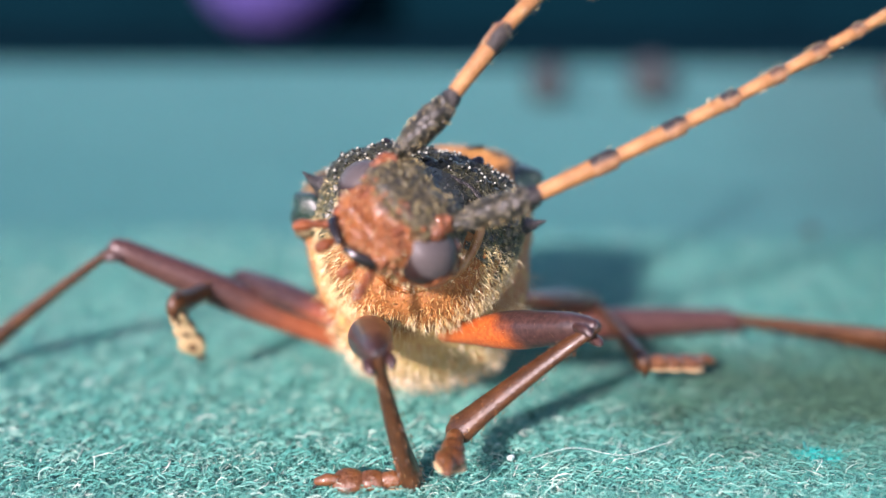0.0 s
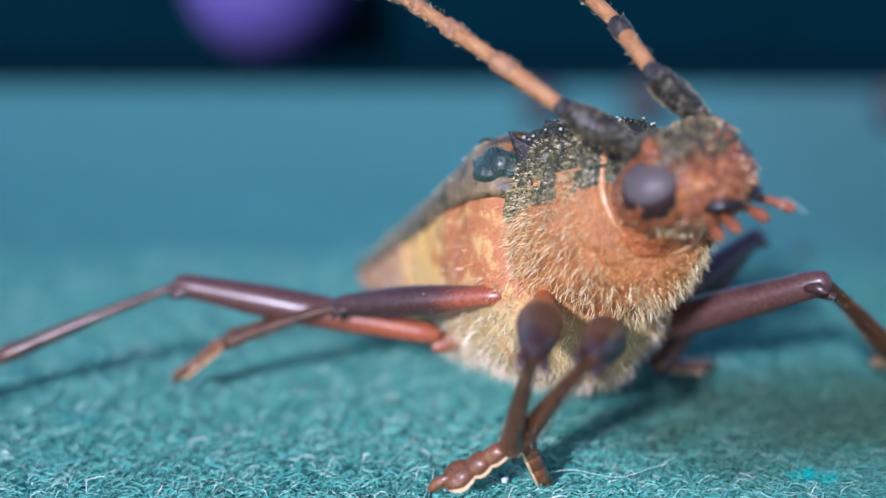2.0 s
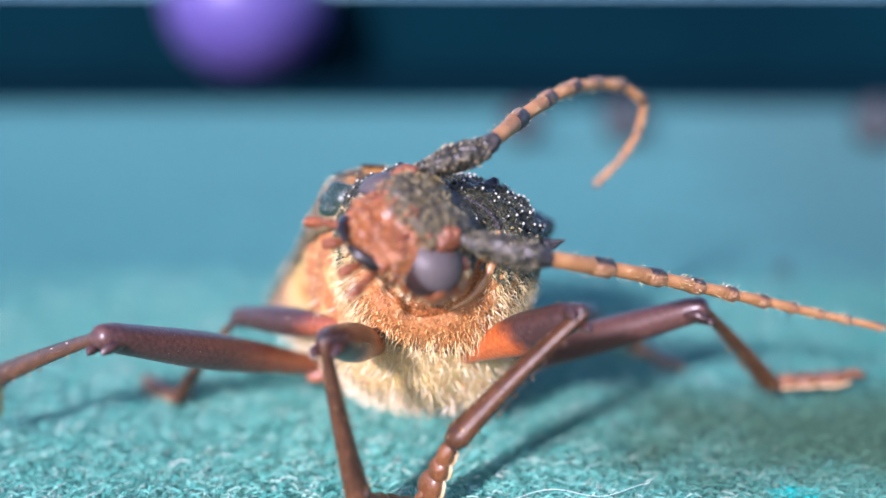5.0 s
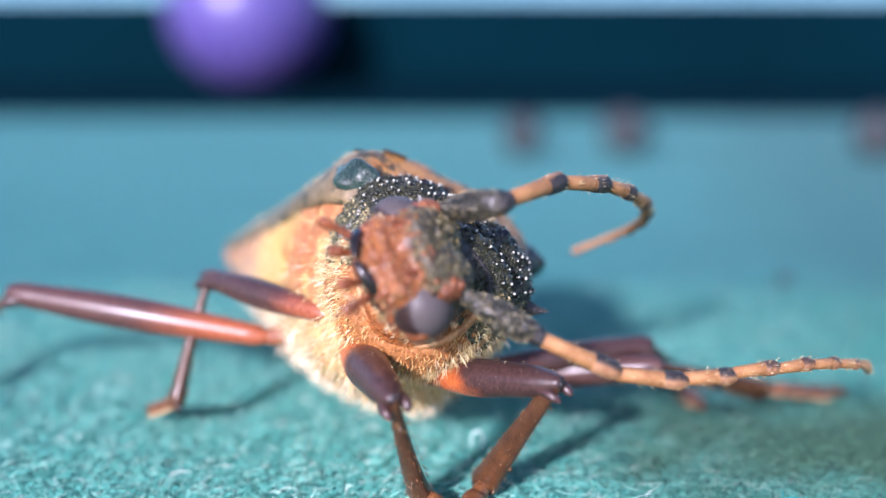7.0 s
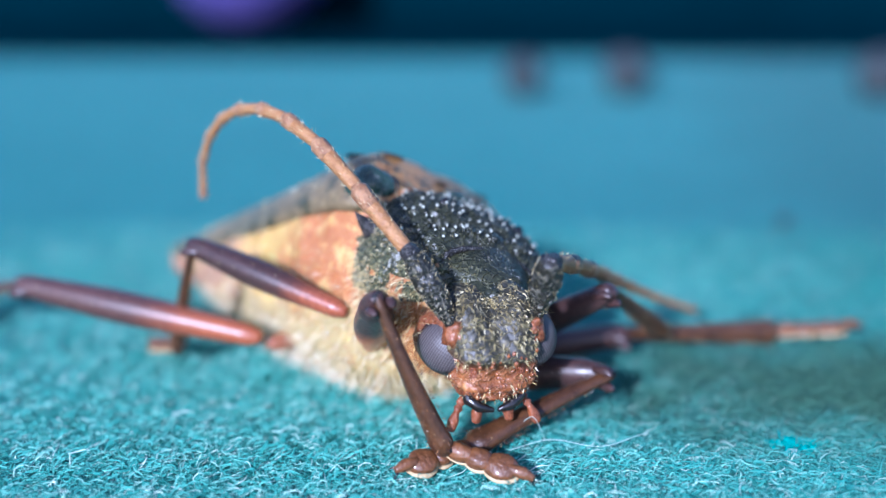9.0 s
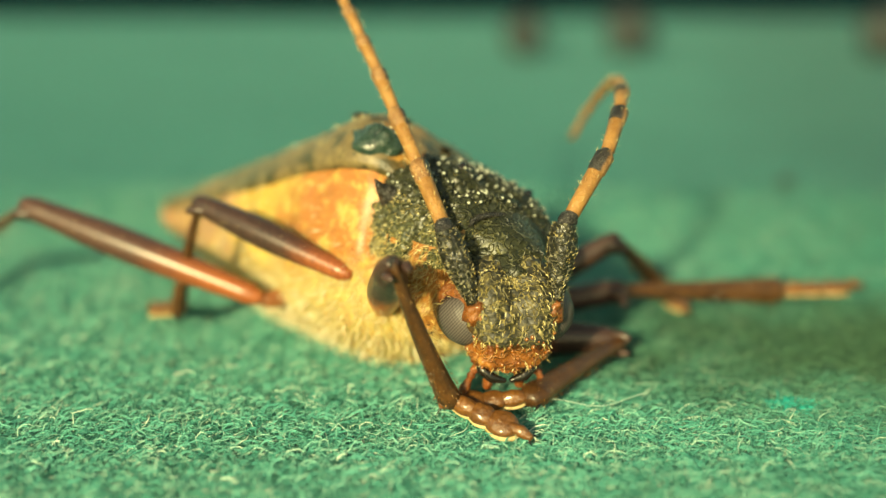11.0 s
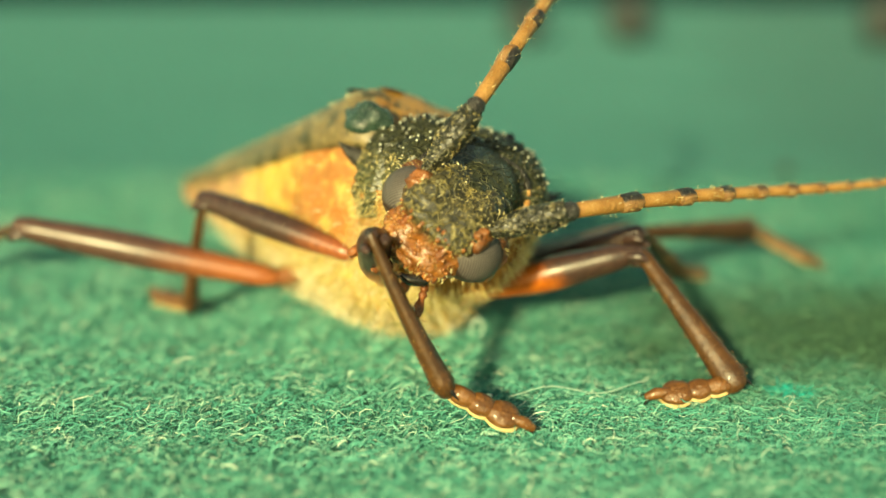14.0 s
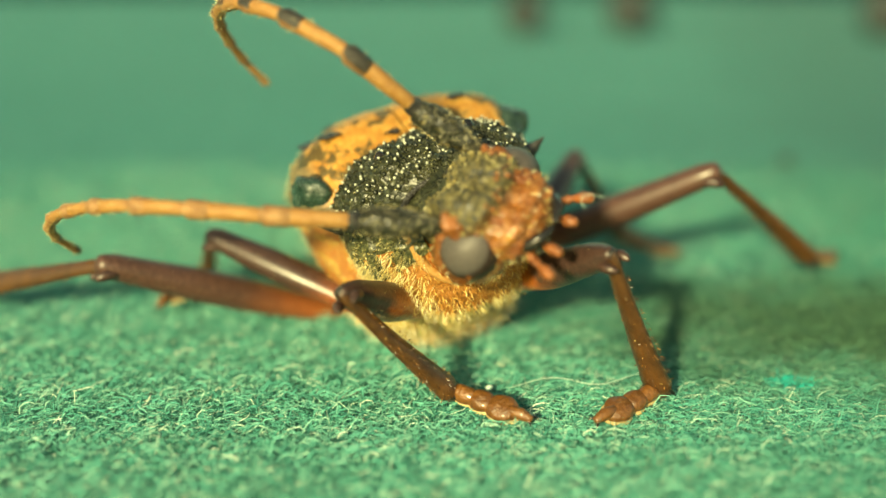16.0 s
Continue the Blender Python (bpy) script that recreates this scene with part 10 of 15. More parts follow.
    walk(got["antennaB"][8], [
        (0, at(19.54, -12.52, 6.97, 25.9, 29.6, -76.1)), (.25, at(14.86, -5.91, 15.58, 43.5, 42.6, -45.7)), (.5, at(1.1, .73, 19.03, 56.8, 37.8, -13.6)), (.75, at(-10.84, -.09, 16.94, 32.6, 3.2, 18.9)),
        (1, at(-18.08, -5.19, 11.89, 1.6, -27.4, 57.5)), (1.25, at(-18.49, -4.47, 13.32, -3.2, -32.1, 67.2)), (1.5, at(-17.65, -2.67, 14.7, -4.7, -30.8, 68.8)), (1.75, at(-13.61, 2.48, 14.97, -2.3, -31, 48.8)),
        (2, at(-6.89, 4.89, 14.7, 9.4, -28.4, 26.7)), (2.25, at(-5.39, 5.06, 16.09, 22.7, -27.2, 23)), (2.5, at(-3.26, 4.74, 17.48, 36.9, -23.7, 19.3)), (2.75, at(-.68, 2.15, 19.45, 50.5, -21.1, 12.3)),
        (3, at(2.3, -.56, 20.17, 62, -16.4, 3.3)), (3.25, at(5.39, -1.83, 19.1, 75.8, .5, -11.2)), (3.5, at(8.45, -3.48, 17.02, 79.7, 17.8, -26.7)), (3.75, at(11.11, -5.38, 13.53, 35.1, 25.2, -35.9)),
        (4, at(12.56, -6.59, 7.85, -10.9, 30.8, -45.8)), (4.25, at(15.68, -7.1, 1.96, -8.3, 36.8, -67.9)), (4.5, at(16.6, -7, -3.06, -3.8, 38.2, -86.5)), (4.75, at(16.2, -8.29, -3.04, -5.4, 36.5, -90.8)),
        (5, at(15.77, -10.27, -2.02, -6.1, 33.6, -96.5)), (5.2, at(17.14, -8.28, 1.31, 9.5, 24.6, -81.9)), (5.6, at(17.25, -8.75, 2.17, 13.7, 24.2, -76.8)), (6, at(17.03, -10.5, 2.45, 15.7, 25.7, -75.4)),
        (6.4, at(16.36, -12.66, 2.29, 16.6, 27.5, -75.3)), (6.8, at(15.25, -14.66, 1.76, 17.6, 29.1, -75.7)), (7.3, at(14.66, -15.29, 1.67, 20.8, 28.7, -70.8)), (7.5, at(16.78, -4.8, .27, 41.7, 31.2, -47.2)),
        (7.75, at(16.75, -4.68, 1.4, 54.6, 23.9, -38.5)), (8, at(16.53, -5.16, 2.55, 60.1, 19.9, -38)), (8.25, at(15.58, -5.96, 4.23, 36.5, 23.5, -61)), (8.5, at(13.18, -7.44, 1.4, 10.3, 18.6, -78.6)),
        (8.75, at(12.41, -7.12, 1.03, 5.8, 17, -82.4)), (9, at(11.63, -6.76, .93, 3.1, 15.4, -84.9)), (9.25, at(10.25, -3.59, 4.37, 8.9, 11.4, -68)), (9.5, at(8.59, -.87, 6.97, 13.5, 6, -49.8)),
        (10, at(7.66, -1.4, 8.48, 7.5, 1.1, -46.5)), (10.4, at(7.08, -2.28, 9.48, 2.1, -7.3, -44.7)), (10.8, at(6.6, -3.36, 10.3, -3.6, -19.6, -42.2)), (11.2, at(6.22, -4.47, 10.94, -9.7, -31.8, -38.1)),
        (11.5, at(6.16, -5.03, 11.22, -11.9, -38.1, -35.9)), (11.8, at(6.23, -5.48, 11.35, -13.4, -40.3, -34.4)), (12, at(9.69, -8.22, 11.14, 11.1, -6.1, -46.1)), (12.25, at(7.36, -4.07, 11.66, -1.1, -11.2, -36.8)),
        (12.5, at(4.4, -.03, 11.17, -13.7, -20.8, -24.2)), (12.75, at(8.43, 2.74, 10.56, -10.5, -15.4, -33.8)), (13, at(12.48, 3.22, 6.82, -6, -9.1, -49.1)), (13.25, at(15.02, -4.49, 8.32, 15.1, 10.2, -68.1)),
        (13.5, at(13.58, -14.04, 6.77, 35.3, 21.4, -80.1)), (13.75, at(12.43, -15.68, 5.95, 31.9, 28.5, -91.1)), (14, at(12.39, -16.44, 4.47, 22.5, 32, -100.2)), (14.25, at(14.76, -17.24, 1.98, 10.3, 32.3, -98.6)),
        (14.5, at(16.35, -15.79, -1.51, -5.1, 33.6, -97.7)), (14.75, at(18.05, -11.21, -.93, -29, 23.1, -114.2)), (15, at(16.67, -5.3, .47, -44.7, .8, -114.8)), (15.25, at(12.71, 2.64, 6.94, -23.4, 17.5, -66.1)),
        (15.5, at(4.49, 6.13, 13.28, 13.9, 16.3, -24.1)), (15.75, at(-2.7, 6, 12.93, -10.4, 20.2, -29.6)), (16, at(-7.28, 3.03, 10.88, -36, 26.1, -38.4))])
    walk(got["antennaB"][9], [
        (0, at(21.29, -12.5, 7.69, 26.2, 29.3, -75.3)), (.25, at(16.47, -5.58, 16.54, 41.1, 44.9, -49.3)), (.5, at(2.29, 1.51, 20.29, 55.5, 45.5, -20.9)), (.75, at(-11.3, 1.44, 17.96, 23.5, 10.1, 7.7)),
        (1, at(-19.69, -4.19, 11.94, -9.9, -27.3, 54.2)), (1.25, at(-20.21, -3.68, 13.23, -16.8, -32, 68.6)), (1.5, at(-19.38, -1.91, 14.56, -19.5, -30.3, 74.2)), (1.75, at(-15.02, 3.76, 14.9, -14.8, -30.6, 56)),
        (2, at(-7.86, 6.5, 14.97, 1.7, -29.4, 35.8)), (2.25, at(-6.38, 6.54, 16.74, 18.3, -29.7, 30.4)), (2.5, at(-4.19, 6.03, 18.52, 35, -27, 24.3)), (2.75, at(-1.46, 3.22, 20.82, 49, -25.1, 15.9)),
        (3, at(1.78, .31, 21.78, 60.9, -21.3, 6.1)), (3.25, at(5.5, -1.37, 20.94, 79.6, -2.1, -10.5)), (3.5, at(9.12, -3.44, 18.8, 85.9, 16.5, -26.5)), (3.75, at(12.4, -4.39, 14.52, 29, 22.8, -32.3)),
        (4, at(13.77, -5.15, 7.54, -31.3, 30.9, -45.2)), (4.25, at(17.36, -6.24, 1.74, -21.9, 36.3, -71.9)), (4.5, at(18.49, -6.8, -3.16, -5, 38, -89.6)), (4.75, at(18.09, -8.2, -3.19, -6.1, 36.2, -93.9)),
        (5, at(17.65, -10.38, -2.19, -6.3, 33.3, -99.5)), (5.2, at(19.02, -8.14, 1.59, 14, 25, -84.6)), (5.6, at(19.09, -8.5, 2.59, 17.4, 24.2, -76.7)), (6, at(18.86, -10.25, 2.9, 16.6, 24.6, -71.3)),
        (6.4, at(18.18, -12.44, 2.77, 13.7, 25.3, -67.8)), (6.8, at(17.07, -14.49, 2.26, 11.3, 26.2, -66.5)), (7.3, at(16.44, -15.01, 2.26, 12.5, 26.6, -65)), (7.5, at(18.27, -4.32, 1.35, 48.5, 29.9, -45.5)),
        (7.75, at(17.93, -4.21, 2.82, 62.9, 20.5, -35.9)), (8, at(17.56, -4.76, 4.1, 67.2, 14.3, -34.7)), (8.25, at(17.14, -5.61, 5.27, 43.4, 22.1, -58.9)), (8.5, at(15.04, -7.18, 1.72, 13.3, 18.7, -79.7)),
        (8.75, at(14.29, -6.93, 1.21, 7.6, 17.2, -85)), (9, at(13.52, -6.62, 1.03, 3.2, 15.6, -89)), (9.25, at(12.02, -2.94, 4.66, 8.2, 11.6, -70.8)), (9.5, at(10.03, .29, 7.41, 12.8, 6.4, -51.2)),
        (10, at(9.02, -.1, 8.74, 2.6, .9, -46.9)), (10.4, at(8.4, -.92, 9.55, -5.9, -7.6, -43)), (10.8, at(7.9, -1.98, 10.18, -14.9, -19.4, -36.9)), (11.2, at(7.51, -3.11, 10.66, -24.5, -29.9, -28.1)),
        (11.5, at(7.44, -3.66, 10.91, -28.2, -35.4, -23.7)), (11.8, at(7.51, -4.12, 11.02, -30.2, -37.1, -21.5)), (12, at(11, -6.89, 11.51, -8.1, -8.3, -34)), (12.25, at(8.5, -2.55, 11.62, -22.8, -10.9, -27.1)),
        (12.5, at(5.3, 1.59, 10.75, -38.4, -18, -13.8)), (12.75, at(9.55, 4.24, 10.22, -28.8, -15.2, -32.7)), (13, at(13.92, 4.43, 6.62, -15.1, -9.8, -56.4)), (13.25, at(16.75, -3.89, 8.81, 11.1, 11.8, -73.8)),
        (13.5, at(15.19, -14.17, 7.78, 34.6, 20.9, -79.3)), (13.75, at(14.03, -16.19, 6.83, 32.2, 28.6, -91.2)), (14, at(14.05, -17.13, 5.09, 24, 32.8, -102.6)), (14.25, at(16.58, -17.7, 2.27, 14.5, 31.6, -94.5)),
        (14.5, at(18.23, -15.95, -1.65, 2, 33.9, -86.2)), (14.75, at(19.71, -11.56, -1.78, -28.3, 23.1, -114.3)), (15, at(17.91, -5.85, -.87, -46.3, -6.2, -121.8)), (15.25, at(14.21, 3.55, 6.22, -28.1, 14.7, -72.5)),
        (15.5, at(5.36, 7.76, 13.72, 10.6, 17, -27.2)), (15.75, at(-1.87, 7.68, 12.6, -15.7, 18.7, -37.3)), (16, at(-6.71, 4.54, 9.87, -42.2, 19.3, -47.9))])
    walk(got["antennaB"][10], [
        (0, at(22.96, -12.47, 8.39, 26.6, 29, -74.6)), (.25, at(18.04, -5.33, 17.37, 37.7, 47.7, -54.2)), (.5, at(3.64, 2.09, 21.33, 51.3, 54.4, -32)), (.75, at(-11.4, 3.09, 18.67, 6.3, 18.3, -14)),
        (1, at(-21.05, -3.04, 11.66, -24.6, -27.8, 50.6)), (1.25, at(-21.72, -2.79, 12.79, -34.5, -31.6, 70.4)), (1.5, at(-20.93, -1.15, 14.04, -37.4, -28.2, 80.4)), (1.75, at(-16.33, 4.93, 14.5, -28.2, -28.6, 63.6)),
        (2, at(-8.94, 7.94, 15.02, -7.5, -29.2, 46.6)), (2.25, at(-7.49, 7.87, 17.23, 13.2, -31.8, 38.8)), (2.5, at(-5.23, 7.18, 19.44, 32.4, -30.5, 30.2)), (2.75, at(-2.33, 4.2, 22.05, 46.8, -29.5, 20.3)),
        (3, at(1.12, 1.12, 23.24, 59.3, -26.8, 9.5)), (3.25, at(5.49, -1.04, 22.71, 83.7, -7.3, -9.6)), (3.5, at(9.63, -3.55, 20.52, 93, 14.8, -26.4)), (3.75, at(13.52, -3.25, 15.32, 23.3, 16.2, -20.6)),
        (4, at(14.52, -3.73, 6.74, -57.1, 31.1, -44.9)), (4.25, at(18.82, -5.35, 1.2, -39.9, 32.8, -81.2)), (4.5, at(20.28, -6.69, -3.29, -6.3, 37.7, -93.5)), (4.75, at(19.89, -8.21, -3.34, -6.9, 35.9, -97.5)),
        (5, at(19.44, -10.56, -2.36, -6.5, 32.9, -103)), (5.2, at(20.77, -8.17, 1.99, 19.7, 25.7, -87.8)), (5.6, at(20.81, -8.32, 3.08, 22.2, 24.8, -78.7)), (6, at(20.56, -9.9, 3.37, 18.4, 24.3, -70.3)),
        (6.4, at(19.87, -11.95, 3.16, 10.5, 24.1, -62.9)), (6.8, at(18.75, -13.93, 2.58, 3.9, 24.5, -58.6)), (7.3, at(18.11, -14.43, 2.61, 3, 24.4, -55.7)), (7.5, at(19.59, -3.96, 2.52, 56.2, 28.4, -44)),
        (7.75, at(18.86, -3.88, 4.32, 71.3, 16, -33.5)), (8, at(18.29, -4.42, 5.71, 74.7, 7.5, -31.8)), (8.25, at(18.5, -5.34, 6.41, 51.4, 20, -56.6)), (8.5, at(16.78, -7, 2.11, 17.3, 19, -80.9)),
        (8.75, at(16.07, -6.85, 1.44, 9.7, 17.6, -88.4)), (9, at(15.31, -6.61, 1.13, 3.5, 15.8, -94)), (9.25, at(13.72, -2.4, 4.92, 7.3, 11.6, -73.6)), (9.5, at(11.42, 1.36, 7.81, 12.3, 6.4, -51.7)),
        (10, at(10.34, 1.12, 8.81, -1, .7, -47)), (10.4, at(9.65, .37, 9.35, -12.7, -7.9, -42.6)), (10.8, at(9.07, -.68, 9.75, -25.6, -19.1, -34)), (11.2, at(8.61, -1.84, 10.01, -38.9, -26.8, -20.8)),
        (11.5, at(8.53, -2.41, 10.22, -44, -30, -13.3)), (11.8, at(8.59, -2.87, 10.29, -45.9, -29.4, -7.9)), (12, at(12.03, -5.44, 11.26, -31.3, -5.4, -16.5)), (12.25, at(9.38, -1.13, 10.94, -47.9, -4.1, -11.6)),
        (12.5, at(5.97, 2.88, 9.69, -65.2, -6.4, .3)), (12.75, at(10.59, 5.45, 9.39, -53.2, -13.9, -30.2)), (13, at(15.41, 5.33, 6.16, -27.5, -11.8, -64.2)), (13.25, at(18.47, -3.46, 9.15, 4, 12.8, -80.2)),
        (13.5, at(16.71, -14.26, 8.74, 33.7, 20.2, -78.3)), (13.75, at(15.55, -16.68, 7.68, 32.6, 28.7, -91.5)), (14, at(15.56, -17.88, 5.7, 26, 33.9, -105.6)), (14.25, at(18.3, -18.07, 2.66, 19.8, 30.3, -89.3)),
        (14.5, at(20.03, -15.86, -1.59, 10.5, 32.6, -71.8)), (14.75, at(21.3, -11.91, -2.56, -27.2, 23.2, -114.1)), (15, at(18.89, -6.62, -2.16, -47.9, -14.4, -130)), (15.25, at(15.66, 4.23, 5.4, -33.6, 11, -79.5)),
        (15.5, at(6.26, 9.29, 14.03, 6.7, 17.7, -30.9)), (15.75, at(-.95, 9.15, 12.14, -20.5, 16.4, -45.1)), (16, at(-5.99, 5.73, 8.73, -46.7, 11.5, -56.4))])
    walk(got["FA"][0], [
        (0, at(-3.9, -2.2, -4.3, -2.7, 9, 179.2)), (.25, at(-3.52, -2.06, -4.15, -2, 1.5, 172.1)), (.5, at(-2.88, -1.94, -4.26, -1, -12.6, 161.6)), (.75, at(-2.02, -2.03, -5.1, -3, -19, 156.9)),
        (1, at(-1.38, -2.15, -5.65, -6.4, -21.7, 154.4)), (1.25, at(-2.16, -2.33, -5.17, 2.3, -21.5, 143)), (1.5, at(-3.29, -2.19, -4.59, 11.3, -22.2, 132.8)), (1.75, at(-3.68, -2.18, -4.42, -2.6, -14.1, 139.8)),
        (2, at(-3.79, -2.32, -4.46, -16.6, -5.6, 145.4)), (2.25, at(-3.79, -2.62, -4.38, -20.3, -12.2, 144.6)), (2.5, at(-3.75, -2.76, -4.4, -20.6, -18, 142.6)), (2.75, at(-3.66, -2.64, -4.55, -17, -21.4, 145.3)),
        (3, at(-3.61, -2.19, -4.82, -13.8, -24.6, 148.1)), (3.25, at(-3.64, -1.48, -5.08, -10.9, -24, 148.3)), (3.5, at(-3.59, -.76, -5.24, -10.9, -22.6, 149)), (3.75, at(-3.42, -.26, -5.47, -15.7, -21.1, 153.4)),
        (4, at(-3.26, .15, -5.66, -18.7, -16.3, 158)), (4.25, at(-3.2, .74, -5.74, -20.6, -9.8, 161.3)), (4.5, at(-3.09, 1.11, -5.73, -22.1, -4.8, 161.2)), (4.75, at(-3.09, .52, -5.64, -13.2, -.2, 152.1)),
        (5, at(-3.04, -.26, -5.49, 0, 8.8, 140)), (5.2, at(-2.29, -1.43, -5.45, 33.7, 33.5, 143.8)), (5.6, at(-2.04, -1.17, -5.69, 26.9, 40.4, 146.3)), (6, at(-2.27, -.64, -5.82, 14.1, 41.9, 150)),
        (6.4, at(-2.67, .04, -5.87, 0, 42.8, 156.1)), (6.8, at(-2.89, .79, -5.89, -11.9, 45, 158.7)), (7.3, at(-2.83, 1.29, -5.83, -20.8, 49.1, 156.3)), (7.5, at(-2.65, 1.22, -5.93, -14.3, 51.7, 155.5)),
        (7.75, at(-2.25, 1.28, -6.08, -.5, 52.1, 155.7)), (8, at(-1.71, 1.27, -6.26, 10.8, 50.5, 152.6)), (8.25, at(-1.45, .8, -6.4, 14, 48.9, 148.4)), (8.5, at(-1.33, .51, -6.45, 14.1, 47.7, 144.4)),
        (8.75, at(-1.85, .47, -6.54, 15, 44.6, 144.3)), (9, at(-2.4, .45, -6.57, 16.6, 41.7, 145.4)), (9.25, at(-2.38, .57, -6.56, 16.9, 42.5, 145.2)), (9.5, at(-2.35, .64, -6.57, 17.2, 43.9, 145.4)),
        (10, at(-2.26, .45, -6.56, 17.2, 44.6, 145.6)), (10.4, at(-2.06, .26, -6.57, 16.7, 45.5, 145)), (10.8, at(-1.76, .06, -6.55, 15.8, 46.7, 143.9)), (11.2, at(-1.45, -.12, -6.52, 15.1, 47.7, 142.7)),
        (11.5, at(-1.21, -.24, -6.49, 14.6, 48.4, 141.7)), (11.8, at(-1.14, -.33, -6.5, 15.4, 48.3, 141.7)), (12, at(-1.08, -.09, -6.52, 18.1, 49.2, 144.9)), (12.25, at(-.95, .34, -6.53, 19.9, 50.5, 147.4)),
        (12.5, at(-.86, .59, -6.53, 21.7, 51.4, 148.7)), (12.75, at(-1.06, .11, -6.52, 24, 50, 147.9)), (13, at(-1.6, -.32, -6.49, 25.1, 47.3, 147.6)), (13.25, at(-1.97, .06, -6.47, 23.5, 45.1, 148.6)),
        (13.5, at(-2.18, .53, -6.42, 19.2, 43.2, 147.2)), (13.75, at(-2.14, .12, -6.37, 16.1, 42, 143.4)), (14, at(-2.15, -.45, -6.32, 15.3, 40.6, 139.1)), (14.25, at(-2.55, -.75, -5.72, 23.5, 39.8, 142.3)),
        (14.5, at(-2.91, -1.26, -5.23, 35, 38.2, 149.8)), (14.75, at(-2.48, -1.77, -5.45, 43.1, 38.2, 154.9)), (15, at(-1.97, -1.99, -5.79, 45.3, 37.9, 156.4)), (15.25, at(-1.83, -1.92, -5.81, 39.8, 33.1, 151.3)),
        (15.5, at(-1.79, -1.88, -5.78, 35, 26.1, 145.8)), (15.75, at(-1.79, -1.91, -5.87, 33.2, 23.1, 146)), (16, at(-1.85, -1.9, -6.05, 31.3, 22.2, 147.5))])
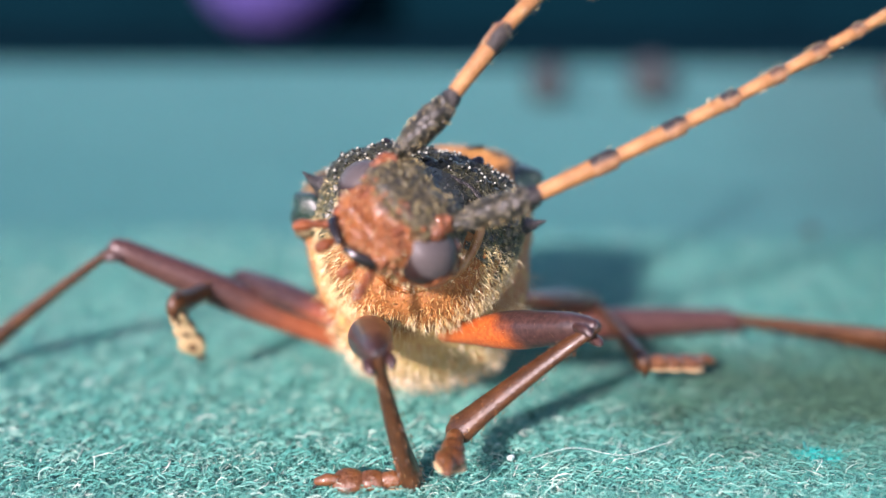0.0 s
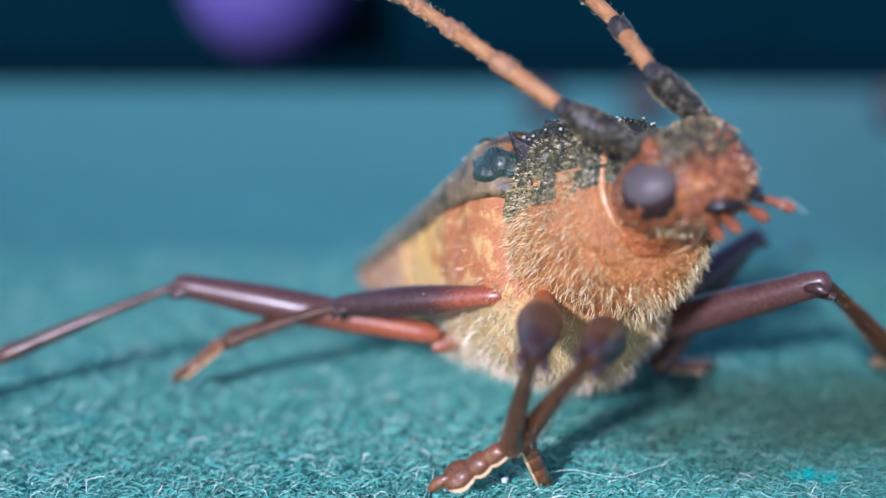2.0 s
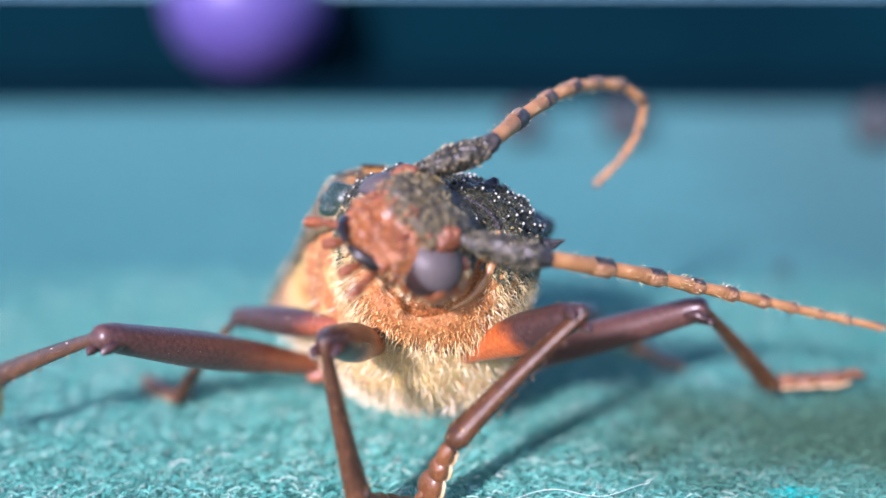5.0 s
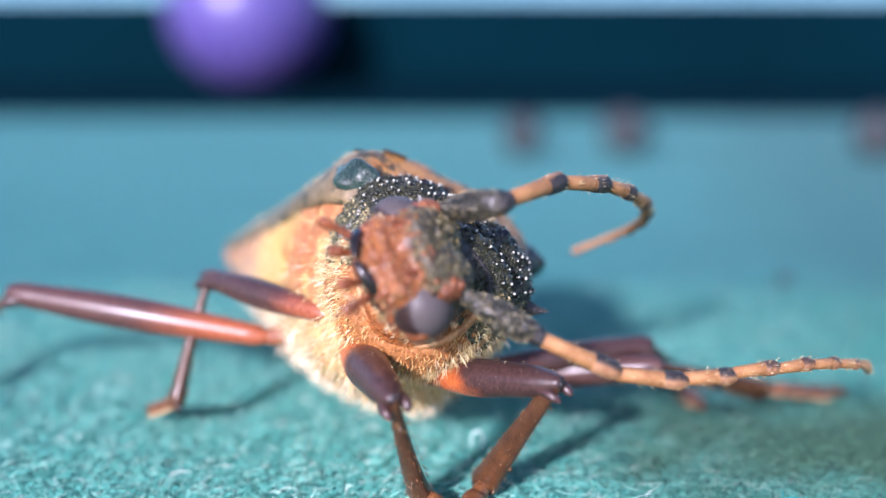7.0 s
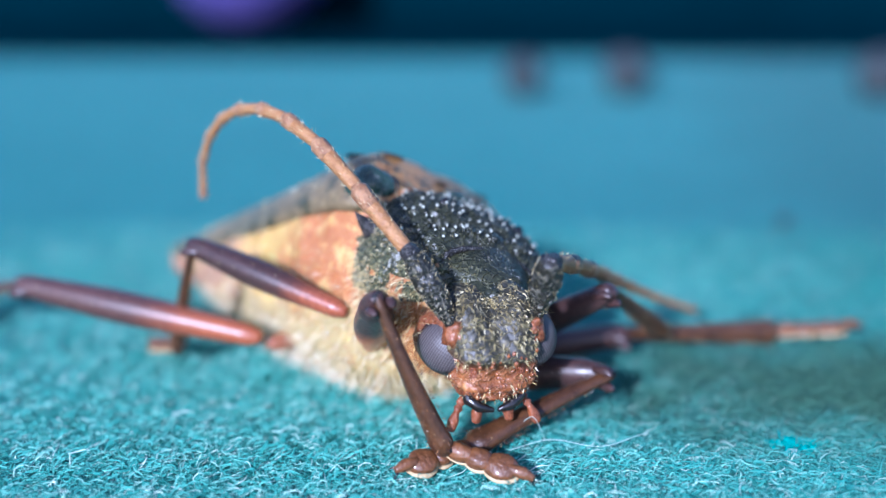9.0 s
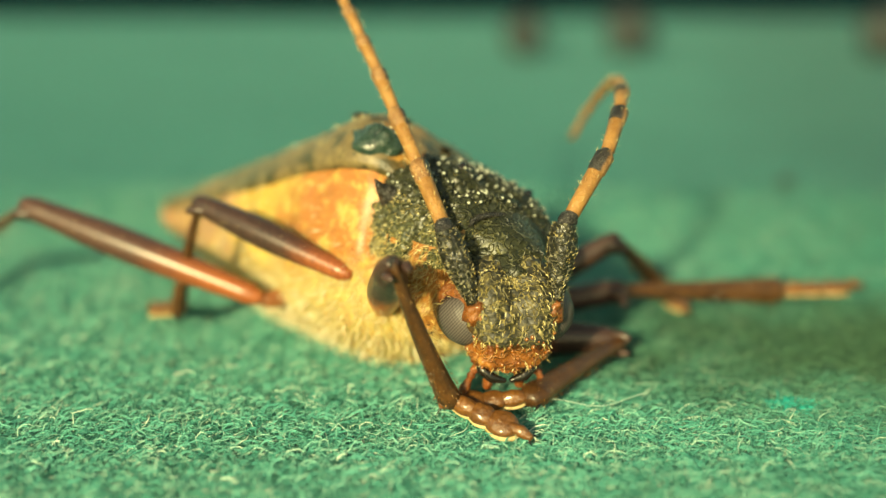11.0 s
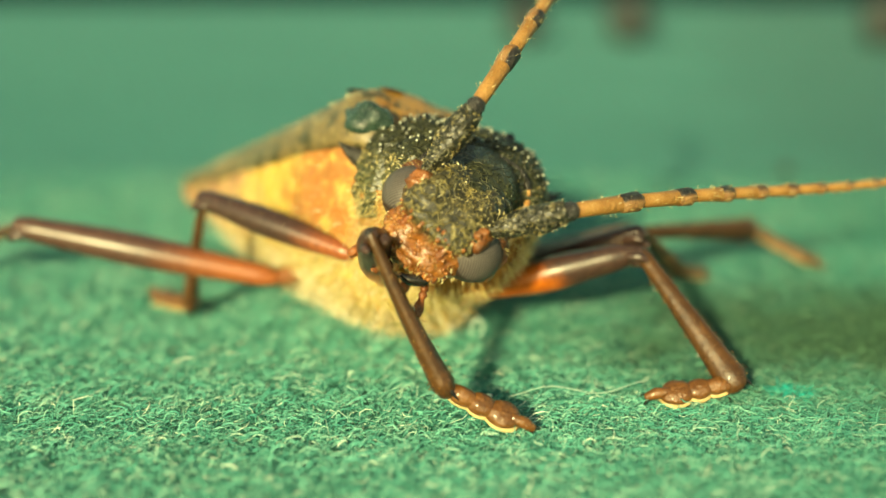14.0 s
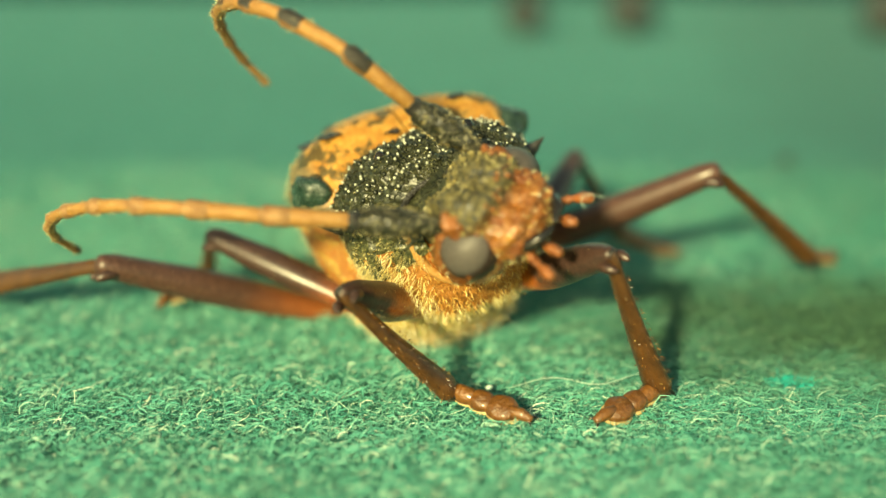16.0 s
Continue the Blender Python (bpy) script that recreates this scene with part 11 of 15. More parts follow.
    walk(got["FA"][1], [
        (0, at(-3.97, -11.9, -4.75, -100.6, -31.7, 94.8)), (.25, at(-4.84, -11.68, -4.49, -91.9, -37.2, 83.3)), (.5, at(-5.97, -11.13, -4.43, -73.6, -39.5, 61.1)), (.75, at(-5.96, -10.89, -5.58, -65.4, -38.5, 51)),
        (1, at(-5.91, -10.67, -6.66, -61.1, -40.1, 44.8)), (1.25, at(-7.88, -10.16, -4.79, -60.9, -41.2, 32.8)), (1.5, at(-9.78, -9.18, -2.83, -59.2, -42.4, 20.9)), (1.75, at(-10.02, -9.52, -4.84, -65.9, -53.5, 30)),
        (2, at(-9.3, -9.83, -7.21, -79.6, -57.5, 46.7)), (2.25, at(-9.65, -9.63, -7.67, -72.1, -46.4, 41.4)), (2.5, at(-10.12, -9.34, -7.65, -67.6, -35.5, 39.1)), (2.75, at(-9.8, -9.68, -7.2, -63.6, -34.7, 39.5)),
        (3, at(-9.41, -9.68, -6.92, -59.8, -34.3, 39.9)), (3.25, at(-9.27, -9.21, -6.76, -60.7, -33.6, 41.1)), (3.5, at(-9.11, -8.57, -6.94, -62.4, -33.9, 42.8)), (3.75, at(-8.44, -8.2, -7.92, -62.6, -38.4, 45.6)),
        (4, at(-7.52, -8.04, -8.65, -67.4, -43.1, 52)), (4.25, at(-6.66, -7.68, -9.1, -76.2, -44.3, 61.6)), (4.5, at(-6.28, -7.31, -9.37, -83.3, -44.2, 66.6)), (4.75, at(-7.52, -7.83, -7.85, -89.7, -36.4, 61.9)),
        (5, at(-9.29, -7.69, -5.51, -99.9, -26.4, 54.5)), (5.2, at(-9.47, -6.19, -.95, -123.9, -7.9, 59.1)), (5.6, at(-9.21, -6.78, -2.34, -131.6, -13, 67.6)), (6, at(-8.35, -8, -4.06, -136.5, -22.7, 82.2)),
        (6.4, at(-6.59, -8.84, -5.87, -141.1, -29.1, 97.1)), (6.8, at(-5.02, -8.57, -7.3, -144.5, -29.6, 103.4)), (7.3, at(-4.09, -8.06, -8.08, -147.2, -25.8, 100.3)), (7.5, at(-4.84, -8.12, -7.42, -146.5, -19.9, 92.8)),
        (7.75, at(-6.18, -7.6, -6.14, -146.2, -18.3, 90.8)), (8, at(-7.33, -6.56, -5.1, -143.8, -16.9, 84.3)), (8.25, at(-7.88, -6.3, -4.86, -141.1, -14.4, 75.5)), (8.5, at(-8.23, -6.12, -4.86, -139.2, -12.3, 68.3)),
        (8.75, at(-8.75, -6.11, -4.74, -135.9, -11.7, 66.3)), (9, at(-9.19, -6.16, -4.49, -132.7, -11.1, 65.5)), (9.25, at(-9.26, -5.97, -4.48, -133.9, -13.1, 67.5)), (9.5, at(-9.25, -5.87, -4.51, -135.9, -14.9, 70.3)),
        (10, at(-9.16, -6.06, -4.52, -136.9, -15.9, 71.9)), (10.4, at(-9.03, -6.21, -4.61, -138.1, -16.6, 72.6)), (10.8, at(-8.82, -6.34, -4.73, -139.6, -17.2, 73)), (11.2, at(-8.62, -6.43, -4.82, -140.9, -17.7, 73.2)),
        (11.5, at(-8.47, -6.47, -4.86, -141.8, -17.8, 73)), (11.8, at(-8.45, -6.49, -4.79, -141.6, -17.6, 72.6)), (12, at(-8.25, -6.33, -4.54, -142.3, -16.9, 75.5)), (12.25, at(-8.01, -5.98, -4.42, -143.2, -15.5, 77.1)),
        (12.5, at(-7.93, -5.67, -4.28, -143.6, -14, 76.8)), (12.75, at(-8.33, -5.8, -3.99, -141.1, -10.2, 70.2)), (13, at(-8.86, -6.12, -3.7, -137.7, -6.6, 64.8)), (13.25, at(-8.95, -6.11, -3.74, -135.7, -8.1, 66.9)),
        (13.5, at(-8.98, -5.99, -4.08, -134.1, -10.3, 67.1)), (13.75, at(-9.15, -6.29, -4.36, -132.8, -9.7, 62.3)), (14, at(-9.55, -6.43, -4.37, -131.1, -8.5, 56.4)), (14.25, at(-9.96, -6.27, -2.76, -130.4, -9, 59.9)),
        (14.5, at(-9.89, -6.39, -.85, -128.6, -7.7, 65.9)), (14.75, at(-9.21, -6.44, -.24, -128.4, -4.8, 68.7)), (15, at(-8.59, -6.55, -.35, -128.2, -7.2, 72)), (15.25, at(-8.39, -6.84, -.61, -124.5, -15.4, 71.7)),
        (15.5, at(-8.29, -7.07, -.79, -118.4, -22.5, 67.5)), (15.75, at(-8.07, -7.48, -.99, -115, -21.9, 65.8)), (16, at(-7.91, -7.89, -1.4, -113.9, -21.1, 66.6))])
    walk(got["FA"][2], [
        (0, at(-2.81, -7.53, -11.63, 7.9, -40.9, 82.4)), (.25, at(-4, -6.77, -11.04, 9.1, -41.8, 74.7)), (.5, at(-5.57, -5.61, -10.53, 9.8, -42, 66.7)), (.75, at(-5.68, -5.1, -11.43, 8.1, -43.3, 81.1)),
        (1, at(-5.41, -4.58, -12.17, 4.1, -43.2, 95.5)), (1.25, at(-6.08, -4.23, -10.21, -2.9, -42, 83.7)), (1.5, at(-6.82, -3.55, -8.05, -17.6, -39.9, 78.2)), (1.75, at(-6.47, -3.59, -9.31, -41.2, -40.7, 85.5)),
        (2, at(-5.69, -3.85, -11.56, -57.2, -44.6, 86.2)), (2.25, at(-7.07, -3.97, -13.06, -77.4, -51.7, 61.3)), (2.5, at(-8.66, -4.12, -13.84, -23.6, 34.6, -70.5)), (2.75, at(-8.89, -4.19, -13.26, -24.6, 38.9, -72.2)),
        (3, at(-8.99, -3.93, -12.8, -27.1, 42.5, -75.9)), (3.25, at(-8.92, -3.56, -12.74, -16, 39.1, -70.4)), (3.5, at(-8.73, -3.01, -12.99, -6.3, 37.8, -69.5)), (3.75, at(-7.96, -2.31, -13.65, -20.4, 49.7, -126.8)),
        (4, at(-6.82, -2, -14.19, -17.5, 38.4, -164.8)), (4.25, at(-5.72, -1.84, -14.82, -17.3, 37.8, -167.1)), (4.5, at(-4.89, -1.7, -15.23, -17.4, 37.5, -169.4)), (4.75, at(-5.25, -3.5, -14.47, -28.8, 51.1, -134.4)),
        (5, at(-6.04, -5.58, -12.77, -7.5, 23.4, -60.1)), (5.2, at(-5.04, -7.74, -7.73, -10.2, 14.6, -59)), (5.6, at(-3.63, -7.58, -8.32, -8.8, 23.5, -70.5)), (6, at(-2.14, -6.64, -9.29, -10.8, 43.2, -101.6)),
        (6.4, at(-.55, -5.55, -10.39, -11.8, 52.5, -146.8)), (6.8, at(.95, -4.72, -11.46, -9.2, 52.1, -172.9)), (7.3, at(2.36, -4.91, -12.11, -4.2, 55, -177.9)), (7.5, at(1.94, -6.23, -11.68, 1.9, 59.2, -167.7)),
        (7.75, at(.64, -6.08, -10.49, -6.9, 57.3, -179.4)), (8, at(-.58, -5.81, -9.75, -14.7, 54.5, 169.6)), (8.25, at(-1.36, -6.66, -9.87, -11.6, 58.6, -173.8)), (8.5, at(-2.02, -7.37, -10.12, -8.1, 60.1, -157.5)),
        (8.75, at(-2.87, -7.43, -10.35, -8.1, 59, -155.8)), (9, at(-3.63, -7.41, -10.44, -9.2, 57.5, -156.3)), (9.25, at(-3.46, -6.92, -10.26, -14.2, 57.6, -162.6)), (9.5, at(-3.18, -6.46, -10.05, -18.8, 57.1, -168.9)),
        (10, at(-2.97, -6.46, -9.93, -19.3, 57.2, -171.7)), (10.4, at(-2.72, -6.54, -9.88, -18.6, 57.9, -173.3)), (10.8, at(-2.37, -6.65, -9.83, -17.3, 59.1, -174)), (11.2, at(-2.04, -6.78, -9.76, -15.8, 60.5, -174.2)),
        (11.5, at(-1.83, -6.87, -9.7, -14.7, 61.4, -173.8)), (11.8, at(-1.83, -6.94, -9.66, -13.9, 61.3, -173.2)), (12, at(-1.58, -6.55, -9.36, -14.9, 60.5, -162.3)), (12.25, at(-1.29, -6.16, -9.17, -13.3, 59.5, -159.4)),
        (12.5, at(-1.21, -6.04, -9.02, -11.1, 58.8, -157.5)), (12.75, at(-2, -7.11, -9.08, -8.7, 58.6, -164.6)), (13, at(-3.08, -8.14, -9.19, -8.1, 56.8, -172.9)), (13.25, at(-3.22, -7.68, -9.43, -11, 55.5, -174.9)),
        (13.5, at(-3.29, -7.25, -9.9, -15.3, 55.1, -175.4)), (13.75, at(-3.73, -8, -10.31, -18.4, 56.8, -164.2)), (14, at(-4.53, -8.66, -10.51, -19.4, 55.9, -150.6)), (14.25, at(-4.85, -8.11, -8.95, -24, 50.5, -147.2)),
        (14.5, at(-4.84, -7.71, -7.22, -28.8, 43.8, -144.8)), (14.75, at(-4.25, -7.8, -6.67, -24.4, 39.6, -148)), (15, at(-3.5, -7.36, -6.76, -17.2, 36, -152.7)), (15.25, at(-3.4, -6.59, -7.15, -14.7, 33.6, -153.7)),
        (15.5, at(-3.61, -6.01, -7.48, -15, 31, -154.3)), (15.75, at(-3.75, -6.37, -7.91, -18.7, 27, -155.6)), (16, at(-3.77, -6.73, -8.42, -20.9, 24.4, -156.3))])
    walk(got["FB"][0], [
        (0, at(-.44, -2.26, -5.51, 2.7, -39.5, -141.1)), (.25, at(.11, -2.26, -5.17, 9.8, -46.7, -156.8)), (.5, at(.92, -2.31, -4.92, 13.4, -52.8, -175.6)), (.75, at(1.84, -2.44, -5.11, 9.1, -44.6, -191.3)),
        (1, at(2.45, -2.55, -5.18, 4.7, -38.4, -208.5)), (1.25, at(1.63, -3.17, -4.99, 10.2, -42.8, -225.9)), (1.5, at(.38, -3.41, -4.96, 15.7, -49, -240.2)), (1.75, at(0, -3.16, -5.12, 0, -42.4, -226.9)),
        (2, at(-.08, -3.07, -5.28, -11.1, -31.2, -216)), (2.25, at(-.09, -3.49, -5.14, -12.3, -30.1, -209)), (2.5, at(-.07, -3.78, -5.09, -14.5, -32.5, -200.1)), (2.75, at(.05, -3.51, -5.3, -11.6, -35.4, -195.5)),
        (3, at(.11, -2.99, -5.62, -7.2, -38, -193.5)), (3.25, at(.04, -2.43, -5.9, -2, -39.4, -192.3)), (3.5, at(.03, -1.88, -6.08, 1.3, -40, -190.8)), (3.75, at(.2, -1.42, -6.27, 1.4, -37.3, -185.9)),
        (4, at(.35, -1.03, -6.43, 1.4, -33.5, -178.8)), (4.25, at(.29, -.74, -6.56, .2, -29.4, -172.7)), (4.5, at(.28, -.61, -6.57, -.1, -26.7, -169.7)), (4.75, at(.27, -1.31, -6.29, 4.8, -28.3, -174.4)),
        (5, at(.32, -2.15, -5.85, 15.8, -31.7, -184.4)), (5.2, at(1.37, -2.69, -5.2, 49.4, -40.6, -196.3)), (5.6, at(1.61, -2.46, -5.33, 40.9, -30.4, -185.3)), (6, at(1.32, -2.1, -5.69, 33.9, -15.5, -173.5)),
        (6.4, at(.84, -1.6, -6.13, 27, 7.4, -163.3)), (6.8, at(.48, -1.03, -6.51, 19, 28.2, -161)), (7.3, at(.48, -.6, -6.56, 11.1, 38.1, -165.6)), (7.5, at(.76, -.53, -6.54, 16.9, 19.4, -164.2)),
        (7.75, at(1.26, -.33, -6.48, 22.3, .2, -166)), (8, at(1.87, -.23, -6.33, 22.7, -20.5, -173.7)), (8.25, at(2.22, -.44, -6.21, 23, -41.9, -183.7)), (8.5, at(2.39, -.56, -6.13, 15.4, -53.5, -186.2)),
        (8.75, at(1.87, -.62, -6.41, 16.2, -51.6, -180.7)), (9, at(1.32, -.65, -6.65, 15, -46.9, -173.7)), (9.25, at(1.33, -.51, -6.66, 12.8, -47.7, -170.5)), (9.5, at(1.39, -.39, -6.65, 10.9, -48.3, -167.5)),
        (10, at(1.52, -.47, -6.57, 12.2, -50.7, -165.6)), (10.4, at(1.73, -.58, -6.47, 16.7, -53, -165.1)), (10.8, at(2.04, -.7, -6.32, 22.6, -54.6, -165.9)), (11.2, at(2.35, -.83, -6.15, 28.2, -55.6, -168)),
        (11.5, at(2.58, -.92, -6.01, 31.5, -55.8, -169.5)), (11.8, at(2.64, -1.01, -5.97, 33.3, -56.2, -170.2)), (12, at(2.7, -.79, -5.98, 36.2, -52.5, -163.2)), (12.25, at(2.83, -.34, -5.96, 43.3, -46.9, -159.8)),
        (12.5, at(2.92, -.09, -5.93, 37.3, -42.1, -157.1)), (12.75, at(2.72, -.58, -6, 33.6, -41.2, -163.6)), (13, at(2.2, -1.04, -6.16, 28.4, -42.8, -168.8)), (13.25, at(1.82, -.76, -6.34, 28.1, -42.6, -166.3)),
        (13.5, at(1.56, -.49, -6.44, 26.8, -38.2, -162.3)), (13.75, at(1.43, -1.39, -6.32, 27, -24.4, -158.3)), (14, at(1.22, -2.37, -6.11, 27.7, -9.2, -155.7)), (14.25, at(.84, -2.63, -5.63, 31.2, -8.9, -156.1)),
        (14.5, at(.59, -2.94, -5.28, 39.1, -19.3, -157.7)), (14.75, at(1.24, -2.88, -5.38, 58, -39.9, -166.1)), (15, at(1.86, -2.54, -5.61, 78.6, -51.4, -179.7)), (15.25, at(2.01, -2.38, -5.58, 52.8, -14, -150.4)),
        (15.5, at(2.06, -2.32, -5.55, 29.9, 27.8, -157.5)), (15.75, at(2.06, -2.34, -5.65, 21.8, 21.3, -163.7)), (16, at(2, -2.33, -5.85, 17.4, 15.1, -166.1))])
    walk(got["FB"][1], [
        (0, at(6.33, -10.14, -5.13, -40, -33.9, 95.3)), (.25, at(5.33, -11.18, -3.96, -37.9, -22.8, 86.8)), (.5, at(3.6, -12.25, -3.46, -34.9, -13.8, 75.5)), (.75, at(.95, -12.74, -3.94, -42.5, -17.6, 60.4)),
        (1, at(-2.03, -11.91, -4.51, -48.5, -20.6, 44.2)), (1.25, at(-4.85, -11.2, -3.64, -42.9, -22, 22.1)), (1.5, at(-7.24, -10.24, -3.12, -35.6, -21.8, 2.4)), (1.75, at(-7.59, -10.27, -5.11, -35.5, -34.1, 4.9)),
        (2, at(-6.91, -10.72, -6.99, -44.6, -43.3, 19.2)), (2.25, at(-5.99, -11.84, -7.06, -52.6, -34.5, 37.6)), (2.5, at(-4.84, -12.75, -7.29, -52.3, -28.3, 49.8)), (2.75, at(-3.84, -13.01, -6.99, -49, -27.9, 52.3)),
        (3, at(-3.08, -12.84, -6.65, -46.6, -26.5, 53.6)), (3.25, at(-2.42, -12.53, -6.19, -45.9, -24.3, 55.9)), (3.5, at(-1.78, -12.12, -5.91, -45.9, -22.6, 58.8)), (3.75, at(-.72, -11.77, -6.08, -48.7, -23.5, 64.8)),
        (4, at(.71, -11.42, -6.22, -52.5, -24.7, 73.4)), (4.25, at(1.64, -11.05, -6.52, -56.5, -27.2, 80.5)), (4.5, at(2.14, -10.84, -6.6, -59.2, -28.7, 84.4)), (4.75, at(1.69, -11.58, -5.52, -57.1, -29.3, 77.9)),
        (5, at(1.03, -12.25, -3.45, -54, -26.7, 67.5)), (5.2, at(4.41, -10.63, .78, -49.3, 3.8, 77.1)), (5.6, at(4.31, -10.6, .54, -59.5, -5.4, 81.5)), (6, at(3.84, -10.49, -.1, -73.7, -18.2, 91.3)),
        (6.4, at(2.93, -10.64, -1.43, -98.3, -27.6, 110.6)), (6.8, at(2.16, -10.84, -3.52, -122.2, -27.8, 125.4)), (7.3, at(1.82, -10.79, -4.99, -132.5, -24.2, 125)), (7.5, at(2.49, -10.38, -3.69, -111.5, -25, 115.3)),
        (7.75, at(3.57, -9.67, -2.53, -90.3, -29.8, 104.1)), (8, at(4.32, -9.62, -2.59, -66.2, -29.5, 84.1)), (8.25, at(4.31, -10.17, -3.18, -47.7, -7.3, 79.6)), (8.5, at(3.51, -10.77, -4.49, -36.5, 2.4, 87)),
        (8.75, at(4.02, -10.64, -4.62, -37.9, -6.4, 81.2)), (9, at(4.38, -10.42, -4.81, -40.3, -17.1, 77.2)), (9.25, at(4.68, -10.24, -5.1, -38.1, -20, 75.9)), (9.5, at(5.01, -10.05, -5.34, -36.3, -22.3, 75)),
        (10, at(5.69, -9.89, -5.18, -34.7, -20, 78.3)), (10.4, at(6.61, -9.58, -4.67, -34.3, -14.9, 84.2)), (10.8, at(7.52, -9.23, -4.01, -34.4, -8.9, 91.3)), (11.2, at(8.23, -8.94, -3.37, -34.3, -2.9, 97.8)),
        (11.5, at(8.61, -8.82, -2.96, -34.2, .6, 101.5)), (11.8, at(8.8, -8.76, -2.8, -33.7, 2.8, 104)), (12, at(9.77, -7.42, -2.24, -37.5, 2, 109.4)), (12.25, at(10.32, -5.65, -1.08, -38.5, 21, 134.4)),
        (12.5, at(10.02, -6.06, -1.25, -30.3, 39.1, 160.1)), (12.75, at(8.8, -7.82, -1.67, -25.7, 43.1, 161.3)), (13, at(7.27, -9.37, -2.53, -19.4, 43.9, 164.2)), (13.25, at(7.21, -8.88, -2.75, -22.7, 42.9, 162.1)),
        (13.5, at(7.13, -8.47, -2.76, -30.8, 44, 157)), (13.75, at(6.67, -9.28, -2.01, -51.2, 48.8, 142.8)), (14, at(5.71, -10.44, -1.35, -76.2, 47.6, 124.5)), (14.25, at(5.2, -10.42, -.3, -78.5, 39.2, 121.3)),
        (14.5, at(5.66, -9.58, .91, -67.1, 32, 125)), (14.75, at(8.04, -6.87, 1.4, -42.1, 30.3, 133.1)), (15, at(9.84, -4.56, .75, -24.9, 30.5, 137.8)), (15.25, at(6.85, -6.86, 2.45, -75.1, 20, 124.8)),
        (15.5, at(3.26, -11.57, -.96, -117.9, -3.4, 114.2)), (15.75, at(3.42, -12, -2.04, -111.4, -7.1, 109.1)), (16, at(3.58, -12.16, -2.85, -105.2, -6.5, 105.6))])
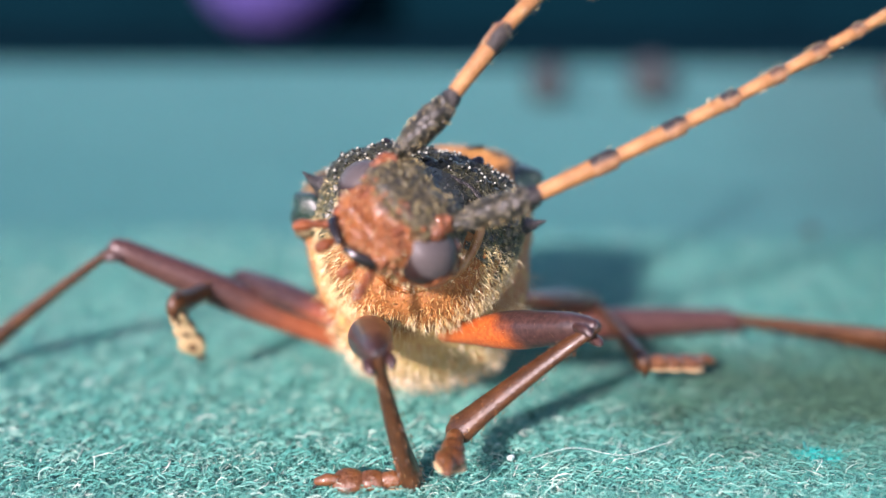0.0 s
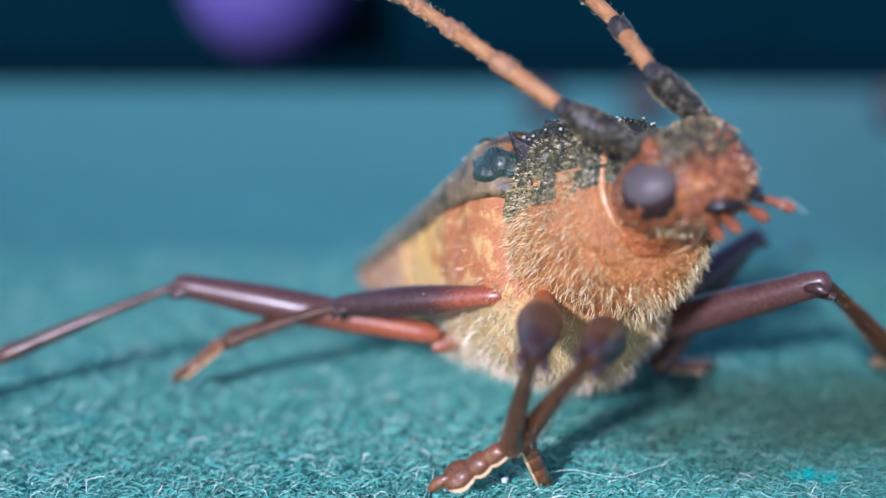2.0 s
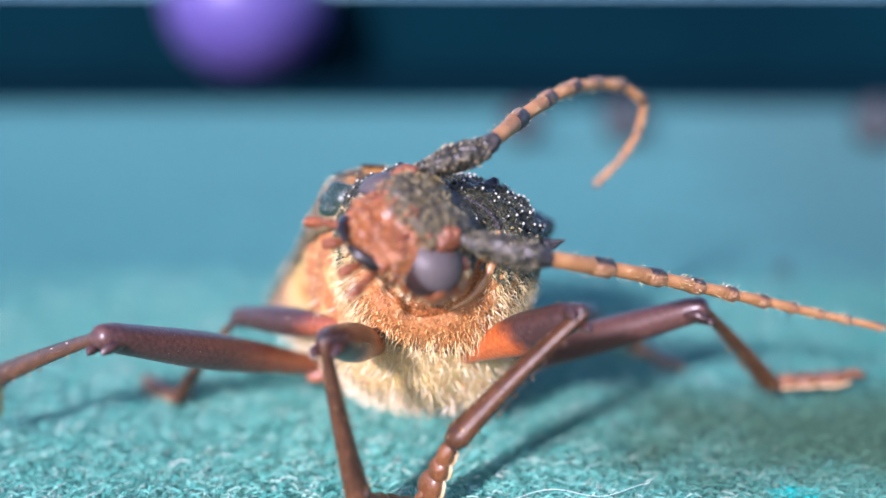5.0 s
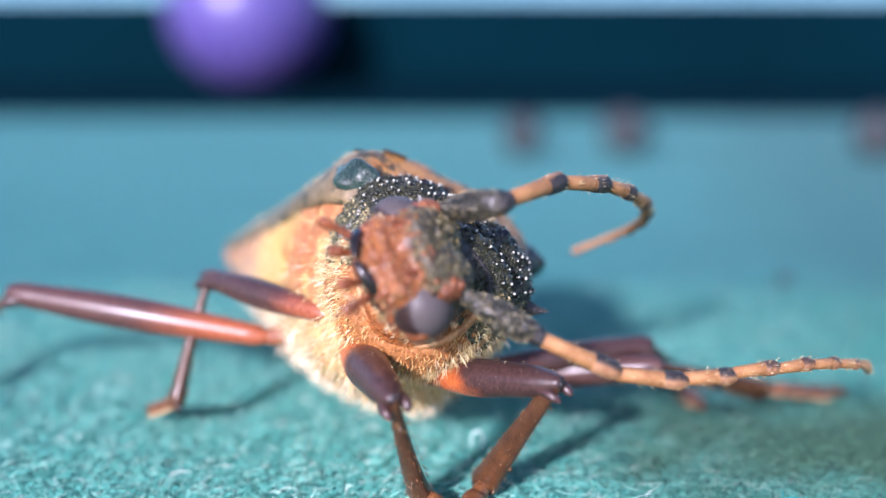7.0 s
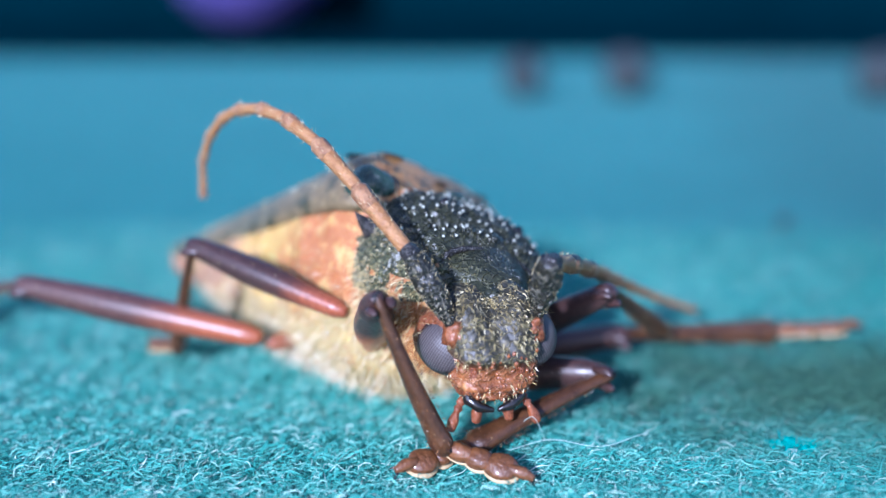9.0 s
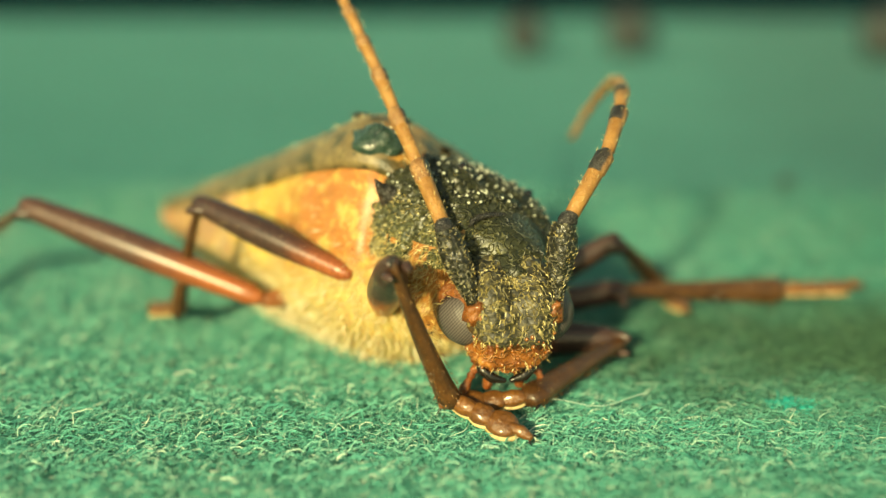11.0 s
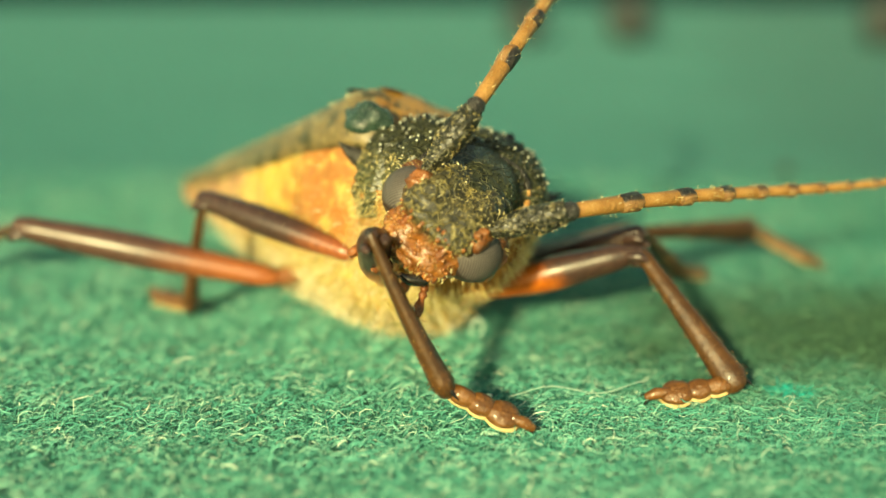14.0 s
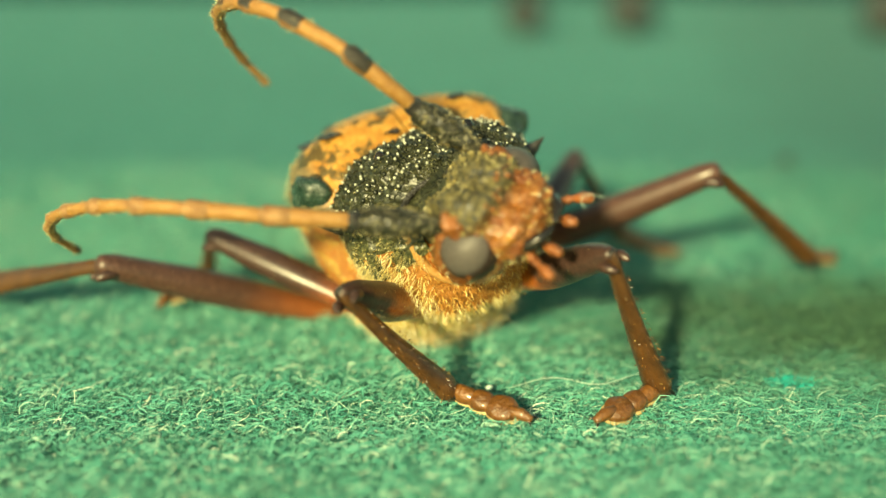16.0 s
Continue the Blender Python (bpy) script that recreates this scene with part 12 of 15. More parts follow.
    walk(got["FB"][2], [
        (0, at(-.44, -7.72, -9.67, -11.1, -15.5, 168)), (.25, at(-1.26, -8.77, -8.78, -80, -14.3, 174.2)), (.5, at(-2.86, -9.37, -8.19, -54.7, 31.4, -44.1)), (.75, at(-3.64, -8.12, -9.42, -91.2, -21.8, 159.7)),
        (1, at(-4.35, -6.3, -10.47, -30.7, -24.2, 160.9)), (1.25, at(-5.19, -4.61, -9.01, -22.8, -19.6, 154)), (1.5, at(-5.69, -3.26, -7.72, -23.9, -11.6, 151)), (1.75, at(-5.41, -3.13, -9.2, -73.8, 13.1, 171.4)),
        (2, at(-5.02, -3.65, -11.34, -45.2, 43, -90.8)), (2.25, at(-6.1, -5.41, -12.63, -30.6, 21.7, -47.1)), (2.5, at(-6.74, -6.95, -13.22, -29.5, -19.9, .7)), (2.75, at(-6.42, -7.21, -12.65, -30.2, -20.8, 10.2)),
        (3, at(-6.15, -7.15, -12.17, -32.1, -24.2, 19.4)), (3.25, at(-5.91, -7.14, -11.76, -32.4, -25.3, 20.5)), (3.5, at(-5.63, -7.05, -11.55, -34.7, -29, 24.5)), (3.75, at(-4.72, -7.08, -11.95, -46.9, -41.7, 50.6)),
        (4, at(-3.45, -7.25, -12.36, -57.5, -46.9, 72.8)), (4.25, at(-2.46, -7.07, -12.82, -67.3, -48.5, 85.4)), (4.5, at(-1.86, -6.92, -13.01, -80.4, -48.1, 99.6)), (4.75, at(-2.1, -7.19, -11.75, -91.6, -44.5, 106.8)),
        (5, at(-2.41, -7.48, -9.6, -102.2, -38, 111.2)), (5.2, at(-1.1, -9.79, -5.65, -47.4, -35, 29.5)), (5.6, at(.13, -9.27, -6.76, -48.7, -39.9, 38.1)), (6, at(1.39, -8, -7.86, -73.7, -37.7, 90.6)),
        (6.4, at(2.71, -6.56, -8.9, -53.3, -15.5, 124.4)), (6.8, at(3.92, -5.48, -9.89, -34.4, -5.4, 131.1)), (7.3, at(5.06, -5.37, -10.7, -25.8, -2.1, 131.1)), (7.5, at(3.89, -6.02, -10.87, -25.3, -3.3, 130.5)),
        (7.75, at(2.58, -5.57, -9.91, -27.4, -8.2, 125.4)), (8, at(1.3, -5.45, -9.37, -30.5, -13.6, 118.7)), (8.25, at(-1.18, -8.34, -9.41, -57.3, -39.4, 90.7)), (8.5, at(-3.34, -10.62, -9.54, -47.4, -53.2, 41.8)),
        (8.75, at(-2.52, -9.02, -9.82, -49.4, -44.9, 77.8)), (9, at(-1.59, -7.41, -10.06, -31.3, -32.6, 96.9)), (9.25, at(-1.38, -6.87, -10.04, -31.7, -31.3, 97)), (9.5, at(-1.13, -6.44, -10, -31.9, -30.4, 97.1)),
        (10, at(-.82, -6.85, -9.74, -33.8, -32.6, 94.2)), (10.4, at(-.26, -7.65, -9.31, -36.7, -38.7, 86.3)), (10.8, at(.49, -8.65, -8.75, -38.3, -46, 74.2)), (11.2, at(1.22, -9.64, -8.15, -36.6, -51.4, 61.3)),
        (11.5, at(1.73, -10.27, -7.75, -34.7, -53.7, 54.5)), (11.8, at(1.99, -10.69, -7.52, -33.5, -53.9, 52)), (12, at(3.46, -9.84, -7.41, -26.1, -52.9, 49)), (12.25, at(6.91, -11.67, -6.03, -33.4, -39.6, 86.3)),
        (12.5, at(10.06, -13.89, -4.58, -28.7, -19.2, 110.1)), (12.75, at(8.74, -15.89, -4.37, -30.6, -29, 98.2)), (13, at(6.97, -17.62, -4.57, -30.4, -37, 84.9)), (13.25, at(6.93, -17.04, -5.16, -29.6, -38.5, 81.9)),
        (13.5, at(7.06, -16.38, -5.89, -29.9, -40.2, 79.4)), (13.75, at(7.43, -16.54, -6.38, -32.3, -42.5, 75.5)), (14, at(7.5, -16.61, -6.93, -33.3, -44, 70)), (14.25, at(6.47, -15.81, -6.76, -30.8, -42.7, 44.7)),
        (14.5, at(5.33, -14.88, -5.74, -33.5, -27.8, 16.1)), (14.75, at(5.4, -13.29, -3.52, -105.2, -20.1, 124.6)), (15, at(5.99, -11.5, -2.34, -81.7, -2.1, 159)), (15.25, at(6.64, -10.42, -5.27, -49.8, -21.8, 130)),
        (15.5, at(6.71, -9.54, -8.47, -6.4, -31.5, 104.1)), (15.75, at(6.03, -10.06, -9.91, 1, -33.6, 102.9)), (16, at(5.48, -10.67, -11.01, 6.6, -35, 100.4))])
    walk(got["MA"][0], [
        (0, at(-4.69, -.25, -4.55, 15.9, -7, 34.9)), (.25, at(-4.32, -.29, -4.38, 16, -10.1, 27.9)), (.5, at(-4.02, -.32, -4.31, 15.6, -12.7, 23.2)), (.75, at(-4.33, -.26, -4.58, 11.7, -10.3, 24.7)),
        (1, at(-4.7, -.23, -4.75, 7.9, -7.6, 27.2)), (1.25, at(-4.71, -.26, -4.55, 14.1, -7.9, 22.5)), (1.5, at(-4.75, -.26, -4.45, 15.3, -7.2, 32.1)), (1.75, at(-4.88, -.26, -4.46, 4.3, -7.3, 31.8)),
        (2, at(-4.95, -.25, -4.58, -8, -7.4, 29.8)), (2.25, at(-4.9, -.25, -4.67, -5.9, -7.2, 33)), (2.5, at(-4.83, -.22, -4.81, -2.9, -6.8, 37.5)), (2.75, at(-4.78, -.22, -4.85, 6.8, -6.8, 37)),
        (3, at(-4.75, -.21, -4.9, 12.5, -7, 34.7)), (3.25, at(-4.76, -.19, -4.95, 13, -7, 34.8)), (3.5, at(-4.76, -.18, -4.95, 12.2, -7, 35)), (3.75, at(-4.76, -.15, -5.04, 7.6, -7.2, 32.6)),
        (4, at(-4.76, -.12, -5.14, 2.3, -7.5, 28.7)), (4.25, at(-4.75, -.09, -5.23, 2, -7.6, 27.4)), (4.5, at(-4.75, -.09, -5.23, -1.4, -7.7, 25.8)), (4.75, at(-4.83, -.02, -5, -5.4, -7.4, 22.9)),
        (5, at(-4.96, .28, -4.69, 2.3, -7, 16.9)), (5.2, at(-4.98, .27, -4.51, -3.5, -8, 8.9)), (5.6, at(-4.98, .15, -4.64, -4.8, -8.2, 6.6)), (6, at(-4.93, .02, -4.81, -.9, -8.4, 5.7)),
        (6.4, at(-4.86, -.11, -5.01, 2.2, -8.4, 10.3)), (6.8, at(-4.75, -.09, -5.23, .6, -8.2, 15.5)), (7.3, at(-4.75, -.09, -5.23, -4.8, -8, 19.8)), (7.5, at(-4.75, -.09, -5.23, -2.6, -7.9, 22.3)),
        (7.75, at(-4.75, -.09, -5.23, 3.5, -7.7, 25.4)), (8, at(-4.75, -.09, -5.23, 5.3, -7.7, 25.1)), (8.25, at(-4.75, -.09, -5.23, 7.8, -7.8, 23.7)), (8.5, at(-4.75, -.09, -5.23, 9.4, -7.8, 24.1)),
        (8.75, at(-5.17, -.1, -5.16, 9.8, -5.3, 24.3)), (9, at(-5.6, -.12, -5.05, 9.8, -2.8, 24.4)), (9.25, at(-5.61, -.12, -5.05, 8.9, -2.8, 22.7)), (9.5, at(-5.61, -.11, -5.05, 8.4, -2.9, 21)),
        (10, at(-5.55, -.11, -5.05, 8.4, -3.3, 21.2)), (10.4, at(-5.39, -.11, -5.09, 8.7, -4.2, 21.6)), (10.8, at(-5.15, -.1, -5.16, 8.9, -5.6, 22.3)), (11.2, at(-4.92, -.09, -5.2, 9, -7, 23)),
        (11.5, at(-4.75, -.09, -5.23, 8.9, -7.8, 23.5)), (11.8, at(-4.75, -.09, -5.23, 9, -7.8, 23.9)), (12, at(-4.75, -.09, -5.23, 10.3, -7.9, 21.5)), (12.25, at(-4.75, -.09, -5.23, 10.5, -8, 20.8)),
        (12.5, at(-4.75, -.09, -5.23, 10.7, -8, 21)), (12.75, at(-4.75, -.09, -5.23, 10.5, -7.7, 25.9)), (13, at(-5, -.1, -5.16, 10.2, -6.1, 29.9)), (13.25, at(-5.25, -.1, -5.08, 9.6, -4.9, 27.5)),
        (13.5, at(-5.34, -.11, -5.04, 7.1, -4.5, 25.3)), (13.75, at(-5.09, -.1, -5.12, 5.2, -6, 23.7)), (14, at(-4.86, -.09, -5.24, 6.4, -7.1, 23.4)), (14.25, at(-4.87, -.14, -4.85, 13.5, -7.7, 25.7)),
        (14.5, at(-4.85, -.18, -4.59, 19.3, -7.5, 28.2)), (14.75, at(-4.8, -.13, -4.78, 22.7, -7.1, 34)), (15, at(-4.76, -.11, -5.03, 25.4, -6.7, 38.6)), (15.25, at(-4.75, -.11, -4.98, 30.1, -6.1, 44.6)),
        (15.5, at(-4.74, -.12, -4.93, 35, -5.6, 48.9)), (15.75, at(-4.72, -.12, -5.03, 35, -6.1, 44.6)), (16, at(-4.75, -.09, -5.23, 32.5, -6.5, 40.1))])
    walk(got["MA"][1], [
        (0, at(-10.44, 7.41, -1.84, -16.3, 69.3, 137.5)), (.25, at(-9.22, 7.94, -1.69, -10.4, 71.4, 131.5)), (.5, at(-8.34, 8.26, -1.7, -1.8, 73, 125.6)), (.75, at(-8.74, 8.44, -2.6, -6.7, 65.8, 110.6)),
        (1, at(-9.36, 8.45, -3.39, -6.5, 52.2, 96.4)), (1.25, at(-8.71, 8.53, -2.15, -5, 6.6, 71.8)), (1.5, at(-10.14, 7.7, -1.84, -5.2, -57.6, 35.9)), (1.75, at(-10.19, 8.13, -3.72, -19.6, -45.8, 48.3)),
        (2, at(-9.69, 8.41, -5.95, -27.6, -37.2, 54)), (2.25, at(-10.19, 8.12, -5.69, -31.3, -42.9, 50.4)), (2.5, at(-10.83, 7.7, -5.31, -27.6, -53.5, 41.1)), (2.75, at(-10.83, 7.59, -3.69, -22.1, -54.4, 40.1)),
        (3, at(-10.49, 7.63, -2.76, -14.9, -54.1, 40.4)), (3.25, at(-10.51, 7.62, -2.72, -15.1, -53.3, 41.3)), (3.5, at(-10.55, 7.63, -2.86, -17.2, -51.9, 42.8)), (3.75, at(-10.21, 8.07, -3.74, -18.9, -53.9, 40.7)),
        (4, at(-9.58, 8.57, -4.75, -18.2, -57.1, 36.6)), (4.25, at(-9.36, 8.7, -4.88, -23.4, -56.4, 37.6)), (4.5, at(-9.05, 8.88, -5.48, -22.6, -57.1, 36.5)), (4.75, at(-8.59, 9.18, -5.93, -29.6, -51.6, 40.9)),
        (5, at(-7.89, 9.78, -4.29, -52.6, -27.1, 53.6)), (5.2, at(-6.44, 10.09, -5.1, -29.3, 56.8, 100.1)), (5.6, at(-5.99, 10.01, -5.47, -40, 50, 92.8)), (6, at(-5.89, 9.93, -4.97, -56.8, 35.7, 83.1)),
        (6.4, at(-6.69, 9.66, -4.63, -76.2, 19.5, 76.6)), (6.8, at(-7.42, 9.49, -5.12, -92, 5, 71.2)), (7.3, at(-8, 9.28, -6.05, -104.5, -6.8, 67.1)), (7.5, at(-8.45, 9.13, -5.68, -106.5, -1.4, 69)),
        (7.75, at(-9.08, 8.85, -4.63, -104.6, -18.9, 62.6)), (8, at(-9.06, 8.83, -4.32, -98, -35.8, 54.8)), (8.25, at(-8.88, 8.86, -3.88, -96.5, -38.6, 53.1)), (8.5, at(-8.97, 8.78, -3.61, -95.6, -40.4, 52.1)),
        (8.75, at(-9.34, 8.78, -3.47, -92.4, -40.2, 49.3)), (9, at(-9.72, 8.78, -3.35, -89.4, -39.7, 46.4)), (9.25, at(-9.47, 8.92, -3.5, -88.9, -40.2, 46)), (9.5, at(-9.21, 9.05, -3.59, -88.8, -40, 46.1)),
        (10, at(-9.17, 9.04, -3.59, -89.9, -39.4, 47.3)), (10.4, at(-9.13, 8.99, -3.6, -91.8, -38.5, 49.1)), (10.8, at(-9.01, 8.94, -3.63, -94.2, -37.4, 51.4)), (11.2, at(-8.93, 8.88, -3.65, -96.5, -36.4, 53.5)),
        (11.5, at(-8.87, 8.84, -3.7, -98.1, -35.8, 54.7)), (11.8, at(-8.92, 8.81, -3.68, -98.5, -35.1, 55.1)), (12, at(-8.56, 8.93, -3.47, -95.1, -41.1, 51.6)), (12.25, at(-8.46, 8.97, -3.44, -92.5, -44.9, 49)),
        (12.5, at(-8.49, 8.94, -3.4, -91.3, -46.6, 47.7)), (12.75, at(-9.23, 8.61, -3.43, -96.8, -42.3, 50.8)), (13, at(-10.05, 8.3, -3.41, -99.7, -37.1, 52.6)), (13.25, at(-9.91, 8.54, -3.42, -96.7, -35.1, 52.5)),
        (13.5, at(-9.66, 8.77, -3.82, -94.8, -33.8, 52.7)), (13.75, at(-9.16, 8.93, -4.22, -97.3, -31.4, 55.5)), (14, at(-8.9, 8.93, -4.13, -96, -30.5, 56.9)), (14.25, at(-9.35, 8.44, -2.55, -85.3, -39.1, 52.9)),
        (14.5, at(-9.66, 7.89, -1.32, -73.6, -44.5, 49.3)), (14.75, at(-10.32, 7.21, -.96, -75.7, -41.5, 51.4)), (15, at(-10.76, 6.6, -.79, -76.1, -39.7, 52.5)), (15.25, at(-11.17, 5.65, -.02, -71.1, -40.7, 51.8)),
        (15.5, at(-11.24, 4.82, .76, -64.8, -41.7, 51.2)), (15.75, at(-10.88, 5.26, .64, -56.3, -47.7, 46.7)), (16, at(-10.62, 5.93, .09, -48.5, -53.9, 40.7))])
    walk(got["MA"][2], [
        (0, at(-13.76, .95, -2.56, -42.8, -1.7, -8.9)), (.25, at(-13.77, 2.25, -2.11, -41, -1.3, -7.8)), (.5, at(-14.14, 3.83, -1.77, -37.2, -1.1, -3.2)), (.75, at(-15.26, 5.15, -2.94, -31.1, -7.6, 22.6)),
        (1, at(-16.5, 7, -3.9, -25.7, -13.6, 47)), (1.25, at(-15.64, 10.73, -2.78, -27.4, -14.5, 48.3)), (1.5, at(-13.95, 13.91, -2.2, -29.1, -14.7, 44.1)), (1.75, at(-14.16, 14.01, -5.42, -35.2, -21.1, 41.5)),
        (2, at(-13.72, 13.86, -8.65, -39.2, -27.4, 39.2)), (2.25, at(-13.35, 14.08, -8.47, -43.2, -25.9, 50.5)), (2.5, at(-13.03, 14.37, -7.32, -45.7, -23.4, 62.9)), (2.75, at(-13.49, 14.2, -5.28, -44.2, -22.5, 64.4)),
        (3, at(-13.91, 13.98, -3.86, -43.8, -21.9, 65.1)), (3.25, at(-14.02, 13.92, -3.85, -46.3, -21.4, 66.6)), (3.5, at(-14.05, 13.9, -4.19, -48.9, -21, 68.2)), (3.75, at(-13.26, 14.55, -5.14, -47.9, -18.7, 89.5)),
        (4, at(-12.17, 15.29, -5.99, -41, -14.5, 108.1)), (4.25, at(-11.54, 15.49, -6.48, -41.2, -13.5, 113)), (4.5, at(-11.16, 15.7, -7, -41.9, -12.9, 114.4)), (4.75, at(-10.61, 15.83, -8.17, -27.5, -22.3, 76.8)),
        (5, at(-9.9, 14.53, -9.46, 8.8, -22.7, 6.9)), (5.2, at(-12.19, 6.04, -7.05, -15.2, -23.9, 2.8)), (5.6, at(-11.41, 6.15, -8.48, -16.9, -27.8, 4.1)), (6, at(-10.27, 6.85, -9.94, -18.8, -30.6, 5.3)),
        (6.4, at(-8.93, 7.77, -11.31, -20.7, -33, 6.1)), (6.8, at(-7.39, 8.8, -12.39, -21.3, -35.1, 4.9)), (7.3, at(-5.99, 9.33, -13.07, -20.6, -38.4, 2.9)), (7.5, at(-6.46, 8.54, -12.68, -15.9, -40, -.2)),
        (7.75, at(-6.39, 10.03, -11.32, -11.2, -39.7, -3.8)), (8, at(-5.78, 11.7, -10.18, -6.8, -38.8, -7.8)), (8.25, at(-5.5, 11.99, -9.55, -2.6, -36.7, -10.9)), (8.5, at(-5.51, 12.05, -9.14, .2, -35, -13)),
        (8.75, at(-6.04, 12.14, -9.04, -1.1, -33.5, -13.5)), (9, at(-6.56, 12.21, -8.96, -3.6, -32.2, -13.6)), (9.25, at(-6.31, 12.4, -9.07, -5.3, -32.5, -14.6)), (9.5, at(-6.07, 12.55, -9.18, -6.1, -32.6, -15.4)),
        (10, at(-6.04, 12.45, -9.24, -6, -33.1, -15.5)), (10.4, at(-5.98, 12.27, -9.31, -5.6, -34.2, -15.6)), (10.8, at(-5.84, 12.06, -9.41, -4.9, -35.6, -15.8)), (11.2, at(-5.7, 11.85, -9.49, -4.3, -37, -15.9)),
        (11.5, at(-5.59, 11.7, -9.55, -4.1, -38, -15.9)), (11.8, at(-5.66, 11.6, -9.58, -4.4, -38, -15.6)), (12, at(-5.09, 12.28, -8.95, -7.1, -36.4, -13)), (12.25, at(-4.85, 12.64, -8.61, -7.9, -35.3, -11.6)),
        (12.5, at(-4.8, 12.75, -8.41, -8.6, -34.8, -10.6)), (12.75, at(-5.48, 11.84, -8.79, -6, -35.3, -11.4)), (13, at(-6.44, 11, -9.16, -3.4, -34.4, -12.4)), (13.25, at(-6.68, 11.32, -9.36, -4.9, -33.7, -10.8)),
        (13.5, at(-6.73, 11.63, -9.87, -6.2, -33.6, -8.4)), (13.75, at(-6.27, 11.51, -10.4, -3.6, -34, -6.5)), (14, at(-6.26, 11.59, -10.39, -.9, -32.4, -3.1)), (14.25, at(-7.06, 12.46, -8.2, -3.4, -26.5, 10.7)),
        (14.5, at(-8.02, 12.95, -6.32, -3.5, -19, 23.4)), (14.75, at(-8.81, 12, -6.26, -3.4, -15.4, 27)), (15, at(-9.39, 11.26, -6.25, -2.8, -12.9, 30)), (15.25, at(-10.25, 10.65, -5.25, -5.9, -10.8, 31.7)),
        (15.5, at(-10.91, 10.19, -4.18, -8.8, -8.5, 35.8)), (15.75, at(-10.75, 11.31, -3.44, -8.1, -7.9, 89.1)), (16, at(-10.41, 12.48, -3.14, -4.1, -8.5, 133.1))])
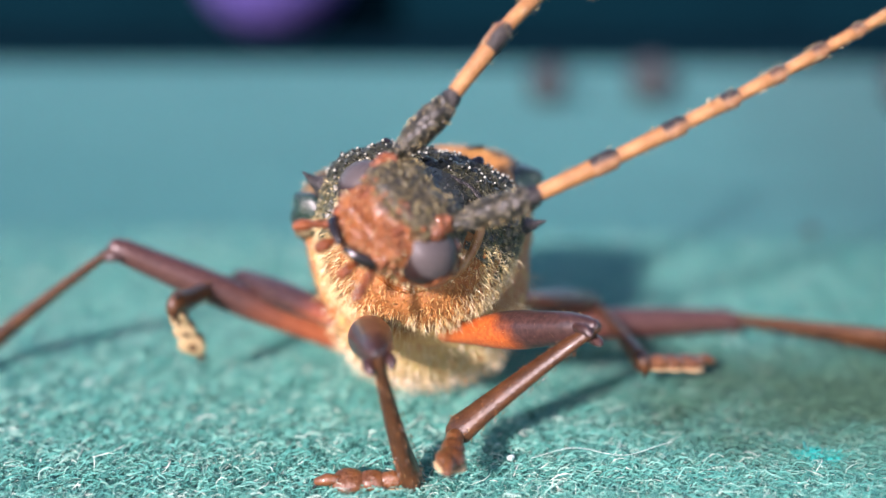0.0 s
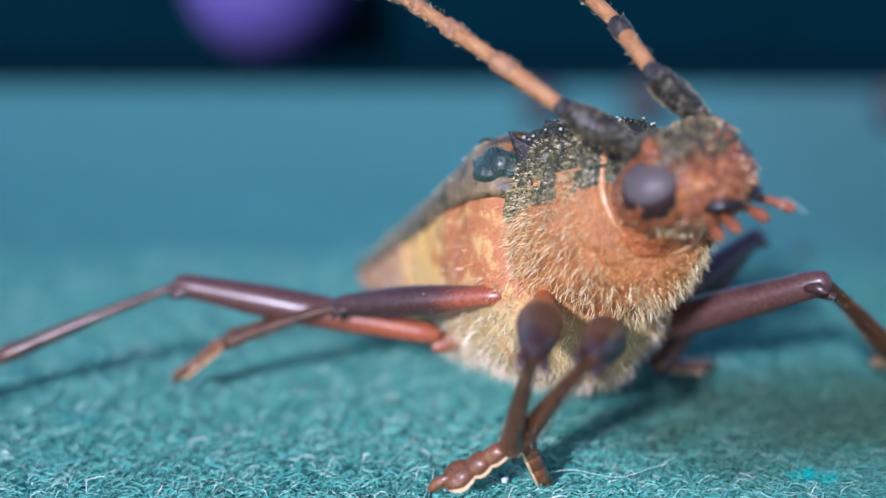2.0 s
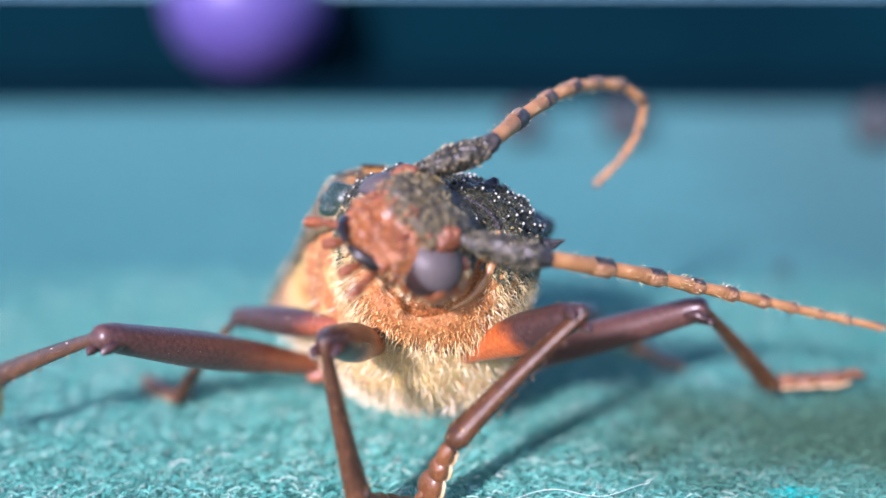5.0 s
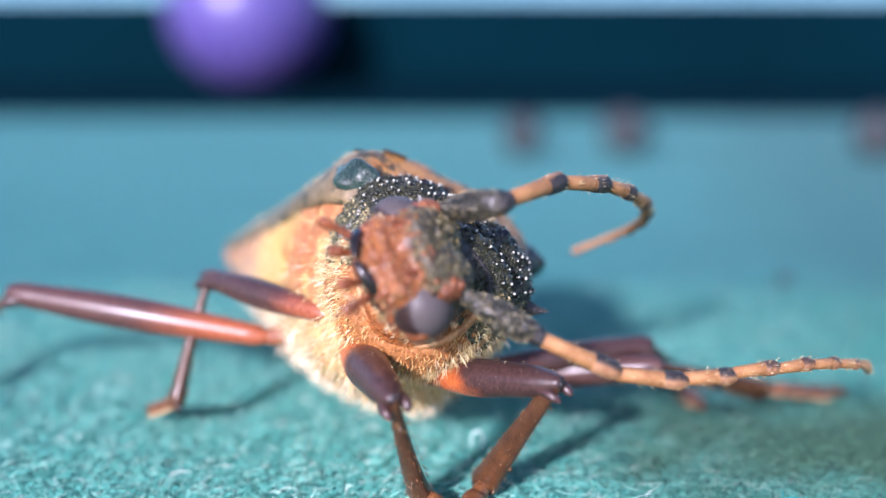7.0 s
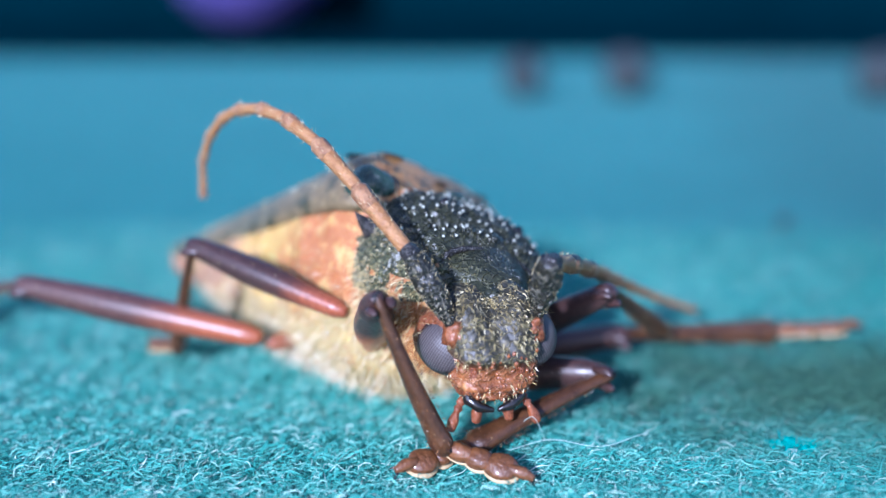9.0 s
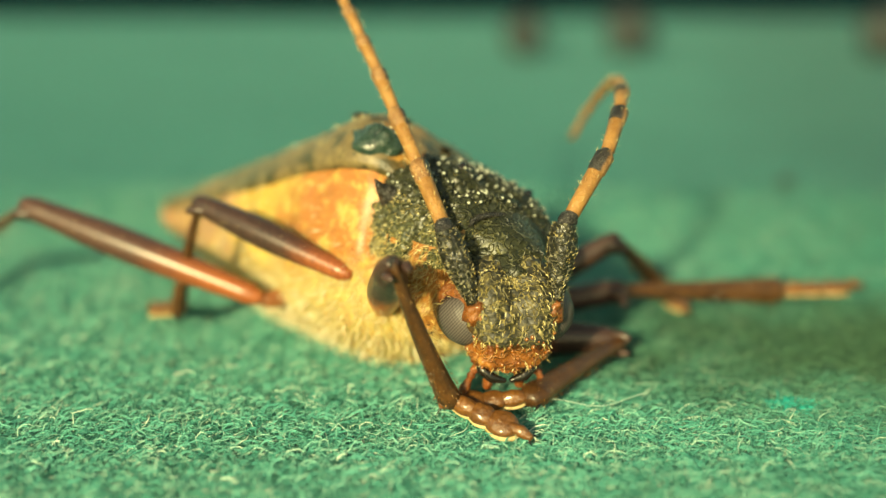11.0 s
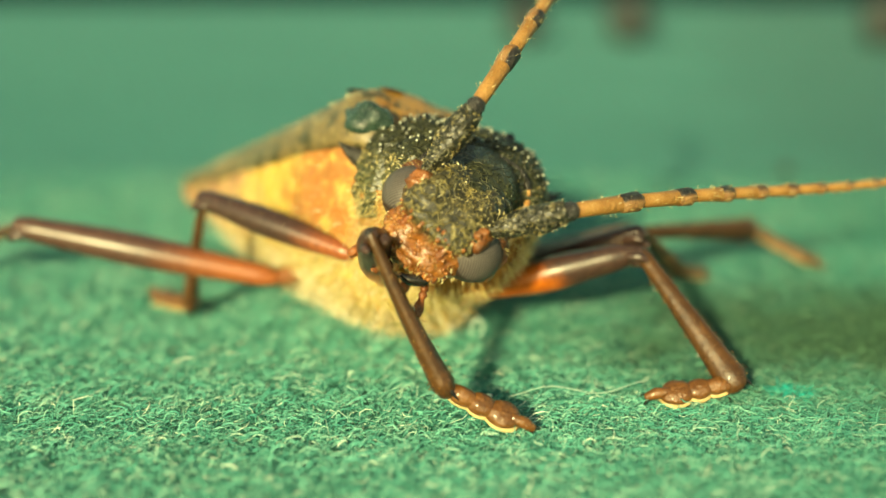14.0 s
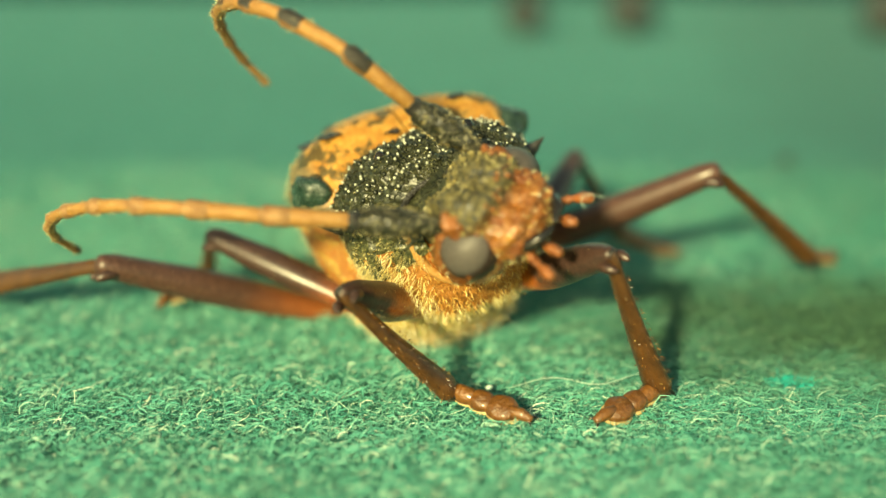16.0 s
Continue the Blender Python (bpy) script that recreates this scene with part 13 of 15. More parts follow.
    walk(got["HA"][0], [
        (0, at(-4.18, 6.55, -6.82, 30.8, 1.7, 101.3)), (.25, at(-3.62, 6.5, -6.62, 31.8, .8, 93.1)), (.5, at(-3.14, 6.47, -6.52, 31.1, -1.5, 82.9)), (.75, at(-3.86, 6.54, -6.72, 26.8, -.5, 89.1)),
        (1, at(-4.7, 6.55, -6.84, 19.6, -.4, 92.1)), (1.25, at(-4.69, 6.63, -6.6, 23.6, -2.2, 79.9)), (1.5, at(-4.7, 6.73, -6.47, 26.6, -4.1, 65.6)), (1.75, at(-4.62, 6.63, -6.65, 15.7, -4.5, 59.7)),
        (2, at(-4.44, 6.55, -6.85, 3.6, -5.2, 52.9)), (2.25, at(-4.39, 6.55, -6.94, 1.8, -5.2, 52.8)), (2.5, at(-4.32, 6.58, -7.08, 5.7, -4.9, 55)), (2.75, at(-4.27, 6.58, -7.12, 17.4, -3.8, 63.7)),
        (3, at(-4.24, 6.59, -7.17, 23.8, -2.7, 71.4)), (3.25, at(-4.25, 6.61, -7.22, 23.3, -2.5, 73)), (3.5, at(-4.25, 6.62, -7.22, 21.6, -2.3, 74.7)), (3.75, at(-4.25, 6.65, -7.31, 17.2, .8, 95.6)),
        (4, at(-4.25, 6.68, -7.41, 10.1, 3.7, 115.4)), (4.25, at(-4.24, 6.71, -7.5, 6.5, 4.5, 121.6)), (4.5, at(-4.24, 6.71, -7.5, 3, 4.9, 124.5)), (4.75, at(-4.17, 6.77, -7.25, 2.1, 4.2, 122.2)),
        (5, at(-3.94, 7.06, -6.85, 3.1, 3, 118)), (5.2, at(-4, 7.06, -6.65, 9.8, 3.6, 121)), (5.6, at(-4.16, 6.96, -6.8, 4.1, 2.3, 109.9)), (6, at(-4.27, 6.83, -7.01, -1.9, .2, 94.3)),
        (6.4, at(-4.35, 6.69, -7.28, -6.8, -1.9, 77.1)), (6.8, at(-4.24, 6.71, -7.5, -10.1, -4.3, 59.8)), (7.3, at(-4.24, 6.71, -7.5, -13, -6.2, 43.9)), (7.5, at(-4.24, 6.71, -7.5, -13.8, -5.9, 46.2)),
        (7.75, at(-4.24, 6.71, -7.5, -11.2, -6.2, 43.7)), (8, at(-4.24, 6.71, -7.5, -8.4, -6.7, 38.6)), (8.25, at(-4.24, 6.71, -7.5, -5, -6.9, 36.3)), (8.5, at(-4.24, 6.71, -7.5, -2.4, -7, 35)),
        (8.75, at(-4.77, 6.7, -7.45, -1.6, -4.9, 33.6)), (9, at(-5.31, 6.68, -7.35, -1.4, -2.6, 32.5)), (9.25, at(-5.32, 6.68, -7.35, -2.7, -2.6, 32.2)), (9.5, at(-5.32, 6.69, -7.35, -3.4, -2.6, 32.3)),
        (10, at(-5.24, 6.69, -7.35, -1.6, -3, 32.7)), (10.4, at(-5.04, 6.69, -7.39, .8, -3.8, 33.1)), (10.8, at(-4.74, 6.7, -7.45, 3.1, -5, 33.6)), (11.2, at(-4.44, 6.71, -7.48, 5.1, -6.3, 34)),
        (11.5, at(-4.24, 6.71, -7.5, 6.2, -7, 34.6)), (11.8, at(-4.24, 6.71, -7.5, 7.2, -7, 35.2)), (12, at(-4.24, 6.71, -7.5, 9.4, -7.1, 34.4)), (12.25, at(-4.24, 6.71, -7.5, 9.2, -7, 35.6)),
        (12.5, at(-4.24, 6.71, -7.5, 8.3, -6.9, 36.6)), (12.75, at(-4.24, 6.71, -7.5, 6.9, -6.5, 40.3)), (13, at(-4.55, 6.7, -7.44, 5.9, -5.1, 43.2)), (13.25, at(-4.86, 6.7, -7.37, 3.5, -4.2, 40.8)),
        (13.5, at(-4.97, 6.69, -7.34, -.8, -4, 38.7)), (13.75, at(-4.66, 6.7, -7.41, -3.4, -4.9, 41.2)), (14, at(-4.38, 6.71, -7.52, -2.7, -5.5, 44.6)), (14.25, at(-4.36, 6.66, -7.12, 4.8, -5.8, 47.4)),
        (14.5, at(-4.34, 6.62, -6.86, 12.4, -5.5, 50)), (14.75, at(-4.29, 6.67, -7.05, 16.3, -4.9, 55.4)), (15, at(-4.25, 6.69, -7.3, 19.8, -4.4, 59.3)), (15.25, at(-4.24, 6.69, -7.25, 22.4, -3.8, 64.1)),
        (15.5, at(-4.23, 6.68, -7.2, 25.4, -2.8, 71.3)), (15.75, at(-4.21, 6.68, -7.3, 31.1, -.4, 87.6)), (16, at(-4.24, 6.71, -7.5, 33.4, 1.5, 99.9))])
    walk(got["HA"][1], [
        (0, at(-16.93, 4.22, .89, -26.8, -8.9, 66.3)), (.25, at(-16.43, 5.92, 1.32, -24.7, -19.5, 63)), (.5, at(-15.97, 7.86, 1.28, -20.4, -32.6, 59.4)), (.75, at(-17.32, 6.69, .08, -13.9, -15.7, 63.2)),
        (1, at(-18.89, 5.99, -1.77, -8.6, 16.1, 71.7)), (1.25, at(-18.33, 8.82, -.56, -5.8, -.9, 66.1)), (1.5, at(-17.17, 11.86, .26, -5, -20.9, 58)), (1.75, at(-17.31, 13.67, -2.57, -20.5, -15.9, 62.2)),
        (2, at(-16.5, 15.56, -5.91, -30.1, -14.3, 64.3)), (2.25, at(-16.42, 15.63, -6.47, -25.1, -22.8, 60.9)), (2.5, at(-16.69, 15.08, -5.6, -21.2, -30, 57.7)), (2.75, at(-17.31, 12.68, -2.64, -18.2, -34.2, 55.6)),
        (3, at(-17.42, 10.71, -1.1, -12.8, -39.6, 52.6)), (3.25, at(-17.57, 10.42, -1.27, -14.1, -38.7, 53.1)), (3.5, at(-17.84, 10.11, -1.68, -17, -37.3, 53.9)), (3.75, at(-18.6, 5.31, -2.85, -21.3, -40.1, 52.3)),
        (4, at(-17.74, .47, -4.78, -19.7, -40.5, 52)), (4.25, at(-17.07, -1.04, -5.8, -20.5, -40.7, 51.9)), (4.5, at(-16.69, -1.78, -6.71, -20.7, -42.3, 50.8)), (4.75, at(-16.94, -1.23, -6.71, -20.4, -47.8, 44.5)),
        (5, at(-17.27, .02, -6.03, -22, -51.8, 35.6)), (5.2, at(-16.84, -.45, -4.09, -27.5, -45.6, 43.5)), (5.6, at(-18.33, 1.87, -5.74, -35.2, -50.8, 40.5)), (6, at(-19.31, 5.7, -7.51, -40.6, -56.2, 35.9)),
        (6.4, at(-18.94, 10.08, -9.07, -43, -59.5, 32.8)), (6.8, at(-16.97, 14.36, -10.13, -41.5, -60.8, 30.5)), (7.3, at(-14.17, 17.54, -10.89, -38.1, -59.8, 32.3)), (7.5, at(-14.55, 17.11, -11.09, -35.7, -60.6, 30.8)),
        (7.75, at(-14.24, 17.61, -10.42, -31.5, -62.8, 26.2)), (8, at(-13.35, 18.52, -9.7, -27, -65.1, 20.3)), (8.25, at(-13, 18.91, -8.82, -22.9, -66.9, 14.1)), (8.5, at(-12.82, 19.1, -8.13, -18.9, -67.9, 9.4)),
        (8.75, at(-13.1, 19.26, -7.87, -17.2, -65.5, 7.4)), (9, at(-13.41, 19.4, -7.73, -17.1, -62.7, 6.6)), (9.25, at(-13.33, 19.44, -8.08, -18.2, -63.1, 4.7)), (9.5, at(-13.36, 19.42, -8.27, -19.9, -63.4, 3.4)),
        (10, at(-13.35, 19.39, -7.76, -26, -62.9, 8.4)), (10.4, at(-13.28, 19.32, -7.2, -31.8, -62.5, 13.9)), (10.8, at(-13.11, 19.21, -6.65, -37.6, -62.3, 20)), (11.2, at(-12.97, 19.07, -6.15, -42.5, -61.9, 25.5)),
        (11.5, at(-12.91, 18.94, -5.89, -45, -61.9, 28.4)), (11.8, at(-13.06, 18.79, -5.62, -45.8, -61.4, 29.4)), (12, at(-12.9, 18.81, -5.07, -43.4, -62.2, 27.6)), (12.25, at(-13.15, 18.64, -5.12, -41.5, -63.4, 24.9)),
        (12.5, at(-13.35, 18.53, -5.34, -40.3, -64.2, 22.9)), (12.75, at(-14.08, 17.99, -5.69, -42.1, -64, 23.3)), (13, at(-14.92, 17.54, -5.89, -41.9, -62.5, 22.4)), (13.25, at(-14.74, 18.05, -6.47, -37.6, -61.6, 20.3)),
        (13.5, at(-14.39, 18.46, -7.56, -33.3, -61.5, 18.7)), (13.75, at(-14.52, 18.08, -8.29, -32.4, -63.5, 18.1)), (14, at(-14.91, 17.48, -8.23, -30.7, -64.3, 19.5)), (14.25, at(-15.51, 16.74, -5.87, -30.5, -60.2, 31.6)),
        (14.5, at(-15.82, 15.85, -3.64, -25.7, -53.1, 41.6)), (14.75, at(-16.42, 14.58, -2.83, -27.5, -46.8, 47.5)), (15, at(-16.65, 13.6, -2.21, -27.1, -41.7, 51.2)), (15.25, at(-16.95, 12.45, -1.53, -21, -40.7, 51.9)),
        (15.5, at(-17.23, 10.74, -.73, -14.8, -42.5, 50.7)), (15.75, at(-17.11, 7.17, .5, -9.5, -47.8, 46.7)), (16, at(-16.69, 4.76, .78, -4.3, -51.9, 42.9))])
    walk(got["HA"][2], [
        (0, at(-25.72, 8.92, -4.07, -19.7, -8.8, 126.2)), (.25, at(-24.73, 11.89, -3.07, -18.6, -9.8, 122.2)), (.5, at(-23.88, 14.98, -2, -18, -11.3, 118.3)), (.75, at(-26.64, 12.2, -2.49, -19.5, -13.9, 106.7)),
        (1, at(-29.48, 9, -3.37, -19.3, -15.5, 91.4)), (1.25, at(-28.45, 13.32, -1.68, -29.2, -13.6, 77.2)), (1.5, at(-26.39, 18.04, -.65, -39.8, -11.5, 65.2)), (1.75, at(-26.03, 19.48, -6.32, -43.5, -16.4, 68.1)),
        (2, at(-24.58, 20.97, -11.31, -46.7, -19.1, 77.5)), (2.25, at(-24.34, 22.13, -10.82, -47.3, -9.1, 105)), (2.5, at(-24.39, 22.32, -9.08, -41.6, -2.2, 127.1)), (2.75, at(-24.93, 20.26, -5.52, -46.2, -6.7, 129.5)),
        (3, at(-25.08, 18.55, -3, -51.6, -10.2, 129.9)), (3.25, at(-25.18, 18.26, -3.39, -53.7, -7.3, 134)), (3.5, at(-25.28, 17.96, -4.26, -55.4, -3.9, 137.8)), (3.75, at(-25.2, 13.72, -5.95, -66.1, -16.1, 100.8)),
        (4, at(-24.49, 8.84, -7.64, -39.7, -22.3, 42.9)), (4.25, at(-23.71, 7.4, -8.74, -36.3, -22.7, 34.5)), (4.5, at(-23.09, 6.85, -9.62, -35.9, -23.3, 30.2)), (4.75, at(-22.2, 8.23, -9.32, -37.1, -23.8, 24.4)),
        (5, at(-20.62, 10.31, -8.59, -38.7, -24.2, 16)), (5.2, at(-20.97, 9.24, -7.7, -47.9, -24.2, 22.9)), (5.6, at(-20.45, 12.02, -9.79, -57.3, -27.2, 27.5)), (6, at(-19.38, 16.07, -11.54, -82.3, -25.8, 46.5)),
        (6.4, at(-17.84, 20.47, -12.92, -102.5, 10.9, 116.9)), (6.8, at(-15.65, 24.81, -13.72, -73.1, 28.6, 149.7)), (7.3, at(-13.82, 28.12, -14.34, -53.5, 34.4, 158.4)), (7.5, at(-14.33, 27.77, -14.28, -44.5, 36.8, 161.5)),
        (7.75, at(-13.79, 28.41, -13.07, -41, 36.4, 159.7)), (8, at(-12.51, 29.41, -11.82, -39.3, 35.3, 156.4)), (8.25, at(-11.64, 29.83, -10.52, -36.2, 33, 154.3)), (8.5, at(-11.24, 30.03, -9.48, -34.6, 31.1, 152.9)),
        (8.75, at(-11.51, 30.19, -9.23, -34, 29.6, 152.5)), (9, at(-11.75, 30.3, -9.23, -33.2, 28.2, 152)), (9.25, at(-11.1, 30.23, -9.64, -33.3, 28.6, 151)), (9.5, at(-10.59, 30.06, -9.97, -33.4, 28.8, 150.4)),
        (10, at(-10.53, 29.93, -9.98, -35.8, 28.5, 148)), (10.4, at(-10.52, 29.75, -9.91, -40.1, 28.4, 144.9)), (10.8, at(-10.5, 29.56, -9.81, -46, 28.1, 140.8)), (11.2, at(-10.52, 29.34, -9.68, -52.6, 27.3, 136.2)),
        (11.5, at(-10.54, 29.16, -9.6, -57.4, 26.3, 132.7)), (11.8, at(-10.76, 28.99, -9.44, -61, 24.6, 129.5)), (12, at(-10.66, 29.11, -8.63, -64.3, 20.3, 126.2)), (12.25, at(-10.68, 28.98, -8.42, -62.7, 17.4, 123.3)),
        (12.5, at(-10.69, 28.87, -8.47, -60.1, 15.8, 121.3)), (12.75, at(-11.19, 28.23, -8.96, -56.8, 17.8, 122.5)), (13, at(-11.98, 27.72, -9.31, -51.9, 19.3, 124.7)), (13.25, at(-12.18, 28.39, -9.7, -48.3, 18.6, 125.1)),
        (13.5, at(-12.31, 29, -10.48, -45.6, 18, 124.9)), (13.75, at(-12.36, 28.67, -10.95, -44.5, 17.3, 124.3)), (14, at(-13.29, 28.21, -10.68, -41.3, 15.1, 124.5)), (14.25, at(-16.36, 27.47, -8.67, -28.8, 10.1, 126.8)),
        (14.5, at(-19.59, 25.91, -6.54, -16.2, 5.2, 128.5)), (14.75, at(-21.16, 24.01, -6.35, -12.9, 4.7, 128.4)), (15, at(-22.26, 22.43, -5.99, -11.3, 3.7, 126.9)), (15.25, at(-23.52, 20.91, -4.56, -11.7, -.1, 119.9)),
        (15.5, at(-24.34, 19.05, -2.83, -11.7, -4.6, 106.8)), (15.75, at(-24.17, 15.68, -.74, -7.9, -7.8, 78.5)), (16, at(-23.76, 13.34, .27, -4, -6, 59))])
    walk(got["MB"][0], [
        (0, at(4.81, -.25, -4.55, -9.3, 6.7, -38.7)), (.25, at(5.16, -.41, -3.9, -9.6, 4.4, -41)), (.5, at(5.45, -.52, -3.43, -8, 2.4, -43.4)), (.75, at(5.17, -.38, -4.1, 7.8, 4.6, -41.1)),
        (1, at(5, -.03, -4.57, 23.4, 6.5, -35.5)), (1.25, at(4.73, -.3, -4.58, 27.5, 4.5, -55.3)), (1.5, at(4.31, -.35, -4.7, 32.9, 3.9, -81)), (1.75, at(4.62, -.26, -4.46, 36.3, 2, -80.1)),
        (2, at(4.56, -.25, -4.57, 34.3, 3, -80.6)), (2.25, at(4.61, -.25, -4.66, 25.2, 2.5, -70.7)), (2.5, at(4.68, -.22, -4.81, 24.2, 4.3, -65)), (2.75, at(4.73, -.21, -4.85, 17.9, 4.1, -60.2)),
        (3, at(4.76, -.21, -4.9, 18.2, 4.1, -57.9)), (3.25, at(4.75, -.18, -4.94, 18.8, 3.9, -61.1)), (3.5, at(4.75, -.17, -4.94, 21, 3.6, -63.5)), (3.75, at(4.75, -.14, -5.04, 16.4, 4.6, -56.1)),
        (4, at(4.75, -.11, -5.14, 11, 5.5, -47.2)), (4.25, at(3.33, -1.28, -6.09, 25, 7.8, -46.4)), (4.5, at(3.78, -1.01, -5.62, 16.5, 6.9, -44.4)), (4.75, at(3.8, -.95, -5.38, 15.1, 6.9, -49.5)),
        (5, at(3.69, -.93, -5.17, 15.5, 7.3, -59.4)), (5.2, at(3.7, -.65, -5, 25.1, 6.7, -70.5)), (5.6, at(3.92, -.35, -5.03, 28.8, 4.8, -81.9)), (6, at(4.21, -.18, -5.04, 29.9, 1.7, -92.7)),
        (6.4, at(4.52, -.09, -5.08, 29.8, -2, -101.7)), (6.8, at(4.74, -.09, -5.24, 29.4, -4.3, -110.6)), (7.3, at(4.73, -.08, -5.24, 30, -5.6, -119)), (7.5, at(4.72, -.07, -5.25, 33.1, -7.3, -128)),
        (7.75, at(4.75, -.1, -5.22, 33, .2, -157.1)), (8, at(4.76, -.14, -5.2, 34.1, -4.1, -167.2)), (8.25, at(4.77, -.21, -5.16, 30.5, -4.7, -171.3)), (8.5, at(4.78, -.31, -5.12, 26.7, -4.9, -175.3)),
        (8.75, at(4.32, -.31, -5.49, 28, -8.7, 178)), (9, at(3.84, -.42, -5.79, 28.7, -11.6, 170.4)), (9.25, at(3.86, -.45, -5.74, 34.2, -3.7, -179.5)), (9.5, at(3.63, .07, -6.23, 43.8, -7.6, -138.1)),
        (10, at(3.71, .09, -6.15, 44.4, -7.3, -141)), (10.4, at(3.92, .09, -6.02, 44.9, -7, -145.8)), (10.8, at(4.2, .09, -5.8, 45.5, -6.2, -151.4)), (11.2, at(4.48, .09, -5.58, 45.8, -5.4, -155.9)),
        (11.5, at(4.67, .07, -5.42, 45.9, -4.5, -158.4)), (11.8, at(4.67, .07, -5.41, 45.9, -4.5, -159.3)), (12, at(4.58, .07, -5.48, 47, -3.6, -136.4)), (12.25, at(4.52, .05, -5.54, 49, -2.2, -123.5)),
        (12.5, at(4.47, .04, -5.6, 50.2, -.8, -116.3)), (12.75, at(4.61, .07, -5.49, 50.6, -3.1, -142.3)), (13, at(4.48, -.07, -5.44, 42.8, -.5, -168.3)), (13.25, at(4.13, .04, -5.76, 47.2, -7.5, -151.8)),
        (13.5, at(4, .02, -5.82, 47, -7.3, -139.4)), (13.75, at(4.43, -.43, -5.23, 33.1, 2.1, -173.6)), (14, at(4.67, -.28, -5.27, 27.1, -6.1, -175)), (14.25, at(4.61, -.06, -4.91, 38.4, 15.6, -151.8)),
        (14.5, at(3.57, -.56, -5.19, 27.8, 5, -68.1)), (14.75, at(4.71, -.11, -4.77, 23, 6.4, -40.5)), (15, at(4.74, -.11, -5.03, 10.9, 4.6, -56.2)), (15.25, at(4.35, -.51, -5.47, 41.3, 6.8, -38.8)),
        (15.5, at(4.22, -.4, -5.25, 28.2, 5.3, -60.1)), (15.75, at(4.3, -.43, -5.23, 19.1, 5.4, -55.5)), (16, at(4.31, -.42, -5.37, 14.3, 5.6, -51.7))])
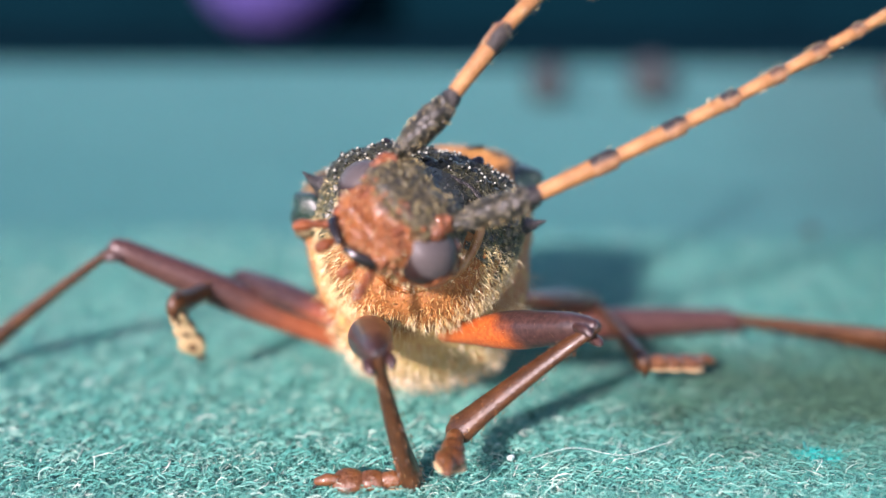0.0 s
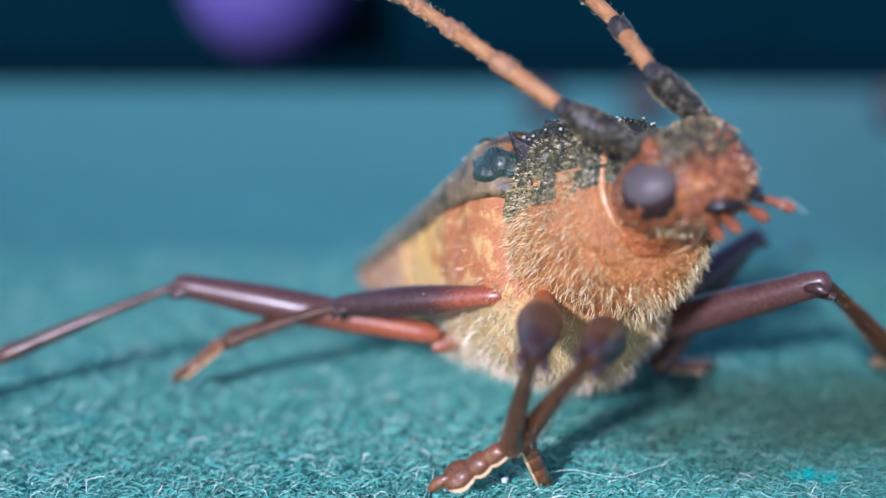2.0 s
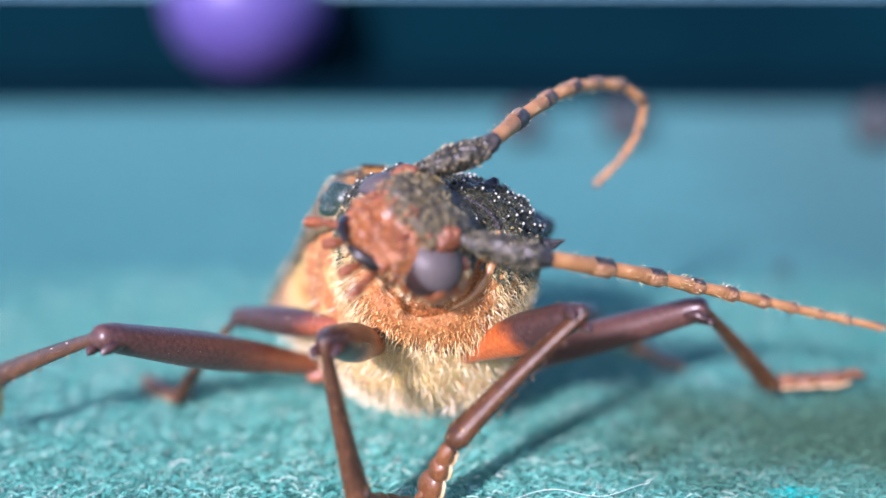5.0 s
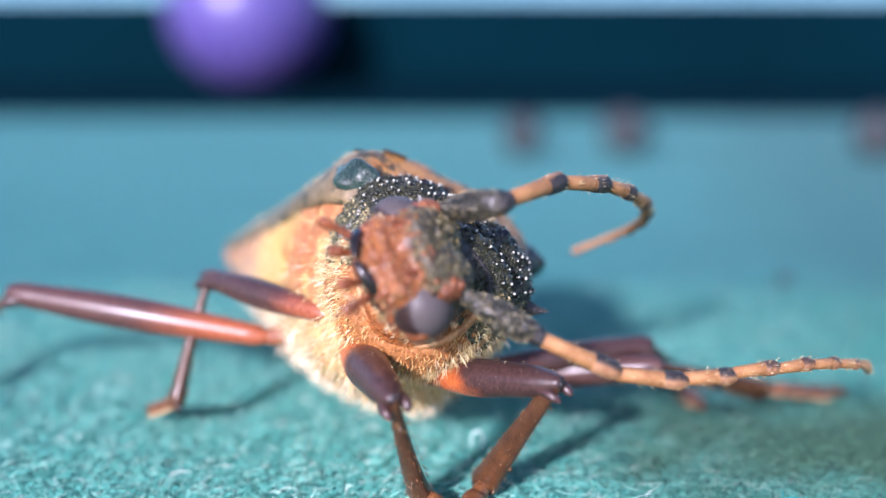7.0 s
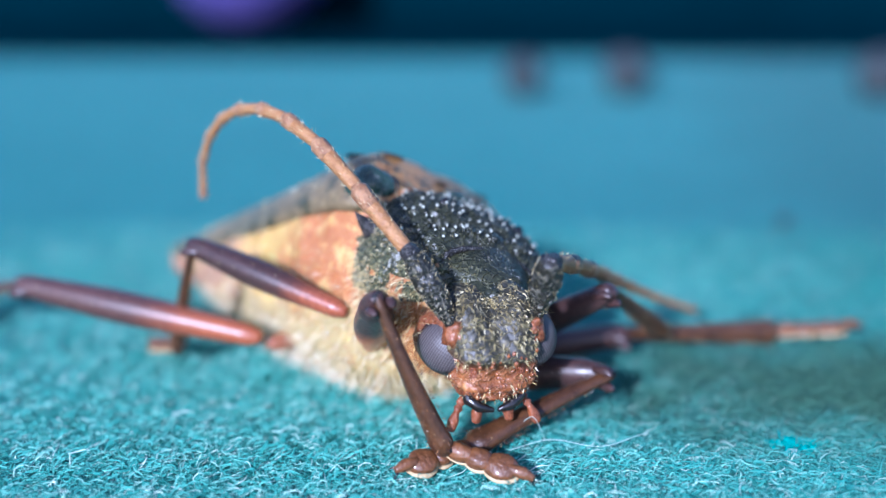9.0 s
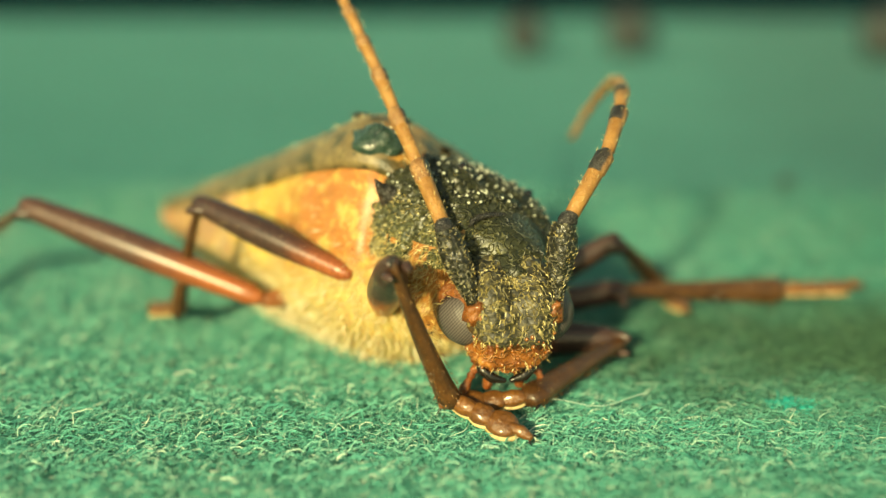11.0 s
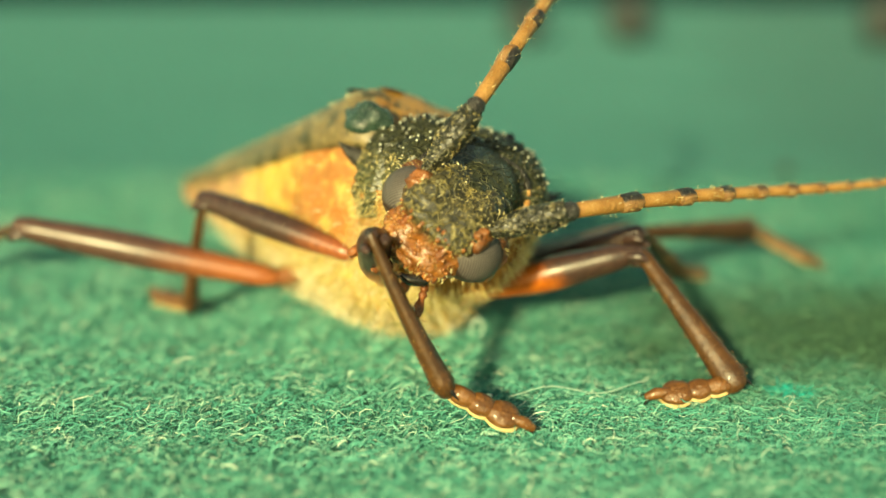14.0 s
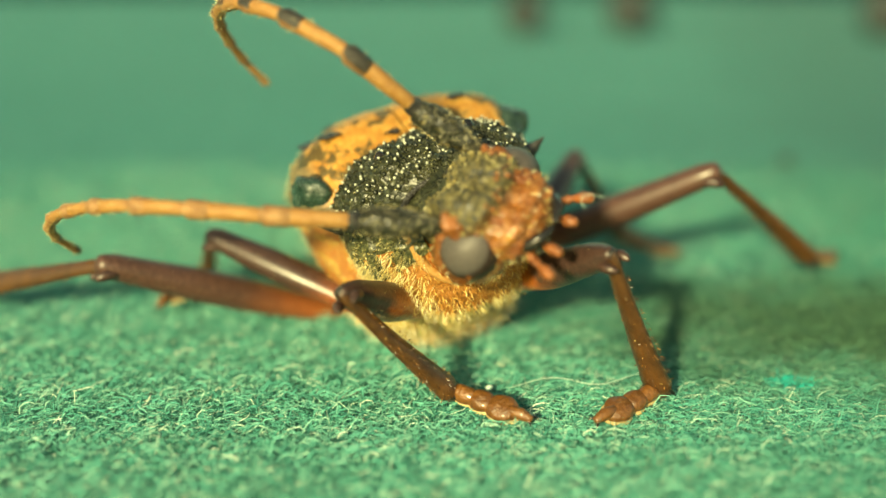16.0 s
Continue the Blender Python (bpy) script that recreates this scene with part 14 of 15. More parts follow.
    walk(got["MB"][1], [
        (0, at(11.37, 8.28, -6.3, -52.9, -70.7, -129.4)), (.25, at(12.11, 7.8, -5.71, -68.6, -66.7, -118.5)), (.5, at(12.81, 7.37, -4.95, -91.7, -59.3, -100.3)), (.75, at(12.36, 7.68, -2.62, -113.5, -37.3, -76.5)),
        (1, at(11.2, 7.84, -.28, -105, -4.7, -71.1)), (1.25, at(12.91, 4.88, .44, -82.5, 27, -71.2)), (1.5, at(13.42, .68, 1.21, -104.4, 25.4, -60.1)), (1.75, at(13.31, 1.03, 1.98, -100.7, 25.7, -57.8)),
        (2, at(13.49, .91, 1.57, -104.1, 27.7, -56.9)), (2.25, at(13.98, 2.83, -.02, -128.6, 14.9, -57.1)), (2.5, at(13.83, 3.68, -.35, -118.4, 7.5, -64.3)), (2.75, at(13.86, 4.73, -1.51, -130.2, -.6, -60.1)),
        (3, at(13.66, 5.09, -1.51, -121.9, 2.1, -62.2)), (3.25, at(13.9, 4.6, -1.43, -131.7, .5, -58.7)), (3.5, at(13.97, 4.16, -1.04, -131.8, 1, -58.6)), (3.75, at(13.56, 5.48, -1.97, -129.7, -11.7, -63)),
        (4, at(12.73, 7.02, -3.07, -124.2, -27.1, -67.7)), (4.25, at(10.91, 5.08, -1.52, -57.4, 13.2, -63.8)), (4.5, at(11.36, 6.19, -2.55, -35.3, 19.2, -58.1)), (4.75, at(12.03, 5.62, -2.56, -23.9, 23, -58.1)),
        (5, at(12.93, 4.09, -2.29, -12.1, 28.2, -60.2)), (5.2, at(13.18, 2.14, -.4, -.9, 52.6, -44.8)), (5.6, at(13.43, .56, .22, -1.2, 52.9, -42.9)), (6, at(13.64, -.79, .4, -3.2, 47.6, -46.4)),
        (6.4, at(13.83, -1.82, .33, -4.5, 38.5, -51.2)), (6.8, at(13.77, -3.05, .1, -3.7, 28.7, -56)), (7.3, at(13.25, -4.2, .17, .5, 19.9, -59.3)), (7.5, at(12.38, -5.1, .65, 6.3, 24.3, -57.4)),
        (7.75, at(8.29, -8.53, .71, 7.1, 18.9, -59)), (8, at(7.19, -8.84, .9, 7.4, 5.1, -64.7)), (8.25, at(6.65, -9.42, .35, 6.5, -9.4, -69.8)), (8.5, at(5.99, -9.97, -.23, 5.3, -13.7, -71.6)),
        (8.75, at(4.76, -9.96, -.44, 1.3, -18.8, -72.9)), (9, at(3.27, -10.02, -.67, -2.4, -26.6, -74.6)), (9.25, at(4.33, -9.46, .38, -5, -17.4, -72.1)), (9.5, at(9.62, -5.11, 1.26, -3.1, -33, -76.8)),
        (10, at(9.37, -5.36, 1.41, -2.9, -31.7, -76.6)), (10.4, at(9.03, -5.76, 1.64, -2.5, -29.7, -76.4)), (10.8, at(8.6, -6.2, 1.92, -1.6, -28, -76.5)), (11.2, at(8.27, -6.55, 2.21, -.6, -26.5, -76.4)),
        (11.5, at(8.03, -6.76, 2.38, 0, -25.1, -76.2)), (11.8, at(7.93, -6.81, 2.4, -.4, -23.4, -75.5)), (12, at(10.06, -4.97, 2.48, -.2, -17.9, -73.2)), (12.25, at(10.65, -3.64, 2.69, -3, -27.7, -76.8)),
        (12.5, at(10.78, -2.95, 2.77, -4.3, -34.6, -79.6)), (12.75, at(9.21, -5.12, 2.91, -5, -28.2, -76.9)), (13, at(6.17, -7.9, 1.97, -3.2, -26.8, -75.8)), (13.25, at(8.55, -6, 2.16, -4.9, -29.6, -76.4)),
        (13.5, at(9.6, -4.97, 2.08, -5.9, -30.7, -76.6)), (13.75, at(5.23, -9.54, .71, -4.8, -16.5, -71.7)), (14, at(6.04, -9.9, -.34, -4.6, -10.6, -70.6)), (14.25, at(7.05, -8.45, 1.61, -18.8, 3.8, -64.7)),
        (14.5, at(12.68, 2.62, -.13, -19.7, -19.9, -71.6)), (14.75, at(11.59, 7.21, -.54, -50.5, -68.5, -123)), (15, at(13.73, 5.7, -2.97, -25, -73.3, -177.6)), (15.25, at(10.15, 5.34, 1.67, -56.8, -13.6, -72.6)),
        (15.5, at(12.79, 3.98, -.13, -48.5, 18.1, -61.4)), (15.75, at(12.97, 5.13, -1.67, -50.6, 18.3, -61.5)), (16, at(12.77, 5.92, -2.69, -52, 16.1, -62.3))])
    walk(got["MB"][2], [
        (0, at(11.26, -1.27, -8.91, -10.7, 17.4, -69.3)), (.25, at(11.25, -1.36, -9.36, -9.4, 16.8, -72.8)), (.5, at(11, -.96, -9.99, -9.1, 16.9, -75.8)), (.75, at(9.8, 1.4, -9.83, -13.4, 17.8, -78.4)),
        (1, at(9.03, 6.27, -9.81, -16.2, 17.7, -83.2)), (1.25, at(12.69, 9.52, -8.3, -26.4, 14.5, -85.8)), (1.5, at(9.24, 3.02, -7.45, -8.1, 11.9, -89)), (1.75, at(9.52, 3.62, -6.79, -1.1, 11.8, -83.5)),
        (2, at(9.04, 3.33, -6.94, 4.1, 12.1, -78.6)), (2.25, at(7.72, 1.14, -7.49, -5.8, 14.9, -77.9)), (2.5, at(9.1, 2.66, -8.99, -5.8, 17.1, -83.8)), (2.75, at(8.36, 1.48, -9.07, -17.8, 20.2, -83.1)),
        (3, at(8.89, 2.92, -9.91, -17.2, 21.8, -83.5)), (3.25, at(8.24, 1.23, -8.83, -20.3, 20.9, -82)), (3.5, at(8.27, .83, -8.43, -17.1, 19.8, -79.9)), (3.75, at(8.63, 1.24, -9.42, -8, 19.4, -80.2)),
        (4, at(8.99, 1.46, -10.36, 1.8, 19.7, -83.7)), (4.25, at(14.85, 9.14, -9.65, -7.9, 13.7, -136.3)), (4.5, at(17.23, 12.06, -7.95, -19.1, 2.3, -167.3)), (4.75, at(18.89, 11.73, -6.26, -19.2, 3.2, -171.8)),
        (5, at(20.83, 9.76, -4.12, -17.2, 5.1, -176.4)), (5.2, at(20.07, 9.26, -.5, -9.5, 6.7, -182.8)), (5.6, at(20.05, 7.92, .09, -9.2, 10.5, 173.6)), (6, at(20.52, 6.31, .03, -10.4, 13.1, 169.3)),
        (6.4, at(21.21, 4.75, -.28, -13.1, 15.2, 165.3)), (6.8, at(21.78, 2.74, -.47, -17, 16.8, 160.7)), (7.3, at(21.78, .83, .25, -21.4, 19.3, 156.7)), (7.5, at(20.91, -.17, 1.63, -23.1, 21, 157)),
        (7.75, at(16.92, -3.82, 1.86, -16.9, 18.1, -159.6)), (8, at(16.12, -4.74, 2.18, 11.9, -2.1, -70.4)), (8.25, at(15.81, -5.85, 1.46, 11.5, -1.5, -69.5)), (8.5, at(15.28, -6.65, .66, 11.1, -.8, -68.3)),
        (8.75, at(14.2, -6.99, -.23, 9.1, .2, -69.9)), (9, at(12.85, -7.56, -1.04, 5.4, 1.5, -73.3)), (9.25, at(13.8, -6.68, -.46, -27.1, 11.8, -175.7)), (9.5, at(19.31, -3.14, .8, -22.7, 11.8, 139.4)),
        (10, at(19.05, -3.33, .97, -23, 12.3, 138.9)), (10.4, at(18.7, -3.65, 1.25, -23.3, 13.2, 139.1)), (10.8, at(18.25, -4.01, 1.68, -23.6, 14.6, 139.8)), (11.2, at(17.9, -4.27, 2.11, -24, 16.2, 140.9)),
        (11.5, at(17.64, -4.4, 2.38, -23.9, 17.5, 141.9)), (11.8, at(17.52, -4.35, 2.34, -23.2, 18, 143.4)), (12, at(19.54, -2.12, 2.44, -22.3, 17.5, 149.6)), (12.25, at(20.33, -1.61, 2.22, -22.2, 15.3, 147.2)),
        (12.5, at(20.57, -1.58, 2.17, -21.9, 13.8, 144.3)), (12.75, at(18.91, -3.29, 2.16, -20.7, 15.3, 145.4)), (13, at(15.81, -5.71, 1.47, -18.9, 15.5, 146.4)), (13.25, at(18.24, -4.09, 1.42, -19.7, 14.4, 145.9)),
        (13.5, at(19.3, -3.2, 1.21, -19.6, 14.8, 148.9)), (13.75, at(14.67, -6.67, -.08, -7.6, 18.5, -134.4)), (14, at(15.4, -6.76, -1.11, 6.6, 2.5, -77.4)), (14.25, at(15.44, -4.26, -1.58, -22.6, -2.6, -171)),
        (14.5, at(21.88, 4.47, -3.26, -12.6, -3.9, 146.1)), (14.75, at(13, -2.18, -3.34, -10, -2.1, -167.4)), (15, at(10.1, -3.43, -4.17, -9.2, 4.3, -95.3)), (15.25, at(15.9, 5.1, -6.38, -6.5, -3.4, -145.4)),
        (15.5, at(17.45, 9.14, -7.18, -10.3, -8.5, -159.8)), (15.75, at(17.35, 10.25, -8.93, -15.6, -12.6, -156.4)), (16, at(17.17, 10.67, -10.18, -20.3, -15.1, -153.7))])
    walk(got["HB"][0], [
        (0, at(4.3, 6.55, -6.82, -6.5, .8, -84.3)), (.25, at(4.85, 6.4, -6.19, -10, .3, -88.2)), (.5, at(5.3, 6.27, -5.73, -13.1, .1, -90.4)), (.75, at(4.85, 6.41, -6.39, 10.8, .5, -86.2)),
        (1, at(4.29, 6.57, -7.02, 16.3, -1.2, -98.3)), (1.25, at(4.28, 6.54, -6.82, 18.4, -3.9, -116.8)), (1.5, at(4.24, 6.54, -6.72, 18.9, -6.2, -136.2)), (1.75, at(4.11, 6.54, -6.73, 21, -7.7, -154)),
        (2, at(4.04, 6.55, -6.85, 18.4, -8.2, -164.2)), (2.25, at(4.09, 6.55, -6.94, 19.4, -8.2, -163.9)), (2.5, at(4.16, 6.58, -7.08, 18.7, -8, -160.2)), (2.75, at(4.21, 6.58, -7.12, 15, -8, -159.5)),
        (3, at(4.24, 6.59, -7.17, 12.9, -8, -160.5)), (3.25, at(4.23, 6.61, -7.22, 14.9, -8, -160)), (3.5, at(4.23, 6.62, -7.22, 15.8, -8, -158.7)), (3.75, at(4.23, 6.65, -7.31, 14.5, -7.8, -155.6)),
        (4, at(4.23, 6.68, -7.41, 13.4, -7.6, -152.3)), (4.25, at(4.24, 6.71, -7.5, 11.5, -7.4, -150.4)), (4.5, at(4.24, 6.71, -7.5, 9.9, -7.4, -149.9)), (4.75, at(4.31, 6.57, -7.32, 12.2, -7.8, -152.5)),
        (5, at(4.51, 6.37, -7.06, 17.2, -8.1, -154)), (5.2, at(4.45, 6.45, -6.74, 34.5, -6.1, -142)), (5.6, at(4.31, 6.56, -6.85, 34.7, -6.1, -142.5)), (6, at(4.2, 6.63, -7.04, 32.5, -6.6, -143.5)),
        (6.4, at(4.13, 6.69, -7.28, 29.1, -7, -144.8)), (6.8, at(4.24, 6.71, -7.5, 25.1, -7.2, -146.8)), (7.3, at(4.24, 6.71, -7.5, 21.7, -7.3, -148)), (7.5, at(4.24, 6.71, -7.5, 24.3, -7.2, -147.3)),
        (7.75, at(4.24, 6.71, -7.5, 29.3, -7.4, -149.3)), (8, at(4.24, 6.71, -7.5, 32, -7.4, -150.3)), (8.25, at(4.24, 6.71, -7.5, 28.6, -7.4, -150.5)), (8.5, at(4.24, 6.71, -7.5, 25.1, -7.5, -150.9)),
        (8.75, at(3.7, 6.7, -7.85, 24.1, -9.9, -151.5)), (9, at(3.13, 6.68, -8.17, 23.7, -12.5, -152.5)), (9.25, at(3.12, 6.68, -8.17, 24.1, -12.5, -152.7)), (9.5, at(3.12, 6.69, -8.17, 24.2, -12.5, -152.2)),
        (10, at(3.21, 6.69, -8.09, 24.8, -12.2, -153.3)), (10.4, at(3.42, 6.69, -7.99, 25.9, -11.3, -154.3)), (10.8, at(3.73, 6.7, -7.82, 26.9, -10.1, -155)), (11.2, at(4.03, 6.71, -7.63, 28, -8.7, -155.4)),
        (11.5, at(4.24, 6.71, -7.5, 28.5, -7.8, -155.3)), (11.8, at(4.24, 6.71, -7.5, 28.6, -7.7, -154.9)), (12, at(4.24, 6.71, -7.5, 28, -7.4, -149.3)), (12.25, at(4.24, 6.71, -7.5, 28, -7.1, -146.7)),
        (12.5, at(4.24, 6.71, -7.5, 28.2, -7.1, -145.6)), (12.75, at(4.24, 6.71, -7.5, 28.5, -7.4, -150.1)), (13, at(3.92, 6.7, -7.66, 27.2, -8.8, -151.6)), (13.25, at(3.61, 6.7, -7.82, 29.8, -10.1, -151.1)),
        (13.5, at(3.49, 6.69, -7.86, 31.7, -10.4, -149.1)), (13.75, at(3.82, 6.7, -7.7, 31, -9.2, -150.8)), (14, at(4.1, 6.71, -7.64, 29.4, -8.4, -155)), (14.25, at(4.12, 6.66, -7.12, 29.8, -7.9, -157.7)),
        (14.5, at(4.14, 6.62, -6.86, 29.4, -7.6, -152.7)), (14.75, at(4.19, 6.67, -7.05, 30.9, -7.2, -147)), (15, at(4.23, 6.69, -7.3, 30.9, -6.6, -140)), (15.25, at(4.24, 6.69, -7.25, 28.2, -6.3, -137.1)),
        (15.5, at(4.25, 6.68, -7.2, 24.9, -6.2, -136.3)), (15.75, at(4.27, 6.68, -7.3, 18.7, -6.2, -136.8)), (16, at(4.24, 6.71, -7.5, 14.2, -6.3, -137.1))])
    walk(got["HB"][1], [
        (0, at(20.46, 8.17, -8.66, -20.6, -64.5, -117)), (.25, at(20.95, 6.91, -9.03, -21.6, -61.7, -118.8)), (.5, at(21.22, 6.17, -9.42, -24.3, -58.9, -118.5)), (.75, at(20.87, 7.44, -3.33, -34.3, -41.7, -91.1)),
        (1, at(19.83, 4.39, -2.44, -4, -3.8, -70.8)), (1.25, at(18.29, -.14, -1.69, -6.2, -15.4, -75)), (1.5, at(15.35, -4.23, -1.45, -9.9, -29.2, -80.8)), (1.75, at(11.51, -6.84, -.93, -11, -19.9, -76.8)),
        (2, at(8.97, -8.18, -1.75, -14.5, -5.1, -71.2)), (2.25, at(9.1, -8.05, -1.56, -31.4, 13, -64.8)), (2.5, at(10.11, -7.74, -1.9, -46, 20.8, -61.8)), (2.75, at(10.29, -8.01, -2.94, -50.5, 22.6, -61)),
        (3, at(10.05, -8.26, -3.56, -53, 22.4, -61.1)), (3.25, at(10.18, -8.04, -3.07, -50, 21.9, -61.3)), (3.5, at(10.53, -7.81, -2.81, -45.9, 22.5, -61.1)), (3.75, at(11.26, -7.54, -3.26, -43.6, 23.1, -60.8)),
        (4, at(12.06, -7.17, -3.65, -40.9, 22.8, -60.9)), (4.25, at(12.51, -7.02, -4.27, -36.8, 23.9, -60.5)), (4.5, at(12.64, -7.03, -4.71, -32.5, 24.8, -60.1)), (4.75, at(12.11, -7.39, -3.91, -27.6, 19.9, -63.8)),
        (5, at(11.96, -7.38, -2.27, -21.1, 12.5, -70.4)), (5.2, at(13.53, -3.56, 2.46, -12.6, 9.9, -70.5)), (5.6, at(13.3, -3.47, 2.4, -6.1, 6.1, -70.4)), (6, at(13.2, -3.87, 1.68, -1.6, -3.9, -72.3)),
        (6.4, at(13.16, -4.42, .6, 2.5, -21, -77.2)), (6.8, at(13.07, -5.2, -.62, 8.9, -41.9, -87.8)), (7.3, at(12.93, -5.77, -1.5, 38.4, -66.7, -124.2)), (7.5, at(13.01, -5.37, -.84, 72.2, -70.6, -164.8)),
        (7.75, at(12.4, -5.04, .42, 69.5, -70.6, -164.3)), (8, at(12.08, -4.78, 1.09, 64.7, -70.6, -163.7)), (8.25, at(12.2, -5.29, .24, 64, -70.3, -170.4)), (8.5, at(12.23, -5.79, -.64, 63.1, -70, -175)),
        (8.75, at(11.83, -5.87, -1.27, 67, -72, 178.3)), (9, at(11.31, -5.94, -1.76, 70.8, -74.1, 172.3)), (9.25, at(11.26, -5.92, -1.68, 71.7, -73.8, 170.9)), (9.5, at(11.34, -5.84, -1.64, 72.7, -73.6, 169.6)),
        (10, at(11.17, -5.91, -1.37, 71.1, -73.2, 170.2)), (10.4, at(11.06, -5.96, -1.01, 69, -72.3, 170.8)), (10.8, at(11.05, -5.97, -.53, 66.8, -70.7, 170.9)), (11.2, at(11.1, -5.94, -.06, 65.1, -69, 170.6)),
        (11.5, at(11.2, -5.9, .23, 64.5, -67.8, 170)), (11.8, at(11.28, -5.84, .25, 64.8, -67.6, 168.9)), (12, at(12.45, -5.21, .1, 63.6, -69, 176.5)), (12.25, at(12.96, -4.83, .11, 60, -69.7, -177.8)),
        (12.5, at(13.15, -4.65, .17, 59.3, -69.8, -176.7)), (12.75, at(12.26, -5.25, .23, 57.8, -69, 176.7)), (13, at(11.86, -5.56, -.28, 57.9, -68.5, 165.6)), (13.25, at(11.72, -5.01, .19, 64.9, -70.2, 165.9)),
        (13.5, at(11.96, -4.45, .58, 77.5, -70, 162.3)), (13.75, at(11.84, -4.88, .59, 76.2, -70.3, 172)), (14, at(11.2, -5.69, .3, 53.1, -71.2, -152.1)), (14.25, at(10.54, -6.04, .92, -7.4, -23.2, -78.1)),
        (14.5, at(11.62, -5.56, 1.08, -27.5, 6.3, -67.2)), (14.75, at(12.7, -4.52, 1.28, -32.7, 4.3, -67.9)), (15, at(13.97, -3.45, 1.04, -35.8, .3, -69.4)), (15.25, at(14.66, -3.29, .43, -36.1, 1.3, -69)),
        (15.5, at(15.04, -3.52, -.36, -37.4, 1.9, -68.8)), (15.75, at(15.29, -4.21, -2.09, -43.8, -.9, -69.8)), (16, at(15.36, -4.6, -3.52, -48.4, -3.6, -70.7))])
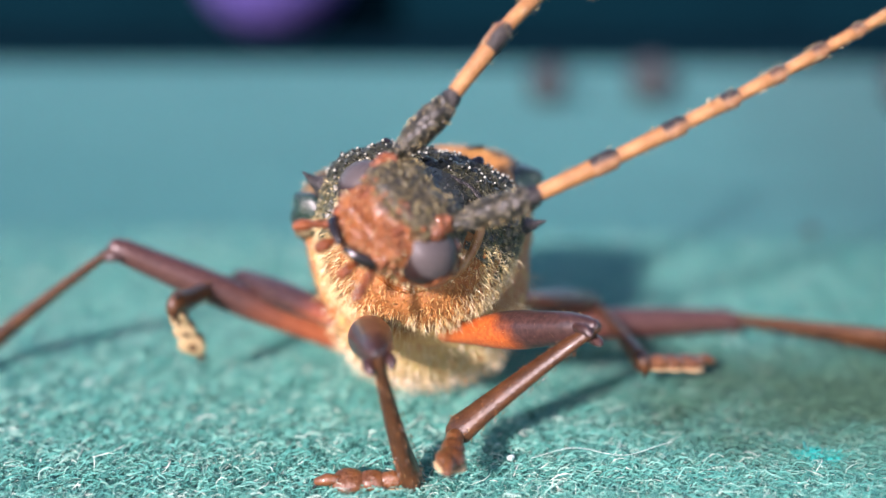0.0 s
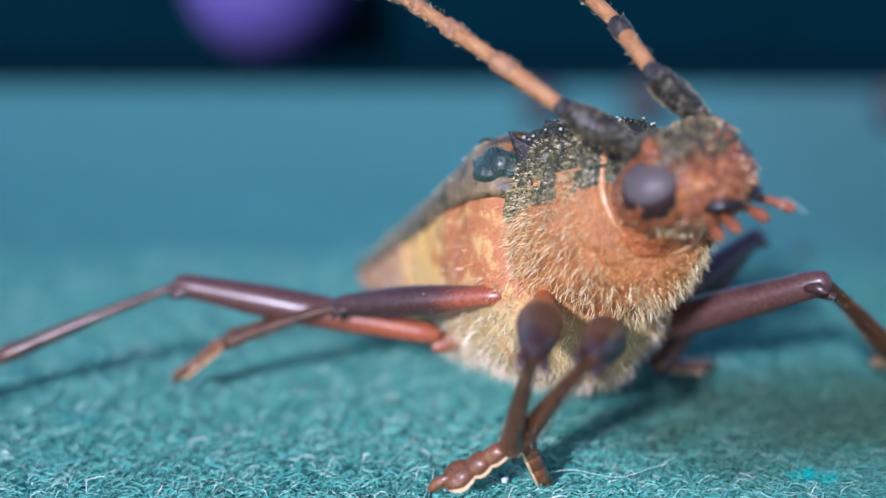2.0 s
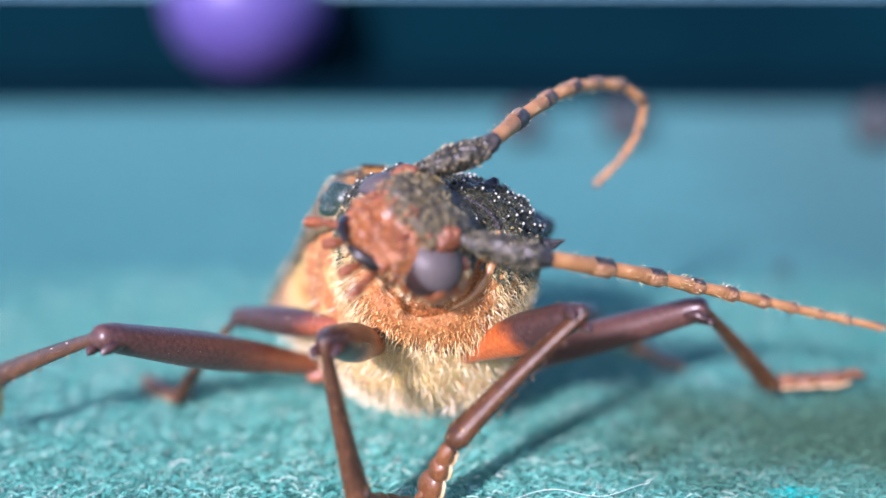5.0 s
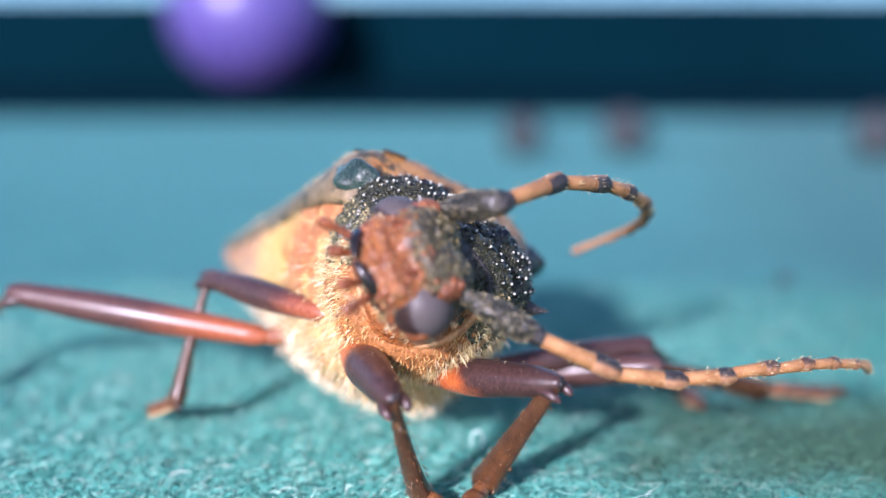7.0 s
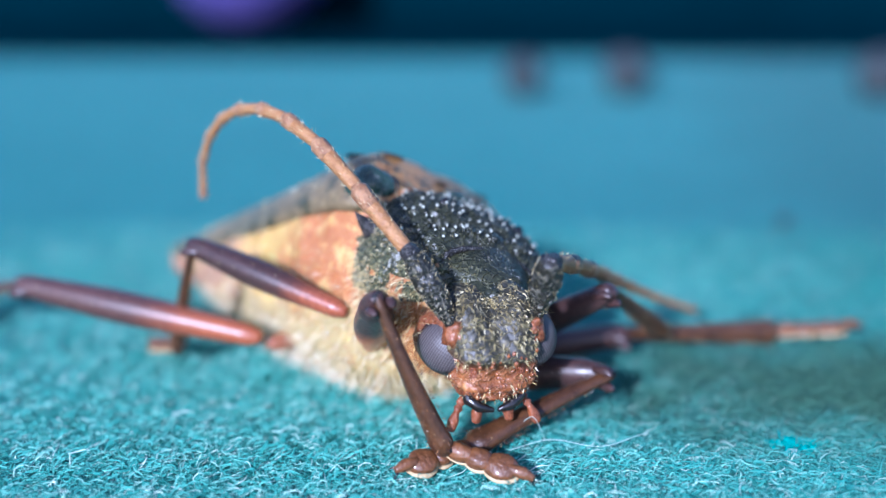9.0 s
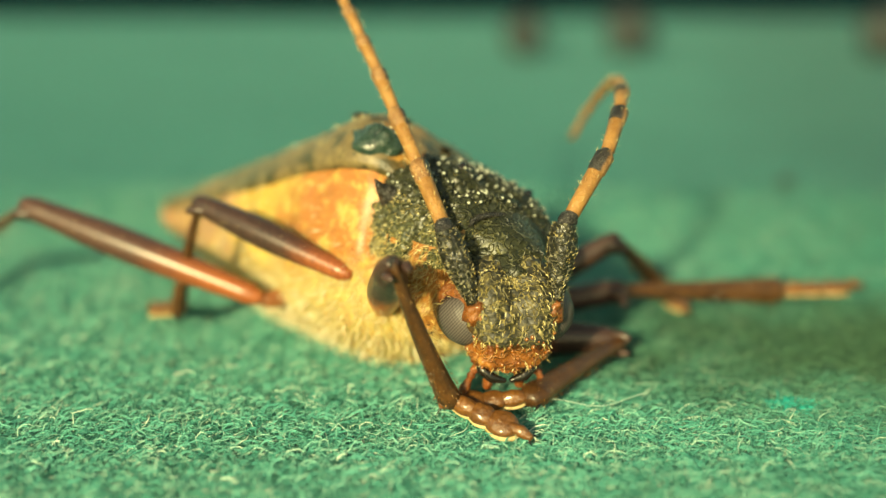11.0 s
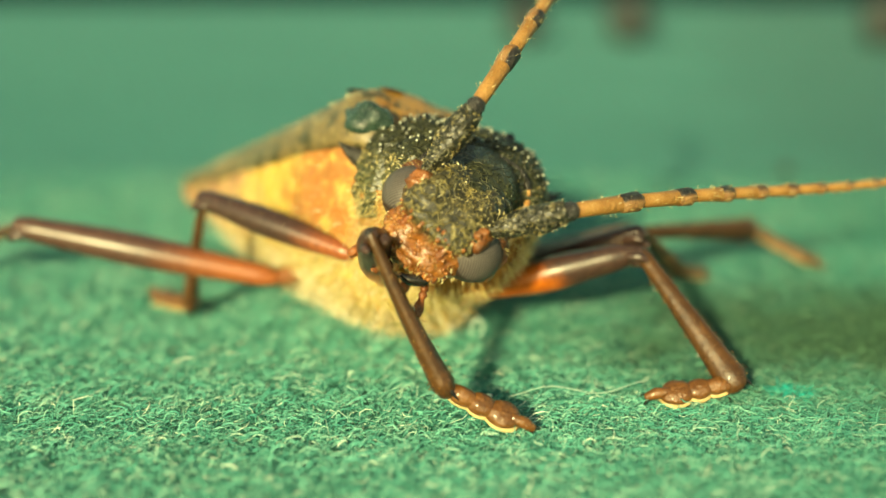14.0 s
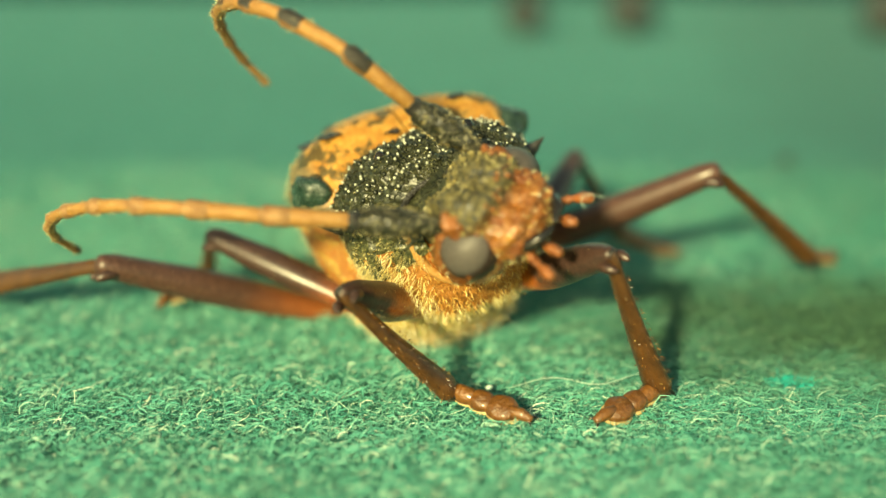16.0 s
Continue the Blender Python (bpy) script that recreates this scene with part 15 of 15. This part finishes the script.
    walk(got["HB"][2], [
        (0, at(27.88, .58, -10.29, -9, 18.4, -32.1)), (.25, at(28.01, -.96, -10.9, -10.1, 19.1, -36.5)), (.5, at(28.02, -1.81, -11.72, -11.4, 20.1, -39.8)), (.75, at(29.68, 3.25, -7.84, -56.4, 21.1, -41.2)),
        (1, at(29.96, 7.87, -3.18, -91.3, -17, 172.6)), (1.25, at(28.68, 2.33, -2.8, -84, -17.7, 146)), (1.5, at(25.94, -3.43, -3.07, -73.5, -13.2, 99.1)), (1.75, at(21.93, -5.1, -2.86, -42.7, 5.9, -30.8)),
        (2, at(18.89, -5.06, -4.43, -7.1, 5.1, -47.1)), (2.25, at(16.85, -3, -7.02, 5.6, 14.4, -79.4)), (2.5, at(15.38, -1.8, -9.13, 12.3, 17.1, -103.9)), (2.75, at(14.72, -1.91, -10.59, 6.8, 17.3, -105.7)),
        (3, at(14.14, -2.28, -11.49, 2.9, 18.2, -101.6)), (3.25, at(14.77, -2.04, -10.7, 2.6, 17.3, -102.7)), (3.5, at(15.64, -1.6, -9.93, 2.7, 16.4, -104.3)), (3.75, at(16.63, -1.21, -10.08, 4, 17, -103.3)),
        (4, at(17.84, -.85, -10.13, 5.5, 18.1, -101.3)), (4.25, at(18.71, -.52, -10.16, 6.6, 19.3, -100)), (4.5, at(19.28, -.42, -9.95, 8, 20.1, -99.4)), (4.75, at(19.9, -1.67, -8.58, 8.6, 19, -104.1)),
        (5, at(21.12, -3.22, -6.02, 8.6, 17, -111.4)), (5.2, at(23.27, .31, .14, 7.3, 9.7, -105)), (5.6, at(23.31, .23, 1.27, 11.1, 9.4, -101.1)), (6, at(23.44, -.63, 1.39, 13.6, 9.2, -100.3)),
        (6.4, at(23.59, -1.88, 1.03, 15.3, 9.4, -101.2)), (6.8, at(23.63, -3.7, .61, 16.8, 10.7, -103.6)), (7.3, at(23.33, -5.43, 1.14, 19.6, 12.9, -104.8)), (7.5, at(23.17, -6, 2.56, 27.3, 19.8, -118.2)),
        (7.75, at(22.55, -6.09, 3.76, 26.4, 20.5, -121.6)), (8, at(22.16, -6.62, 4.31, 24.9, 20.7, -125.8)), (8.25, at(21.94, -8.43, 3.49, 21.8, 20.7, -129.7)), (8.5, at(21.62, -9.85, 2.64, 19.5, 20.7, -131.8)),
        (8.75, at(21.1, -10.33, 1.79, 19, 19.4, -129.6)), (9, at(20.51, -10.73, 1.03, 18.7, 17.8, -126.8)), (9.25, at(20.4, -10.8, 1.16, 18.9, 17.6, -126.8)), (9.5, at(20.44, -10.76, 1.26, 18.6, 17.3, -127)),
        (10, at(20.17, -10.99, 1.56, 18.8, 17.1, -125.2)), (10.4, at(19.87, -11.29, 2.05, 19.6, 17.1, -123.3)), (10.8, at(19.58, -11.61, 2.74, 20.7, 17.4, -121.5)), (11.2, at(19.33, -11.88, 3.44, 22.1, 17.7, -119.9)),
        (11.5, at(19.23, -12.02, 3.89, 23.1, 17.9, -118.9)), (11.8, at(19.23, -12.05, 3.95, 23.3, 17.6, -118.5)), (12, at(21.12, -10.53, 3.56, 22.8, 16.7, -117.5)), (12.25, at(21.89, -9.86, 3.33, 20.9, 16, -117.6)),
        (12.5, at(22.13, -9.61, 3.36, 19.6, 15.5, -117.7)), (12.75, at(20.41, -11.45, 3.49, 20.2, 15, -118.7)), (13, at(18.63, -13.2, 3.06, 19.8, 14.2, -119.9)), (13.25, at(19.5, -11.65, 3.48, 11.3, 15.3, -126.4)),
        (13.5, at(20.65, -9.66, 4.18, 2.2, 16.8, -132.3)), (13.75, at(21.21, -8.78, 4.11, -4.2, 16.5, -128.5)), (14, at(21.41, -7.6, 3.05, -12.2, 15, -124.4)), (14.25, at(21.08, -4.38, -.35, -4.1, 10.8, -113.1)),
        (14.5, at(20.19, -1.37, -3.84, 2.7, 7.6, -104.8)), (14.75, at(20.92, -.73, -4.5, -.6, 3.5, -122.7)), (15, at(22.12, -.34, -5.23, -2, -.4, -137)), (15.25, at(22.71, -.05, -5.9, -10.3, 2.5, -110.6)),
        (15.5, at(22.91, -.24, -6.88, -18.7, 8.5, -79.7)), (15.75, at(22.6, -1.64, -9.53, -22.4, 13.3, -69.3)), (16, at(22.26, -2.72, -11.53, -22.9, 16.7, -63.7))])
    # a foot drags the curled thread along
    walk(curl, [
        (0, at(.5, 7, 0, 0, 0, 0)), (5.3, at(.5, 7, 0, 0, 0, 0)), (6.8, at(0, 0, 0, 0, 0, 0)), (16, at(0, 0, 0, 0, 0, 0))])


motions()
